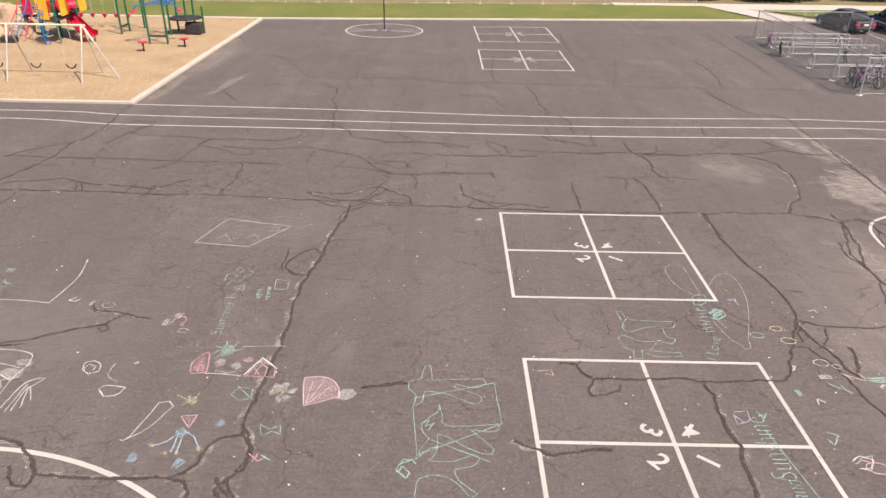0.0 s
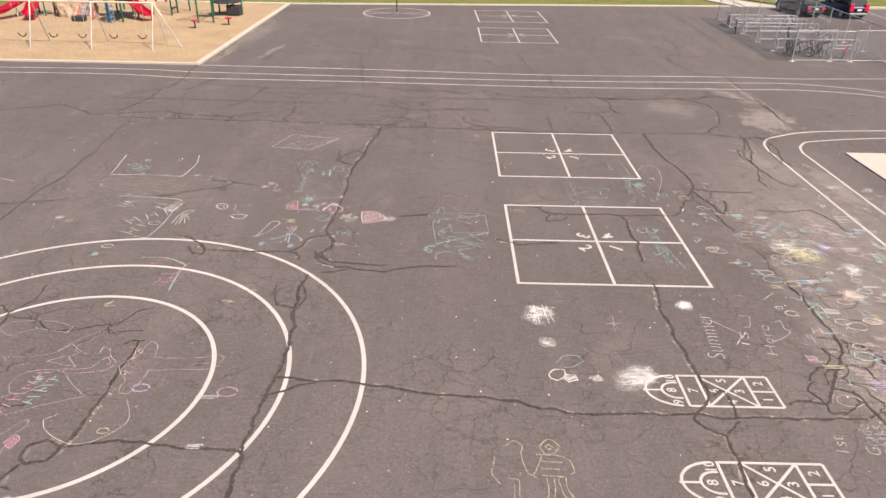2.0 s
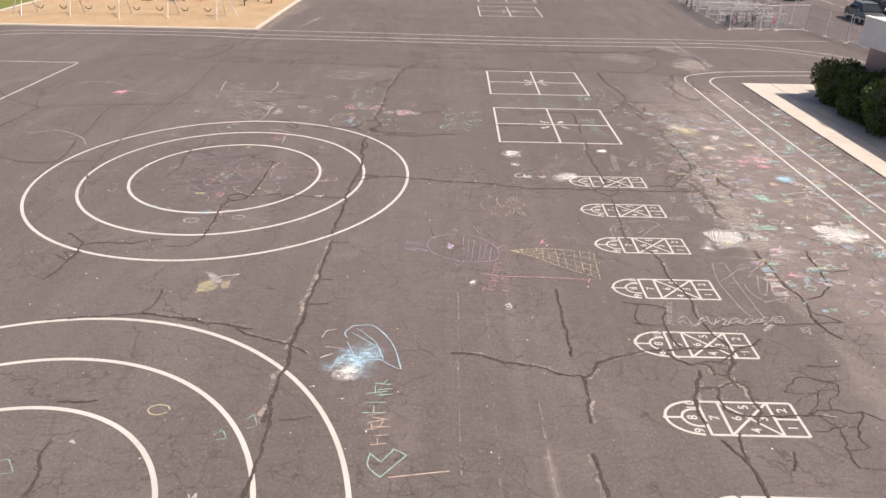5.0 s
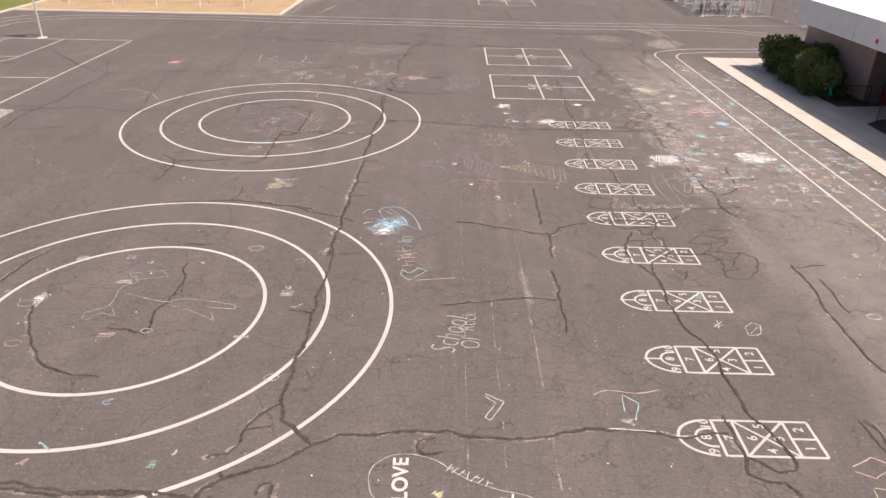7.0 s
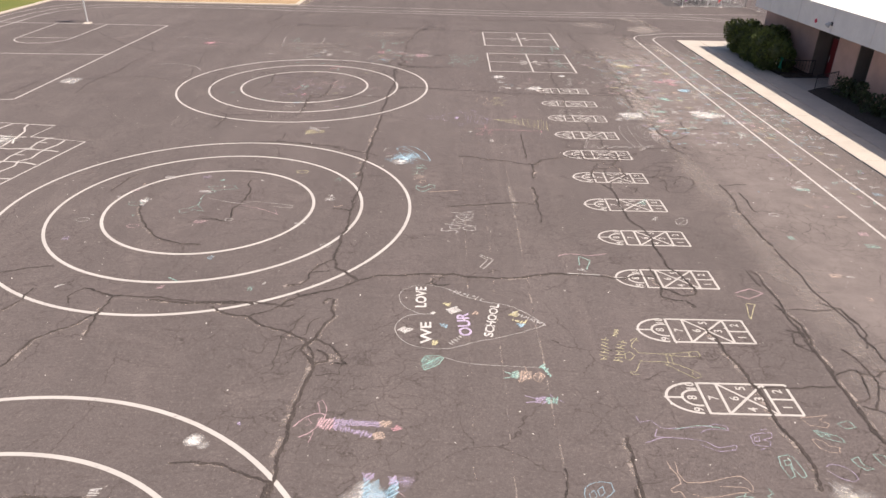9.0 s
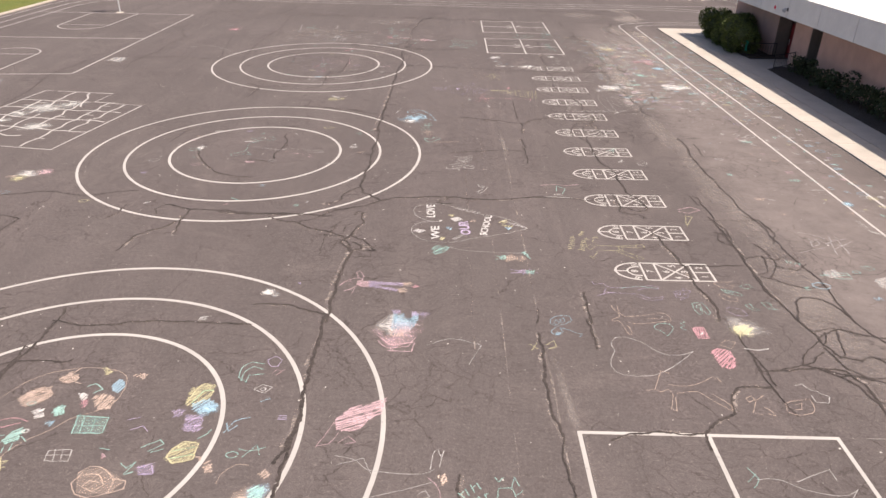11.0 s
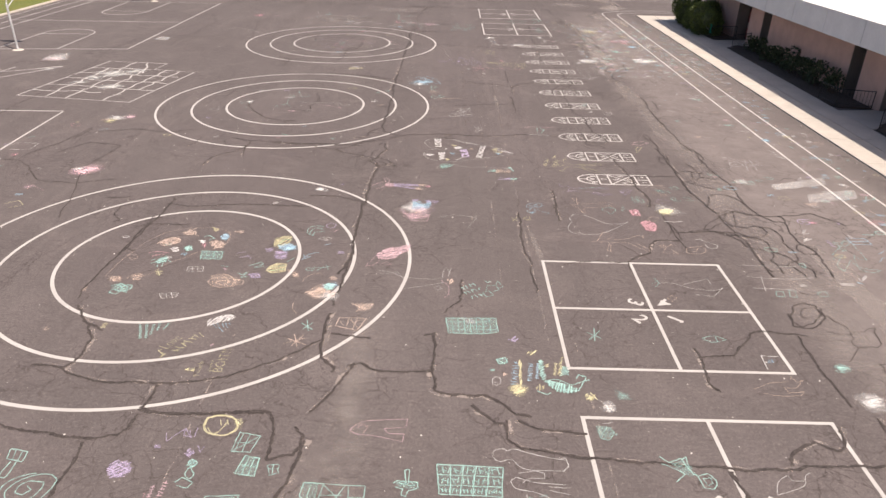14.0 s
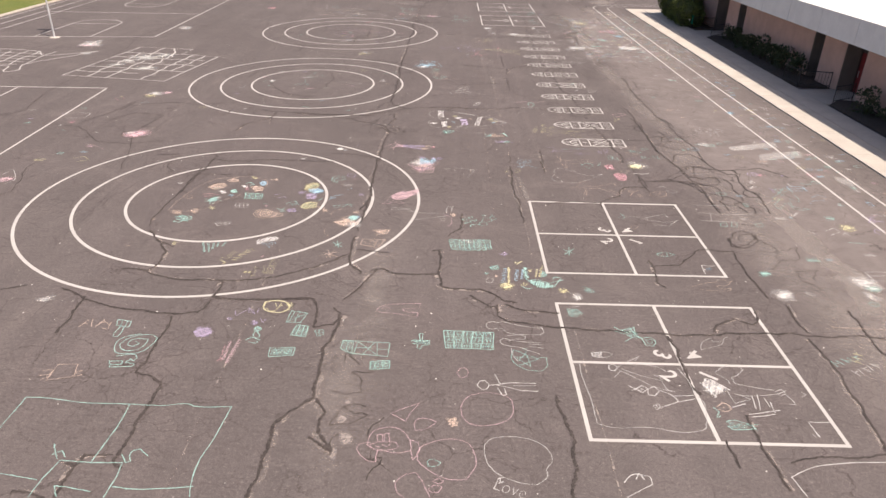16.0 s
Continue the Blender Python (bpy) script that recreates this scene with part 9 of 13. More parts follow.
stroke(d, PEACH, 2, (-0.45, 0.04), (-0.24, 0.08), (-0.24, -0.09))
stroke(d, PEACH, 2, (-0.33, -0.28), (-0.25, -0.16))
stroke(d, PEACH, 2, (0.25, 0.08), (0.39, 0.05), (0.24, 0.01), (0.45, -0.08), (0.24, -0.14))
d = chalk_drawing("solid lilac chalk spot", -6.09, -40.21)
rubbed(d, LILAC, (-0.21, 0.00), (-0.15, 0.19), (0.05, 0.18), (0.21, 0.02), (0.18, -0.18), (-0.05, -0.19), strength=0.7)
stroke(d, LILAC, 2.5, (-0.17, -0.04), (-0.09, 0.13), (0.18, -0.02), (0.02, -0.17), (-0.14, 0.01))
d = chalk_drawing("lilac chalk scribbles and small letters", -5.21, -39.52)
stroke(d, LILAC, 2, (-0.39, 0.24), (-0.30, 0.02), (-0.19, 0.20), (-0.07, 0.36), (-0.05, 0.18), (0.13, 0.14))
stroke(d, LILAC, 2, (-0.07, 0.38), (0.11, 0.11), (0.03, 0.31))
stroke(d, LILAC, 2, (0.17, 0.14), (0.15, 0.39))
stroke(d, LILAC, 2, (0.30, -0.08), (0.40, -0.24), (0.43, -0.10))
dust(d, LILAC, 0.8, (-0.43, -0.11), 0.08)
rubbed(d, LILAC, (0.12, -0.30), (0.18, -0.18), (0.30, -0.27), (0.26, -0.39), strength=0.6)
d = chalk_drawing("mint chalk figure of small loops", -4.86, -40.27)
stroke(d, MINT, 2.5, (-0.09, 0.26), (-0.03, 0.34), (0.09, 0.25), (0.02, 0.15), (-0.09, 0.26))
stroke(d, MINT, 2.5, (-0.03, 0.12), (-0.04, -0.04), (0.07, -0.14), (0.11, -0.01), (-0.00, 0.13))
stroke(d, MINT, 2.5, (-0.16, -0.22), (-0.05, -0.10), (0.16, -0.21), (0.09, -0.34), (-0.10, -0.28))
rubbed(d, MINT, (-0.09, 0.29), (0.04, 0.32), (0.07, 0.15), (-0.03, 0.12), strength=0.6)
d = chalk_drawing("pink chalk writing in two lines", -5.26, -40.93)
stroke(d, ROSE, 2, (-0.16, -0.30), (-0.04, -0.38))
stroke(d, ROSE, 2, (-0.12, -0.34), (-0.17, 0.22))
stroke(d, ROSE, 2, (-0.18, -0.37), (-0.10, -0.30))
bars(d, PINK, 0.68, 0.09, 92, (-0.07, 0.02))
bars(d, PINK, 0.91, 0.12, 86, (0.08, 0.01))
d = chalk_drawing("yellow chalk smiling face in a ring", -4.61, -39.04)
stroke(d, YELLOW, 6, (-0.36, -0.03), (-0.35, 0.18), (-0.16, 0.27), (0.10, 0.23), (0.27, 0.05), (0.25, -0.16), (0.06, -0.27), (-0.23, -0.20), (-0.36, -0.03))
stroke(d, YELLOW, 3, (-0.26, -0.08), (-0.17, -0.23), (-0.02, -0.17), (0.04, 0.07))
stroke(d, YELLOW, 3, (-0.09, 0.14), (-0.03, -0.01))
stroke(d, YELLOW, 3, (0.03, 0.17), (0.09, 0.02))
rubbed(d, YELLOW, (0.18, 0.20), (0.35, 0.13), (0.36, -0.05), (0.24, -0.03), strength=0.5)
d = chalk_drawing("pale mint chalk window grids", -3.78, -39.76)
stroke(d, MINT, 2.5, (-0.46, 0.54), (-0.05, 0.46), (-0.14, 0.03), (-0.48, 0.04), (-0.46, 0.54))
stroke(d, MINT, 2, (-0.38, 0.52), (-0.43, 0.05))
stroke(d, MINT, 2, (-0.25, 0.50), (-0.29, 0.03))
stroke(d, MINT, 2, (-0.46, 0.27), (-0.08, 0.26))
stroke(d, MINT, 2, (-0.48, 0.04), (-0.07, 0.43))
stroke(d, MINT, 2.5, (-0.20, -0.06), (0.07, -0.12), (0.09, -0.54), (-0.27, -0.49), (-0.20, -0.06))
stroke(d, MINT, 2, (-0.12, -0.08), (-0.15, -0.53))
stroke(d, MINT, 2, (-0.02, -0.10), (-0.03, -0.55))
stroke(d, MINT, 2, (-0.24, -0.28), (0.10, -0.33))
rubbed(d, MINT, (-0.20, -0.06), (0.07, -0.12), (0.09, -0.54), (-0.27, -0.49), strength=0.25)
stroke(d, MINT, 2, (0.26, -0.28), (0.45, -0.25), (0.48, -0.46), (0.34, -0.51), (0.26, -0.28))
stroke(d, MINT, 2, (0.35, -0.25), (0.39, -0.48))
stroke(d, MINT, 2, (0.29, -0.37), (0.47, -0.36))
d = chalk_drawing("mint chalk card with two hearts", -4.12, -40.91)
stroke(d, MINT, 2.5, (-0.28, 0.14), (0.28, 0.18), (0.28, -0.11), (-0.24, -0.18), (-0.28, 0.14))
stroke(d, MINT, 2, (-0.21, 0.08), (0.23, 0.12), (0.23, -0.07), (-0.21, -0.11), (-0.21, 0.08))
stroke(d, MINT, 2, (-0.13, 0.04), (-0.05, -0.09), (-0.00, 0.04), (-0.06, -0.00))
stroke(d, MINT, 2, (0.06, 0.04), (0.13, -0.08), (0.17, 0.05))
rubbed(d, MINT, (-0.20, 0.08), (0.23, 0.12), (0.23, -0.07), (-0.20, -0.11), strength=0.35)
d = chalk_drawing("mint chalk hopscotch with numbers", -2.29, -40.7)
stroke(d, MINT, 2.5, (-0.52, 0.28), (0.55, 0.24), (0.54, -0.28), (-0.27, -0.19), (-0.54, -0.01), (-0.52, 0.28))
stroke(d, MINT, 2, (-0.40, 0.26), (-0.41, -0.11))
stroke(d, MINT, 2, (-0.28, 0.25), (-0.27, -0.19))
stroke(d, MINT, 2, (-0.18, 0.25), (-0.23, -0.23))
stroke(d, MINT, 2, (-0.18, 0.25), (0.30, -0.25))
stroke(d, MINT, 2, (0.21, 0.24), (-0.04, -0.26))
stroke(d, MINT, 2, (0.26, 0.25), (0.31, -0.27))
stroke(d, MINT, 2, (0.29, -0.02), (0.54, -0.03))
stroke(d, MINT, 2, (-0.20, 0.01), (0.18, 0.02))
rubbed(d, MINT, (-0.52, 0.28), (-0.28, 0.27), (-0.27, -0.19), (-0.54, -0.01), strength=0.2)
d = chalk_drawing("small mint chalk number card", -1.89, -41.29)
stroke(d, MINT, 2.5, (-0.22, 0.11), (0.20, 0.17), (0.21, -0.12), (-0.20, -0.17), (-0.22, 0.11))
stroke(d, MINT, 2, (-0.16, 0.03), (-0.09, 0.07), (-0.12, -0.09), (-0.03, -0.05))
stroke(d, MINT, 2, (0.01, 0.08), (0.11, 0.08), (0.05, -0.06), (0.15, -0.04))
rubbed(d, MINT, (-0.22, 0.11), (0.20, 0.17), (0.21, -0.12), (-0.20, -0.17), strength=0.3)
d = chalk_drawing("mint chalk clover cross", -1.06, -40.36)
stroke(d, MINT, 2.5, (-0.21, -0.02), (-0.14, 0.05), (0.01, 0.01), (-0.03, 0.29), (0.05, 0.31), (0.05, 0.02), (0.21, 0.02), (0.21, -0.13), (0.05, -0.18), (0.02, -0.31), (-0.06, -0.27), (-0.04, -0.14), (-0.18, -0.11))
stroke(d, MINT, 2, (-0.14, -0.01), (0.15, -0.07))
rubbed(d, MINT, (-0.14, 0.05), (0.19, 0.02), (0.18, -0.13), (-0.13, -0.10), strength=0.3)
d = chalk_drawing("dense mint chalk calendar grid of numbered boxes", 0.06, -40.28)
stroke(d, MINT, 3, (-0.59, 0.37), (0.59, 0.33), (0.53, -0.35), (-0.54, -0.31), (-0.59, 0.37))
stroke(d, MINT, 2.5, (-0.58, 0.12), (0.58, 0.10))
stroke(d, MINT, 2.5, (-0.56, -0.11), (0.55, -0.13))
stroke(d, MINT, 2.5, (-0.34, 0.36), (-0.35, -0.34))
stroke(d, MINT, 2.5, (-0.11, 0.34), (-0.18, -0.36))
stroke(d, MINT, 2.5, (0.11, 0.35), (0.03, -0.35))
stroke(d, MINT, 2.5, (0.35, 0.34), (0.26, -0.36))
bars(d, MINT, 1.09, 0.19, 0, (0.01, 0.23))
bars(d, MINT, 1.06, 0.16, 0, (0.01, -0.01))
bars(d, MINT, 1.05, 0.11, -1, (0.01, -0.24))
rubbed(d, MINT, (-0.59, 0.37), (0.59, 0.33), (0.53, -0.35), (-0.54, -0.31), strength=0.15)
d = chalk_drawing("pink chalk rocket outline", -1.65, -39.05)
stroke(d, PINK, 2, (0.53, 0.31), (-0.23, 0.23), (-0.47, 0.08), (-0.54, -0.05), (-0.39, -0.14), (-0.06, -0.18), (0.47, -0.31), (0.49, -0.11), (0.19, -0.09), (0.10, 0.03), (0.51, 0.08), (0.53, 0.31))
stroke(d, PINK, 2, (-0.41, 0.03), (-0.30, 0.14), (-0.21, 0.04), (-0.28, -0.09))
d = chalk_drawing("white chalk arm outlines beside the court", 1.15, -40.25)
stroke(d, WHITE, 2, (0.64, 0.51), (0.14, 0.63), (-0.26, 0.76), (-0.40, 0.71), (-0.47, 0.78), (-0.64, 0.70), (-0.67, 0.55), (-0.55, 0.44), (-0.33, 0.49), (-0.09, 0.27), (0.61, 0.25))
stroke(d, WHITE, 2, (0.56, 0.53), (0.64, 0.58), (0.68, 0.39), (0.58, 0.27))
stroke(d, WHITE, 2, (-0.23, 0.17), (0.04, 0.23), (0.23, 0.19), (0.22, 0.05), (-0.04, 0.06), (-0.18, -0.05))
stroke(d, WHITE, 2, (0.57, -0.07), (0.08, -0.04), (-0.28, 0.08), (-0.39, -0.02), (-0.29, -0.19), (0.06, -0.27), (0.48, -0.51))
stroke(d, WHITE, 2, (-0.14, -0.32), (-0.12, -0.58), (-0.03, -0.78))
stroke(d, WHITE, 2, (0.65, -0.15), (0.27, -0.13))
stroke(d, WHITE, 2, (0.60, -0.29), (0.27, -0.21))
d = chalk_drawing("pale chalk star in an oval", 1.37, -40.96)
stroke(d, MINT, 2, (-0.31, 0.35), (-0.38, 0.03), (-0.28, -0.23), (-0.05, -0.38), (0.23, -0.41), (0.38, -0.21), (0.39, 0.08), (0.06, 0.11), (-0.18, 0.27), (-0.31, 0.35))
stroke(d, MINT, 2, (-0.23, -0.07), (-0.05, 0.25), (0.02, -0.26), (-0.32, 0.09), (0.24, 0.03), (-0.24, -0.23))
stroke(d, MINT, 1.8, (-0.14, 0.36), (-0.01, 0.41), (-0.05, 0.23))
d = chalk_drawing("white chalk stick figure with a round head", 0.83, -41.88)
stroke(d, WHITE, 2.5, (-0.63, -0.03), (-0.57, 0.11), (-0.47, 0.13), (-0.39, 0.02), (-0.43, -0.13), (-0.55, -0.17), (-0.63, -0.03))
stroke(d, WHITE, 2.5, (-0.39, -0.02), (-0.21, 0.01), (0.09, 0.08), (0.62, 0.08))
stroke(d, WHITE, 2.5, (-0.21, -0.01), (0.08, -0.09), (0.25, -0.16), (0.62, -0.18))
stroke(d, WHITE, 2, (0.12, -0.02), (0.59, 0.00))
stroke(d, WHITE, 2.5, (-0.25, 0.35), (-0.16, 0.08), (-0.09, 0.01))
stroke(d, WHITE, 2.5, (-0.22, -0.10), (-0.12, -0.35), (-0.04, -0.31), (-0.08, -0.10))
d = chalk_drawing("small round pink chalk ring", -0.1, -41.49)
stroke(d, PINK, 2, (-0.12, -0.01), (-0.06, 0.15), (0.05, 0.17), (0.12, 0.02), (0.06, -0.14), (-0.06, -0.17), (-0.12, -0.01))
d = chalk_drawing("pale pink chalk balloon outline", 0.38, -42.63)
stroke(d, PINK, 2, (-0.03, 0.51), (0.22, 0.46), (0.45, 0.35), (0.52, 0.09), (0.46, -0.22), (0.23, -0.42), (-0.11, -0.51), (-0.38, -0.44), (-0.52, -0.20), (-0.50, 0.14), (-0.34, 0.37), (-0.03, 0.51))
d = chalk_drawing("dense peach chalk scribble blot", -0.32, -43.06)
stroke(d, PEACH, 2.5, (-0.09, 0.10), (0.10, -0.10), (-0.06, -0.07), (0.08, 0.13), (-0.01, -0.13), (0.05, 0.14), (-0.09, 0.01), (0.10, 0.01))
rubbed(d, PEACH, (-0.10, 0.10), (0.07, 0.13), (0.10, -0.08), (-0.04, -0.10), strength=0.5)
d = chalk_drawing("pink chalk shark fin and leaf outline", -1.08, -42.92)
stroke(d, PINK, 2, (0.09, 0.40), (-0.15, 0.27), (-0.45, 0.07), (-0.14, -0.15), (-0.09, 0.05), (0.09, 0.40))
stroke(d, PINK, 2, (0.02, -0.22), (0.07, -0.09), (0.22, -0.04), (0.45, -0.14), (0.27, -0.34), (0.05, -0.39), (0.02, -0.22))
d = chalk_drawing("pink chalk round face with a blocky hat and tail", -1.5, -43.7)
stroke(d, PINK, 2, (-0.23, -0.16), (-0.38, -0.05), (-0.39, 0.17), (-0.28, 0.38), (-0.02, 0.46), (0.22, 0.38), (0.38, 0.12), (0.42, -0.14), (0.19, -0.22), (-0.07, -0.18), (-0.23, -0.16))
stroke(d, PINK, 2, (-0.20, -0.15), (-0.21, -0.47), (-0.38, -0.41), (-0.54, -0.24), (-0.58, -0.10), (-0.51, 0.00), (-0.35, 0.03))
stroke(d, PINK, 2, (-0.35, -0.02), (-0.15, 0.06), (0.12, 0.06), (0.19, -0.06), (0.03, -0.14), (-0.26, -0.13), (-0.35, -0.02))
stroke(d, PINK, 2, (-0.22, 0.06), (-0.24, 0.24), (-0.15, 0.27), (-0.12, 0.06))
stroke(d, PINK, 2, (-0.09, 0.06), (-0.11, 0.27), (-0.03, 0.29), (0.01, 0.07))
stroke(d, PINK, 2, (-0.25, -0.06), (-0.16, -0.09))
stroke(d, PINK, 2, (-0.13, -0.01), (-0.04, -0.07), (0.04, 0.01))
stroke(d, PINK, 2, (0.38, 0.12), (0.54, 0.07), (0.57, -0.16), (0.46, -0.39), (0.41, -0.14))
d = chalk_drawing("wide pale pink chalk loop", -0.43, -44.02)
stroke(d, PINK, 2, (-0.54, 0.08), (-0.47, 0.27), (-0.21, 0.43), (0.10, 0.50), (0.37, 0.42), (0.50, 0.19), (0.53, -0.16), (0.35, -0.50), (0.05, -0.51), (-0.25, -0.36), (-0.49, -0.12), (-0.54, 0.08))
d = chalk_drawing("large white chalk balloon outline", 0.89, -44.0)
stroke(d, WHITE, 2, (-0.62, 0.32), (-0.47, 0.51), (-0.15, 0.58), (0.22, 0.53), (0.52, 0.32), (0.61, 0.01), (0.48, -0.23), (0.46, -0.42), (0.26, -0.59), (-0.03, -0.56), (-0.37, -0.40), (-0.58, -0.10), (-0.62, 0.32))
d = chalk_drawing("small pale mint chalk leaf", -0.65, -44.14)
stroke(d, MINT, 2, (-0.12, 0.04), (-0.03, 0.09), (0.12, 0.01), (0.02, -0.09), (-0.11, -0.08), (-0.12, 0.04))
d = chalk_drawing("pink chalk fish loop with rings", -0.89, -44.68)
stroke(d, PINK, 2, (0.18, -0.24), (0.02, 0.13), (-0.09, 0.29), (-0.28, 0.23), (-0.42, 0.04), (-0.38, -0.16), (-0.25, -0.28))
stroke(d, PINK, 2, (0.22, 0.10), (0.32, 0.17), (0.42, 0.11), (0.35, 0.04), (0.22, 0.10))
stroke(d, PINK, 2, (0.16, -0.07), (0.25, 0.01), (0.39, -0.02), (0.33, -0.15), (0.20, -0.14), (0.16, -0.07))
d = chalk_drawing("white chalk word of love", 0.63, -44.7)
words(d, WHITE, 0.28, 0.55, -22, (0.05, -0.01), "Love")
stroke(d, WHITE, 2.5, (-0.16, 0.21), (-0.04, 0.25))
stroke(d, WHITE, 2.5, (-0.11, 0.12), (-0.12, 0.24))
stroke(d, WHITE, 2.5, (-0.15, 0.11), (-0.05, 0.15))
d = chalk_drawing("large mint chalk court outline", -6.77, -43.89)
stroke(d, MINT, 2.5, (-2.07, 0.29), (-2.07, 0.74), (-2.06, 1.26), (-1.57, 1.24), (-0.84, 1.14), (0.00, 1.13), (0.63, 1.11), (1.17, 1.18), (1.41, 1.10), (2.08, 1.12))
stroke(d, MINT, 2.5, (2.08, 1.12), (2.01, 0.26), (1.91, -0.41), (1.96, -0.91), (2.03, -1.18))
stroke(d, MINT, 2.5, (0.07, 1.12), (0.09, 0.42), (0.03, -0.38), (0.04, -0.45))
stroke(d, MINT, 2.5, (0.58, -0.43), (0.04, -0.45), (-0.53, -0.41), (-0.62, -0.87), (-0.64, -1.27))
stroke(d, MINT, 2.5, (0.58, -0.43), (0.62, -0.80), (0.60, -1.23))
stroke(d, MINT, 2.5, (0.65, -0.99), (1.16, -1.04), (2.02, -0.94))
stroke(d, MINT, 2.5, (-1.46, -0.75), (-1.09, -0.81), (-0.70, -0.88))
stroke(d, MINT, 2.5, (-0.34, -1.00), (0.01, -1.05), (0.33, -1.12))
stroke(d, MINT, 2.5, (-0.34, -1.00), (-0.18, -1.25))
d = chalk_drawing("mint chalk letters in the drawn court", -6.71, -44.11)
stroke(d, MINT, 2.5, (-0.91, 0.21), (-0.80, 0.02), (-0.67, -0.16))
stroke(d, MINT, 2.5, (-0.81, -0.06), (-0.67, 0.05), (-0.55, -0.11))
stroke(d, MINT, 2.5, (0.42, -0.01), (0.57, -0.21), (0.65, -0.17), (0.57, -0.02), (0.59, 0.08), (0.70, 0.13), (0.90, -0.03))
d = chalk_drawing("mint chalk scribble in the corner of a court", 2.69, -38.87)
stroke(d, MINT, 2, (-0.17, 0.04), (-0.10, -0.14), (0.04, 0.02), (0.16, -0.10), (0.01, -0.32), (-0.15, -0.27), (-0.16, -0.07))
rubbed(d, MINT, (-0.18, 0.06), (0.10, 0.05), (0.18, -0.16), (-0.12, -0.32), strength=0.3)
stroke(d, WHITE, 2, (-0.11, 0.25), (0.09, 0.31), (0.17, 0.18), (-0.03, 0.12))
d = chalk_drawing("mint chalk figure with a round head", 3.95, -39.96)
stroke(d, MINT, 2.5, (-0.42, 0.37), (-0.29, 0.23), (-0.04, 0.34), (0.03, 0.06), (0.13, -0.08))
stroke(d, MINT, 2.5, (-0.43, 0.20), (-0.23, 0.09), (-0.08, -0.04), (-0.28, -0.23))
stroke(d, MINT, 2.5, (-0.04, 0.31), (0.07, 0.39), (0.03, 0.10))
stroke(d, MINT, 2.5, (0.14, -0.08), (0.34, -0.02), (0.43, -0.20), (0.33, -0.38), (0.16, -0.35), (0.14, -0.08))
stroke(d, MINT, 2, (0.21, -0.14), (0.35, -0.11), (0.35, -0.25), (0.25, -0.30), (0.21, -0.14))
rubbed(d, MINT, (-0.26, 0.23), (0.02, 0.29), (0.13, -0.08), (-0.12, -0.04), strength=0.3)
d = chalk_drawing("white chalk bullet shape", 3.04, -40.72)
stroke(d, WHITE, 2, (-0.24, 0.05), (0.07, 0.11), (0.24, 0.03), (0.03, -0.11), (-0.24, -0.07), (-0.24, 0.05))
rubbed(d, WHITE, (-0.23, 0.05), (0.01, 0.11), (-0.02, -0.09), (-0.24, -0.07), strength=0.5)
d = chalk_drawing("white chalk outline along the court's edge", 3.63, -42.09)
stroke(d, WHITE, 2.2, (-0.84, 1.09), (-1.16, 1.07), (-1.18, 0.55), (-1.12, -0.13), (-1.13, -0.89), (-0.84, -1.01), (-0.12, -0.98), (0.39, -1.09), (0.84, -1.04), (1.02, -0.85), (1.18, -0.22), (1.10, 0.04), (1.06, 0.57), (0.97, 0.90))
d = chalk_drawing("white chalk stick shapes lying side by side", 3.88, -41.65)
stroke(d, WHITE, 2.5, (-0.78, 0.54), (-0.67, 0.60), (-0.59, 0.48), (-0.68, 0.34), (-0.79, 0.38), (-0.78, 0.54))
stroke(d, WHITE, 2, (-0.59, 0.50), (-0.03, 0.90), (-0.15, 0.73))
stroke(d, WHITE, 2, (-0.23, 0.62), (0.25, 0.54), (0.44, 0.34))
stroke(d, WHITE, 2, (-0.59, 0.38), (-0.33, 0.16), (0.01, -0.15), (0.38, -0.32))
stroke(d, WHITE, 2, (-0.52, 0.41), (-0.09, 0.17), (0.24, 0.05))
stroke(d, WHITE, 2, (-0.56, 0.34), (-0.72, 0.14))
stroke(d, WHITE, 2, (0.11, 0.23), (0.24, 0.14), (0.28, -0.23), (0.44, -0.32))
stroke(d, WHITE, 2.5, (-0.12, -0.25), (0.05, -0.15), (0.10, -0.32), (-0.04, -0.47), (-0.15, -0.43), (-0.12, -0.25))
stroke(d, WHITE, 2.5, (-0.36, -0.26), (-0.21, -0.14), (-0.12, -0.25), (-0.25, -0.38), (-0.36, -0.26))
stroke(d, WHITE, 2.5, (-0.50, -0.15), (-0.42, -0.23), (-0.36, -0.26), (-0.47, -0.32))
stroke(d, WHITE, 2, (-0.30, -0.20), (-0.19, -0.33))
stroke(d, WHITE, 2, (-0.22, -0.16), (-0.30, -0.38))
stroke(d, WHITE, 2.5, (0.11, -0.28), (0.34, -0.45), (0.41, -0.63), (0.11, -0.78), (-0.06, -0.85), (-0.09, -0.75))
stroke(d, WHITE, 2.5, (0.33, -0.47), (0.79, -0.43))
stroke(d, WHITE, 2.5, (0.40, -0.64), (0.78, -0.54))
stroke(d, WHITE, 2.2, (-0.14, -0.79), (-0.03, -0.71), (0.00, -0.83), (-0.10, -0.90), (-0.14, -0.79))
d = chalk_drawing("thick white chalk burst at the court's middle line", 5.22, -41.81)
dust(d, WHITE, 0.9, (-0.09, -0.00), 0.23)
rubbed(d, WHITE, (-0.28, 0.14), (-0.09, 0.34), (0.21, 0.01), (-0.17, -0.33), (-0.17, -0.08), strength=0.7)
stroke(d, WHITE, 3, (-0.17, 0.30), (0.08, -0.03))
stroke(d, WHITE, 3, (-0.25, 0.14), (-0.09, -0.29))
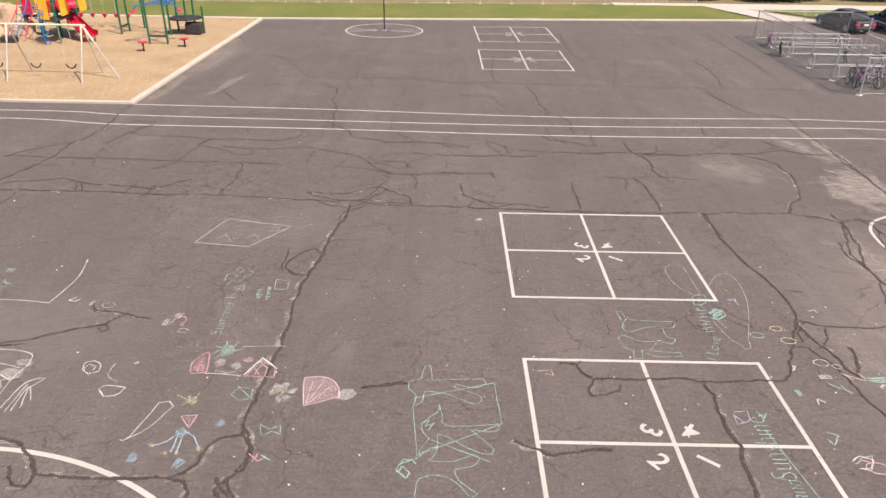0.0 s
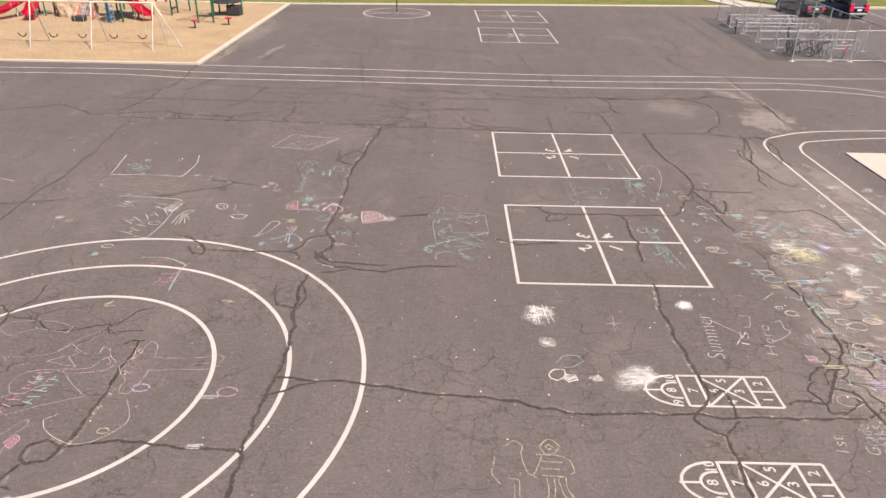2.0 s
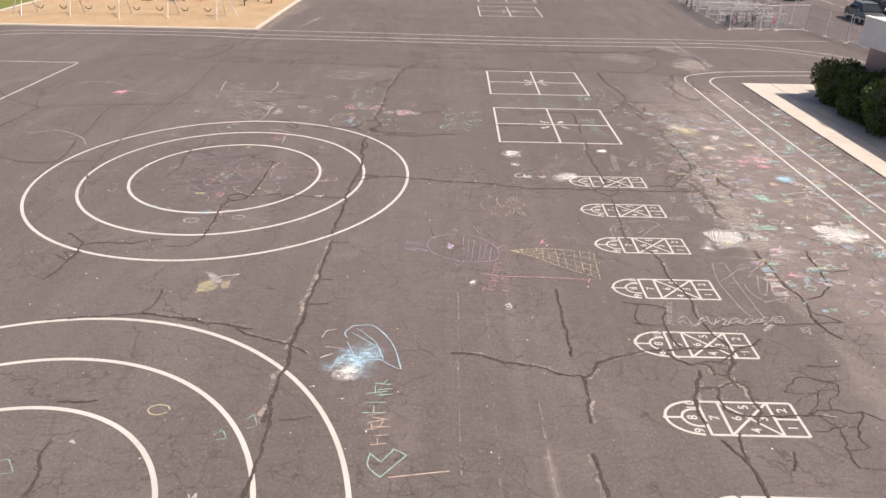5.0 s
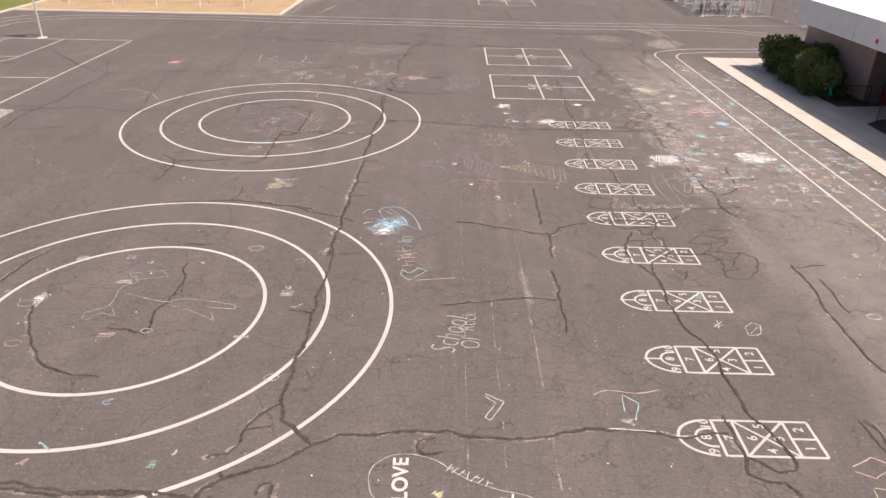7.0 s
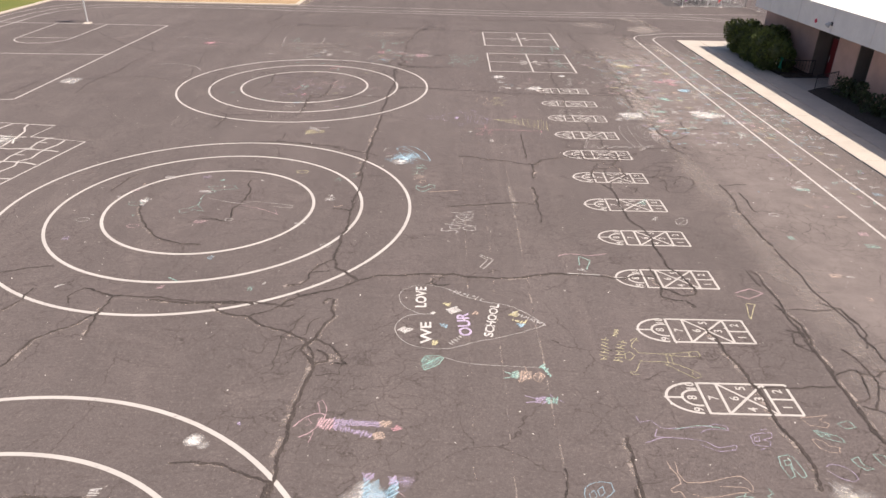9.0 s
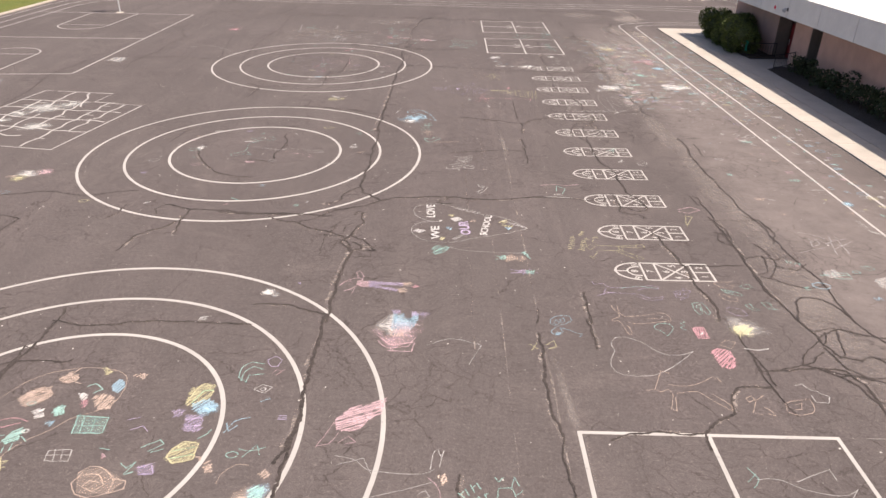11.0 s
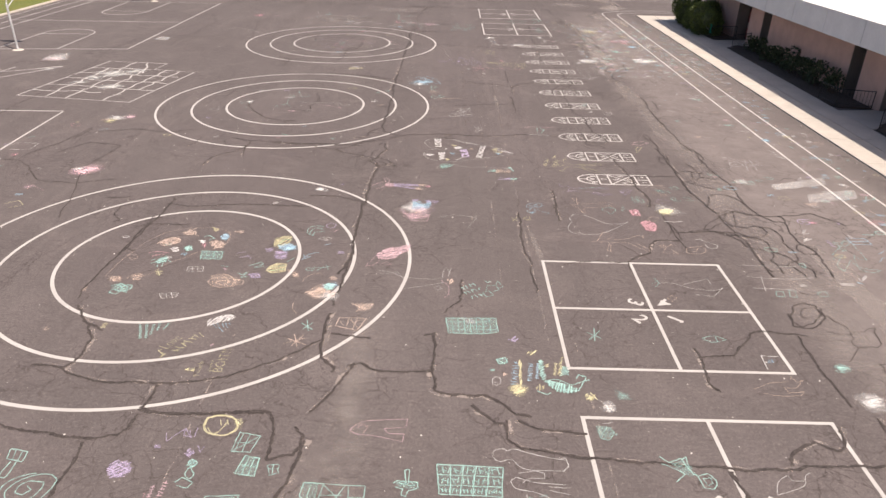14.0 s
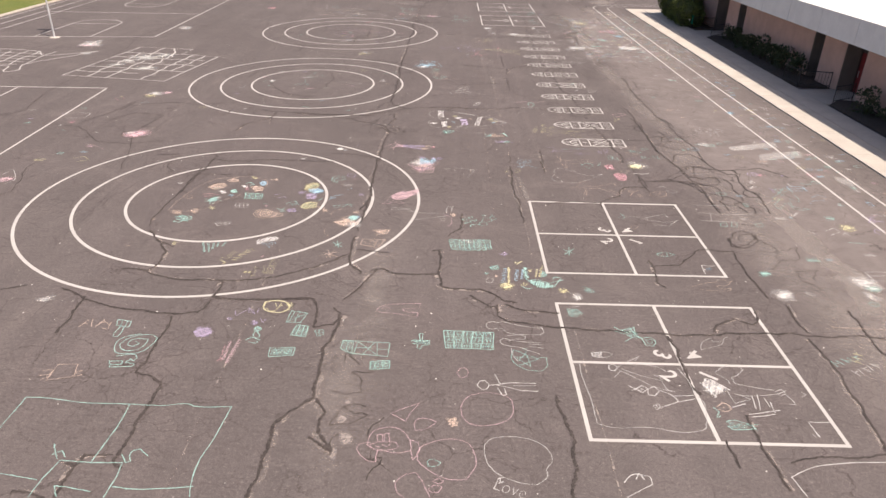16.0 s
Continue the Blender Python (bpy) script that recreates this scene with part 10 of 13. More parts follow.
stroke(d, WHITE, 3, (-0.04, 0.30), (0.27, -0.06))
d = chalk_drawing("white chalk figures with long legs", 6.2, -41.65)
stroke(d, WHITE, 2.2, (-0.81, 0.39), (-0.56, 0.60), (-0.30, 0.65), (-0.16, 0.51), (-0.36, 0.31), (-0.51, 0.24), (-0.53, 0.01), (-0.21, -0.09), (0.23, -0.19))
stroke(d, WHITE, 2.2, (-0.83, 0.35), (-0.66, 0.16), (-0.64, -0.03))
stroke(d, WHITE, 2.2, (-0.65, -0.33), (-0.44, -0.39), (0.17, -0.33), (0.47, -0.18))
stroke(d, WHITE, 2.2, (0.24, -0.22), (0.39, -0.14), (0.42, -0.29), (0.27, -0.37), (0.24, -0.22))
stroke(d, WHITE, 2.2, (-0.78, -0.19), (-0.76, -0.64), (-0.37, -0.50), (-0.54, -0.40))
stroke(d, WHITE, 2.2, (0.41, -0.33), (0.47, -0.50), (0.48, -0.64), (0.35, -0.61))
stroke(d, WHITE, 2, (0.78, -0.22), (0.84, -0.31), (0.71, -0.39))
d = chalk_drawing("white chalk letters stacked in lines", 5.81, -42.35)
stroke(d, WHITE, 2.5, (-0.47, -0.06), (-0.17, 0.05))
stroke(d, WHITE, 2.5, (0.07, 0.31), (0.00, -0.09))
stroke(d, WHITE, 2.5, (0.20, 0.35), (0.07, -0.14))
stroke(d, WHITE, 2.5, (0.30, 0.25), (0.30, -0.03))
stroke(d, WHITE, 2.5, (-0.21, -0.27), (0.47, -0.13))
stroke(d, WHITE, 2.5, (-0.17, -0.35), (0.32, -0.25))
stroke(d, WHITE, 2.5, (0.37, 0.14), (0.34, -0.20))
d = chalk_drawing("peach and mint chalk flowers in the court", 5.3, -42.69)
stroke(d, PEACH, 2.5, (-0.25, 0.30), (-0.12, 0.41), (-0.02, 0.35), (-0.00, 0.21), (-0.13, 0.14), (-0.26, 0.20))
stroke(d, PEACH, 2, (-0.17, 0.30), (-0.11, 0.24))
stroke(d, MINT, 2.5, (-0.35, 0.26), (-0.28, 0.13), (-0.38, -0.04), (-0.28, -0.00))
stroke(d, MINT, 2.5, (-0.24, -0.17), (-0.05, -0.11), (0.22, -0.26), (0.28, -0.34), (-0.15, -0.39), (-0.25, -0.28))
rubbed(d, MINT, (-0.18, -0.16), (0.17, -0.25), (0.07, -0.38), (-0.22, -0.33), strength=0.35)
stroke(d, MINT, 2, (0.22, -0.26), (0.38, -0.21))
stroke(d, MINT, 2, (0.23, -0.31), (0.30, -0.40))
d = chalk_drawing("white chalk fish outline", 5.74, -40.17)
stroke(d, WHITE, 1.8, (0.40, 0.27), (0.26, 0.17), (0.17, -0.02), (-0.11, -0.16), (-0.40, -0.26), (-0.29, 0.01), (-0.04, 0.20), (-0.01, 0.07), (0.20, 0.07))
d = chalk_drawing("white chalk square corner", 6.88, -43.02)
stroke(d, WHITE, 3, (-0.18, 0.22), (0.26, 0.22))
stroke(d, WHITE, 3, (-0.18, 0.22), (-0.16, -0.21))
stroke(d, WHITE, 2, (-0.26, -0.13), (-0.22, -0.22))
d = chalk_drawing("thin peach chalk loop round the small drawings", -8.05, -32.09)
stroke(d, PEACH, 2, (-1.27, -1.45), (-1.24, -0.66), (-1.04, 0.44), (-0.63, 1.21), (0.00, 1.53), (0.61, 1.56), (1.09, 1.39), (1.28, 1.00), (1.28, 0.55), (1.06, 0.26), (0.66, 0.01), (0.42, -0.32), (0.03, -0.73), (-0.16, -1.24), (-0.30, -1.36), (-0.48, -1.25), (-0.63, -1.38), (-0.67, -1.57))
d = chalk_drawing("peach chalk scribbled cloud", -8.38, -31.49)
rubbed(d, PEACH, (-0.31, -0.02), (-0.15, 0.25), (0.15, 0.30), (0.30, 0.07), (0.17, -0.17), (-0.07, -0.30), strength=0.75)
stroke(d, PEACH, 3, (-0.23, -0.13), (-0.12, 0.16), (0.20, 0.18), (0.11, -0.12))
d = chalk_drawing("cream chalk bird shape", -7.98, -30.8)
rubbed(d, PEACH, (-0.28, -0.09), (-0.09, 0.11), (0.12, -0.00), (0.15, -0.19), (-0.04, -0.23), strength=0.8)
stroke(d, PEACH, 3, (-0.02, 0.11), (0.05, 0.25))
stroke(d, PEACH, 3, (0.15, -0.19), (0.28, -0.25))
d = chalk_drawing("white and blue chalk blots in a cluster", -7.32, -31.42)
rubbed(d, BLUE, (0.27, 0.41), (0.39, 0.54), (0.54, 0.36), (0.49, 0.15), (0.35, 0.20), strength=0.9)
stroke(d, MINT, 3, (-0.21, 0.29), (-0.07, 0.39), (0.14, 0.22), (0.00, 0.09))
rubbed(d, PEACH, (0.07, -0.02), (0.18, 0.10), (0.50, -0.06), (0.54, -0.35), (0.33, -0.41), strength=0.8)
rubbed(d, WHITE, (-0.28, 0.05), (-0.07, 0.06), (-0.07, -0.12), strength=1.0)
rubbed(d, ROSE, (-0.13, -0.15), (-0.01, -0.08), (0.05, -0.37), strength=0.6)
rubbed(d, WHITE, (-0.88, -0.47), (-0.74, -0.41), (-0.60, -0.62), (-0.71, -0.71), strength=0.9)
rubbed(d, MINT, (-0.54, -0.40), (-0.39, -0.28), (-0.25, -0.55), (-0.40, -0.62), strength=0.9)
rubbed(d, BLUE, (-0.51, -0.78), (-0.33, -0.72), (-0.33, -0.88), strength=0.6)
rubbed(d, YELLOW, (-0.12, 0.89), (0.13, 0.77), (0.01, 0.67), strength=0.7)
rubbed(d, PEACH, (0.59, 0.67), (0.81, 0.74), (0.87, 0.56), strength=0.8)
d = chalk_drawing("mint chalk box with drawn windows", -6.96, -32.23)
stroke(d, MINT, 2.5, (-0.34, 0.24), (0.27, 0.21), (0.33, -0.22), (-0.23, -0.24), (-0.34, 0.24))
stroke(d, MINT, 2, (-0.19, 0.22), (-0.08, -0.24))
stroke(d, MINT, 2, (-0.28, -0.03), (0.31, -0.03))
stroke(d, MINT, 2, (0.02, 0.23), (0.12, -0.23))
rubbed(d, MINT, (-0.34, 0.24), (0.27, 0.21), (0.33, -0.22), (-0.23, -0.24), strength=0.3)
d = chalk_drawing("rosy chalk dash marks", -8.43, -32.24)
stroke(d, ROSE, 2.5, (-0.28, 0.05), (-0.04, 0.14), (0.29, 0.05))
stroke(d, ROSE, 2.5, (-0.13, -0.13), (0.16, 0.01))
d = chalk_drawing("bright mint chalk bug with legs", -8.19, -32.69)
rubbed(d, MINT, (-0.15, -0.02), (-0.10, 0.25), (0.10, 0.31), (0.14, -0.00), (-0.03, -0.11), strength=0.9)
stroke(d, MINT, 2.5, (-0.29, 0.08), (-0.19, 0.14))
stroke(d, MINT, 2.5, (-0.02, -0.16), (0.00, -0.32))
stroke(d, MINT, 2.5, (0.08, -0.08), (0.11, -0.26))
stroke(d, MINT, 2.5, (0.15, 0.10), (0.29, -0.02))
stroke(d, MINT, 2.5, (-0.26, -0.10), (-0.12, -0.04))
d = chalk_drawing("brown chalk snail spiral", -9.06, -32.46)
stroke(d, PEACH, 2, (-0.15, -0.02), (-0.12, 0.14), (0.05, 0.15), (0.15, -0.04), (0.06, -0.15), (-0.07, -0.05), (0.01, 0.04))
d = chalk_drawing("yellow and peach hatched chalk blots", -8.57, -33.45)
stroke(d, YELLOW, 2.5, (0.42, 0.20), (0.62, 0.26), (0.49, 0.08), (0.66, 0.11))
stroke(d, YELLOW, 2.5, (0.45, 0.35), (0.62, 0.02))
stroke(d, PEACH, 2.5, (-0.06, -0.06), (0.16, 0.04), (0.04, -0.22), (0.21, -0.19))
rubbed(d, PEACH, (-0.11, -0.02), (0.15, 0.09), (0.21, -0.24), (0.03, -0.25), strength=0.5)
stroke(d, PEACH, 2.5, (-0.63, -0.09), (-0.32, -0.12), (-0.44, -0.31), (-0.28, -0.26))
rubbed(d, PEACH, (-0.65, -0.09), (-0.37, -0.08), (-0.26, -0.35), (-0.51, -0.32), strength=0.5)
d = chalk_drawing("pale chalk crate with crossed lines", -7.14, -33.02)
stroke(d, WHITE, 2.2, (-0.23, 0.10), (0.17, 0.14), (0.23, -0.15), (-0.19, -0.15), (-0.23, 0.10))
stroke(d, WHITE, 2, (-0.12, 0.13), (-0.04, -0.14))
stroke(d, WHITE, 2, (0.02, 0.14), (0.09, -0.13))
stroke(d, WHITE, 2, (-0.21, -0.02), (0.19, -0.00))
d = chalk_drawing("mint chalk dragon scribble", -8.68, -34.15)
stroke(d, MINT, 3, (-0.19, -0.23), (-0.18, -0.01), (0.07, -0.13), (0.05, 0.04), (-0.19, 0.21), (-0.06, 0.26), (0.15, 0.09), (0.17, -0.09), (0.26, 0.00), (0.24, 0.18), (0.09, 0.22))
stroke(d, MINT, 3, (-0.19, -0.19), (0.01, -0.27), (0.05, -0.09), (0.25, -0.17))
rubbed(d, MINT, (-0.27, 0.16), (-0.06, 0.26), (0.25, 0.09), (0.20, -0.13), (-0.07, -0.10), strength=0.4)
d = chalk_drawing("small white chalk boat outline", -7.37, -34.41)
stroke(d, WHITE, 2.2, (-0.25, 0.08), (0.22, 0.14), (0.23, -0.07), (-0.10, -0.15), (-0.25, 0.08))
stroke(d, WHITE, 2, (-0.18, -0.00), (0.24, 0.04))
stroke(d, WHITE, 2, (-0.09, 0.11), (0.01, -0.10))
stroke(d, WHITE, 2, (0.03, 0.14), (0.13, -0.08))
d = chalk_drawing("large brown chalk snail shell", -6.14, -33.62)
stroke(d, PEACH, 2.5, (-0.44, 0.20), (-0.33, 0.34), (-0.08, 0.31), (0.22, 0.04), (0.23, -0.24), (-0.06, -0.34), (-0.30, -0.26), (-0.46, -0.04), (-0.39, 0.13), (-0.10, 0.16), (0.10, -0.06), (-0.04, -0.21), (-0.25, -0.12), (-0.17, 0.02), (0.00, -0.02))
stroke(d, PEACH, 2.5, (0.21, 0.08), (0.43, 0.04), (0.47, -0.14), (0.26, -0.24))
rubbed(d, PEACH, (-0.46, 0.20), (-0.08, 0.31), (0.42, -0.00), (0.25, -0.28), (-0.28, -0.26), strength=0.35)
d = chalk_drawing("small mint and lilac chalk scribbles", -5.91, -32.72)
stroke(d, LILAC, 2.5, (-0.23, 0.38), (-0.04, 0.49), (0.11, 0.34))
stroke(d, LILAC, 2.5, (-0.40, 0.64), (-0.17, 0.73))
stroke(d, MINT, 2.5, (0.14, -0.08), (0.42, 0.14), (0.52, 0.04), (0.30, -0.17))
stroke(d, MINT, 2.5, (-0.06, -0.46), (0.09, -0.58), (0.20, -0.42), (0.11, -0.72), (0.25, -0.66))
stroke(d, LILAC, 2.5, (0.29, -0.57), (0.48, -0.46), (0.60, -0.70), (0.37, -0.71))
rubbed(d, LILAC, (0.26, -0.52), (0.52, -0.46), (0.61, -0.72), (0.35, -0.73), strength=0.4)
stroke(d, MINT, 2.5, (-0.60, -0.11), (-0.40, -0.15))
stroke(d, MINT, 2.5, (0.35, -0.19), (0.56, -0.11))
d = chalk_drawing("rainbow of yellow and blue chalk on the ring line", -5.12, -31.44)
rubbed(d, YELLOW, (-0.30, 0.32), (-0.05, 0.52), (0.16, 0.41), (0.15, 0.05), (-0.08, -0.20), (-0.27, -0.15), strength=0.7)
stroke(d, YELLOW, 3, (-0.25, -0.12), (-0.17, 0.39), (0.14, 0.47))
stroke(d, GREEN, 3, (-0.15, -0.11), (-0.02, 0.28), (0.16, 0.29))
rubbed(d, BLUE, (-0.14, -0.14), (0.12, -0.01), (0.41, -0.17), (0.28, -0.35), (0.02, -0.36), strength=0.95)
dust(d, BLUE, 0.9, (0.25, -0.27), 0.18)
rubbed(d, LILAC, (-0.42, -0.35), (-0.20, -0.29), (-0.20, -0.48), (-0.34, -0.52), strength=0.6)
d = chalk_drawing("lilac chalk hatched square", -5.05, -32.12)
rubbed(d, LILAC, (-0.19, 0.20), (0.14, 0.24), (0.19, -0.22), (-0.11, -0.23), strength=0.6)
stroke(d, LILAC, 2.5, (-0.17, 0.09), (0.13, 0.16))
stroke(d, LILAC, 2.5, (-0.13, -0.10), (0.17, -0.06))
d = chalk_drawing("yellow chalk hatched basket with mint rim", -4.94, -32.72)
rubbed(d, YELLOW, (-0.26, -0.10), (-0.10, 0.11), (0.16, 0.07), (0.20, -0.33), (-0.12, -0.44), (-0.29, -0.30), strength=0.6)
stroke(d, YELLOW, 3, (-0.26, -0.10), (-0.10, 0.11), (0.16, 0.07), (0.20, -0.33), (-0.12, -0.44), (-0.29, -0.30), (-0.26, -0.10))
stroke(d, GREEN, 2.5, (-0.25, -0.15), (0.13, -0.03))
stroke(d, GREEN, 2.5, (-0.23, -0.33), (0.17, -0.21))
stroke(d, MINT, 2.5, (0.11, 0.17), (0.24, 0.31), (0.29, 0.44))
d = chalk_drawing("mint chalk rainbow arch", -4.34, -30.54)
stroke(d, MINT, 2.5, (-0.24, -0.17), (-0.25, 0.15), (-0.10, 0.35), (0.19, 0.30))
stroke(d, MINT, 2.5, (-0.16, -0.29), (-0.15, 0.03), (-0.01, 0.20), (0.22, 0.11))
stroke(d, MINT, 2.5, (-0.05, -0.34), (-0.04, -0.09), (0.25, -0.05))
stroke(d, MINT, 2, (-0.24, -0.17), (-0.03, -0.34))
d = chalk_drawing("pale chalk eye and ring doodles", -3.93, -30.71)
stroke(d, WHITE, 2.2, (-0.24, -0.38), (-0.10, -0.22), (0.13, -0.30), (-0.01, -0.49), (-0.24, -0.38))
stroke(d, WHITE, 2, (-0.11, -0.37), (-0.05, -0.31), (0.02, -0.36), (-0.04, -0.43), (-0.11, -0.37))
stroke(d, LILAC, 2.5, (-0.19, 0.61), (-0.05, 0.75), (0.12, 0.62), (0.07, 0.39), (-0.09, 0.41), (-0.19, 0.61))
stroke(d, PINK, 2, (0.02, 0.16), (0.09, 0.29), (0.19, 0.23), (0.12, 0.10), (0.24, 0.30))
stroke(d, BLUE, 2.5, (0.00, -0.75), (0.16, -0.65))
d = chalk_drawing("blue chalk strokes beside the ring", -3.97, -32.44)
stroke(d, BLUE, 2.5, (-0.43, 0.07), (-0.30, 0.40), (-0.04, 0.52))
stroke(d, BLUE, 2.5, (-0.45, 0.34), (-0.36, 0.12), (-0.23, 0.29))
stroke(d, MINT, 2, (-0.04, -0.33), (0.19, -0.37), (0.44, -0.26))
stroke(d, MINT, 2, (0.08, -0.53), (0.27, -0.21), (0.37, -0.46))
d = chalk_drawing("orange and white chalk burst with a bright blue heart", -3.82, -33.68)
dust(d, PEACH, 0.9, (0.20, -0.31), 0.34)
rubbed(d, PEACH, (-0.16, -0.41), (0.07, -0.31), (0.40, -0.34), (0.61, -0.42), (0.58, -0.64), (0.34, -0.39), (0.08, -0.53), strength=0.8)
dust(d, WHITE, 0.7, (0.49, -0.52), 0.24)
dust(d, BLUE, 1.0, (0.38, -0.10), 0.18)
rubbed(d, MINT, (0.24, -0.06), (0.35, 0.06), (0.49, -0.02), (0.51, -0.25), (0.36, -0.30), strength=1.0)
rubbed(d, PEACH, (-0.70, 0.52), (-0.62, 0.64), (-0.48, 0.35), (-0.60, 0.30), strength=0.7)
rubbed(d, PEACH, (0.30, 0.32), (0.47, 0.40), (0.53, 0.21), strength=0.7)
stroke(d, PEACH, 2, (-0.34, 0.08), (-0.31, 0.31), (-0.11, 0.52), (0.10, 0.52))
d = chalk_drawing("peach chalk leafy scribble", -2.48, -34.76)
stroke(d, PEACH, 2.5, (-0.27, 0.17), (-0.08, 0.01), (0.09, 0.14), (0.27, 0.19), (0.18, -0.06), (-0.01, -0.03), (-0.11, -0.19))
rubbed(d, PEACH, (-0.22, 0.17), (0.27, 0.19), (0.20, -0.06), (-0.03, -0.15), strength=0.5)
d = chalk_drawing("peach chalk cabin with crossed beams", -2.65, -35.49)
stroke(d, PEACH, 2.5, (-0.31, 0.25), (0.35, 0.26), (0.17, -0.27), (-0.35, -0.09), (-0.31, 0.25))
stroke(d, PEACH, 2, (-0.07, 0.24), (-0.10, -0.19))
stroke(d, PEACH, 2, (0.12, 0.25), (0.07, -0.22))
stroke(d, PEACH, 2, (0.02, 0.06), (0.31, 0.20))
stroke(d, PEACH, 2, (-0.04, 0.19), (0.21, -0.21))
stroke(d, PEACH, 2, (-0.29, 0.14), (-0.16, -0.08))
d = chalk_drawing("mint and peach chalk stars", -3.84, -35.54)
stroke(d, MINT, 2.5, (0.03, 0.04), (0.35, -0.24))
stroke(d, MINT, 2.5, (0.11, -0.21), (0.29, 0.05))
stroke(d, MINT, 2.5, (0.15, 0.16), (0.24, -0.28))
stroke(d, PEACH, 2.5, (-0.15, -0.61), (0.29, -0.83))
stroke(d, PEACH, 2.5, (-0.21, -0.81), (0.26, -0.56))
stroke(d, PEACH, 2.5, (-0.04, -0.43), (0.12, -0.93))
stroke(d, PEACH, 2.5, (-0.02, -0.90), (0.16, -0.46))
stroke(d, PEACH, 2, (-0.34, 0.93), (-0.31, 0.64), (-0.16, 0.45))
d = chalk_drawing("small blocks of mint chalk writing", -7.18, -35.94)
bars(d, MINT, 0.63, 0.08, 111, (-0.24, -0.05))
bars(d, MINT, 0.62, 0.08, 109, (-0.10, -0.04))
bars(d, MINT, 0.43, 0.08, 100, (0.01, 0.02))
bars(d, MINT, 0.33, 0.07, 98, (0.11, 0.15))
bars(d, MINT, 0.29, 0.06, 83, (0.28, 0.18))
d = chalk_drawing("yellow chalk words of love", -6.33, -36.49)
stroke(d, YELLOW, 2.5, (-0.27, -0.48), (-0.21, -0.34))
stroke(d, YELLOW, 2.5, (-0.38, -0.25), (-0.20, -0.40), (-0.30, -0.29))
stroke(d, YELLOW, 2.5, (-0.40, -0.25), (-0.34, -0.18))
words(d, YELLOW, 0.25, 0.47, 68, (-0.22, 0.08), "Love")
bars(d, YELLOW, 0.76, 0.22, 67, (0.11, 0.07))
stroke(d, YELLOW, 2, (0.28, 0.48), (0.39, 0.34))
d = chalk_drawing("yellow chalk shout about a touch down", -5.49, -37.11)
words(d, YELLOW, 0.10, 0.53, 96, (-0.14, -0.23), "Touch")
words(d, YELLOW, 0.09, 0.39, 98, (0.08, -0.12), "down")
words(d, YELLOW, 0.20, 0.79, 91, (0.27, 0.09), "BOIT!!")
dust(d, YELLOW, 0.9, (-0.38, -0.26), 0.05)
dust(d, YELLOW, 0.9, (-0.27, -0.27), 0.05)
d = chalk_drawing("white and blue chalk cloud raining", -5.72, -35.57)
rubbed(d, WHITE, (-0.29, -0.05), (-0.24, 0.14), (-0.03, 0.32), (0.20, 0.37), (0.29, 0.23), (0.17, 0.08), (-0.04, -0.00), (-0.22, -0.16), strength=0.9)
stroke(d, WHITE, 4, (-0.26, -0.09), (-0.15, 0.14), (0.15, 0.31), (0.27, 0.23))
stroke(d, BLUE, 2, (-0.12, -0.08), (-0.02, -0.22))
stroke(d, BLUE, 2, (-0.04, -0.04), (0.08, -0.25))
stroke(d, BLUE, 2, (0.06, -0.02), (0.15, -0.18))
stroke(d, BLUE, 2, (0.13, 0.00), (0.25, -0.21))
stroke(d, BLUE, 2, (0.20, 0.04), (0.28, -0.10))
stroke(d, BLUE, 2, (0.10, -0.25), (0.18, -0.37))
d = chalk_drawing("pink chalk splash with trailing outline", -2.06, -31.97)
rubbed(d, PINK, (-0.34, 0.02), (-0.09, 0.36), (0.22, 0.49), (0.57, 0.68), (0.55, 0.28), (0.36, 0.10), (0.13, -0.23), (-0.22, -0.25), strength=0.95)
stroke(d, PINK, 3, (-0.32, 0.07), (0.22, 0.43), (0.56, 0.54))
stroke(d, PINK, 2, (-0.34, -0.04), (-0.44, -0.37), (-0.57, -0.69), (-0.32, -0.57), (-0.21, -0.30))
stroke(d, PINK, 2, (-0.18, -0.59), (-0.02, -0.40), (0.14, -0.55), (-0.05, -0.61))
d = chalk_drawing("white chalk hand and trailing outline", -1.23, -33.43)
stroke(d, WHITE, 1.6, (-1.02, 0.56), (-0.63, 0.45), (-0.34, 0.22), (0.47, 0.16), (0.76, 0.27))
stroke(d, WHITE, 1.6, (-0.95, 0.34), (-0.50, 0.51), (-0.33, 0.15))
stroke(d, WHITE, 1.6, (-0.29, -0.38), (0.34, -0.17), (0.73, -0.02))
stroke(d, WHITE, 2, (0.70, 0.27), (0.75, 0.66), (0.83, 0.77), (0.89, 0.57), (0.94, 0.75), (0.86, 0.32))
rubbed(d, PEACH, (0.86, 0.13), (0.97, 0.18), (1.02, -0.00), (0.92, -0.10), strength=0.9)
stroke(d, PINK, 2, (0.67, 0.08), (0.87, -0.20), (0.87, -0.60), (0.77, -0.78))
stroke(d, WHITE, 1.8, (0.51, -0.30), (0.63, -0.20), (0.71, -0.34), (0.56, -0.43))
d = chalk_drawing("mint chalk writing with an octopus", 0.53, -33.78)
bars(d, MINT, 0.49, 0.21, 36, (-0.37, 0.17))
bars(d, MINT, 0.52, 0.18, 33, (-0.28, -0.06))
bars(d, MINT, 0.38, 0.18, 29, (-0.18, -0.31))
stroke(d, MINT, 2.2, (-0.02, -0.12), (0.14, -0.03), (0.26, -0.24), (0.08, -0.34), (-0.02, -0.12))
stroke(d, MINT, 2.2, (0.07, -0.03), (0.13, 0.24), (0.35, 0.25), (0.41, 0.03), (0.24, -0.07))
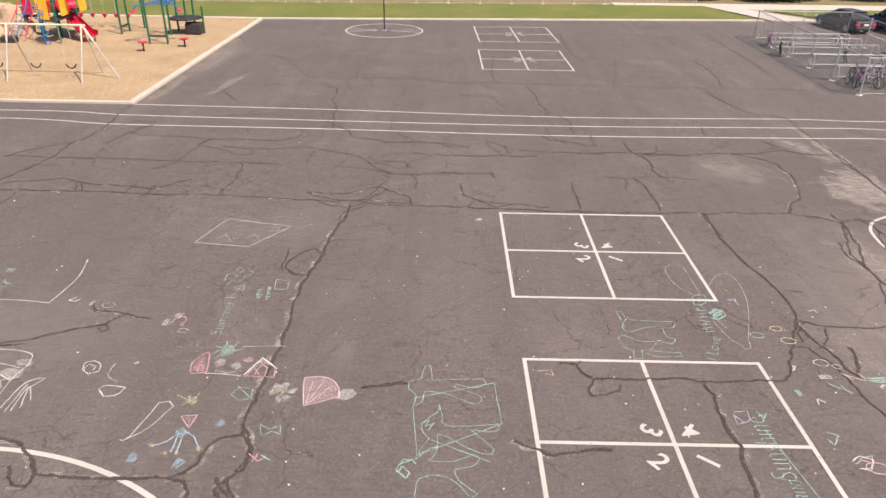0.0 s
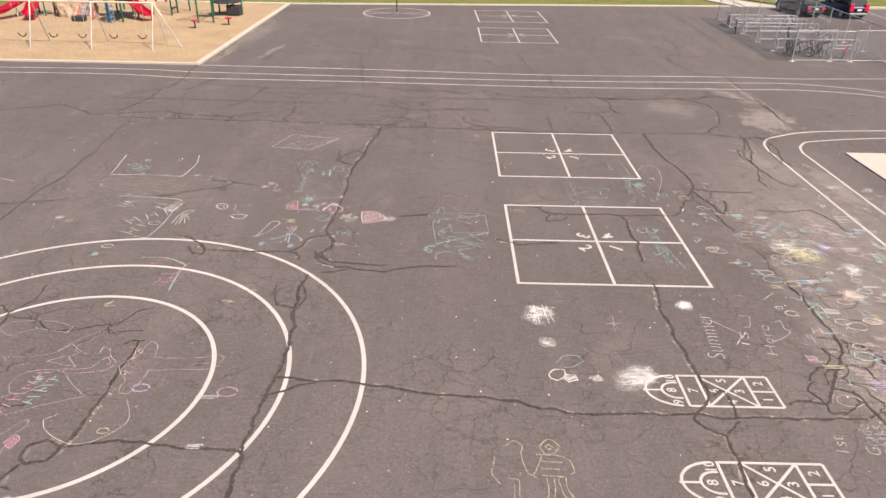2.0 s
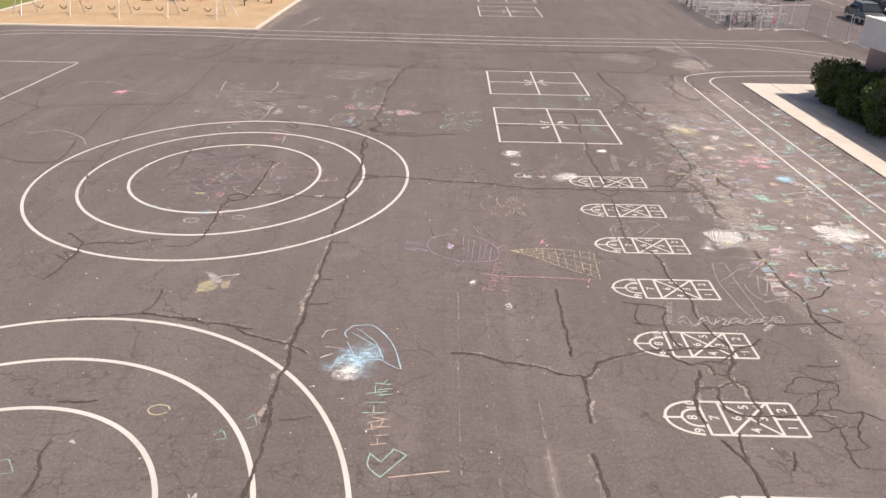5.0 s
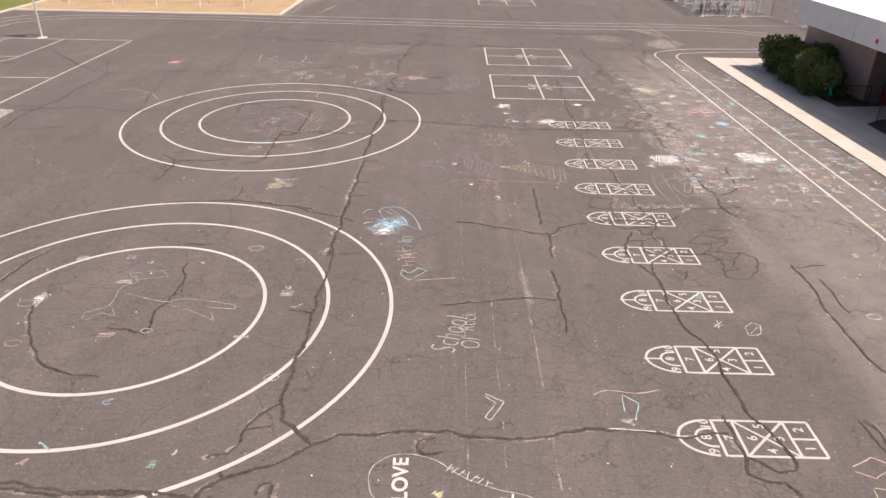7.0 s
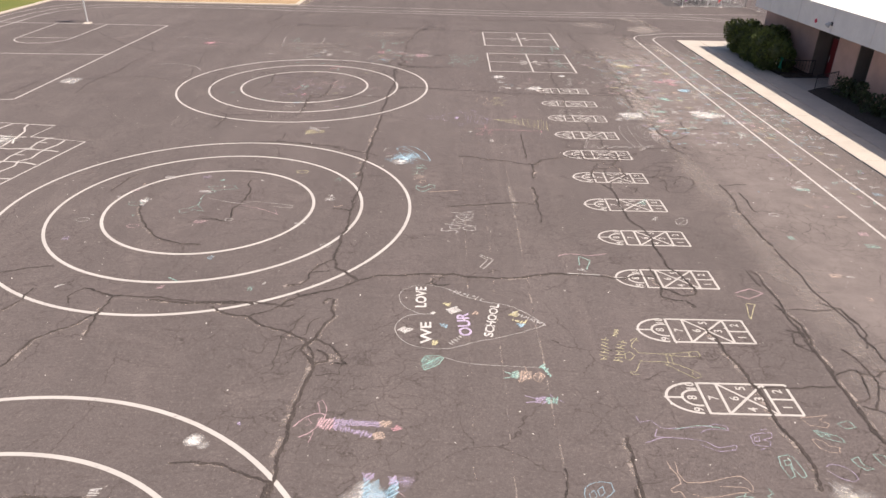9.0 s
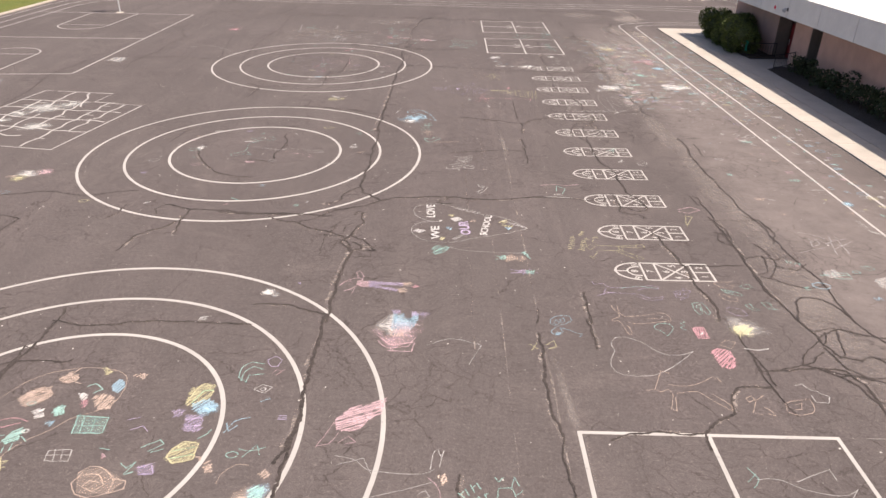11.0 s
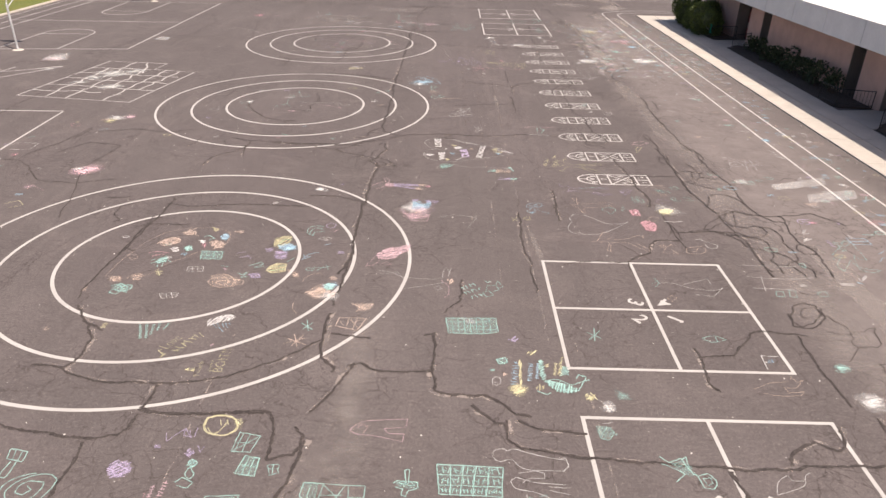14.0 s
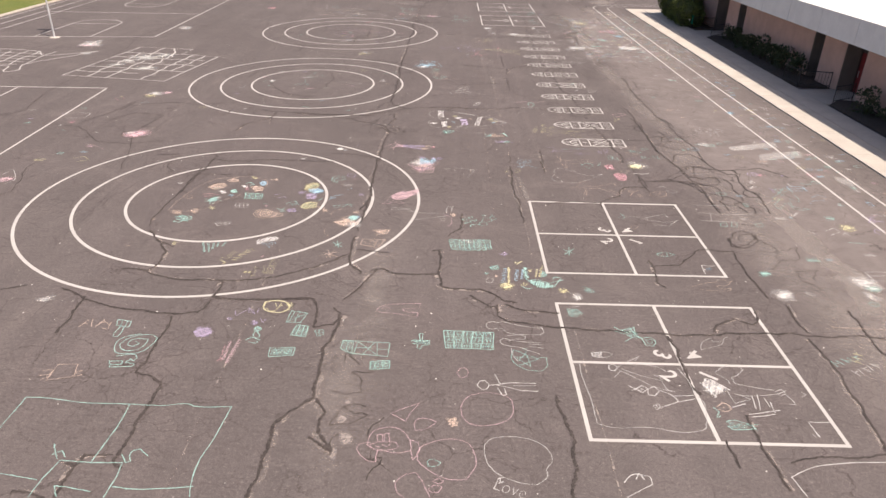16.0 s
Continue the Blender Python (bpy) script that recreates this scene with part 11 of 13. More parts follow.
stroke(d, MINT, 2.2, (0.34, 0.25), (0.41, 0.49), (0.48, 0.30))
stroke(d, MINT, 2.2, (0.41, 0.07), (0.55, 0.22))
stroke(d, MINT, 2.2, (0.06, 0.48), (0.14, 0.38), (0.22, 0.48))
d = chalk_drawing("long mint chalk chart of many boxes", 0.2, -35.44)
stroke(d, MINT, 2.5, (-0.62, 0.30), (0.58, 0.35), (0.61, -0.23), (0.26, -0.33), (-0.54, -0.33), (-0.62, 0.30))
stroke(d, MINT, 2.2, (-0.62, 0.15), (0.59, 0.18))
stroke(d, MINT, 2.2, (-0.59, -0.04), (0.60, -0.01))
stroke(d, MINT, 2.2, (-0.57, -0.18), (0.61, -0.14))
stroke(d, MINT, 2.2, (-0.48, 0.31), (-0.43, -0.34))
stroke(d, MINT, 2.2, (-0.33, 0.31), (-0.29, -0.33))
stroke(d, MINT, 2.2, (-0.19, 0.32), (-0.15, -0.35))
stroke(d, MINT, 2.2, (-0.05, 0.32), (-0.01, -0.34))
stroke(d, MINT, 2.2, (0.11, 0.33), (0.12, -0.34))
stroke(d, MINT, 2.2, (0.27, 0.34), (0.27, -0.33))
stroke(d, MINT, 2.2, (0.42, 0.34), (0.44, -0.29))
rubbed(d, MINT, (-0.62, 0.30), (0.58, 0.35), (0.61, -0.23), (0.26, -0.33), (-0.54, -0.33), strength=0.25)
rubbed(d, WHITE, (-0.28, 0.31), (0.00, 0.32), (0.10, 0.10), (-0.07, 0.06), strength=0.35)
d = chalk_drawing("small solid lilac chalk star", 1.15, -35.97)
rubbed(d, LILAC, (-0.15, -0.02), (-0.04, 0.01), (0.02, 0.16), (0.06, 0.02), (0.15, 0.04), (0.05, -0.05), (0.02, -0.16), (-0.04, -0.07), strength=0.7)
d = chalk_drawing("mint chalk scribble under the chart", 0.77, -36.91)
stroke(d, MINT, 2.5, (-0.07, 0.15), (0.14, 0.25), (0.18, 0.07), (-0.01, -0.00), (-0.05, 0.12), (0.12, 0.03))
rubbed(d, MINT, (-0.07, 0.18), (0.17, 0.24), (0.18, 0.04), (-0.02, -0.03), strength=0.35)
dust(d, MINT, 0.8, (-0.17, -0.22), 0.06)
d = chalk_drawing("white chalk smiling face ring", 0.75, -37.42)
stroke(d, WHITE, 2, (-0.17, -0.05), (-0.10, 0.06), (-0.00, 0.04), (0.01, -0.13), (-0.08, -0.22), (-0.16, -0.17), (-0.17, -0.05))
stroke(d, WHITE, 2, (-0.12, -0.11), (-0.07, -0.15))
rubbed(d, PEACH, (0.07, 0.21), (0.17, 0.16), (0.10, 0.10), strength=0.8)
d = chalk_drawing("columns of blue and yellow chalk writing", 1.59, -37.16)
bars(d, BLUE, 0.83, 0.16, 80, (-0.51, -0.07))
bars(d, BLUE, 0.66, 0.14, 82, (-0.18, -0.01))
bars(d, BLUE, 0.56, 0.08, 81, (-0.02, 0.04))
rubbed(d, YELLOW, (-0.39, 0.39), (-0.33, 0.36), (-0.40, -0.57), (-0.46, -0.57), strength=0.9)
dust(d, YELLOW, 1.0, (-0.46, -0.63), 0.21)
rubbed(d, YELLOW, (-0.59, -0.66), (-0.36, -0.54), (-0.33, -0.65), (-0.52, -0.76), strength=1.0)
rubbed(d, YELLOW, (-0.17, 0.71), (0.04, 0.75), (-0.02, 0.62), (-0.13, 0.62), strength=0.9)
rubbed(d, MINT, (0.04, 0.40), (0.12, 0.41), (0.11, -0.16), (0.04, -0.25), strength=0.9)
rubbed(d, YELLOW, (0.47, 0.29), (0.57, 0.53), (0.49, -0.12), (0.41, -0.12), strength=0.6)
rubbed(d, MINT, (0.54, 0.21), (0.66, 0.15), (0.62, -0.09), (0.47, -0.12), strength=0.6)
bars(d, YELLOW, 0.46, 0.08, 79, (0.37, 0.11))
stroke(d, YELLOW, 2.5, (0.14, 0.22), (0.26, 0.29), (0.16, 0.16), (0.26, 0.20))
d = chalk_drawing("bright mint chalk creature", 2.07, -37.56)
rubbed(d, MINT, (-0.36, 0.12), (-0.14, 0.08), (0.14, -0.05), (0.28, -0.19), (0.10, -0.27), (-0.18, -0.20), (-0.31, -0.04), strength=0.95)
stroke(d, MINT, 3, (-0.40, 0.07), (-0.13, 0.16), (0.15, 0.00), (0.37, 0.09), (0.57, 0.18))
stroke(d, MINT, 3, (0.27, -0.21), (0.41, 0.05), (0.53, 0.27), (0.42, 0.32))
stroke(d, MINT, 3, (0.29, 0.19), (0.37, 0.34), (0.45, 0.27))
rubbed(d, YELLOW, (-0.58, -0.13), (-0.47, -0.05), (-0.37, -0.10), (-0.51, -0.21), strength=0.6)
stroke(d, MINT, 3, (-0.57, -0.24), (-0.40, -0.34), (-0.30, -0.29))
d = chalk_drawing("yellow chalk scribbled blot", 2.57, -37.95)
stroke(d, YELLOW, 3, (-0.10, 0.07), (0.09, -0.02), (-0.07, -0.06), (0.10, 0.08), (-0.04, -0.11))
rubbed(d, YELLOW, (-0.10, 0.10), (0.10, 0.03), (0.04, -0.10), (-0.10, -0.08), strength=0.6)
d = chalk_drawing("grey white chalk smudge near the court", 2.96, -38.22)
dust(d, WHITE, 0.6, (-0.07, 0.02), 0.15)
d = chalk_drawing("lilac chalk rabbit with a round belly", 0.19, -6.59)
stroke(d, LILAC, 2, (-0.77, -0.06), (-0.69, 0.34), (-0.44, 0.57), (-0.01, 0.71), (0.49, 0.64), (0.84, 0.38), (1.10, 0.07), (1.24, -0.37), (1.16, -0.79), (0.91, -0.94), (0.26, -0.97), (-0.27, -0.75), (-0.62, -0.47), (-0.77, -0.06))
stroke(d, LILAC, 2, (-0.76, 0.04), (-1.09, 0.08), (-1.43, 0.12), (-0.76, -0.17))
stroke(d, LILAC, 2, (-0.72, -0.34), (-1.10, -0.26), (-1.40, -0.30), (-0.69, -0.42))
stroke(d, LILAC, 1.8, (-0.52, 0.05), (-0.48, 0.00))
stroke(d, LILAC, 1.8, (-0.52, -0.18), (-0.47, -0.21))
rubbed(d, LILAC, (-0.18, 0.04), (-0.01, 0.02), (-0.09, -0.29), (-0.17, -0.25), strength=0.8)
stroke(d, LILAC, 2, (-0.35, -0.10), (-0.28, -0.12))
stroke(d, LILAC, 2, (-0.08, 0.79), (-0.01, 1.02), (0.13, 0.85), (0.05, 0.74))
stroke(d, LILAC, 2, (-0.07, -1.22), (0.06, -0.98), (0.26, -0.97), (0.15, -1.16), (-0.01, -1.26))
stroke(d, LILAC, 2, (0.55, 1.25), (0.71, 0.82), (0.82, 0.60))
stroke(d, LILAC, 2, (0.65, 1.23), (0.80, 0.94))
stroke(d, LILAC, 2, (1.20, -0.14), (1.38, 0.03), (1.43, -0.18), (1.25, -0.29))
stroke(d, LILAC, 1.6, (0.41, 0.39), (0.36, -0.77))
stroke(d, LILAC, 1.6, (0.58, 0.31), (0.47, -0.77))
stroke(d, LILAC, 1.6, (0.74, 0.00), (0.65, -0.88))
stroke(d, LILAC, 1.6, (0.91, 0.06), (0.76, -0.90))
stroke(d, LILAC, 1.6, (1.04, -0.12), (0.94, -0.87))
stroke(d, LILAC, 1.6, (0.27, 0.47), (0.24, -0.28))
d = chalk_drawing("cream chalk cone net with many meshes", 2.91, -7.52)
stroke(d, YELLOW, 2, (-1.16, 0.65), (-0.53, 0.81), (0.29, 0.79), (1.16, 0.60))
stroke(d, YELLOW, 2, (-1.16, 0.65), (-0.58, 0.35), (0.13, -0.22), (1.05, -0.76))
stroke(d, YELLOW, 2, (1.16, 0.60), (1.10, -0.06), (1.07, -0.80))
stroke(d, YELLOW, 1.8, (-1.12, 0.65), (-0.54, 0.70), (0.37, 0.46), (1.14, 0.25))
stroke(d, YELLOW, 1.8, (-1.12, 0.63), (-0.56, 0.58), (0.33, 0.22), (1.10, -0.18))
stroke(d, YELLOW, 1.8, (-1.12, 0.63), (-0.57, 0.48), (0.29, -0.02), (1.07, -0.50))
stroke(d, YELLOW, 1.8, (-0.98, 0.71), (-0.97, 0.51))
stroke(d, YELLOW, 1.8, (-0.84, 0.74), (-0.83, 0.41))
stroke(d, YELLOW, 1.8, (-0.42, 0.79), (-0.44, 0.23))
stroke(d, YELLOW, 1.8, (-0.26, 0.79), (-0.28, 0.12))
stroke(d, YELLOW, 1.8, (-0.10, 0.77), (-0.13, -0.02))
stroke(d, YELLOW, 1.8, (0.10, 0.78), (0.09, -0.17))
stroke(d, YELLOW, 1.8, (0.31, 0.77), (0.30, -0.30))
stroke(d, YELLOW, 1.8, (0.62, 0.70), (0.52, -0.38))
stroke(d, YELLOW, 1.8, (0.76, 0.68), (0.70, -0.51))
stroke(d, YELLOW, 1.8, (1.01, 0.64), (0.88, -0.64))
stroke(d, YELLOW, 2, (-0.66, 0.60), (-0.57, 0.73), (-0.47, 0.63), (-0.57, 0.43), (-0.66, 0.60))
d = chalk_drawing("rose chalk words on teachers with a long line", 2.3, -8.35)
words(d, ROSE, 0.29, 1.60, 79, (-1.10, 0.03), "Teachers")
words(d, ROSE, 0.26, 0.70, 89, (-0.85, -0.37), "rule")
stroke(d, ROSE, 2.5, (-1.41, 0.15), (-0.86, 0.04), (0.40, 0.02), (1.26, -0.05))
rubbed(d, ROSE, (1.29, -0.03), (1.40, -0.01), (1.41, -0.11), (1.32, -0.14), strength=0.9)
d = chalk_drawing("small rose chalk triangle", 2.67, -6.29)
rubbed(d, ROSE, (-0.10, -0.18), (0.09, 0.18), (0.08, -0.09), strength=0.8)
d = chalk_drawing("white chalk figure lying with a round head", 8.16, -8.49)
stroke(d, WHITE, 1.8, (-0.95, 1.15), (-1.11, 0.24), (-1.07, -0.58), (-0.98, -1.32), (-0.84, -1.53))
stroke(d, WHITE, 1.8, (-0.60, 1.17), (-0.66, 0.26), (-0.65, -0.56), (-0.63, -1.31), (-0.59, -1.52))
stroke(d, WHITE, 1.8, (-0.95, 1.15), (-0.60, 1.17))
stroke(d, WHITE, 1.8, (-0.96, 0.07), (-0.48, 0.09), (-0.49, -0.36), (-0.29, -0.84), (0.07, -0.70), (0.33, -0.63), (0.16, -0.88), (0.07, -0.77))
stroke(d, WHITE, 1.8, (-1.05, 0.16), (-0.70, 0.47), (-0.47, 0.71), (-0.13, 0.90))
stroke(d, WHITE, 1.8, (-0.37, 0.90), (-0.21, 1.09), (0.03, 1.12), (0.21, 0.96), (-0.05, 0.72), (-0.29, 0.76), (-0.37, 0.90))
stroke(d, WHITE, 1.8, (-0.24, 0.92), (-0.15, 1.00), (-0.14, 0.90), (-0.22, 0.83), (-0.24, 0.92))
stroke(d, WHITE, 1.8, (-0.08, 0.95), (-0.01, 1.00), (0.00, 0.91), (-0.08, 0.86), (-0.08, 0.95))
stroke(d, WHITE, 1.8, (-0.26, 0.45), (0.02, 0.50), (-0.24, -0.35), (-0.14, -0.51), (0.16, 0.18), (0.16, 0.40), (0.39, 0.52))
stroke(d, WHITE, 1.8, (0.33, 0.38), (0.09, -0.34), (0.19, -0.57))
stroke(d, WHITE, 1.8, (-0.71, 1.41), (-0.13, 1.53), (0.49, 1.41), (1.10, 1.29))
d = chalk_drawing("white chalk snake of long loops", 6.73, -10.31)
stroke(d, WHITE, 2.2, (-1.26, 0.12), (-1.12, 0.26), (-1.02, 0.16), (-1.02, -0.04), (-0.89, -0.10), (-0.70, 0.17), (-0.54, 0.25), (-0.55, 0.04), (-0.44, -0.02), (-0.34, 0.19), (-0.19, 0.26), (-0.15, 0.09), (-0.28, -0.05), (-0.16, -0.08), (0.01, 0.17), (0.18, 0.24), (0.14, 0.00), (0.26, 0.00), (0.35, 0.18), (0.51, 0.22), (0.50, 0.04), (0.67, 0.09), (0.80, 0.26), (0.93, 0.27))
stroke(d, WHITE, 2.2, (-1.27, 0.02), (-1.15, 0.06), (-1.07, -0.11), (-0.93, -0.14), (-0.69, 0.07), (-0.58, 0.08), (-0.51, -0.09), (-0.31, 0.09), (-0.13, 0.19), (-0.09, 0.03), (0.04, 0.03), (0.22, 0.17), (0.23, -0.06), (0.43, 0.04), (0.67, 0.22), (0.80, 0.12))
stroke(d, WHITE, 2.2, (1.00, 0.30), (1.27, 0.35), (1.24, 0.11), (1.02, 0.06), (1.00, 0.30))
stroke(d, WHITE, 1.8, (1.05, 0.24), (1.16, 0.27), (1.16, 0.17), (1.05, 0.13), (1.05, 0.24))
stroke(d, WHITE, 1.8, (0.71, 0.12), (0.81, -0.08))
stroke(d, WHITE, 1.8, (0.67, -0.05), (0.99, 0.20))
bars(d, WHITE, 0.44, 0.13, 43, (0.76, -0.15))
d = chalk_drawing("white chalk praise beside the hopscotch", 5.32, -9.89)
words(d, WHITE, 0.23, 1.12, 74, (0.01, 0.03), "you did it!")
d = chalk_drawing("white chalk scribble near the snake", 8.32, -10.52)
stroke(d, WHITE, 2, (-0.11, 0.06), (0.11, 0.10), (0.10, -0.03), (-0.11, -0.11), (-0.08, 0.03), (0.04, -0.04))
d = chalk_drawing("small white chalk crescent", 1.49, -9.79)
stroke(d, WHITE, 3, (-0.07, 0.11), (0.02, 0.10), (0.08, -0.01), (0.02, -0.12), (-0.07, -0.12))
dust(d, WHITE, 0.7, (-0.03, 0.02), 0.05)
d = chalk_drawing("mint chalk outline with four limbs", 0.42, 6.58)
stroke(d, MINT, 2, (-0.76, 0.10), (-0.54, 0.18), (-0.46, 0.59), (-0.35, 0.63), (-0.31, 0.15), (0.09, 0.18), (0.72, 0.22), (0.76, 0.08), (0.53, -0.07), (0.20, 0.03), (0.11, -0.05), (0.58, -0.27), (0.65, -0.47), (0.48, -0.54), (-0.02, -0.26), (-0.44, -0.20), (-0.49, -0.50), (-0.64, -0.64), (-0.61, -0.31), (-0.75, -0.14), (-0.76, 0.10))
d = chalk_drawing("mint chalk outline with a hatched head", 0.65, 5.34)
stroke(d, MINT, 2, (-0.68, 0.14), (-0.54, 0.33), (-0.40, 0.46), (-0.38, 0.65), (-0.33, 0.38), (-0.33, 0.15), (-0.14, 0.07), (0.37, 0.11), (0.70, 0.15), (0.72, 0.03), (0.57, -0.06), (0.18, -0.01), (0.36, -0.21), (0.59, -0.49), (0.54, -0.62), (0.25, -0.55), (-0.24, -0.20), (-0.40, -0.15), (-0.42, -0.46), (-0.58, -0.57), (-0.71, -0.66), (-0.70, -0.52), (-0.55, -0.27), (-0.69, -0.04), (-0.68, 0.14))
stroke(d, MINT, 2, (-0.68, 0.14), (-0.56, 0.22), (-0.64, 0.05), (-0.47, 0.15), (-0.59, -0.06))
d = chalk_drawing("mint chalk outline reaching to its feet", 0.27, 4.32)
stroke(d, MINT, 2, (-0.70, 0.01), (-0.61, 0.24), (-0.39, 0.27), (-0.24, 0.45), (-0.01, 0.59), (-0.08, 0.34), (-0.17, 0.23), (0.23, 0.22), (0.61, 0.39), (0.72, 0.31), (0.58, 0.12), (0.27, 0.04), (0.34, -0.19), (0.65, -0.49), (0.55, -0.56))
stroke(d, MINT, 2, (-0.38, -0.59), (-0.33, -0.20), (-0.10, -0.10), (0.23, -0.19), (0.51, -0.54))
stroke(d, MINT, 3, (-0.71, -0.01), (-0.53, -0.18), (-0.48, -0.06), (-0.61, 0.09), (-0.66, -0.04))
stroke(d, MINT, 3, (-0.67, 0.12), (-0.46, 0.24), (-0.38, 0.15))
d = chalk_drawing("mint chalk pair of outlines beside the court", 4.88, 8.5)
stroke(d, MINT, 2, (-0.54, 0.91), (-0.43, 0.92), (-0.37, 0.61), (-0.10, 0.55), (0.41, 0.52), (0.72, 0.53), (0.63, 0.30), (0.36, 0.24), (0.37, -0.07), (0.54, -0.19), (0.41, -0.37), (0.11, -0.29), (-0.15, -0.63), (0.50, -0.69), (0.50, -0.81), (-0.08, -0.83), (-0.32, -0.60), (-0.36, -0.92), (-0.55, -0.93), (-0.49, -0.64), (-0.65, -0.53), (-0.72, -0.15), (-0.57, -0.06), (-0.43, -0.18), (-0.18, -0.30), (0.23, -0.24))
stroke(d, MINT, 2, (-0.37, 0.61), (-0.53, 0.26), (-0.45, 0.04), (-0.05, 0.23), (0.36, 0.33))
stroke(d, MINT, 2, (-0.54, 0.91), (-0.51, 0.58), (-0.50, 0.26))
d = chalk_drawing("mint chalk greeting with a turtle and thin loop", 6.79, 9.68)
words(d, MINT, 0.22, 0.91, 67, (-0.64, -1.67), "I Love")
bars(d, MINT, 1.03, 0.25, 85, (-0.50, -0.60))
stroke(d, MINT, 2.5, (-0.49, 0.36), (-0.32, 0.55), (-0.13, 0.53), (-0.16, 0.27), (-0.37, 0.06), (-0.51, 0.10), (-0.49, 0.36))
stroke(d, MINT, 2, (-0.42, 0.31), (-0.30, 0.44), (-0.21, 0.37), (-0.34, 0.21), (-0.42, 0.31))
stroke(d, MINT, 3, (-0.28, -0.29), (-0.07, -0.08), (0.06, -0.18), (0.07, -0.37), (-0.16, -0.52), (-0.30, -0.48))
rubbed(d, MINT, (-0.14, -0.13), (0.05, -0.13), (-0.02, -0.42), (-0.25, -0.48), strength=0.6)
stroke(d, WHITE, 1.5, (-0.68, 1.93), (-0.44, 2.12), (-0.23, 1.95), (-0.22, 1.30), (-0.21, 0.63), (-0.34, 0.47), (-0.58, 0.78), (-0.73, 1.22), (-0.76, 1.63), (-0.68, 1.93))
stroke(d, WHITE, 1.5, (0.18, 1.06), (0.48, 1.50), (0.80, 1.63), (0.94, 1.34), (0.89, 0.67), (0.70, -0.11), (0.25, -1.28), (0.17, -1.62), (0.01, -1.71), (0.00, -1.54), (-0.18, -1.29), (-0.30, -0.62))
d = chalk_drawing("mint chalk lettering down the side of the court", 6.16, 4.91)
stroke(d, MINT, 2.5, (0.08, 0.93), (0.26, 1.00), (0.17, 0.87), (0.09, 1.06))
words(d, MINT, 0.30, 0.41, 84, (0.00, -0.85), "and")
words(d, MINT, 0.42, 1.53, 89, (-0.04, 0.14), "Sunshine")
d = chalk_drawing("mint chalk words for the summer", -4.63, 9.23)
words(d, MINT, 0.24, 2.03, 93, (-0.04, -0.03), "Summer Fun")
stroke(d, MINT, 2, (-0.03, 0.99), (0.07, 1.04), (0.11, 0.78), (0.00, 0.88))
d = chalk_drawing("small mint chalk flowers on stalks", -4.8, 10.72)
stroke(d, MINT, 2, (-0.29, -0.25), (-0.32, 0.04), (-0.21, 0.15), (-0.05, -0.01), (-0.10, -0.24), (-0.24, -0.13))
stroke(d, MINT, 2, (-0.14, -0.29), (-0.20, -0.46))
stroke(d, MINT, 2, (0.03, 0.22), (0.14, 0.34), (0.33, 0.18), (0.23, 0.00), (0.09, 0.11))
stroke(d, MINT, 2, (-0.13, 0.27), (-0.12, 0.45), (0.03, 0.34), (-0.01, 0.16))
stroke(d, MINT, 2, (-0.03, -0.29), (0.11, -0.18), (0.15, -0.00))
d = chalk_drawing("mint chalk box with small writing", -3.81, 10.1)
stroke(d, MINT, 2.2, (-0.04, 0.48), (0.31, 0.46), (0.33, 0.03), (0.03, 0.02), (-0.04, 0.48))
bars(d, MINT, 0.47, 0.14, 97, (-0.29, -0.21))
bars(d, MINT, 0.63, 0.11, 96, (-0.08, -0.17))
d = chalk_drawing("chalk heart round the words we love our school", 0.35, -22.9)
stroke(d, WHITE, 2.2, (1.75, -0.34), (1.38, 0.13), (0.98, 0.47), (0.42, 0.63), (-0.15, 0.89), (-0.59, 1.25), (-1.04, 1.38), (-1.41, 1.33), (-1.69, 1.08), (-1.74, 0.73), (-1.60, 0.35), (-1.21, 0.04), (-0.93, 0.03))
stroke(d, WHITE, 2.2, (-1.07, 0.02), (-1.48, -0.07), (-1.69, -0.34), (-1.74, -0.64), (-1.60, -1.00), (-1.28, -1.29), (-0.82, -1.38), (-0.43, -1.34), (0.09, -1.09), (0.62, -0.90), (1.17, -0.66), (1.75, -0.34))
words(d, WHITE, 0.28, 0.97, 92, (-1.19, 0.80), "LOVE", True)
words(d, WHITE, 0.26, 0.87, 93, (-1.01, -0.75), "WE", True)
words(d, LILAC, 0.31, 0.96, 95, (-0.13, -0.39), "OUR", True)
words(d, WHITE, 0.22, 1.41, 81, (0.52, -0.17), "SCHOOL", True)
bars(d, WHITE, 0.52, 0.15, 49, (-0.32, -1.01))
bars(d, WHITE, 0.86, 0.22, -29, (-0.04, 0.91))
bars(d, WHITE, 0.92, 0.14, -35, (1.38, -0.07))
rubbed(d, WHITE, (-1.68, -0.69), (-1.60, -0.56), (-1.30, -0.62), (-1.48, -0.80), strength=1.0)
rubbed(d, YELLOW, (-0.87, -1.11), (-0.72, -1.03), (-0.75, -1.22), (-0.88, -1.27), strength=0.9)
rubbed(d, BLUE, (-0.71, -0.40), (-0.52, -0.42), (-0.57, -0.59), strength=0.8)
rubbed(d, YELLOW, (-0.68, 0.50), (-0.47, 0.54), (-0.50, 0.34), strength=0.8)
rubbed(d, WHITE, (-0.58, 0.23), (-0.35, 0.40), (-0.21, 0.17), (-0.44, 0.03), strength=0.9)
rubbed(d, YELLOW, (0.89, 0.03), (1.17, 0.26), (1.12, -0.01), strength=0.9)
rubbed(d, YELLOW, (1.02, -0.17), (1.32, -0.21), (1.23, -0.36), strength=0.9)
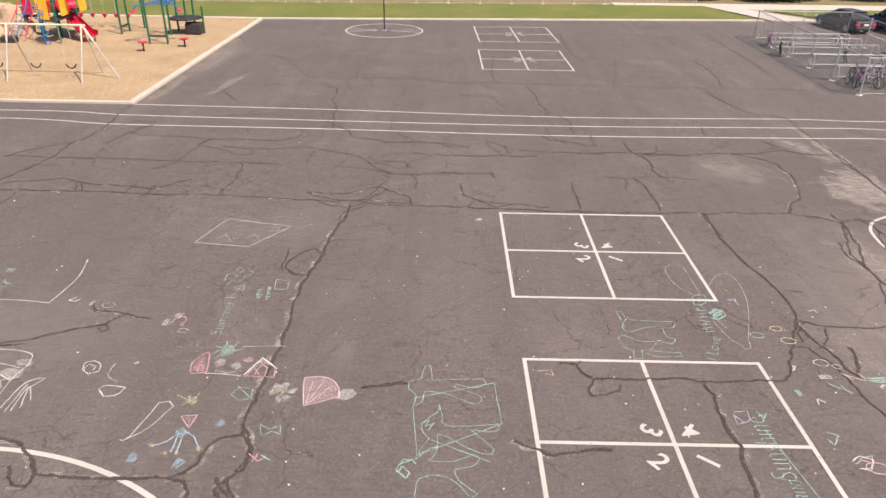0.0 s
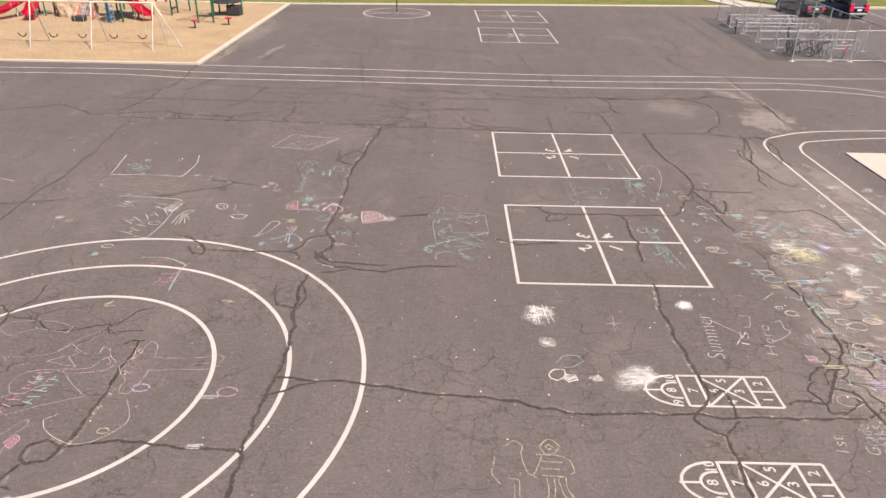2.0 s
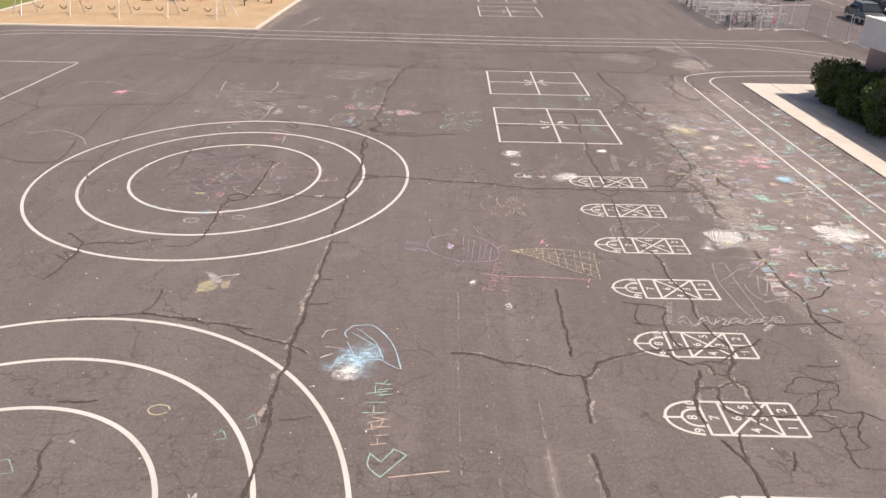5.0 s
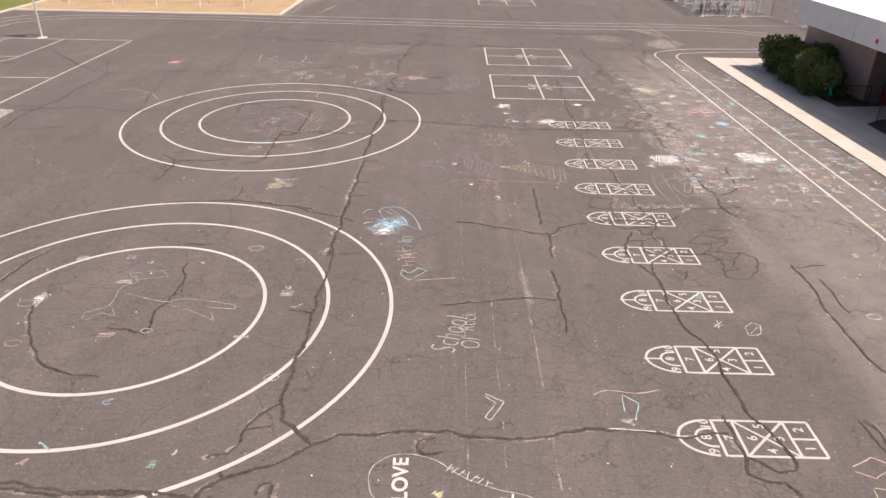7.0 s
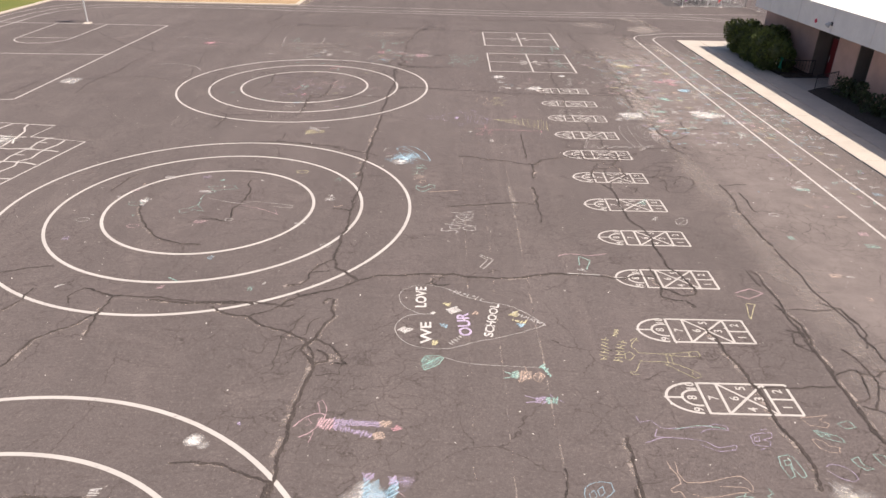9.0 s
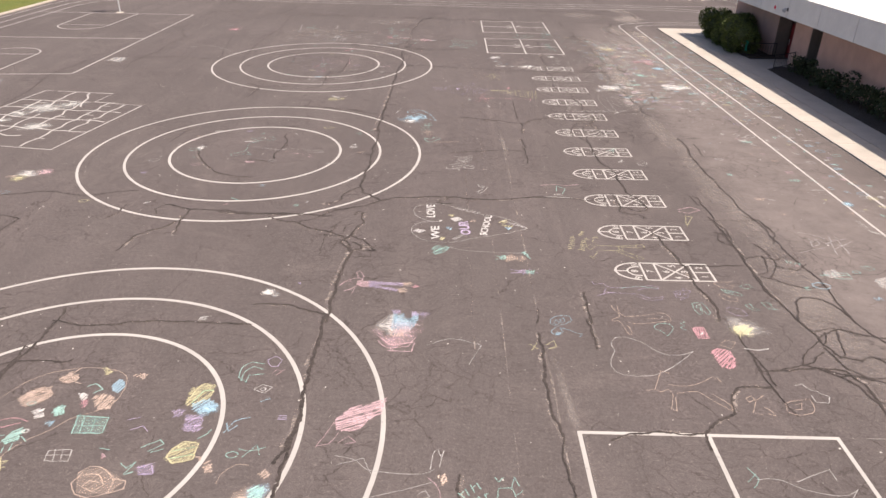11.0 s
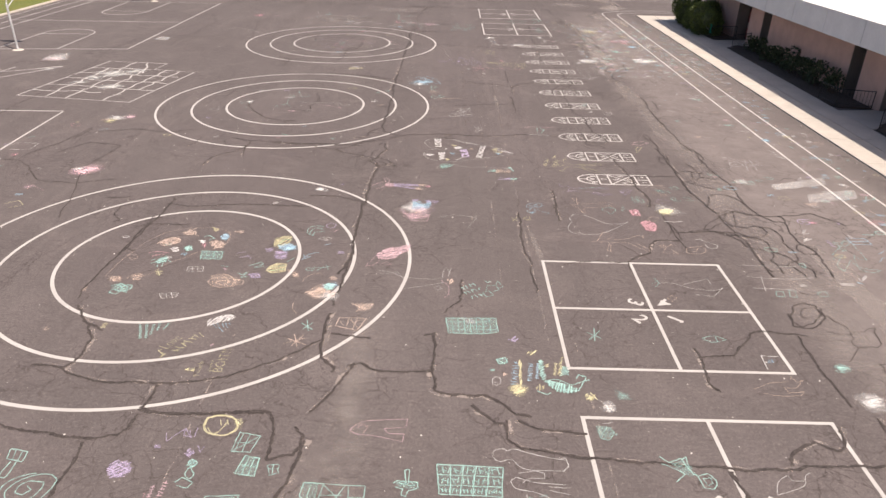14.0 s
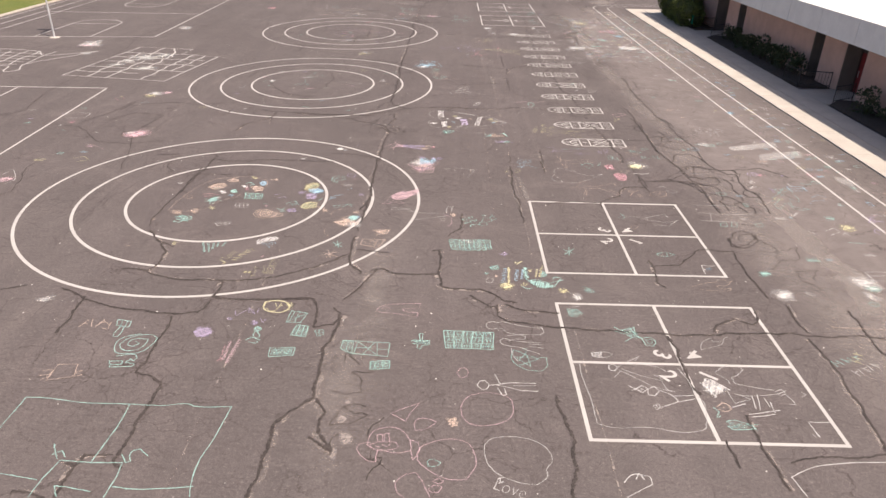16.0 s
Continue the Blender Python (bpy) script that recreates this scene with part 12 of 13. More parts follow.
rubbed(d, BLUE, (1.07, -0.32), (1.31, -0.31), (1.19, -0.49), strength=0.9)
rubbed(d, WHITE, (-0.96, 0.08), (-0.80, 0.11), (-0.88, -0.02), strength=0.9)
rubbed(d, PEACH, (0.01, 0.05), (0.18, 0.16), (0.20, 0.03), strength=0.8)
d = chalk_drawing("mint chalk balloon on a long string", 0.53, -24.78)
stroke(d, MINT, 2.5, (-1.27, 0.03), (-1.19, 0.22), (-0.93, 0.26), (-0.79, 0.17), (-0.92, -0.09), (-1.17, -0.27), (-1.25, -0.14), (-0.99, 0.08), (-0.87, 0.21), (-1.16, -0.06))
rubbed(d, MINT, (-1.27, 0.03), (-1.19, 0.22), (-0.79, 0.17), (-0.96, -0.13), (-1.17, -0.27), strength=0.35)
stroke(d, WHITE, 1.8, (-0.79, 0.20), (-0.36, 0.02), (0.39, -0.06), (1.26, -0.09))
d = chalk_drawing("peach chalk figure with mint feet and hat", 1.52, -25.1)
rubbed(d, PEACH, (-0.22, 0.05), (0.06, 0.10), (0.08, -0.14), (-0.20, -0.27), strength=0.6)
stroke(d, PEACH, 2.2, (0.12, -0.04), (0.25, 0.07), (0.36, -0.05), (0.24, -0.26), (0.13, -0.20), (0.12, -0.04))
rubbed(d, PEACH, (0.12, -0.04), (0.25, 0.07), (0.36, -0.05), (0.22, -0.22), strength=0.5)
rubbed(d, MINT, (-0.33, 0.04), (-0.17, 0.09), (-0.21, -0.15), (-0.33, -0.16), strength=0.7)
stroke(d, MINT, 2.5, (-0.47, 0.04), (-0.32, -0.04))
stroke(d, MINT, 2.5, (-0.50, -0.17), (-0.33, -0.12))
stroke(d, PEACH, 2, (-0.04, 0.26), (0.00, 0.06))
stroke(d, PEACH, 2, (-0.17, -0.31), (-0.07, -0.19))
rubbed(d, MINT, (0.27, 0.28), (0.38, 0.32), (0.50, -0.09), (0.42, 0.03), strength=0.9)
d = chalk_drawing("lilac chalk figure in a mint dress", 1.77, -25.89)
rubbed(d, LILAC, (-0.16, 0.03), (0.06, 0.07), (0.03, -0.15), (-0.17, -0.12), strength=0.6)
stroke(d, LILAC, 2.5, (-0.36, 0.07), (-0.14, -0.01))
stroke(d, LILAC, 2.5, (-0.38, -0.13), (-0.15, -0.10))
rubbed(d, MINT, (0.06, 0.04), (0.29, 0.04), (0.25, -0.14), (0.03, -0.15), strength=0.55)
stroke(d, LILAC, 2, (0.28, -0.03), (0.39, -0.10))
stroke(d, LILAC, 2, (0.14, 0.15), (0.17, 0.04))
d = chalk_drawing("pink chalk figure lying in lilac trousers", -2.02, -26.69)
stroke(d, PINK, 2.5, (-1.03, -0.19), (-0.88, 0.05), (-0.66, 0.20), (-0.48, 0.17), (-0.51, -0.00), (-0.68, -0.31), (-0.87, -0.45))
stroke(d, PINK, 2, (-0.87, -0.02), (-0.79, 0.05), (-0.70, -0.08), (-0.80, -0.15))
stroke(d, PINK, 2.2, (-0.59, 0.20), (-0.69, 0.52), (-0.61, 0.59), (-0.48, 0.34), (-0.49, 0.12))
stroke(d, PINK, 2.2, (-0.63, -0.31), (-0.67, -0.60), (-0.65, -0.47))
rubbed(d, PINK, (-0.58, 0.06), (-0.30, 0.07), (-0.24, -0.16), (-0.42, -0.24), (-0.60, -0.14), strength=0.7)
rubbed(d, LILAC, (-0.30, 0.05), (0.16, 0.02), (0.58, 0.00), (0.59, -0.13), (0.17, -0.11), (-0.27, -0.13), strength=0.65)
rubbed(d, LILAC, (-0.27, -0.15), (0.19, -0.25), (0.50, -0.33), (0.43, -0.43), (0.09, -0.31), (-0.25, -0.23), strength=0.65)
rubbed(d, PEACH, (0.58, 0.02), (0.80, 0.04), (0.79, -0.14), (0.62, -0.13), strength=0.6)
rubbed(d, PEACH, (0.46, -0.33), (0.65, -0.26), (0.73, -0.42), (0.56, -0.49), strength=0.6)
rubbed(d, ROSE, (0.81, -0.19), (0.92, -0.09), (1.04, -0.17), (0.89, -0.24), strength=0.8)
d = chalk_drawing("blue chalk legs in a pink and white glow", -1.28, -28.54)
rubbed(d, BLUE, (-0.34, -0.16), (0.04, -0.04), (0.16, 0.25), (0.20, 0.45), (0.32, 0.37), (0.28, -0.01), (0.15, -0.24), (-0.18, -0.28), strength=0.9)
rubbed(d, BLUE, (-0.29, 0.43), (-0.19, 0.41), (-0.16, -0.02), (-0.24, -0.05), strength=0.7)
rubbed(d, LILAC, (-0.34, 0.54), (-0.16, 0.55), (-0.11, 0.44), (-0.24, 0.38), strength=0.7)
rubbed(d, LILAC, (0.13, 0.47), (0.27, 0.48), (0.29, 0.31), (0.16, 0.34), strength=0.7)
dust(d, LILAC, 0.5, (0.42, 0.37), 0.16)
rubbed(d, PEACH, (-0.32, -0.31), (0.01, -0.27), (0.01, -0.54), (-0.29, -0.55), strength=0.6)
dust(d, PINK, 0.55, (0.06, -0.25), 0.35)
dust(d, PINK, 0.5, (-0.57, -0.48), 0.18)
d = chalk_drawing("yellow chalk name written twice", 3.42, -23.95)
bars(d, YELLOW, 0.88, 0.20, 76, (-0.10, -0.20))
bars(d, YELLOW, 0.87, 0.22, 72, (0.23, -0.26))
bars(d, YELLOW, 0.33, 0.12, 65, (0.28, 0.45))
d = chalk_drawing("yellow chalk shape lying with striped legs", 4.55, -24.39)
stroke(d, YELLOW, 2, (-0.39, 0.72), (-0.60, 0.41), (-0.53, 0.23), (-0.45, 0.14), (0.11, 0.12), (0.49, 0.18), (0.84, 0.24), (0.84, 0.06), (0.45, 0.04), (0.07, 0.09))
stroke(d, YELLOW, 2, (-0.58, 0.59), (-0.48, 0.69), (-0.39, 0.60))
stroke(d, YELLOW, 2, (-0.52, -0.17), (0.06, -0.19), (0.37, -0.35), (0.61, -0.55), (0.64, -0.67), (0.50, -0.72), (0.23, -0.48), (-0.02, -0.24))
stroke(d, YELLOW, 2, (-0.51, -0.13), (-0.70, -0.52), (-0.84, -0.56), (-0.80, -0.65), (-0.68, -0.64))
stroke(d, YELLOW, 2, (-0.82, 0.08), (-0.70, 0.17), (-0.60, 0.04), (-0.74, -0.14), (-0.83, -0.10), (-0.82, 0.08))
stroke(d, YELLOW, 2, (0.09, 0.12), (0.07, -0.23))
stroke(d, YELLOW, 2, (0.19, 0.12), (0.16, -0.27))
stroke(d, YELLOW, 2, (0.61, 0.18), (0.61, 0.05))
stroke(d, YELLOW, 2, (0.48, -0.47), (0.49, -0.59))
d = chalk_drawing("lilac chalk outline of a lying shape", 4.35, -26.8)
stroke(d, LILAC, 2, (-0.84, 0.45), (-0.82, 0.29), (-0.58, 0.34), (-0.41, 0.14), (-0.07, 0.15), (0.39, 0.20), (0.64, 0.28), (0.84, 0.22), (0.83, 0.12), (0.48, 0.14), (0.28, 0.03))
stroke(d, MINT, 2, (-0.19, 0.11), (0.35, 0.23), (0.80, 0.15))
stroke(d, LILAC, 2, (-0.53, 0.10), (-0.62, -0.10), (-0.04, -0.14), (0.29, -0.20), (0.49, -0.35), (0.83, -0.27), (0.76, -0.40), (0.46, -0.44), (0.18, -0.29))
stroke(d, LILAC, 2, (-0.84, -0.27), (-0.48, -0.13), (-0.31, -0.12))
d = chalk_drawing("cream chalk outline of a running figure", 4.39, -28.16)
stroke(d, PEACH, 2, (-0.61, 0.64), (-0.59, 0.46), (-0.51, 0.29), (-0.51, 0.10), (-0.62, 0.04), (-0.72, -0.02), (-0.70, -0.10), (-0.57, -0.07), (-0.51, -0.25), (-0.47, -0.54), (-0.44, -0.63), (-0.37, -0.58), (-0.39, -0.25))
stroke(d, PEACH, 2, (-0.47, 0.61), (-0.48, 0.32), (-0.40, 0.13), (0.02, 0.17), (0.47, 0.30), (0.63, 0.28), (0.71, 0.11), (0.67, -0.05), (0.55, 0.05), (0.29, 0.07), (0.15, 0.06))
stroke(d, PEACH, 2, (-0.37, -0.12), (-0.13, -0.19), (0.34, -0.09), (0.59, -0.06))
d = chalk_drawing("blue chalk loops with a round tail", 2.5, -28.51)
stroke(d, BLUE, 2, (0.19, 0.24), (0.17, 0.43), (-0.07, 0.45), (-0.28, 0.31), (-0.33, 0.09), (-0.21, -0.01), (-0.00, 0.08), (0.19, 0.24))
stroke(d, BLUE, 2, (-0.24, 0.18), (-0.15, 0.26), (-0.13, 0.13), (-0.23, 0.04), (-0.24, 0.18))
stroke(d, BLUE, 2, (-0.09, 0.26), (0.01, 0.35), (0.02, 0.21), (-0.07, 0.13), (-0.09, 0.26))
stroke(d, BLUE, 2, (-0.22, -0.06), (-0.35, -0.22), (-0.33, -0.34), (-0.20, -0.39), (-0.08, -0.26), (-0.13, -0.08), (0.05, -0.15), (0.22, -0.27), (0.35, -0.32), (0.28, -0.44))
rubbed(d, BLUE, (-0.26, -0.29), (-0.14, -0.26), (-0.16, -0.38), (-0.26, -0.39), strength=0.6)
d = chalk_drawing("pale lilac chalk shoe outline", 5.75, -26.9)
stroke(d, LILAC, 2, (-0.22, 0.07), (-0.09, 0.14), (0.23, 0.18), (0.17, 0.05), (-0.01, -0.02), (0.11, -0.08), (0.03, -0.18), (-0.22, -0.16), (-0.22, 0.07))
stroke(d, LILAC, 2, (-0.15, 0.04), (-0.04, 0.07), (-0.09, -0.06), (-0.18, -0.06), (-0.15, 0.04))
stroke(d, LILAC, 2, (0.04, 0.24), (0.17, 0.28))
stroke(d, LILAC, 2, (-0.16, -0.28), (-0.06, -0.25))
d = chalk_drawing("mint chalk creature with two legs", 5.98, -27.57)
stroke(d, MINT, 2, (-0.14, 0.21), (0.06, 0.28), (0.14, 0.16), (0.18, -0.19), (0.12, -0.28), (0.06, -0.22), (0.00, 0.04), (-0.03, -0.25), (-0.13, -0.29), (-0.17, -0.03), (-0.14, 0.21))
stroke(d, MINT, 2, (-0.07, 0.12), (0.05, 0.16), (0.03, 0.04), (-0.09, 0.00), (-0.07, 0.12))
d = chalk_drawing("peach chalk loops beside the hopscotch", 6.97, -26.71)
stroke(d, PEACH, 2, (0.30, 0.52), (-0.25, 0.43), (-0.17, 0.22), (0.14, 0.16), (0.24, 0.27), (0.08, 0.37), (0.24, 0.48))
stroke(d, PEACH, 2, (-0.30, -0.18), (-0.29, -0.31), (-0.22, -0.43), (-0.10, -0.49), (0.06, -0.51), (0.12, -0.36), (-0.07, -0.33), (-0.09, -0.24), (-0.22, -0.14), (-0.30, -0.18))
d = chalk_drawing("small mint chalk fish and loops", 7.24, -27.11)
stroke(d, MINT, 2, (-0.43, 0.49), (-0.30, 0.43), (-0.11, 0.37), (-0.01, 0.30), (0.02, 0.18), (-0.12, 0.20), (-0.35, 0.32), (-0.43, 0.49))
rubbed(d, MINT, (-0.41, 0.49), (-0.20, 0.41), (-0.14, 0.30), (-0.37, 0.32), strength=0.35)
stroke(d, MINT, 2, (0.13, 0.68), (0.38, 0.79), (0.44, 0.59), (0.22, 0.54), (0.13, 0.68))
stroke(d, MINT, 2, (-0.09, -0.26), (0.07, -0.20), (0.07, -0.38), (0.20, -0.49), (0.06, -0.53), (-0.05, -0.41), (-0.09, -0.26))
stroke(d, MINT, 2, (0.37, -0.12), (0.57, -0.15), (0.57, -0.39), (0.66, -0.45), (0.46, -0.42), (0.39, -0.28), (0.37, -0.12))
stroke(d, LILAC, 2, (-0.64, -0.46), (-0.47, -0.40), (-0.25, -0.51), (-0.19, -0.73), (-0.33, -0.80), (-0.51, -0.72), (-0.66, -0.55))
d = chalk_drawing("rose chalk card rubbed solid", 5.64, -28.66)
rubbed(d, ROSE, (-0.13, 0.20), (0.13, 0.23), (0.12, -0.20), (-0.13, -0.21), strength=0.75)
stroke(d, ROSE, 3, (-0.13, 0.20), (0.13, 0.23), (0.13, -0.22), (-0.12, -0.23), (-0.13, 0.20))
rubbed(d, WHITE, (-0.03, -0.00), (0.04, 0.02), (0.03, -0.10), strength=0.9)
d = chalk_drawing("mint chalk heart with tail", 5.0, -28.46)
stroke(d, MINT, 2, (0.02, 0.14), (-0.19, 0.16), (-0.37, 0.05), (-0.39, -0.09), (-0.25, -0.18), (-0.18, -0.36), (-0.08, -0.25), (0.05, -0.04), (0.02, 0.14))
stroke(d, MINT, 2, (-0.06, 0.24), (-0.14, 0.13))
stroke(d, MINT, 2, (0.35, 0.36), (0.40, 0.23), (0.27, 0.17), (0.38, 0.10), (0.23, 0.01), (0.32, -0.11))
d = chalk_drawing("bright yellow chalk sun cloud", 6.79, -28.46)
dust(d, YELLOW, 1.0, (-0.11, -0.04), 0.29)
dust(d, WHITE, 0.6, (-0.04, 0.06), 0.39)
rubbed(d, YELLOW, (-0.29, 0.08), (0.03, 0.20), (0.17, 0.04), (-0.07, -0.20), (-0.33, -0.20), strength=0.8)
d = chalk_drawing("pale pink chalk outline shapes in the ring", -8.26, -1.08)
stroke(d, LILAC, 1.8, (-1.40, 1.20), (-1.27, 1.47), (-0.76, 1.57), (-0.24, 1.51), (0.18, 1.34), (0.15, 1.10), (-0.46, 1.23), (-0.81, 1.11), (-1.06, 0.95), (-1.40, 1.20))
stroke(d, LILAC, 1.8, (-1.65, -0.00), (-1.00, 0.21), (-0.34, 0.19), (0.23, 0.35), (0.46, 0.71), (0.66, 1.02), (0.87, 1.18), (0.82, 0.87), (0.62, 0.66), (0.67, 0.42), (1.02, 0.34))
stroke(d, PINK, 1.8, (0.29, 0.45), (0.46, 0.71), (0.80, 0.42), (0.62, 0.23), (0.92, -0.09), (0.23, 0.07), (0.53, 0.27))
stroke(d, PINK, 2.2, (1.20, 0.37), (1.17, 0.61), (1.33, 0.54), (1.50, 0.26), (1.65, 0.13), (1.65, -0.06), (1.50, -0.20), (0.85, -0.31), (0.73, -0.18), (1.21, -0.12), (1.32, 0.11))
stroke(d, PINK, 2.2, (1.35, 0.16), (1.42, 0.26), (1.55, 0.12), (1.53, -0.02))
stroke(d, LILAC, 1.8, (0.59, -0.63), (0.34, -0.93), (0.06, -0.94), (-0.09, -0.66), (-0.01, -0.35), (0.36, -0.20), (0.77, -0.27), (1.01, -0.53), (1.42, -0.90), (1.57, -0.97))
stroke(d, LILAC, 1.8, (1.57, -0.97), (1.07, -1.19), (0.68, -1.36), (0.31, -1.57), (0.07, -1.46), (-0.05, -1.15), (0.11, -0.94))
d = chalk_drawing("pink chalk outline of a shape with long legs", -5.8, -1.78)
stroke(d, PINK, 1.8, (1.37, 0.77), (1.09, 0.62), (0.40, 0.59), (-0.02, 0.53), (-0.06, 0.05), (-0.14, -0.20), (-0.32, -0.17), (-0.38, 0.04), (-0.35, 0.21), (-0.57, 0.47), (-0.68, 0.69), (-0.58, 0.83), (-0.52, 1.02), (-0.58, 1.31), (-0.39, 1.08), (-0.41, 1.37), (-0.33, 1.57), (-0.15, 1.38), (-0.07, 0.99), (0.41, 0.97), (0.97, 1.03), (1.14, 1.14), (1.37, 1.05), (1.34, 0.86), (0.78, 0.79))
stroke(d, ROSE, 2.2, (-0.57, 0.60), (-0.50, 0.70), (-0.34, 0.61), (-0.35, 0.43), (-0.51, 0.52))
stroke(d, WHITE, 1.8, (-0.08, -0.36), (0.18, -0.94), (-0.08, -1.39), (-0.45, -1.58), (-0.89, -1.45), (-1.22, -1.21), (-1.36, -0.96), (-1.16, -0.80))
d = chalk_drawing("pale chalk outline of a second shape", -8.27, -3.3)
stroke(d, LILAC, 1.8, (-0.33, -0.03), (0.03, 0.05), (-0.27, 0.25), (-0.40, 0.43), (-0.32, 0.59), (-0.20, 0.63), (0.00, 0.34), (0.31, 0.13), (0.57, 0.17), (0.68, 0.40), (0.83, 0.55), (0.88, 0.37), (0.76, 0.11), (0.80, -0.07), (0.79, -0.20), (0.83, -0.54), (0.73, -0.67), (0.61, -0.58), (0.54, -0.28), (0.42, -0.18), (0.11, -0.23), (-0.19, -0.27))
stroke(d, ROSE, 2.5, (0.72, -0.07), (0.83, 0.15), (0.95, 0.04), (0.92, -0.20), (0.79, -0.13))
rubbed(d, ROSE, (0.72, -0.03), (0.84, 0.13), (0.94, 0.01), (0.90, -0.17), strength=0.5)
stroke(d, WHITE, 1.8, (1.14, -1.09), (0.95, -1.13), (0.86, -1.22), (0.92, -1.37), (1.07, -1.42))
stroke(d, LILAC, 1.5, (-1.14, 1.36), (-0.81, 1.41), (-0.50, 1.30), (-0.39, 1.05), (-0.68, 0.96), (-0.98, 1.07))
d = chalk_drawing("bright pink chalk name over mint letters", -7.83, -1.98)
bars(d, ROSE, 1.36, 0.30, 79, (-0.16, 0.02))
bars(d, MINT, 0.89, 0.28, 79, (0.18, 0.04))
d = chalk_drawing("white chalk bursts beside the court", 3.34, 0.12)
dust(d, WHITE, 0.85, (-1.01, 1.04), 0.36)
stroke(d, WHITE, 3, (-1.17, 1.26), (-0.57, 1.35))
stroke(d, WHITE, 2.5, (-1.05, 1.45), (-0.98, 0.70))
stroke(d, WHITE, 2.5, (-0.85, 1.46), (-0.77, 0.66))
stroke(d, WHITE, 2.5, (-0.76, 1.40), (-0.65, 0.72))
stroke(d, WHITE, 2.5, (-1.17, 0.92), (-0.64, 1.05))
dust(d, WHITE, 0.7, (-0.91, -0.09), 0.19)
stroke(d, WHITE, 4, (-1.01, -1.20), (-0.89, -1.06), (-0.69, -1.05), (-0.69, -1.27), (-0.86, -1.41), (-1.00, -1.33), (-1.01, -1.20))
rubbed(d, WHITE, (-0.74, -1.28), (-0.47, -1.18), (-0.43, -1.40), (-0.66, -1.45), strength=0.8)
stroke(d, BLUE, 2, (-0.81, -0.82), (-0.60, -0.57), (-0.30, -0.56), (-0.23, -0.75), (-0.49, -0.95), (-0.75, -0.96))
rubbed(d, WHITE, (-0.19, -1.30), (-0.01, -1.16), (0.08, -1.38), (-0.13, -1.43), strength=0.6)
dust(d, WHITE, 0.85, (0.95, -1.21), 0.26)
d = chalk_drawing("pink chalk hash mark", 4.05, 0.84)
stroke(d, PINK, 2, (-0.09, 0.22), (0.09, -0.22))
stroke(d, PINK, 2, (0.03, 0.33), (-0.04, -0.33))
stroke(d, PINK, 2, (-0.17, -0.01), (0.17, 0.00))
d = chalk_drawing("white chalk words that summer is here", 6.95, 0.43)
words(d, WHITE, 0.36, 1.73, 83, (-0.82, 0.01), "Summer")
words(d, WHITE, 0.26, 0.52, 74, (-0.11, -0.07), "is")
words(d, WHITE, 0.22, 1.17, 78, (0.44, -0.11), "Here")
stroke(d, WHITE, 2, (0.77, 0.56), (1.03, 0.68), (1.00, 0.35), (1.10, 0.24), (0.82, -0.03), (0.48, -0.20))
stroke(d, WHITE, 2, (0.14, 0.87), (0.37, 0.82), (0.24, 0.42), (0.08, 0.36))
d = chalk_drawing("white chalk words about first grade", 7.78, -2.83)
words(d, WHITE, 0.23, 0.43, 79, (-0.43, -0.15), "1st")
words(d, WHITE, 0.23, 0.81, 78, (0.17, 0.02), "Grade")
words(d, WHITE, 0.22, 0.73, 85, (0.44, 0.01), "Rocks")
d = chalk_drawing("pair of yellow chalk doodle shapes", 1.73, -3.75)
stroke(d, YELLOW, 2, (0.16, 0.56), (0.29, 0.74), (0.42, 0.74), (0.52, 0.60), (0.43, 0.43), (0.25, 0.39), (0.16, 0.56))
stroke(d, YELLOW, 1.8, (0.27, 0.58), (0.34, 0.63), (0.40, 0.57), (0.33, 0.49), (0.27, 0.58))
stroke(d, YELLOW, 2, (0.08, 0.38), (0.47, 0.36), (0.67, 0.23), (0.70, -0.03), (0.63, -0.06))
stroke(d, YELLOW, 2, (0.18, 0.35), (0.08, 0.08), (-0.02, -0.12), (0.04, -0.15))
stroke(d, YELLOW, 2, (0.13, -0.11), (0.51, -0.13))
stroke(d, YELLOW, 1.8, (0.16, 0.22), (0.53, 0.20))
stroke(d, YELLOW, 1.8, (0.12, 0.05), (0.54, 0.03))
stroke(d, YELLOW, 2, (0.21, -0.14), (0.20, -0.54), (0.04, -0.72), (0.21, -0.75), (0.30, -0.51), (0.34, -0.17))
stroke(d, YELLOW, 2, (0.40, -0.17), (0.46, -0.56), (0.62, -0.74), (0.67, -0.65), (0.54, -0.44), (0.53, -0.15))
stroke(d, PEACH, 2, (-0.46, 0.57), (-0.28, 0.72), (-0.14, 0.58), (-0.18, 0.34), (-0.12, -0.00), (-0.04, -0.12))
stroke(d, PEACH, 2, (-0.45, -0.18), (-0.26, -0.22), (-0.27, -0.59), (-0.18, -0.70), (-0.39, -0.74), (-0.34, -0.33))
stroke(d, PEACH, 2, (-0.64, 0.31), (-0.71, -0.10), (-0.57, -0.32))
d = chalk_drawing("white chalk bear face", 7.14, -4.46)
stroke(d, WHITE, 2, (-0.04, 0.03), (0.14, 0.16), (0.31, 0.13), (0.32, -0.01), (0.16, -0.13), (-0.05, -0.11), (-0.04, 0.03))
stroke(d, WHITE, 1.8, (0.06, 0.04), (0.14, 0.08), (0.15, 0.01), (0.06, -0.05), (0.06, 0.04))
stroke(d, WHITE, 1.8, (0.21, 0.04), (0.27, 0.04))
stroke(d, WHITE, 2, (-0.06, 0.00), (-0.16, 0.09), (-0.31, -0.06), (-0.21, -0.15), (-0.08, -0.08))
d = chalk_drawing("white chalk sleeping cat outline", 5.61, -5.26)
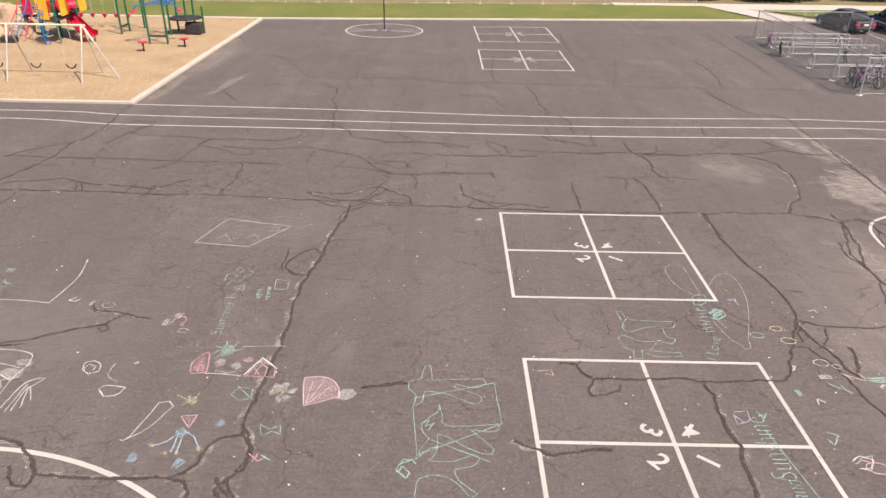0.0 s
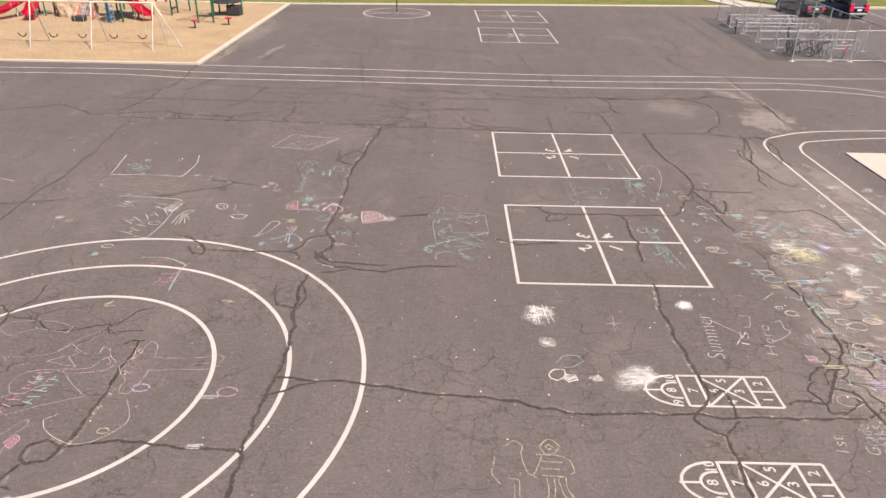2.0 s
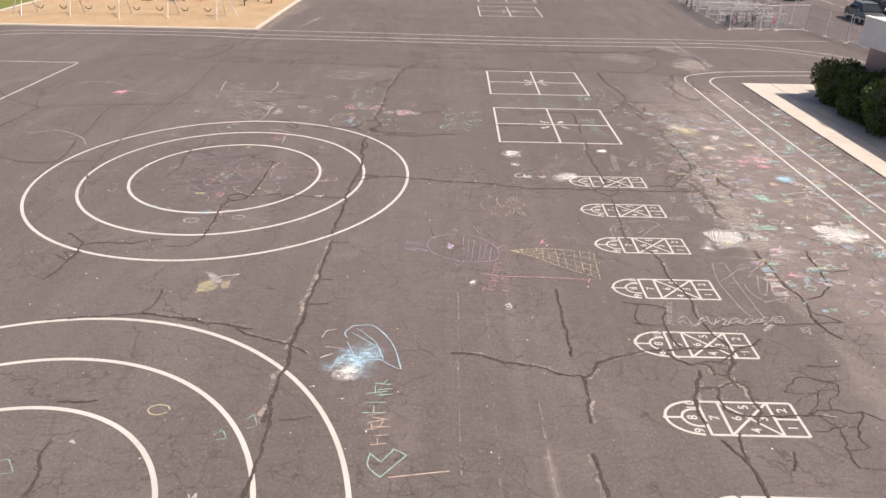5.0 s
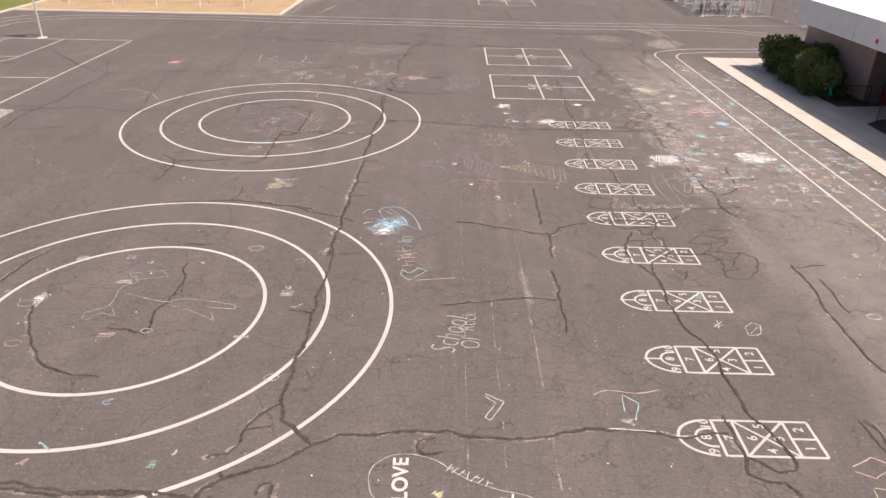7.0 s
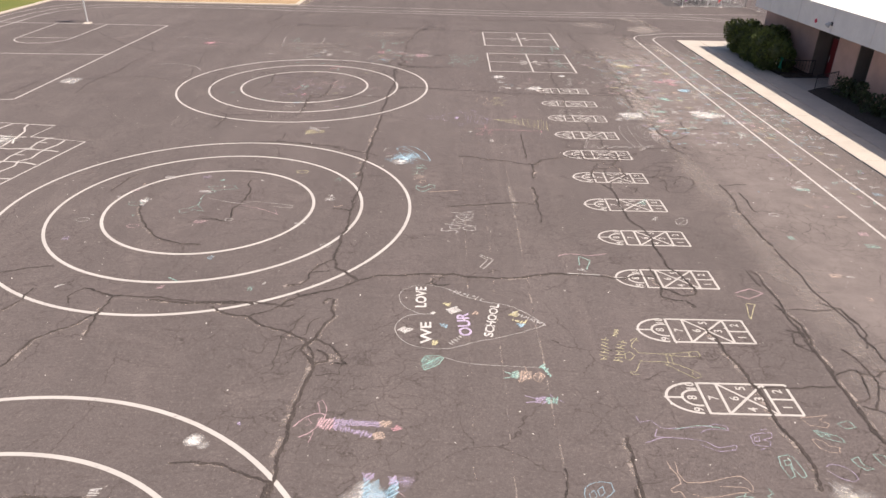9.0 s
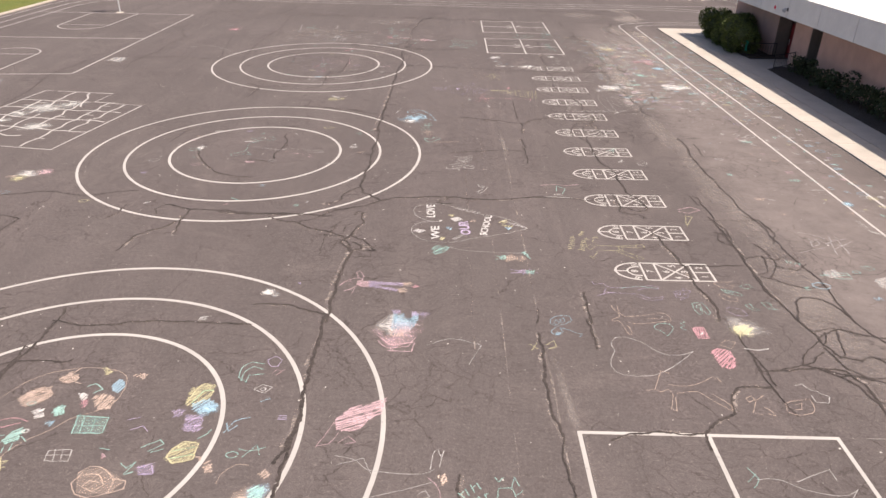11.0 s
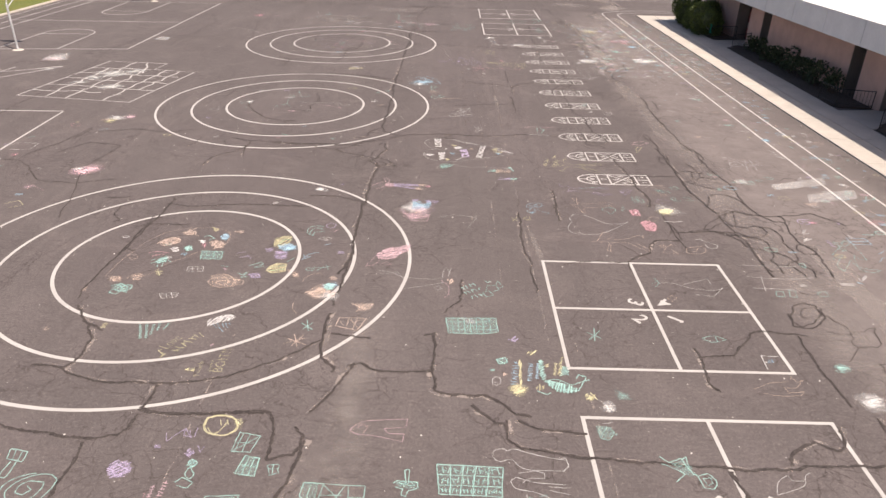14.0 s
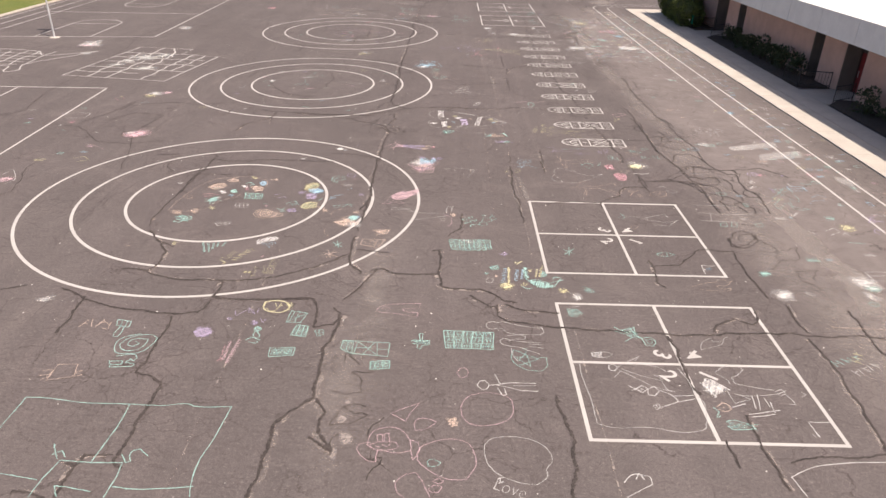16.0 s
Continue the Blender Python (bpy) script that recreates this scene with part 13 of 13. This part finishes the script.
stroke(d, WHITE, 1.8, (-0.29, 0.41), (0.05, 0.53), (0.42, 0.57), (0.69, 0.50), (0.79, 0.28), (0.53, 0.06), (0.36, -0.15), (0.16, -0.41), (0.05, -0.55))
stroke(d, WHITE, 1.8, (-0.29, 0.41), (-0.47, 0.32), (-0.69, 0.08), (-0.78, -0.18), (-0.76, -0.46), (-0.74, -0.57))
stroke(d, WHITE, 1.8, (-0.55, 0.08), (-0.37, 0.19), (-0.21, 0.14), (-0.21, -0.04), (-0.38, -0.25), (-0.57, -0.25), (-0.64, -0.13), (-0.55, 0.08))
stroke(d, WHITE, 2, (0.14, 0.05), (0.25, 0.00), (0.08, -0.28), (-0.03, -0.26))
stroke(d, WHITE, 2, (-0.19, -0.39), (-0.25, -0.34), (-0.30, -0.44), (-0.22, -0.46))
d = chalk_drawing("yellow chalk letters by the seam", 1.9, -29.31)
stroke(d, YELLOW, 2.2, (-0.30, 0.03), (-0.13, -0.15))
stroke(d, YELLOW, 2.2, (-0.29, -0.21), (-0.13, 0.09))
stroke(d, YELLOW, 2.2, (0.05, -0.00), (0.26, 0.20), (0.29, -0.04), (0.09, -0.14), (0.25, -0.09))
d = chalk_drawing("large pale chalk heart outline", 4.26, -29.64)
stroke(d, WHITE, 1.8, (0.98, 0.23), (0.60, 0.07), (0.22, 0.15), (-0.09, 0.52), (-0.39, 0.71), (-0.66, 0.70), (-0.81, 0.44), (-0.79, 0.16), (-0.91, -0.09), (-0.97, -0.41), (-0.81, -0.66), (-0.37, -0.71), (0.04, -0.58), (0.53, -0.21), (0.98, 0.23))
d = chalk_drawing("peach chalk outline of a lying figure", 4.66, -30.79)
stroke(d, PEACH, 2, (-0.17, 0.55), (-0.34, 0.65), (-0.50, 0.30), (-0.63, 0.01), (-0.52, -0.07), (-0.35, 0.02), (-0.31, -0.18), (-0.46, -0.58), (-0.36, -0.65), (-0.27, -0.22))
stroke(d, PEACH, 2, (-0.31, 0.18), (0.16, 0.16), (0.71, 0.48), (0.83, 0.31), (0.80, 0.44))
stroke(d, PEACH, 2, (-0.21, -0.10), (0.22, -0.04), (0.50, -0.35), (0.75, -0.61), (0.76, -0.42), (0.52, -0.11))
stroke(d, PEACH, 1.8, (-0.83, -0.04), (-0.68, 0.00))
d = chalk_drawing("rose chalk cloud with rings", 6.3, -29.48)
rubbed(d, ROSE, (-0.64, 0.14), (-0.35, 0.20), (-0.21, -0.13), (-0.31, -0.50), (-0.51, -0.55), (-0.64, -0.33), strength=0.85)
stroke(d, ROSE, 3, (-0.70, -0.01), (-0.50, 0.19), (-0.24, 0.11), (-0.24, -0.22))
stroke(d, PEACH, 2, (-0.37, 0.34), (-0.17, 0.55), (0.02, 0.46), (-0.15, 0.21), (-0.37, 0.34))
stroke(d, WHITE, 4, (0.12, 0.22), (0.41, 0.18), (0.70, 0.24))
d = chalk_drawing("orange chalk loops above the court", 6.68, -31.0)
stroke(d, PEACH, 2.2, (-0.47, 0.10), (-0.66, -0.03), (-0.84, -0.11), (-0.87, 0.00), (-0.72, 0.09), (-0.71, -0.11), (-0.88, -0.42), (-0.71, -0.49))
stroke(d, PEACH, 2.2, (-0.60, -0.26), (-0.50, -0.37), (-0.46, -0.52), (-0.60, -0.45))
stroke(d, PEACH, 2.2, (-0.12, -0.12), (0.09, -0.04), (0.43, 0.02), (0.42, -0.22), (0.29, -0.41), (-0.02, -0.46), (-0.18, -0.39), (-0.12, -0.12))
stroke(d, PEACH, 2.2, (0.06, -0.16), (0.23, -0.11), (0.12, -0.31), (0.00, -0.31))
stroke(d, WHITE, 2.2, (0.32, 0.46), (0.51, 0.51), (0.57, 0.34), (0.74, 0.27))
stroke(d, WHITE, 2.2, (0.53, 0.14), (0.52, -0.06), (0.77, -0.09), (0.89, 0.11), (0.72, 0.23))
d = chalk_drawing("white chalk sparkler scribble beyond the lane", 10.77, -23.76)
stroke(d, WHITE, 2.2, (-0.35, -0.01), (-0.02, 0.25), (0.12, -0.06), (0.48, 0.20), (0.88, 0.30))
stroke(d, WHITE, 2.2, (0.42, 0.44), (0.10, -0.69))
stroke(d, WHITE, 2.2, (0.11, -0.46), (0.95, 0.14))
stroke(d, WHITE, 2.2, (0.60, 0.45), (0.48, -0.67))
stroke(d, WHITE, 2.2, (0.36, -0.13), (0.86, -0.18))
stroke(d, WHITE, 2.2, (-0.24, 0.32), (-0.38, -0.25), (-0.10, -0.08), (-0.09, 0.25))
stroke(d, WHITE, 2, (-0.94, -0.67), (-0.31, -0.40), (0.25, -0.22))
stroke(d, WHITE, 2, (-0.40, 0.69), (0.00, 0.50), (0.30, 0.19))
d = chalk_drawing("thin white chalk sketch in the court", 5.92, -33.53)
stroke(d, WHITE, 1.8, (-0.75, 0.33), (-0.36, 0.35), (0.04, 0.11), (0.63, 0.01), (0.93, 0.16), (0.53, -0.30), (0.10, -0.20))
stroke(d, WHITE, 1.8, (-0.06, 0.30), (0.66, 0.61), (0.67, 0.34))
stroke(d, MINT, 2.2, (-0.81, 0.60), (-0.71, 0.34), (-0.86, 0.13))
stroke(d, MINT, 2, (-0.71, 0.47), (-0.92, 0.26))
stroke(d, PEACH, 1.8, (-0.69, -0.43), (-0.54, -0.30), (-0.45, -0.41), (-0.62, -0.61), (-0.69, -0.43))
d = chalk_drawing("mint chalk fish in the court", 5.81, -35.75)
stroke(d, MINT, 2.2, (-0.27, 0.01), (0.02, 0.13), (0.28, -0.02), (-0.07, -0.13), (-0.27, 0.01))
stroke(d, MINT, 2, (0.07, 0.13), (0.05, -0.13))
d = chalk_drawing("mint chalk asterisk in the court", 3.05, -35.69)
stroke(d, MINT, 2.5, (-0.16, 0.09), (0.13, -0.15))
stroke(d, MINT, 2.5, (-0.16, -0.22), (0.16, 0.16))
stroke(d, MINT, 2.5, (0.04, 0.26), (-0.03, -0.26))
d = chalk_drawing("peach chalk cat outline below the court", 6.63, -37.43)
stroke(d, PEACH, 1.8, (-0.59, -0.14), (-0.15, 0.09), (0.23, 0.15), (0.38, 0.33), (0.42, 0.11), (0.59, 0.21), (0.32, -0.06), (0.08, -0.03), (0.10, -0.24), (0.42, -0.18), (0.29, -0.31), (-0.19, -0.33), (-0.43, -0.26))
d = chalk_drawing("blue chalk lines of boxes on pale asphalt", 8.58, -32.94)
stroke(d, WHITE, 1.8, (-0.91, 0.84), (0.75, 0.85))
stroke(d, WHITE, 1.8, (-0.87, 0.21), (0.12, 0.12), (0.97, 0.23))
stroke(d, WHITE, 1.8, (-0.97, -0.40), (0.35, -0.46))
stroke(d, WHITE, 1.8, (-0.45, 0.30), (-0.66, -0.57))
stroke(d, MINT, 2.2, (-0.40, -0.56), (-0.21, -0.55), (-0.26, -0.80), (-0.47, -0.82), (-0.40, -0.56))
stroke(d, MINT, 2.2, (-0.03, -0.48), (0.13, -0.53), (0.03, -0.85), (-0.13, -0.80), (-0.03, -0.48))
stroke(d, MINT, 2.2, (0.68, -0.57), (0.93, -0.49), (0.91, -0.75), (0.65, -0.76), (0.68, -0.57))
d = chalk_drawing("mint chalk outline shape beyond the lane", 11.45, -31.56)
stroke(d, MINT, 2, (-0.75, 0.22), (-0.23, 0.79), (0.04, 1.13), (0.26, 1.15), (0.19, 0.66), (0.17, 0.26), (0.11, -0.04), (-0.06, 0.02), (-0.11, 0.25), (-0.31, -0.36), (-0.15, -0.57), (0.21, -0.62), (-0.10, -0.78), (-0.36, -0.65), (-0.37, -0.07), (-0.87, -0.75), (-0.90, -0.39), (-0.43, 0.23), (-0.86, -0.02))
stroke(d, MINT, 2, (-0.11, 1.04), (0.11, 1.22), (0.14, 0.98), (-0.09, 0.80), (-0.11, 1.04))
stroke(d, BLUE, 2, (0.67, 0.37), (1.04, 0.62), (1.24, 0.48), (0.96, 0.08), (0.68, 0.14), (0.38, -0.18))
stroke(d, PINK, 2, (-1.24, -0.77), (-0.77, -0.81), (-0.74, -1.22))
d = chalk_drawing("yellow chalk oval with scribbled writing", 9.97, 4.33)
stroke(d, YELLOW, 2.5, (-0.59, -0.03), (-0.20, 0.35), (0.31, 0.42), (0.59, 0.11), (0.49, -0.21), (-0.01, -0.42), (-0.49, -0.37), (-0.59, -0.03))
bars(d, YELLOW, 0.82, 0.31, 3, (-0.09, -0.04))
d = chalk_drawing("mint chalk spots beside the court", 7.55, 4.99)
stroke(d, MINT, 2.5, (-0.21, 0.45), (-0.05, 0.37), (-0.24, 0.11), (-0.29, 0.27))
stroke(d, WHITE, 2, (0.02, -0.21), (0.29, -0.12), (0.11, -0.45), (-0.02, -0.46))
d = chalk_drawing("mint and lilac chalk lines of writing", 10.31, 6.11)
bars(d, MINT, 1.37, 0.20, 44, (-0.34, -0.01))
bars(d, LILAC, 1.16, 0.19, 49, (-0.57, 0.19))
bars(d, MINT, 1.15, 0.51, 21, (0.27, -0.09))


# ---- the crowd of small chalk doodles, scuffs and specks ----
clutter_rng = random.Random(314)
PASTELS = [WHITE, WHITE, WHITE, WHITE, MINT, MINT, MINT, BLUE, BLUE, PINK, PEACH, YELLOW, LILAC, ROSE]
NAMES = {WHITE: "white", MINT: "mint green", PINK: "pale pink", YELLOW: "yellow", PEACH: "peach", LILAC: "lilac", BLUE: "light blue", ROSE: "rose pink", GREEN: "green"}


def doodle(x, y, size):
    """One small scrawl, of a kind that children repeat: loop, star, spiral, box, letters, rubbed spot."""
    r = clutter_rng
    colour = r.choice(PASTELS)
    kind = r.choice(("loop", "star", "spiral", "box", "letters", "spot", "spot", "scrawl", "scrawl", "patch"))
    d = chalk_drawing(f"small {NAMES[colour]} chalk {kind} rubbed on the asphalt", x, y)
    w = r.uniform(2.0, 3.4)
    if kind == "loop":
        pts = [(size * math.cos(a) * r.uniform(0.7, 1.1), size * 0.7 * math.sin(a) * r.uniform(0.7, 1.1)) for a in np.linspace(0, 6.4, 9)]
        stroke(d, colour, w, *pts)
        stroke(d, colour, w, (-size * 0.4, 0), (0, size * 0.3), (size * 0.5, -size * 0.1))
    elif kind == "star":
        for k in range(3):
            a = k * math.pi / 3 + r.uniform(-0.2, 0.2)
            stroke(d, colour, w, (-size * math.cos(a), -size * math.sin(a)), (size * math.cos(a), size * math.sin(a)))
    elif kind == "spiral":
        stroke(d, colour, w, *[(size * (1 - k / 14) * math.cos(k * 0.9), size * 0.8 * (1 - k / 14) * math.sin(k * 0.9)) for k in range(13)])
    elif kind == "box":
        a, b = size, size * r.uniform(0.4, 0.8)
        stroke(d, colour, w, (-a, -b), (a, -b), (a, b), (-a, b), (-a, -b))
        stroke(d, colour, w, (-a, 0), (a, r.uniform(-0.1, 0.1)))
    elif kind == "letters":
        bars(d, colour, size * 2.2, size * 0.8, r.choice((0, 90, r.uniform(0, 180))), (0, 0))
    elif kind == "spot":
        dust(d, colour, r.uniform(0.6, 1.0), (0, 0), size * 0.7)
        stroke(d, colour, w, (-size * 0.6, -size * 0.2), (size * 0.2, size * 0.2), (size * 0.7, -size * 0.1))
    elif kind == "scrawl":
        pts = [(r.uniform(-1, 1) * size, r.uniform(-0.8, 0.8) * size) for _ in range(8)]
        stroke(d, colour, w, *pts)
    else:
        rubbed(d, colour, *[(size * 0.8 * math.cos(a) * r.uniform(0.6, 1.1), size * 0.5 * math.sin(a) * r.uniform(0.6, 1.1)) for a in np.linspace(0, 5.4, 7)])


def crowd(n, x0, x1, y0, y1, small=0.1, large=0.32):
    for _ in range(n):
        doodle(round(clutter_rng.uniform(x0, x1), 2), round(clutter_rng.uniform(y0, y1), 2), clutter_rng.uniform(small, large))


crowd(16, 8.6, 12.5, -9.5, 5.5)
crowd(20, 12.2, 15.4, -8.5, 9.0)
crowd(14, 12.6, 15.2, -34.0, -20.0, 0.12, 0.35)
crowd(12, 9.0, 13.0, -31.0, -25.0, 0.12, 0.35)
crowd(8, 8.0, 13.0, -45.0, -36.5, 0.15, 0.35)


def whitened(label, x, y, pts):
    """A block of asphalt whitened solid with the side of the chalk."""
    d = chalk_drawing(label, x, y)
    rubbed(d, WHITE, *pts, strength=1.0)


whitened("block of asphalt rubbed solid white with chalk", 8.1, -5.7, ((-0.55, 0.25), (-0.1, 0.36), (0.4, 0.28), (0.5, -0.2), (0.1, -0.36), (-0.4, -0.25)))
whitened("long white chalk smear beside the lane lines", 11.75, -5.25, ((-0.75, 0.35), (-0.3, 0.5), (0.1, 0.2), (0.75, -0.12), (0.7, -0.34), (0.1, -0.3), (-0.5, -0.1)))


def scribble_field(zones, seed):
    """Faint overlapping scribbles that nobody could count."""
    rng = random.Random(seed)
    shades = [WHITE, MINT, BLUE, PINK, PEACH, YELLOW, LILAC]
    bm = bmesh.new()
    for n, x0, x1, y0, y1, big in zones:
        for k in range(n):
            x, y, s = rng.uniform(x0, x1), rng.uniform(y0, y1), rng.uniform(0.06, big)
            slot = rng.choice((0, 0, 0, 0, 0, 1, 1, 1, 2, 2, 2, 3, 4, 5, 6))
            kind = rng.random()
            if kind < 0.3:
                lines = [[(x + s * math.cos(a), y + 0.7 * s * math.sin(a)) for a in np.linspace(0, 5.8, 8)]]
            elif kind < 0.6:
                lines = [[(x - s, y + i * 0.05 * rng.uniform(0.7, 1.2)), (x + s * rng.uniform(0.5, 1), y + i * 0.05)] for i in range(rng.randint(2, 5))]
            else:
                lines = [smooth([(x + rng.uniform(-s, s), y + rng.uniform(-s, s)) for _ in range(5)], 3)]
            for line in lines:
                before = len(bm.faces)
                ribbon(bm, line, rng.uniform(0.016, 0.034), 0.0272 + rng.random() * 0.003)
                bm.faces.ensure_lookup_table()
                for f in bm.faces[before:]:
                    f.material_index = slot
    ob = mesh_object("chalk_scribbles", bm, [chalk_material(c, 0.6) for c in shades])
    tagged(ob, "faded pastel chalk scribbles crowding the asphalt", "chalk scribbles", kind="stuff")


scribble_field([(300, 8.0, 12.5, -10, 7, 0.26), (380, 12.0, 16.0, -10, 9.5, 0.26), (40, 10, 15, -22, -10, 0.25), (70, 12.6, 15.6, -35, -20, 0.22), (60, 12.9, 15.3, -22, -10, 0.2), (40, 9, 13, -45, -25, 0.25), (14, -12, -7, 3.0, 11, 0.2),
                (20, 7.2, 9.5, 2, 10, 0.2), (12, -11, -3, -37, -28, 0.12), (30, -12, -3, -22, -12, 0.22), (24, -12, -4, -6, 3, 0.25), (20, -20, -13.8, -30, -20, 0.2)], 99)


def specks(n, x0, x1, y0, y1, seed):
    """Crumbs of chalk, pebbles and droppings, too small to tell apart."""
    rng = random.Random(seed)
    bm = bmesh.new()
    for _ in range(n):
        x, y, s = rng.uniform(x0, x1), rng.uniform(y0, y1), rng.choice((0.006, 0.008, 0.010, 0.013, 0.020))
        top = [bm.verts.new((x + s * rng.uniform(0.6, 1.2) * math.cos(a), y + s * rng.uniform(0.6, 1.2) * math.sin(a), 0.0065)) for a in (0.2, 1.5, 2.8, 4.0, 5.2)]
        bm.faces.new(top)
        low = [bm.verts.new((v.co.x, v.co.y, 0.001)) for v in top]
        for k in range(5):
            bm.faces.new((low[k], low[(k + 1) % 5], top[(k + 1) % 5], top[k]))
    tagged(mesh_object("chalk_crumbs", bm, surface("chalk_crumb", (0.66, 0.62, 0.57), 0.95)), "scattered pale chalk crumbs and grit on asphalt", "grit", kind="stuff")


specks(1300, -16, 16, -48, 16, 1)
specks(260, -14, 22, 16, 48, 2)
specks(350, 8, 15.4, -12, 10, 3)
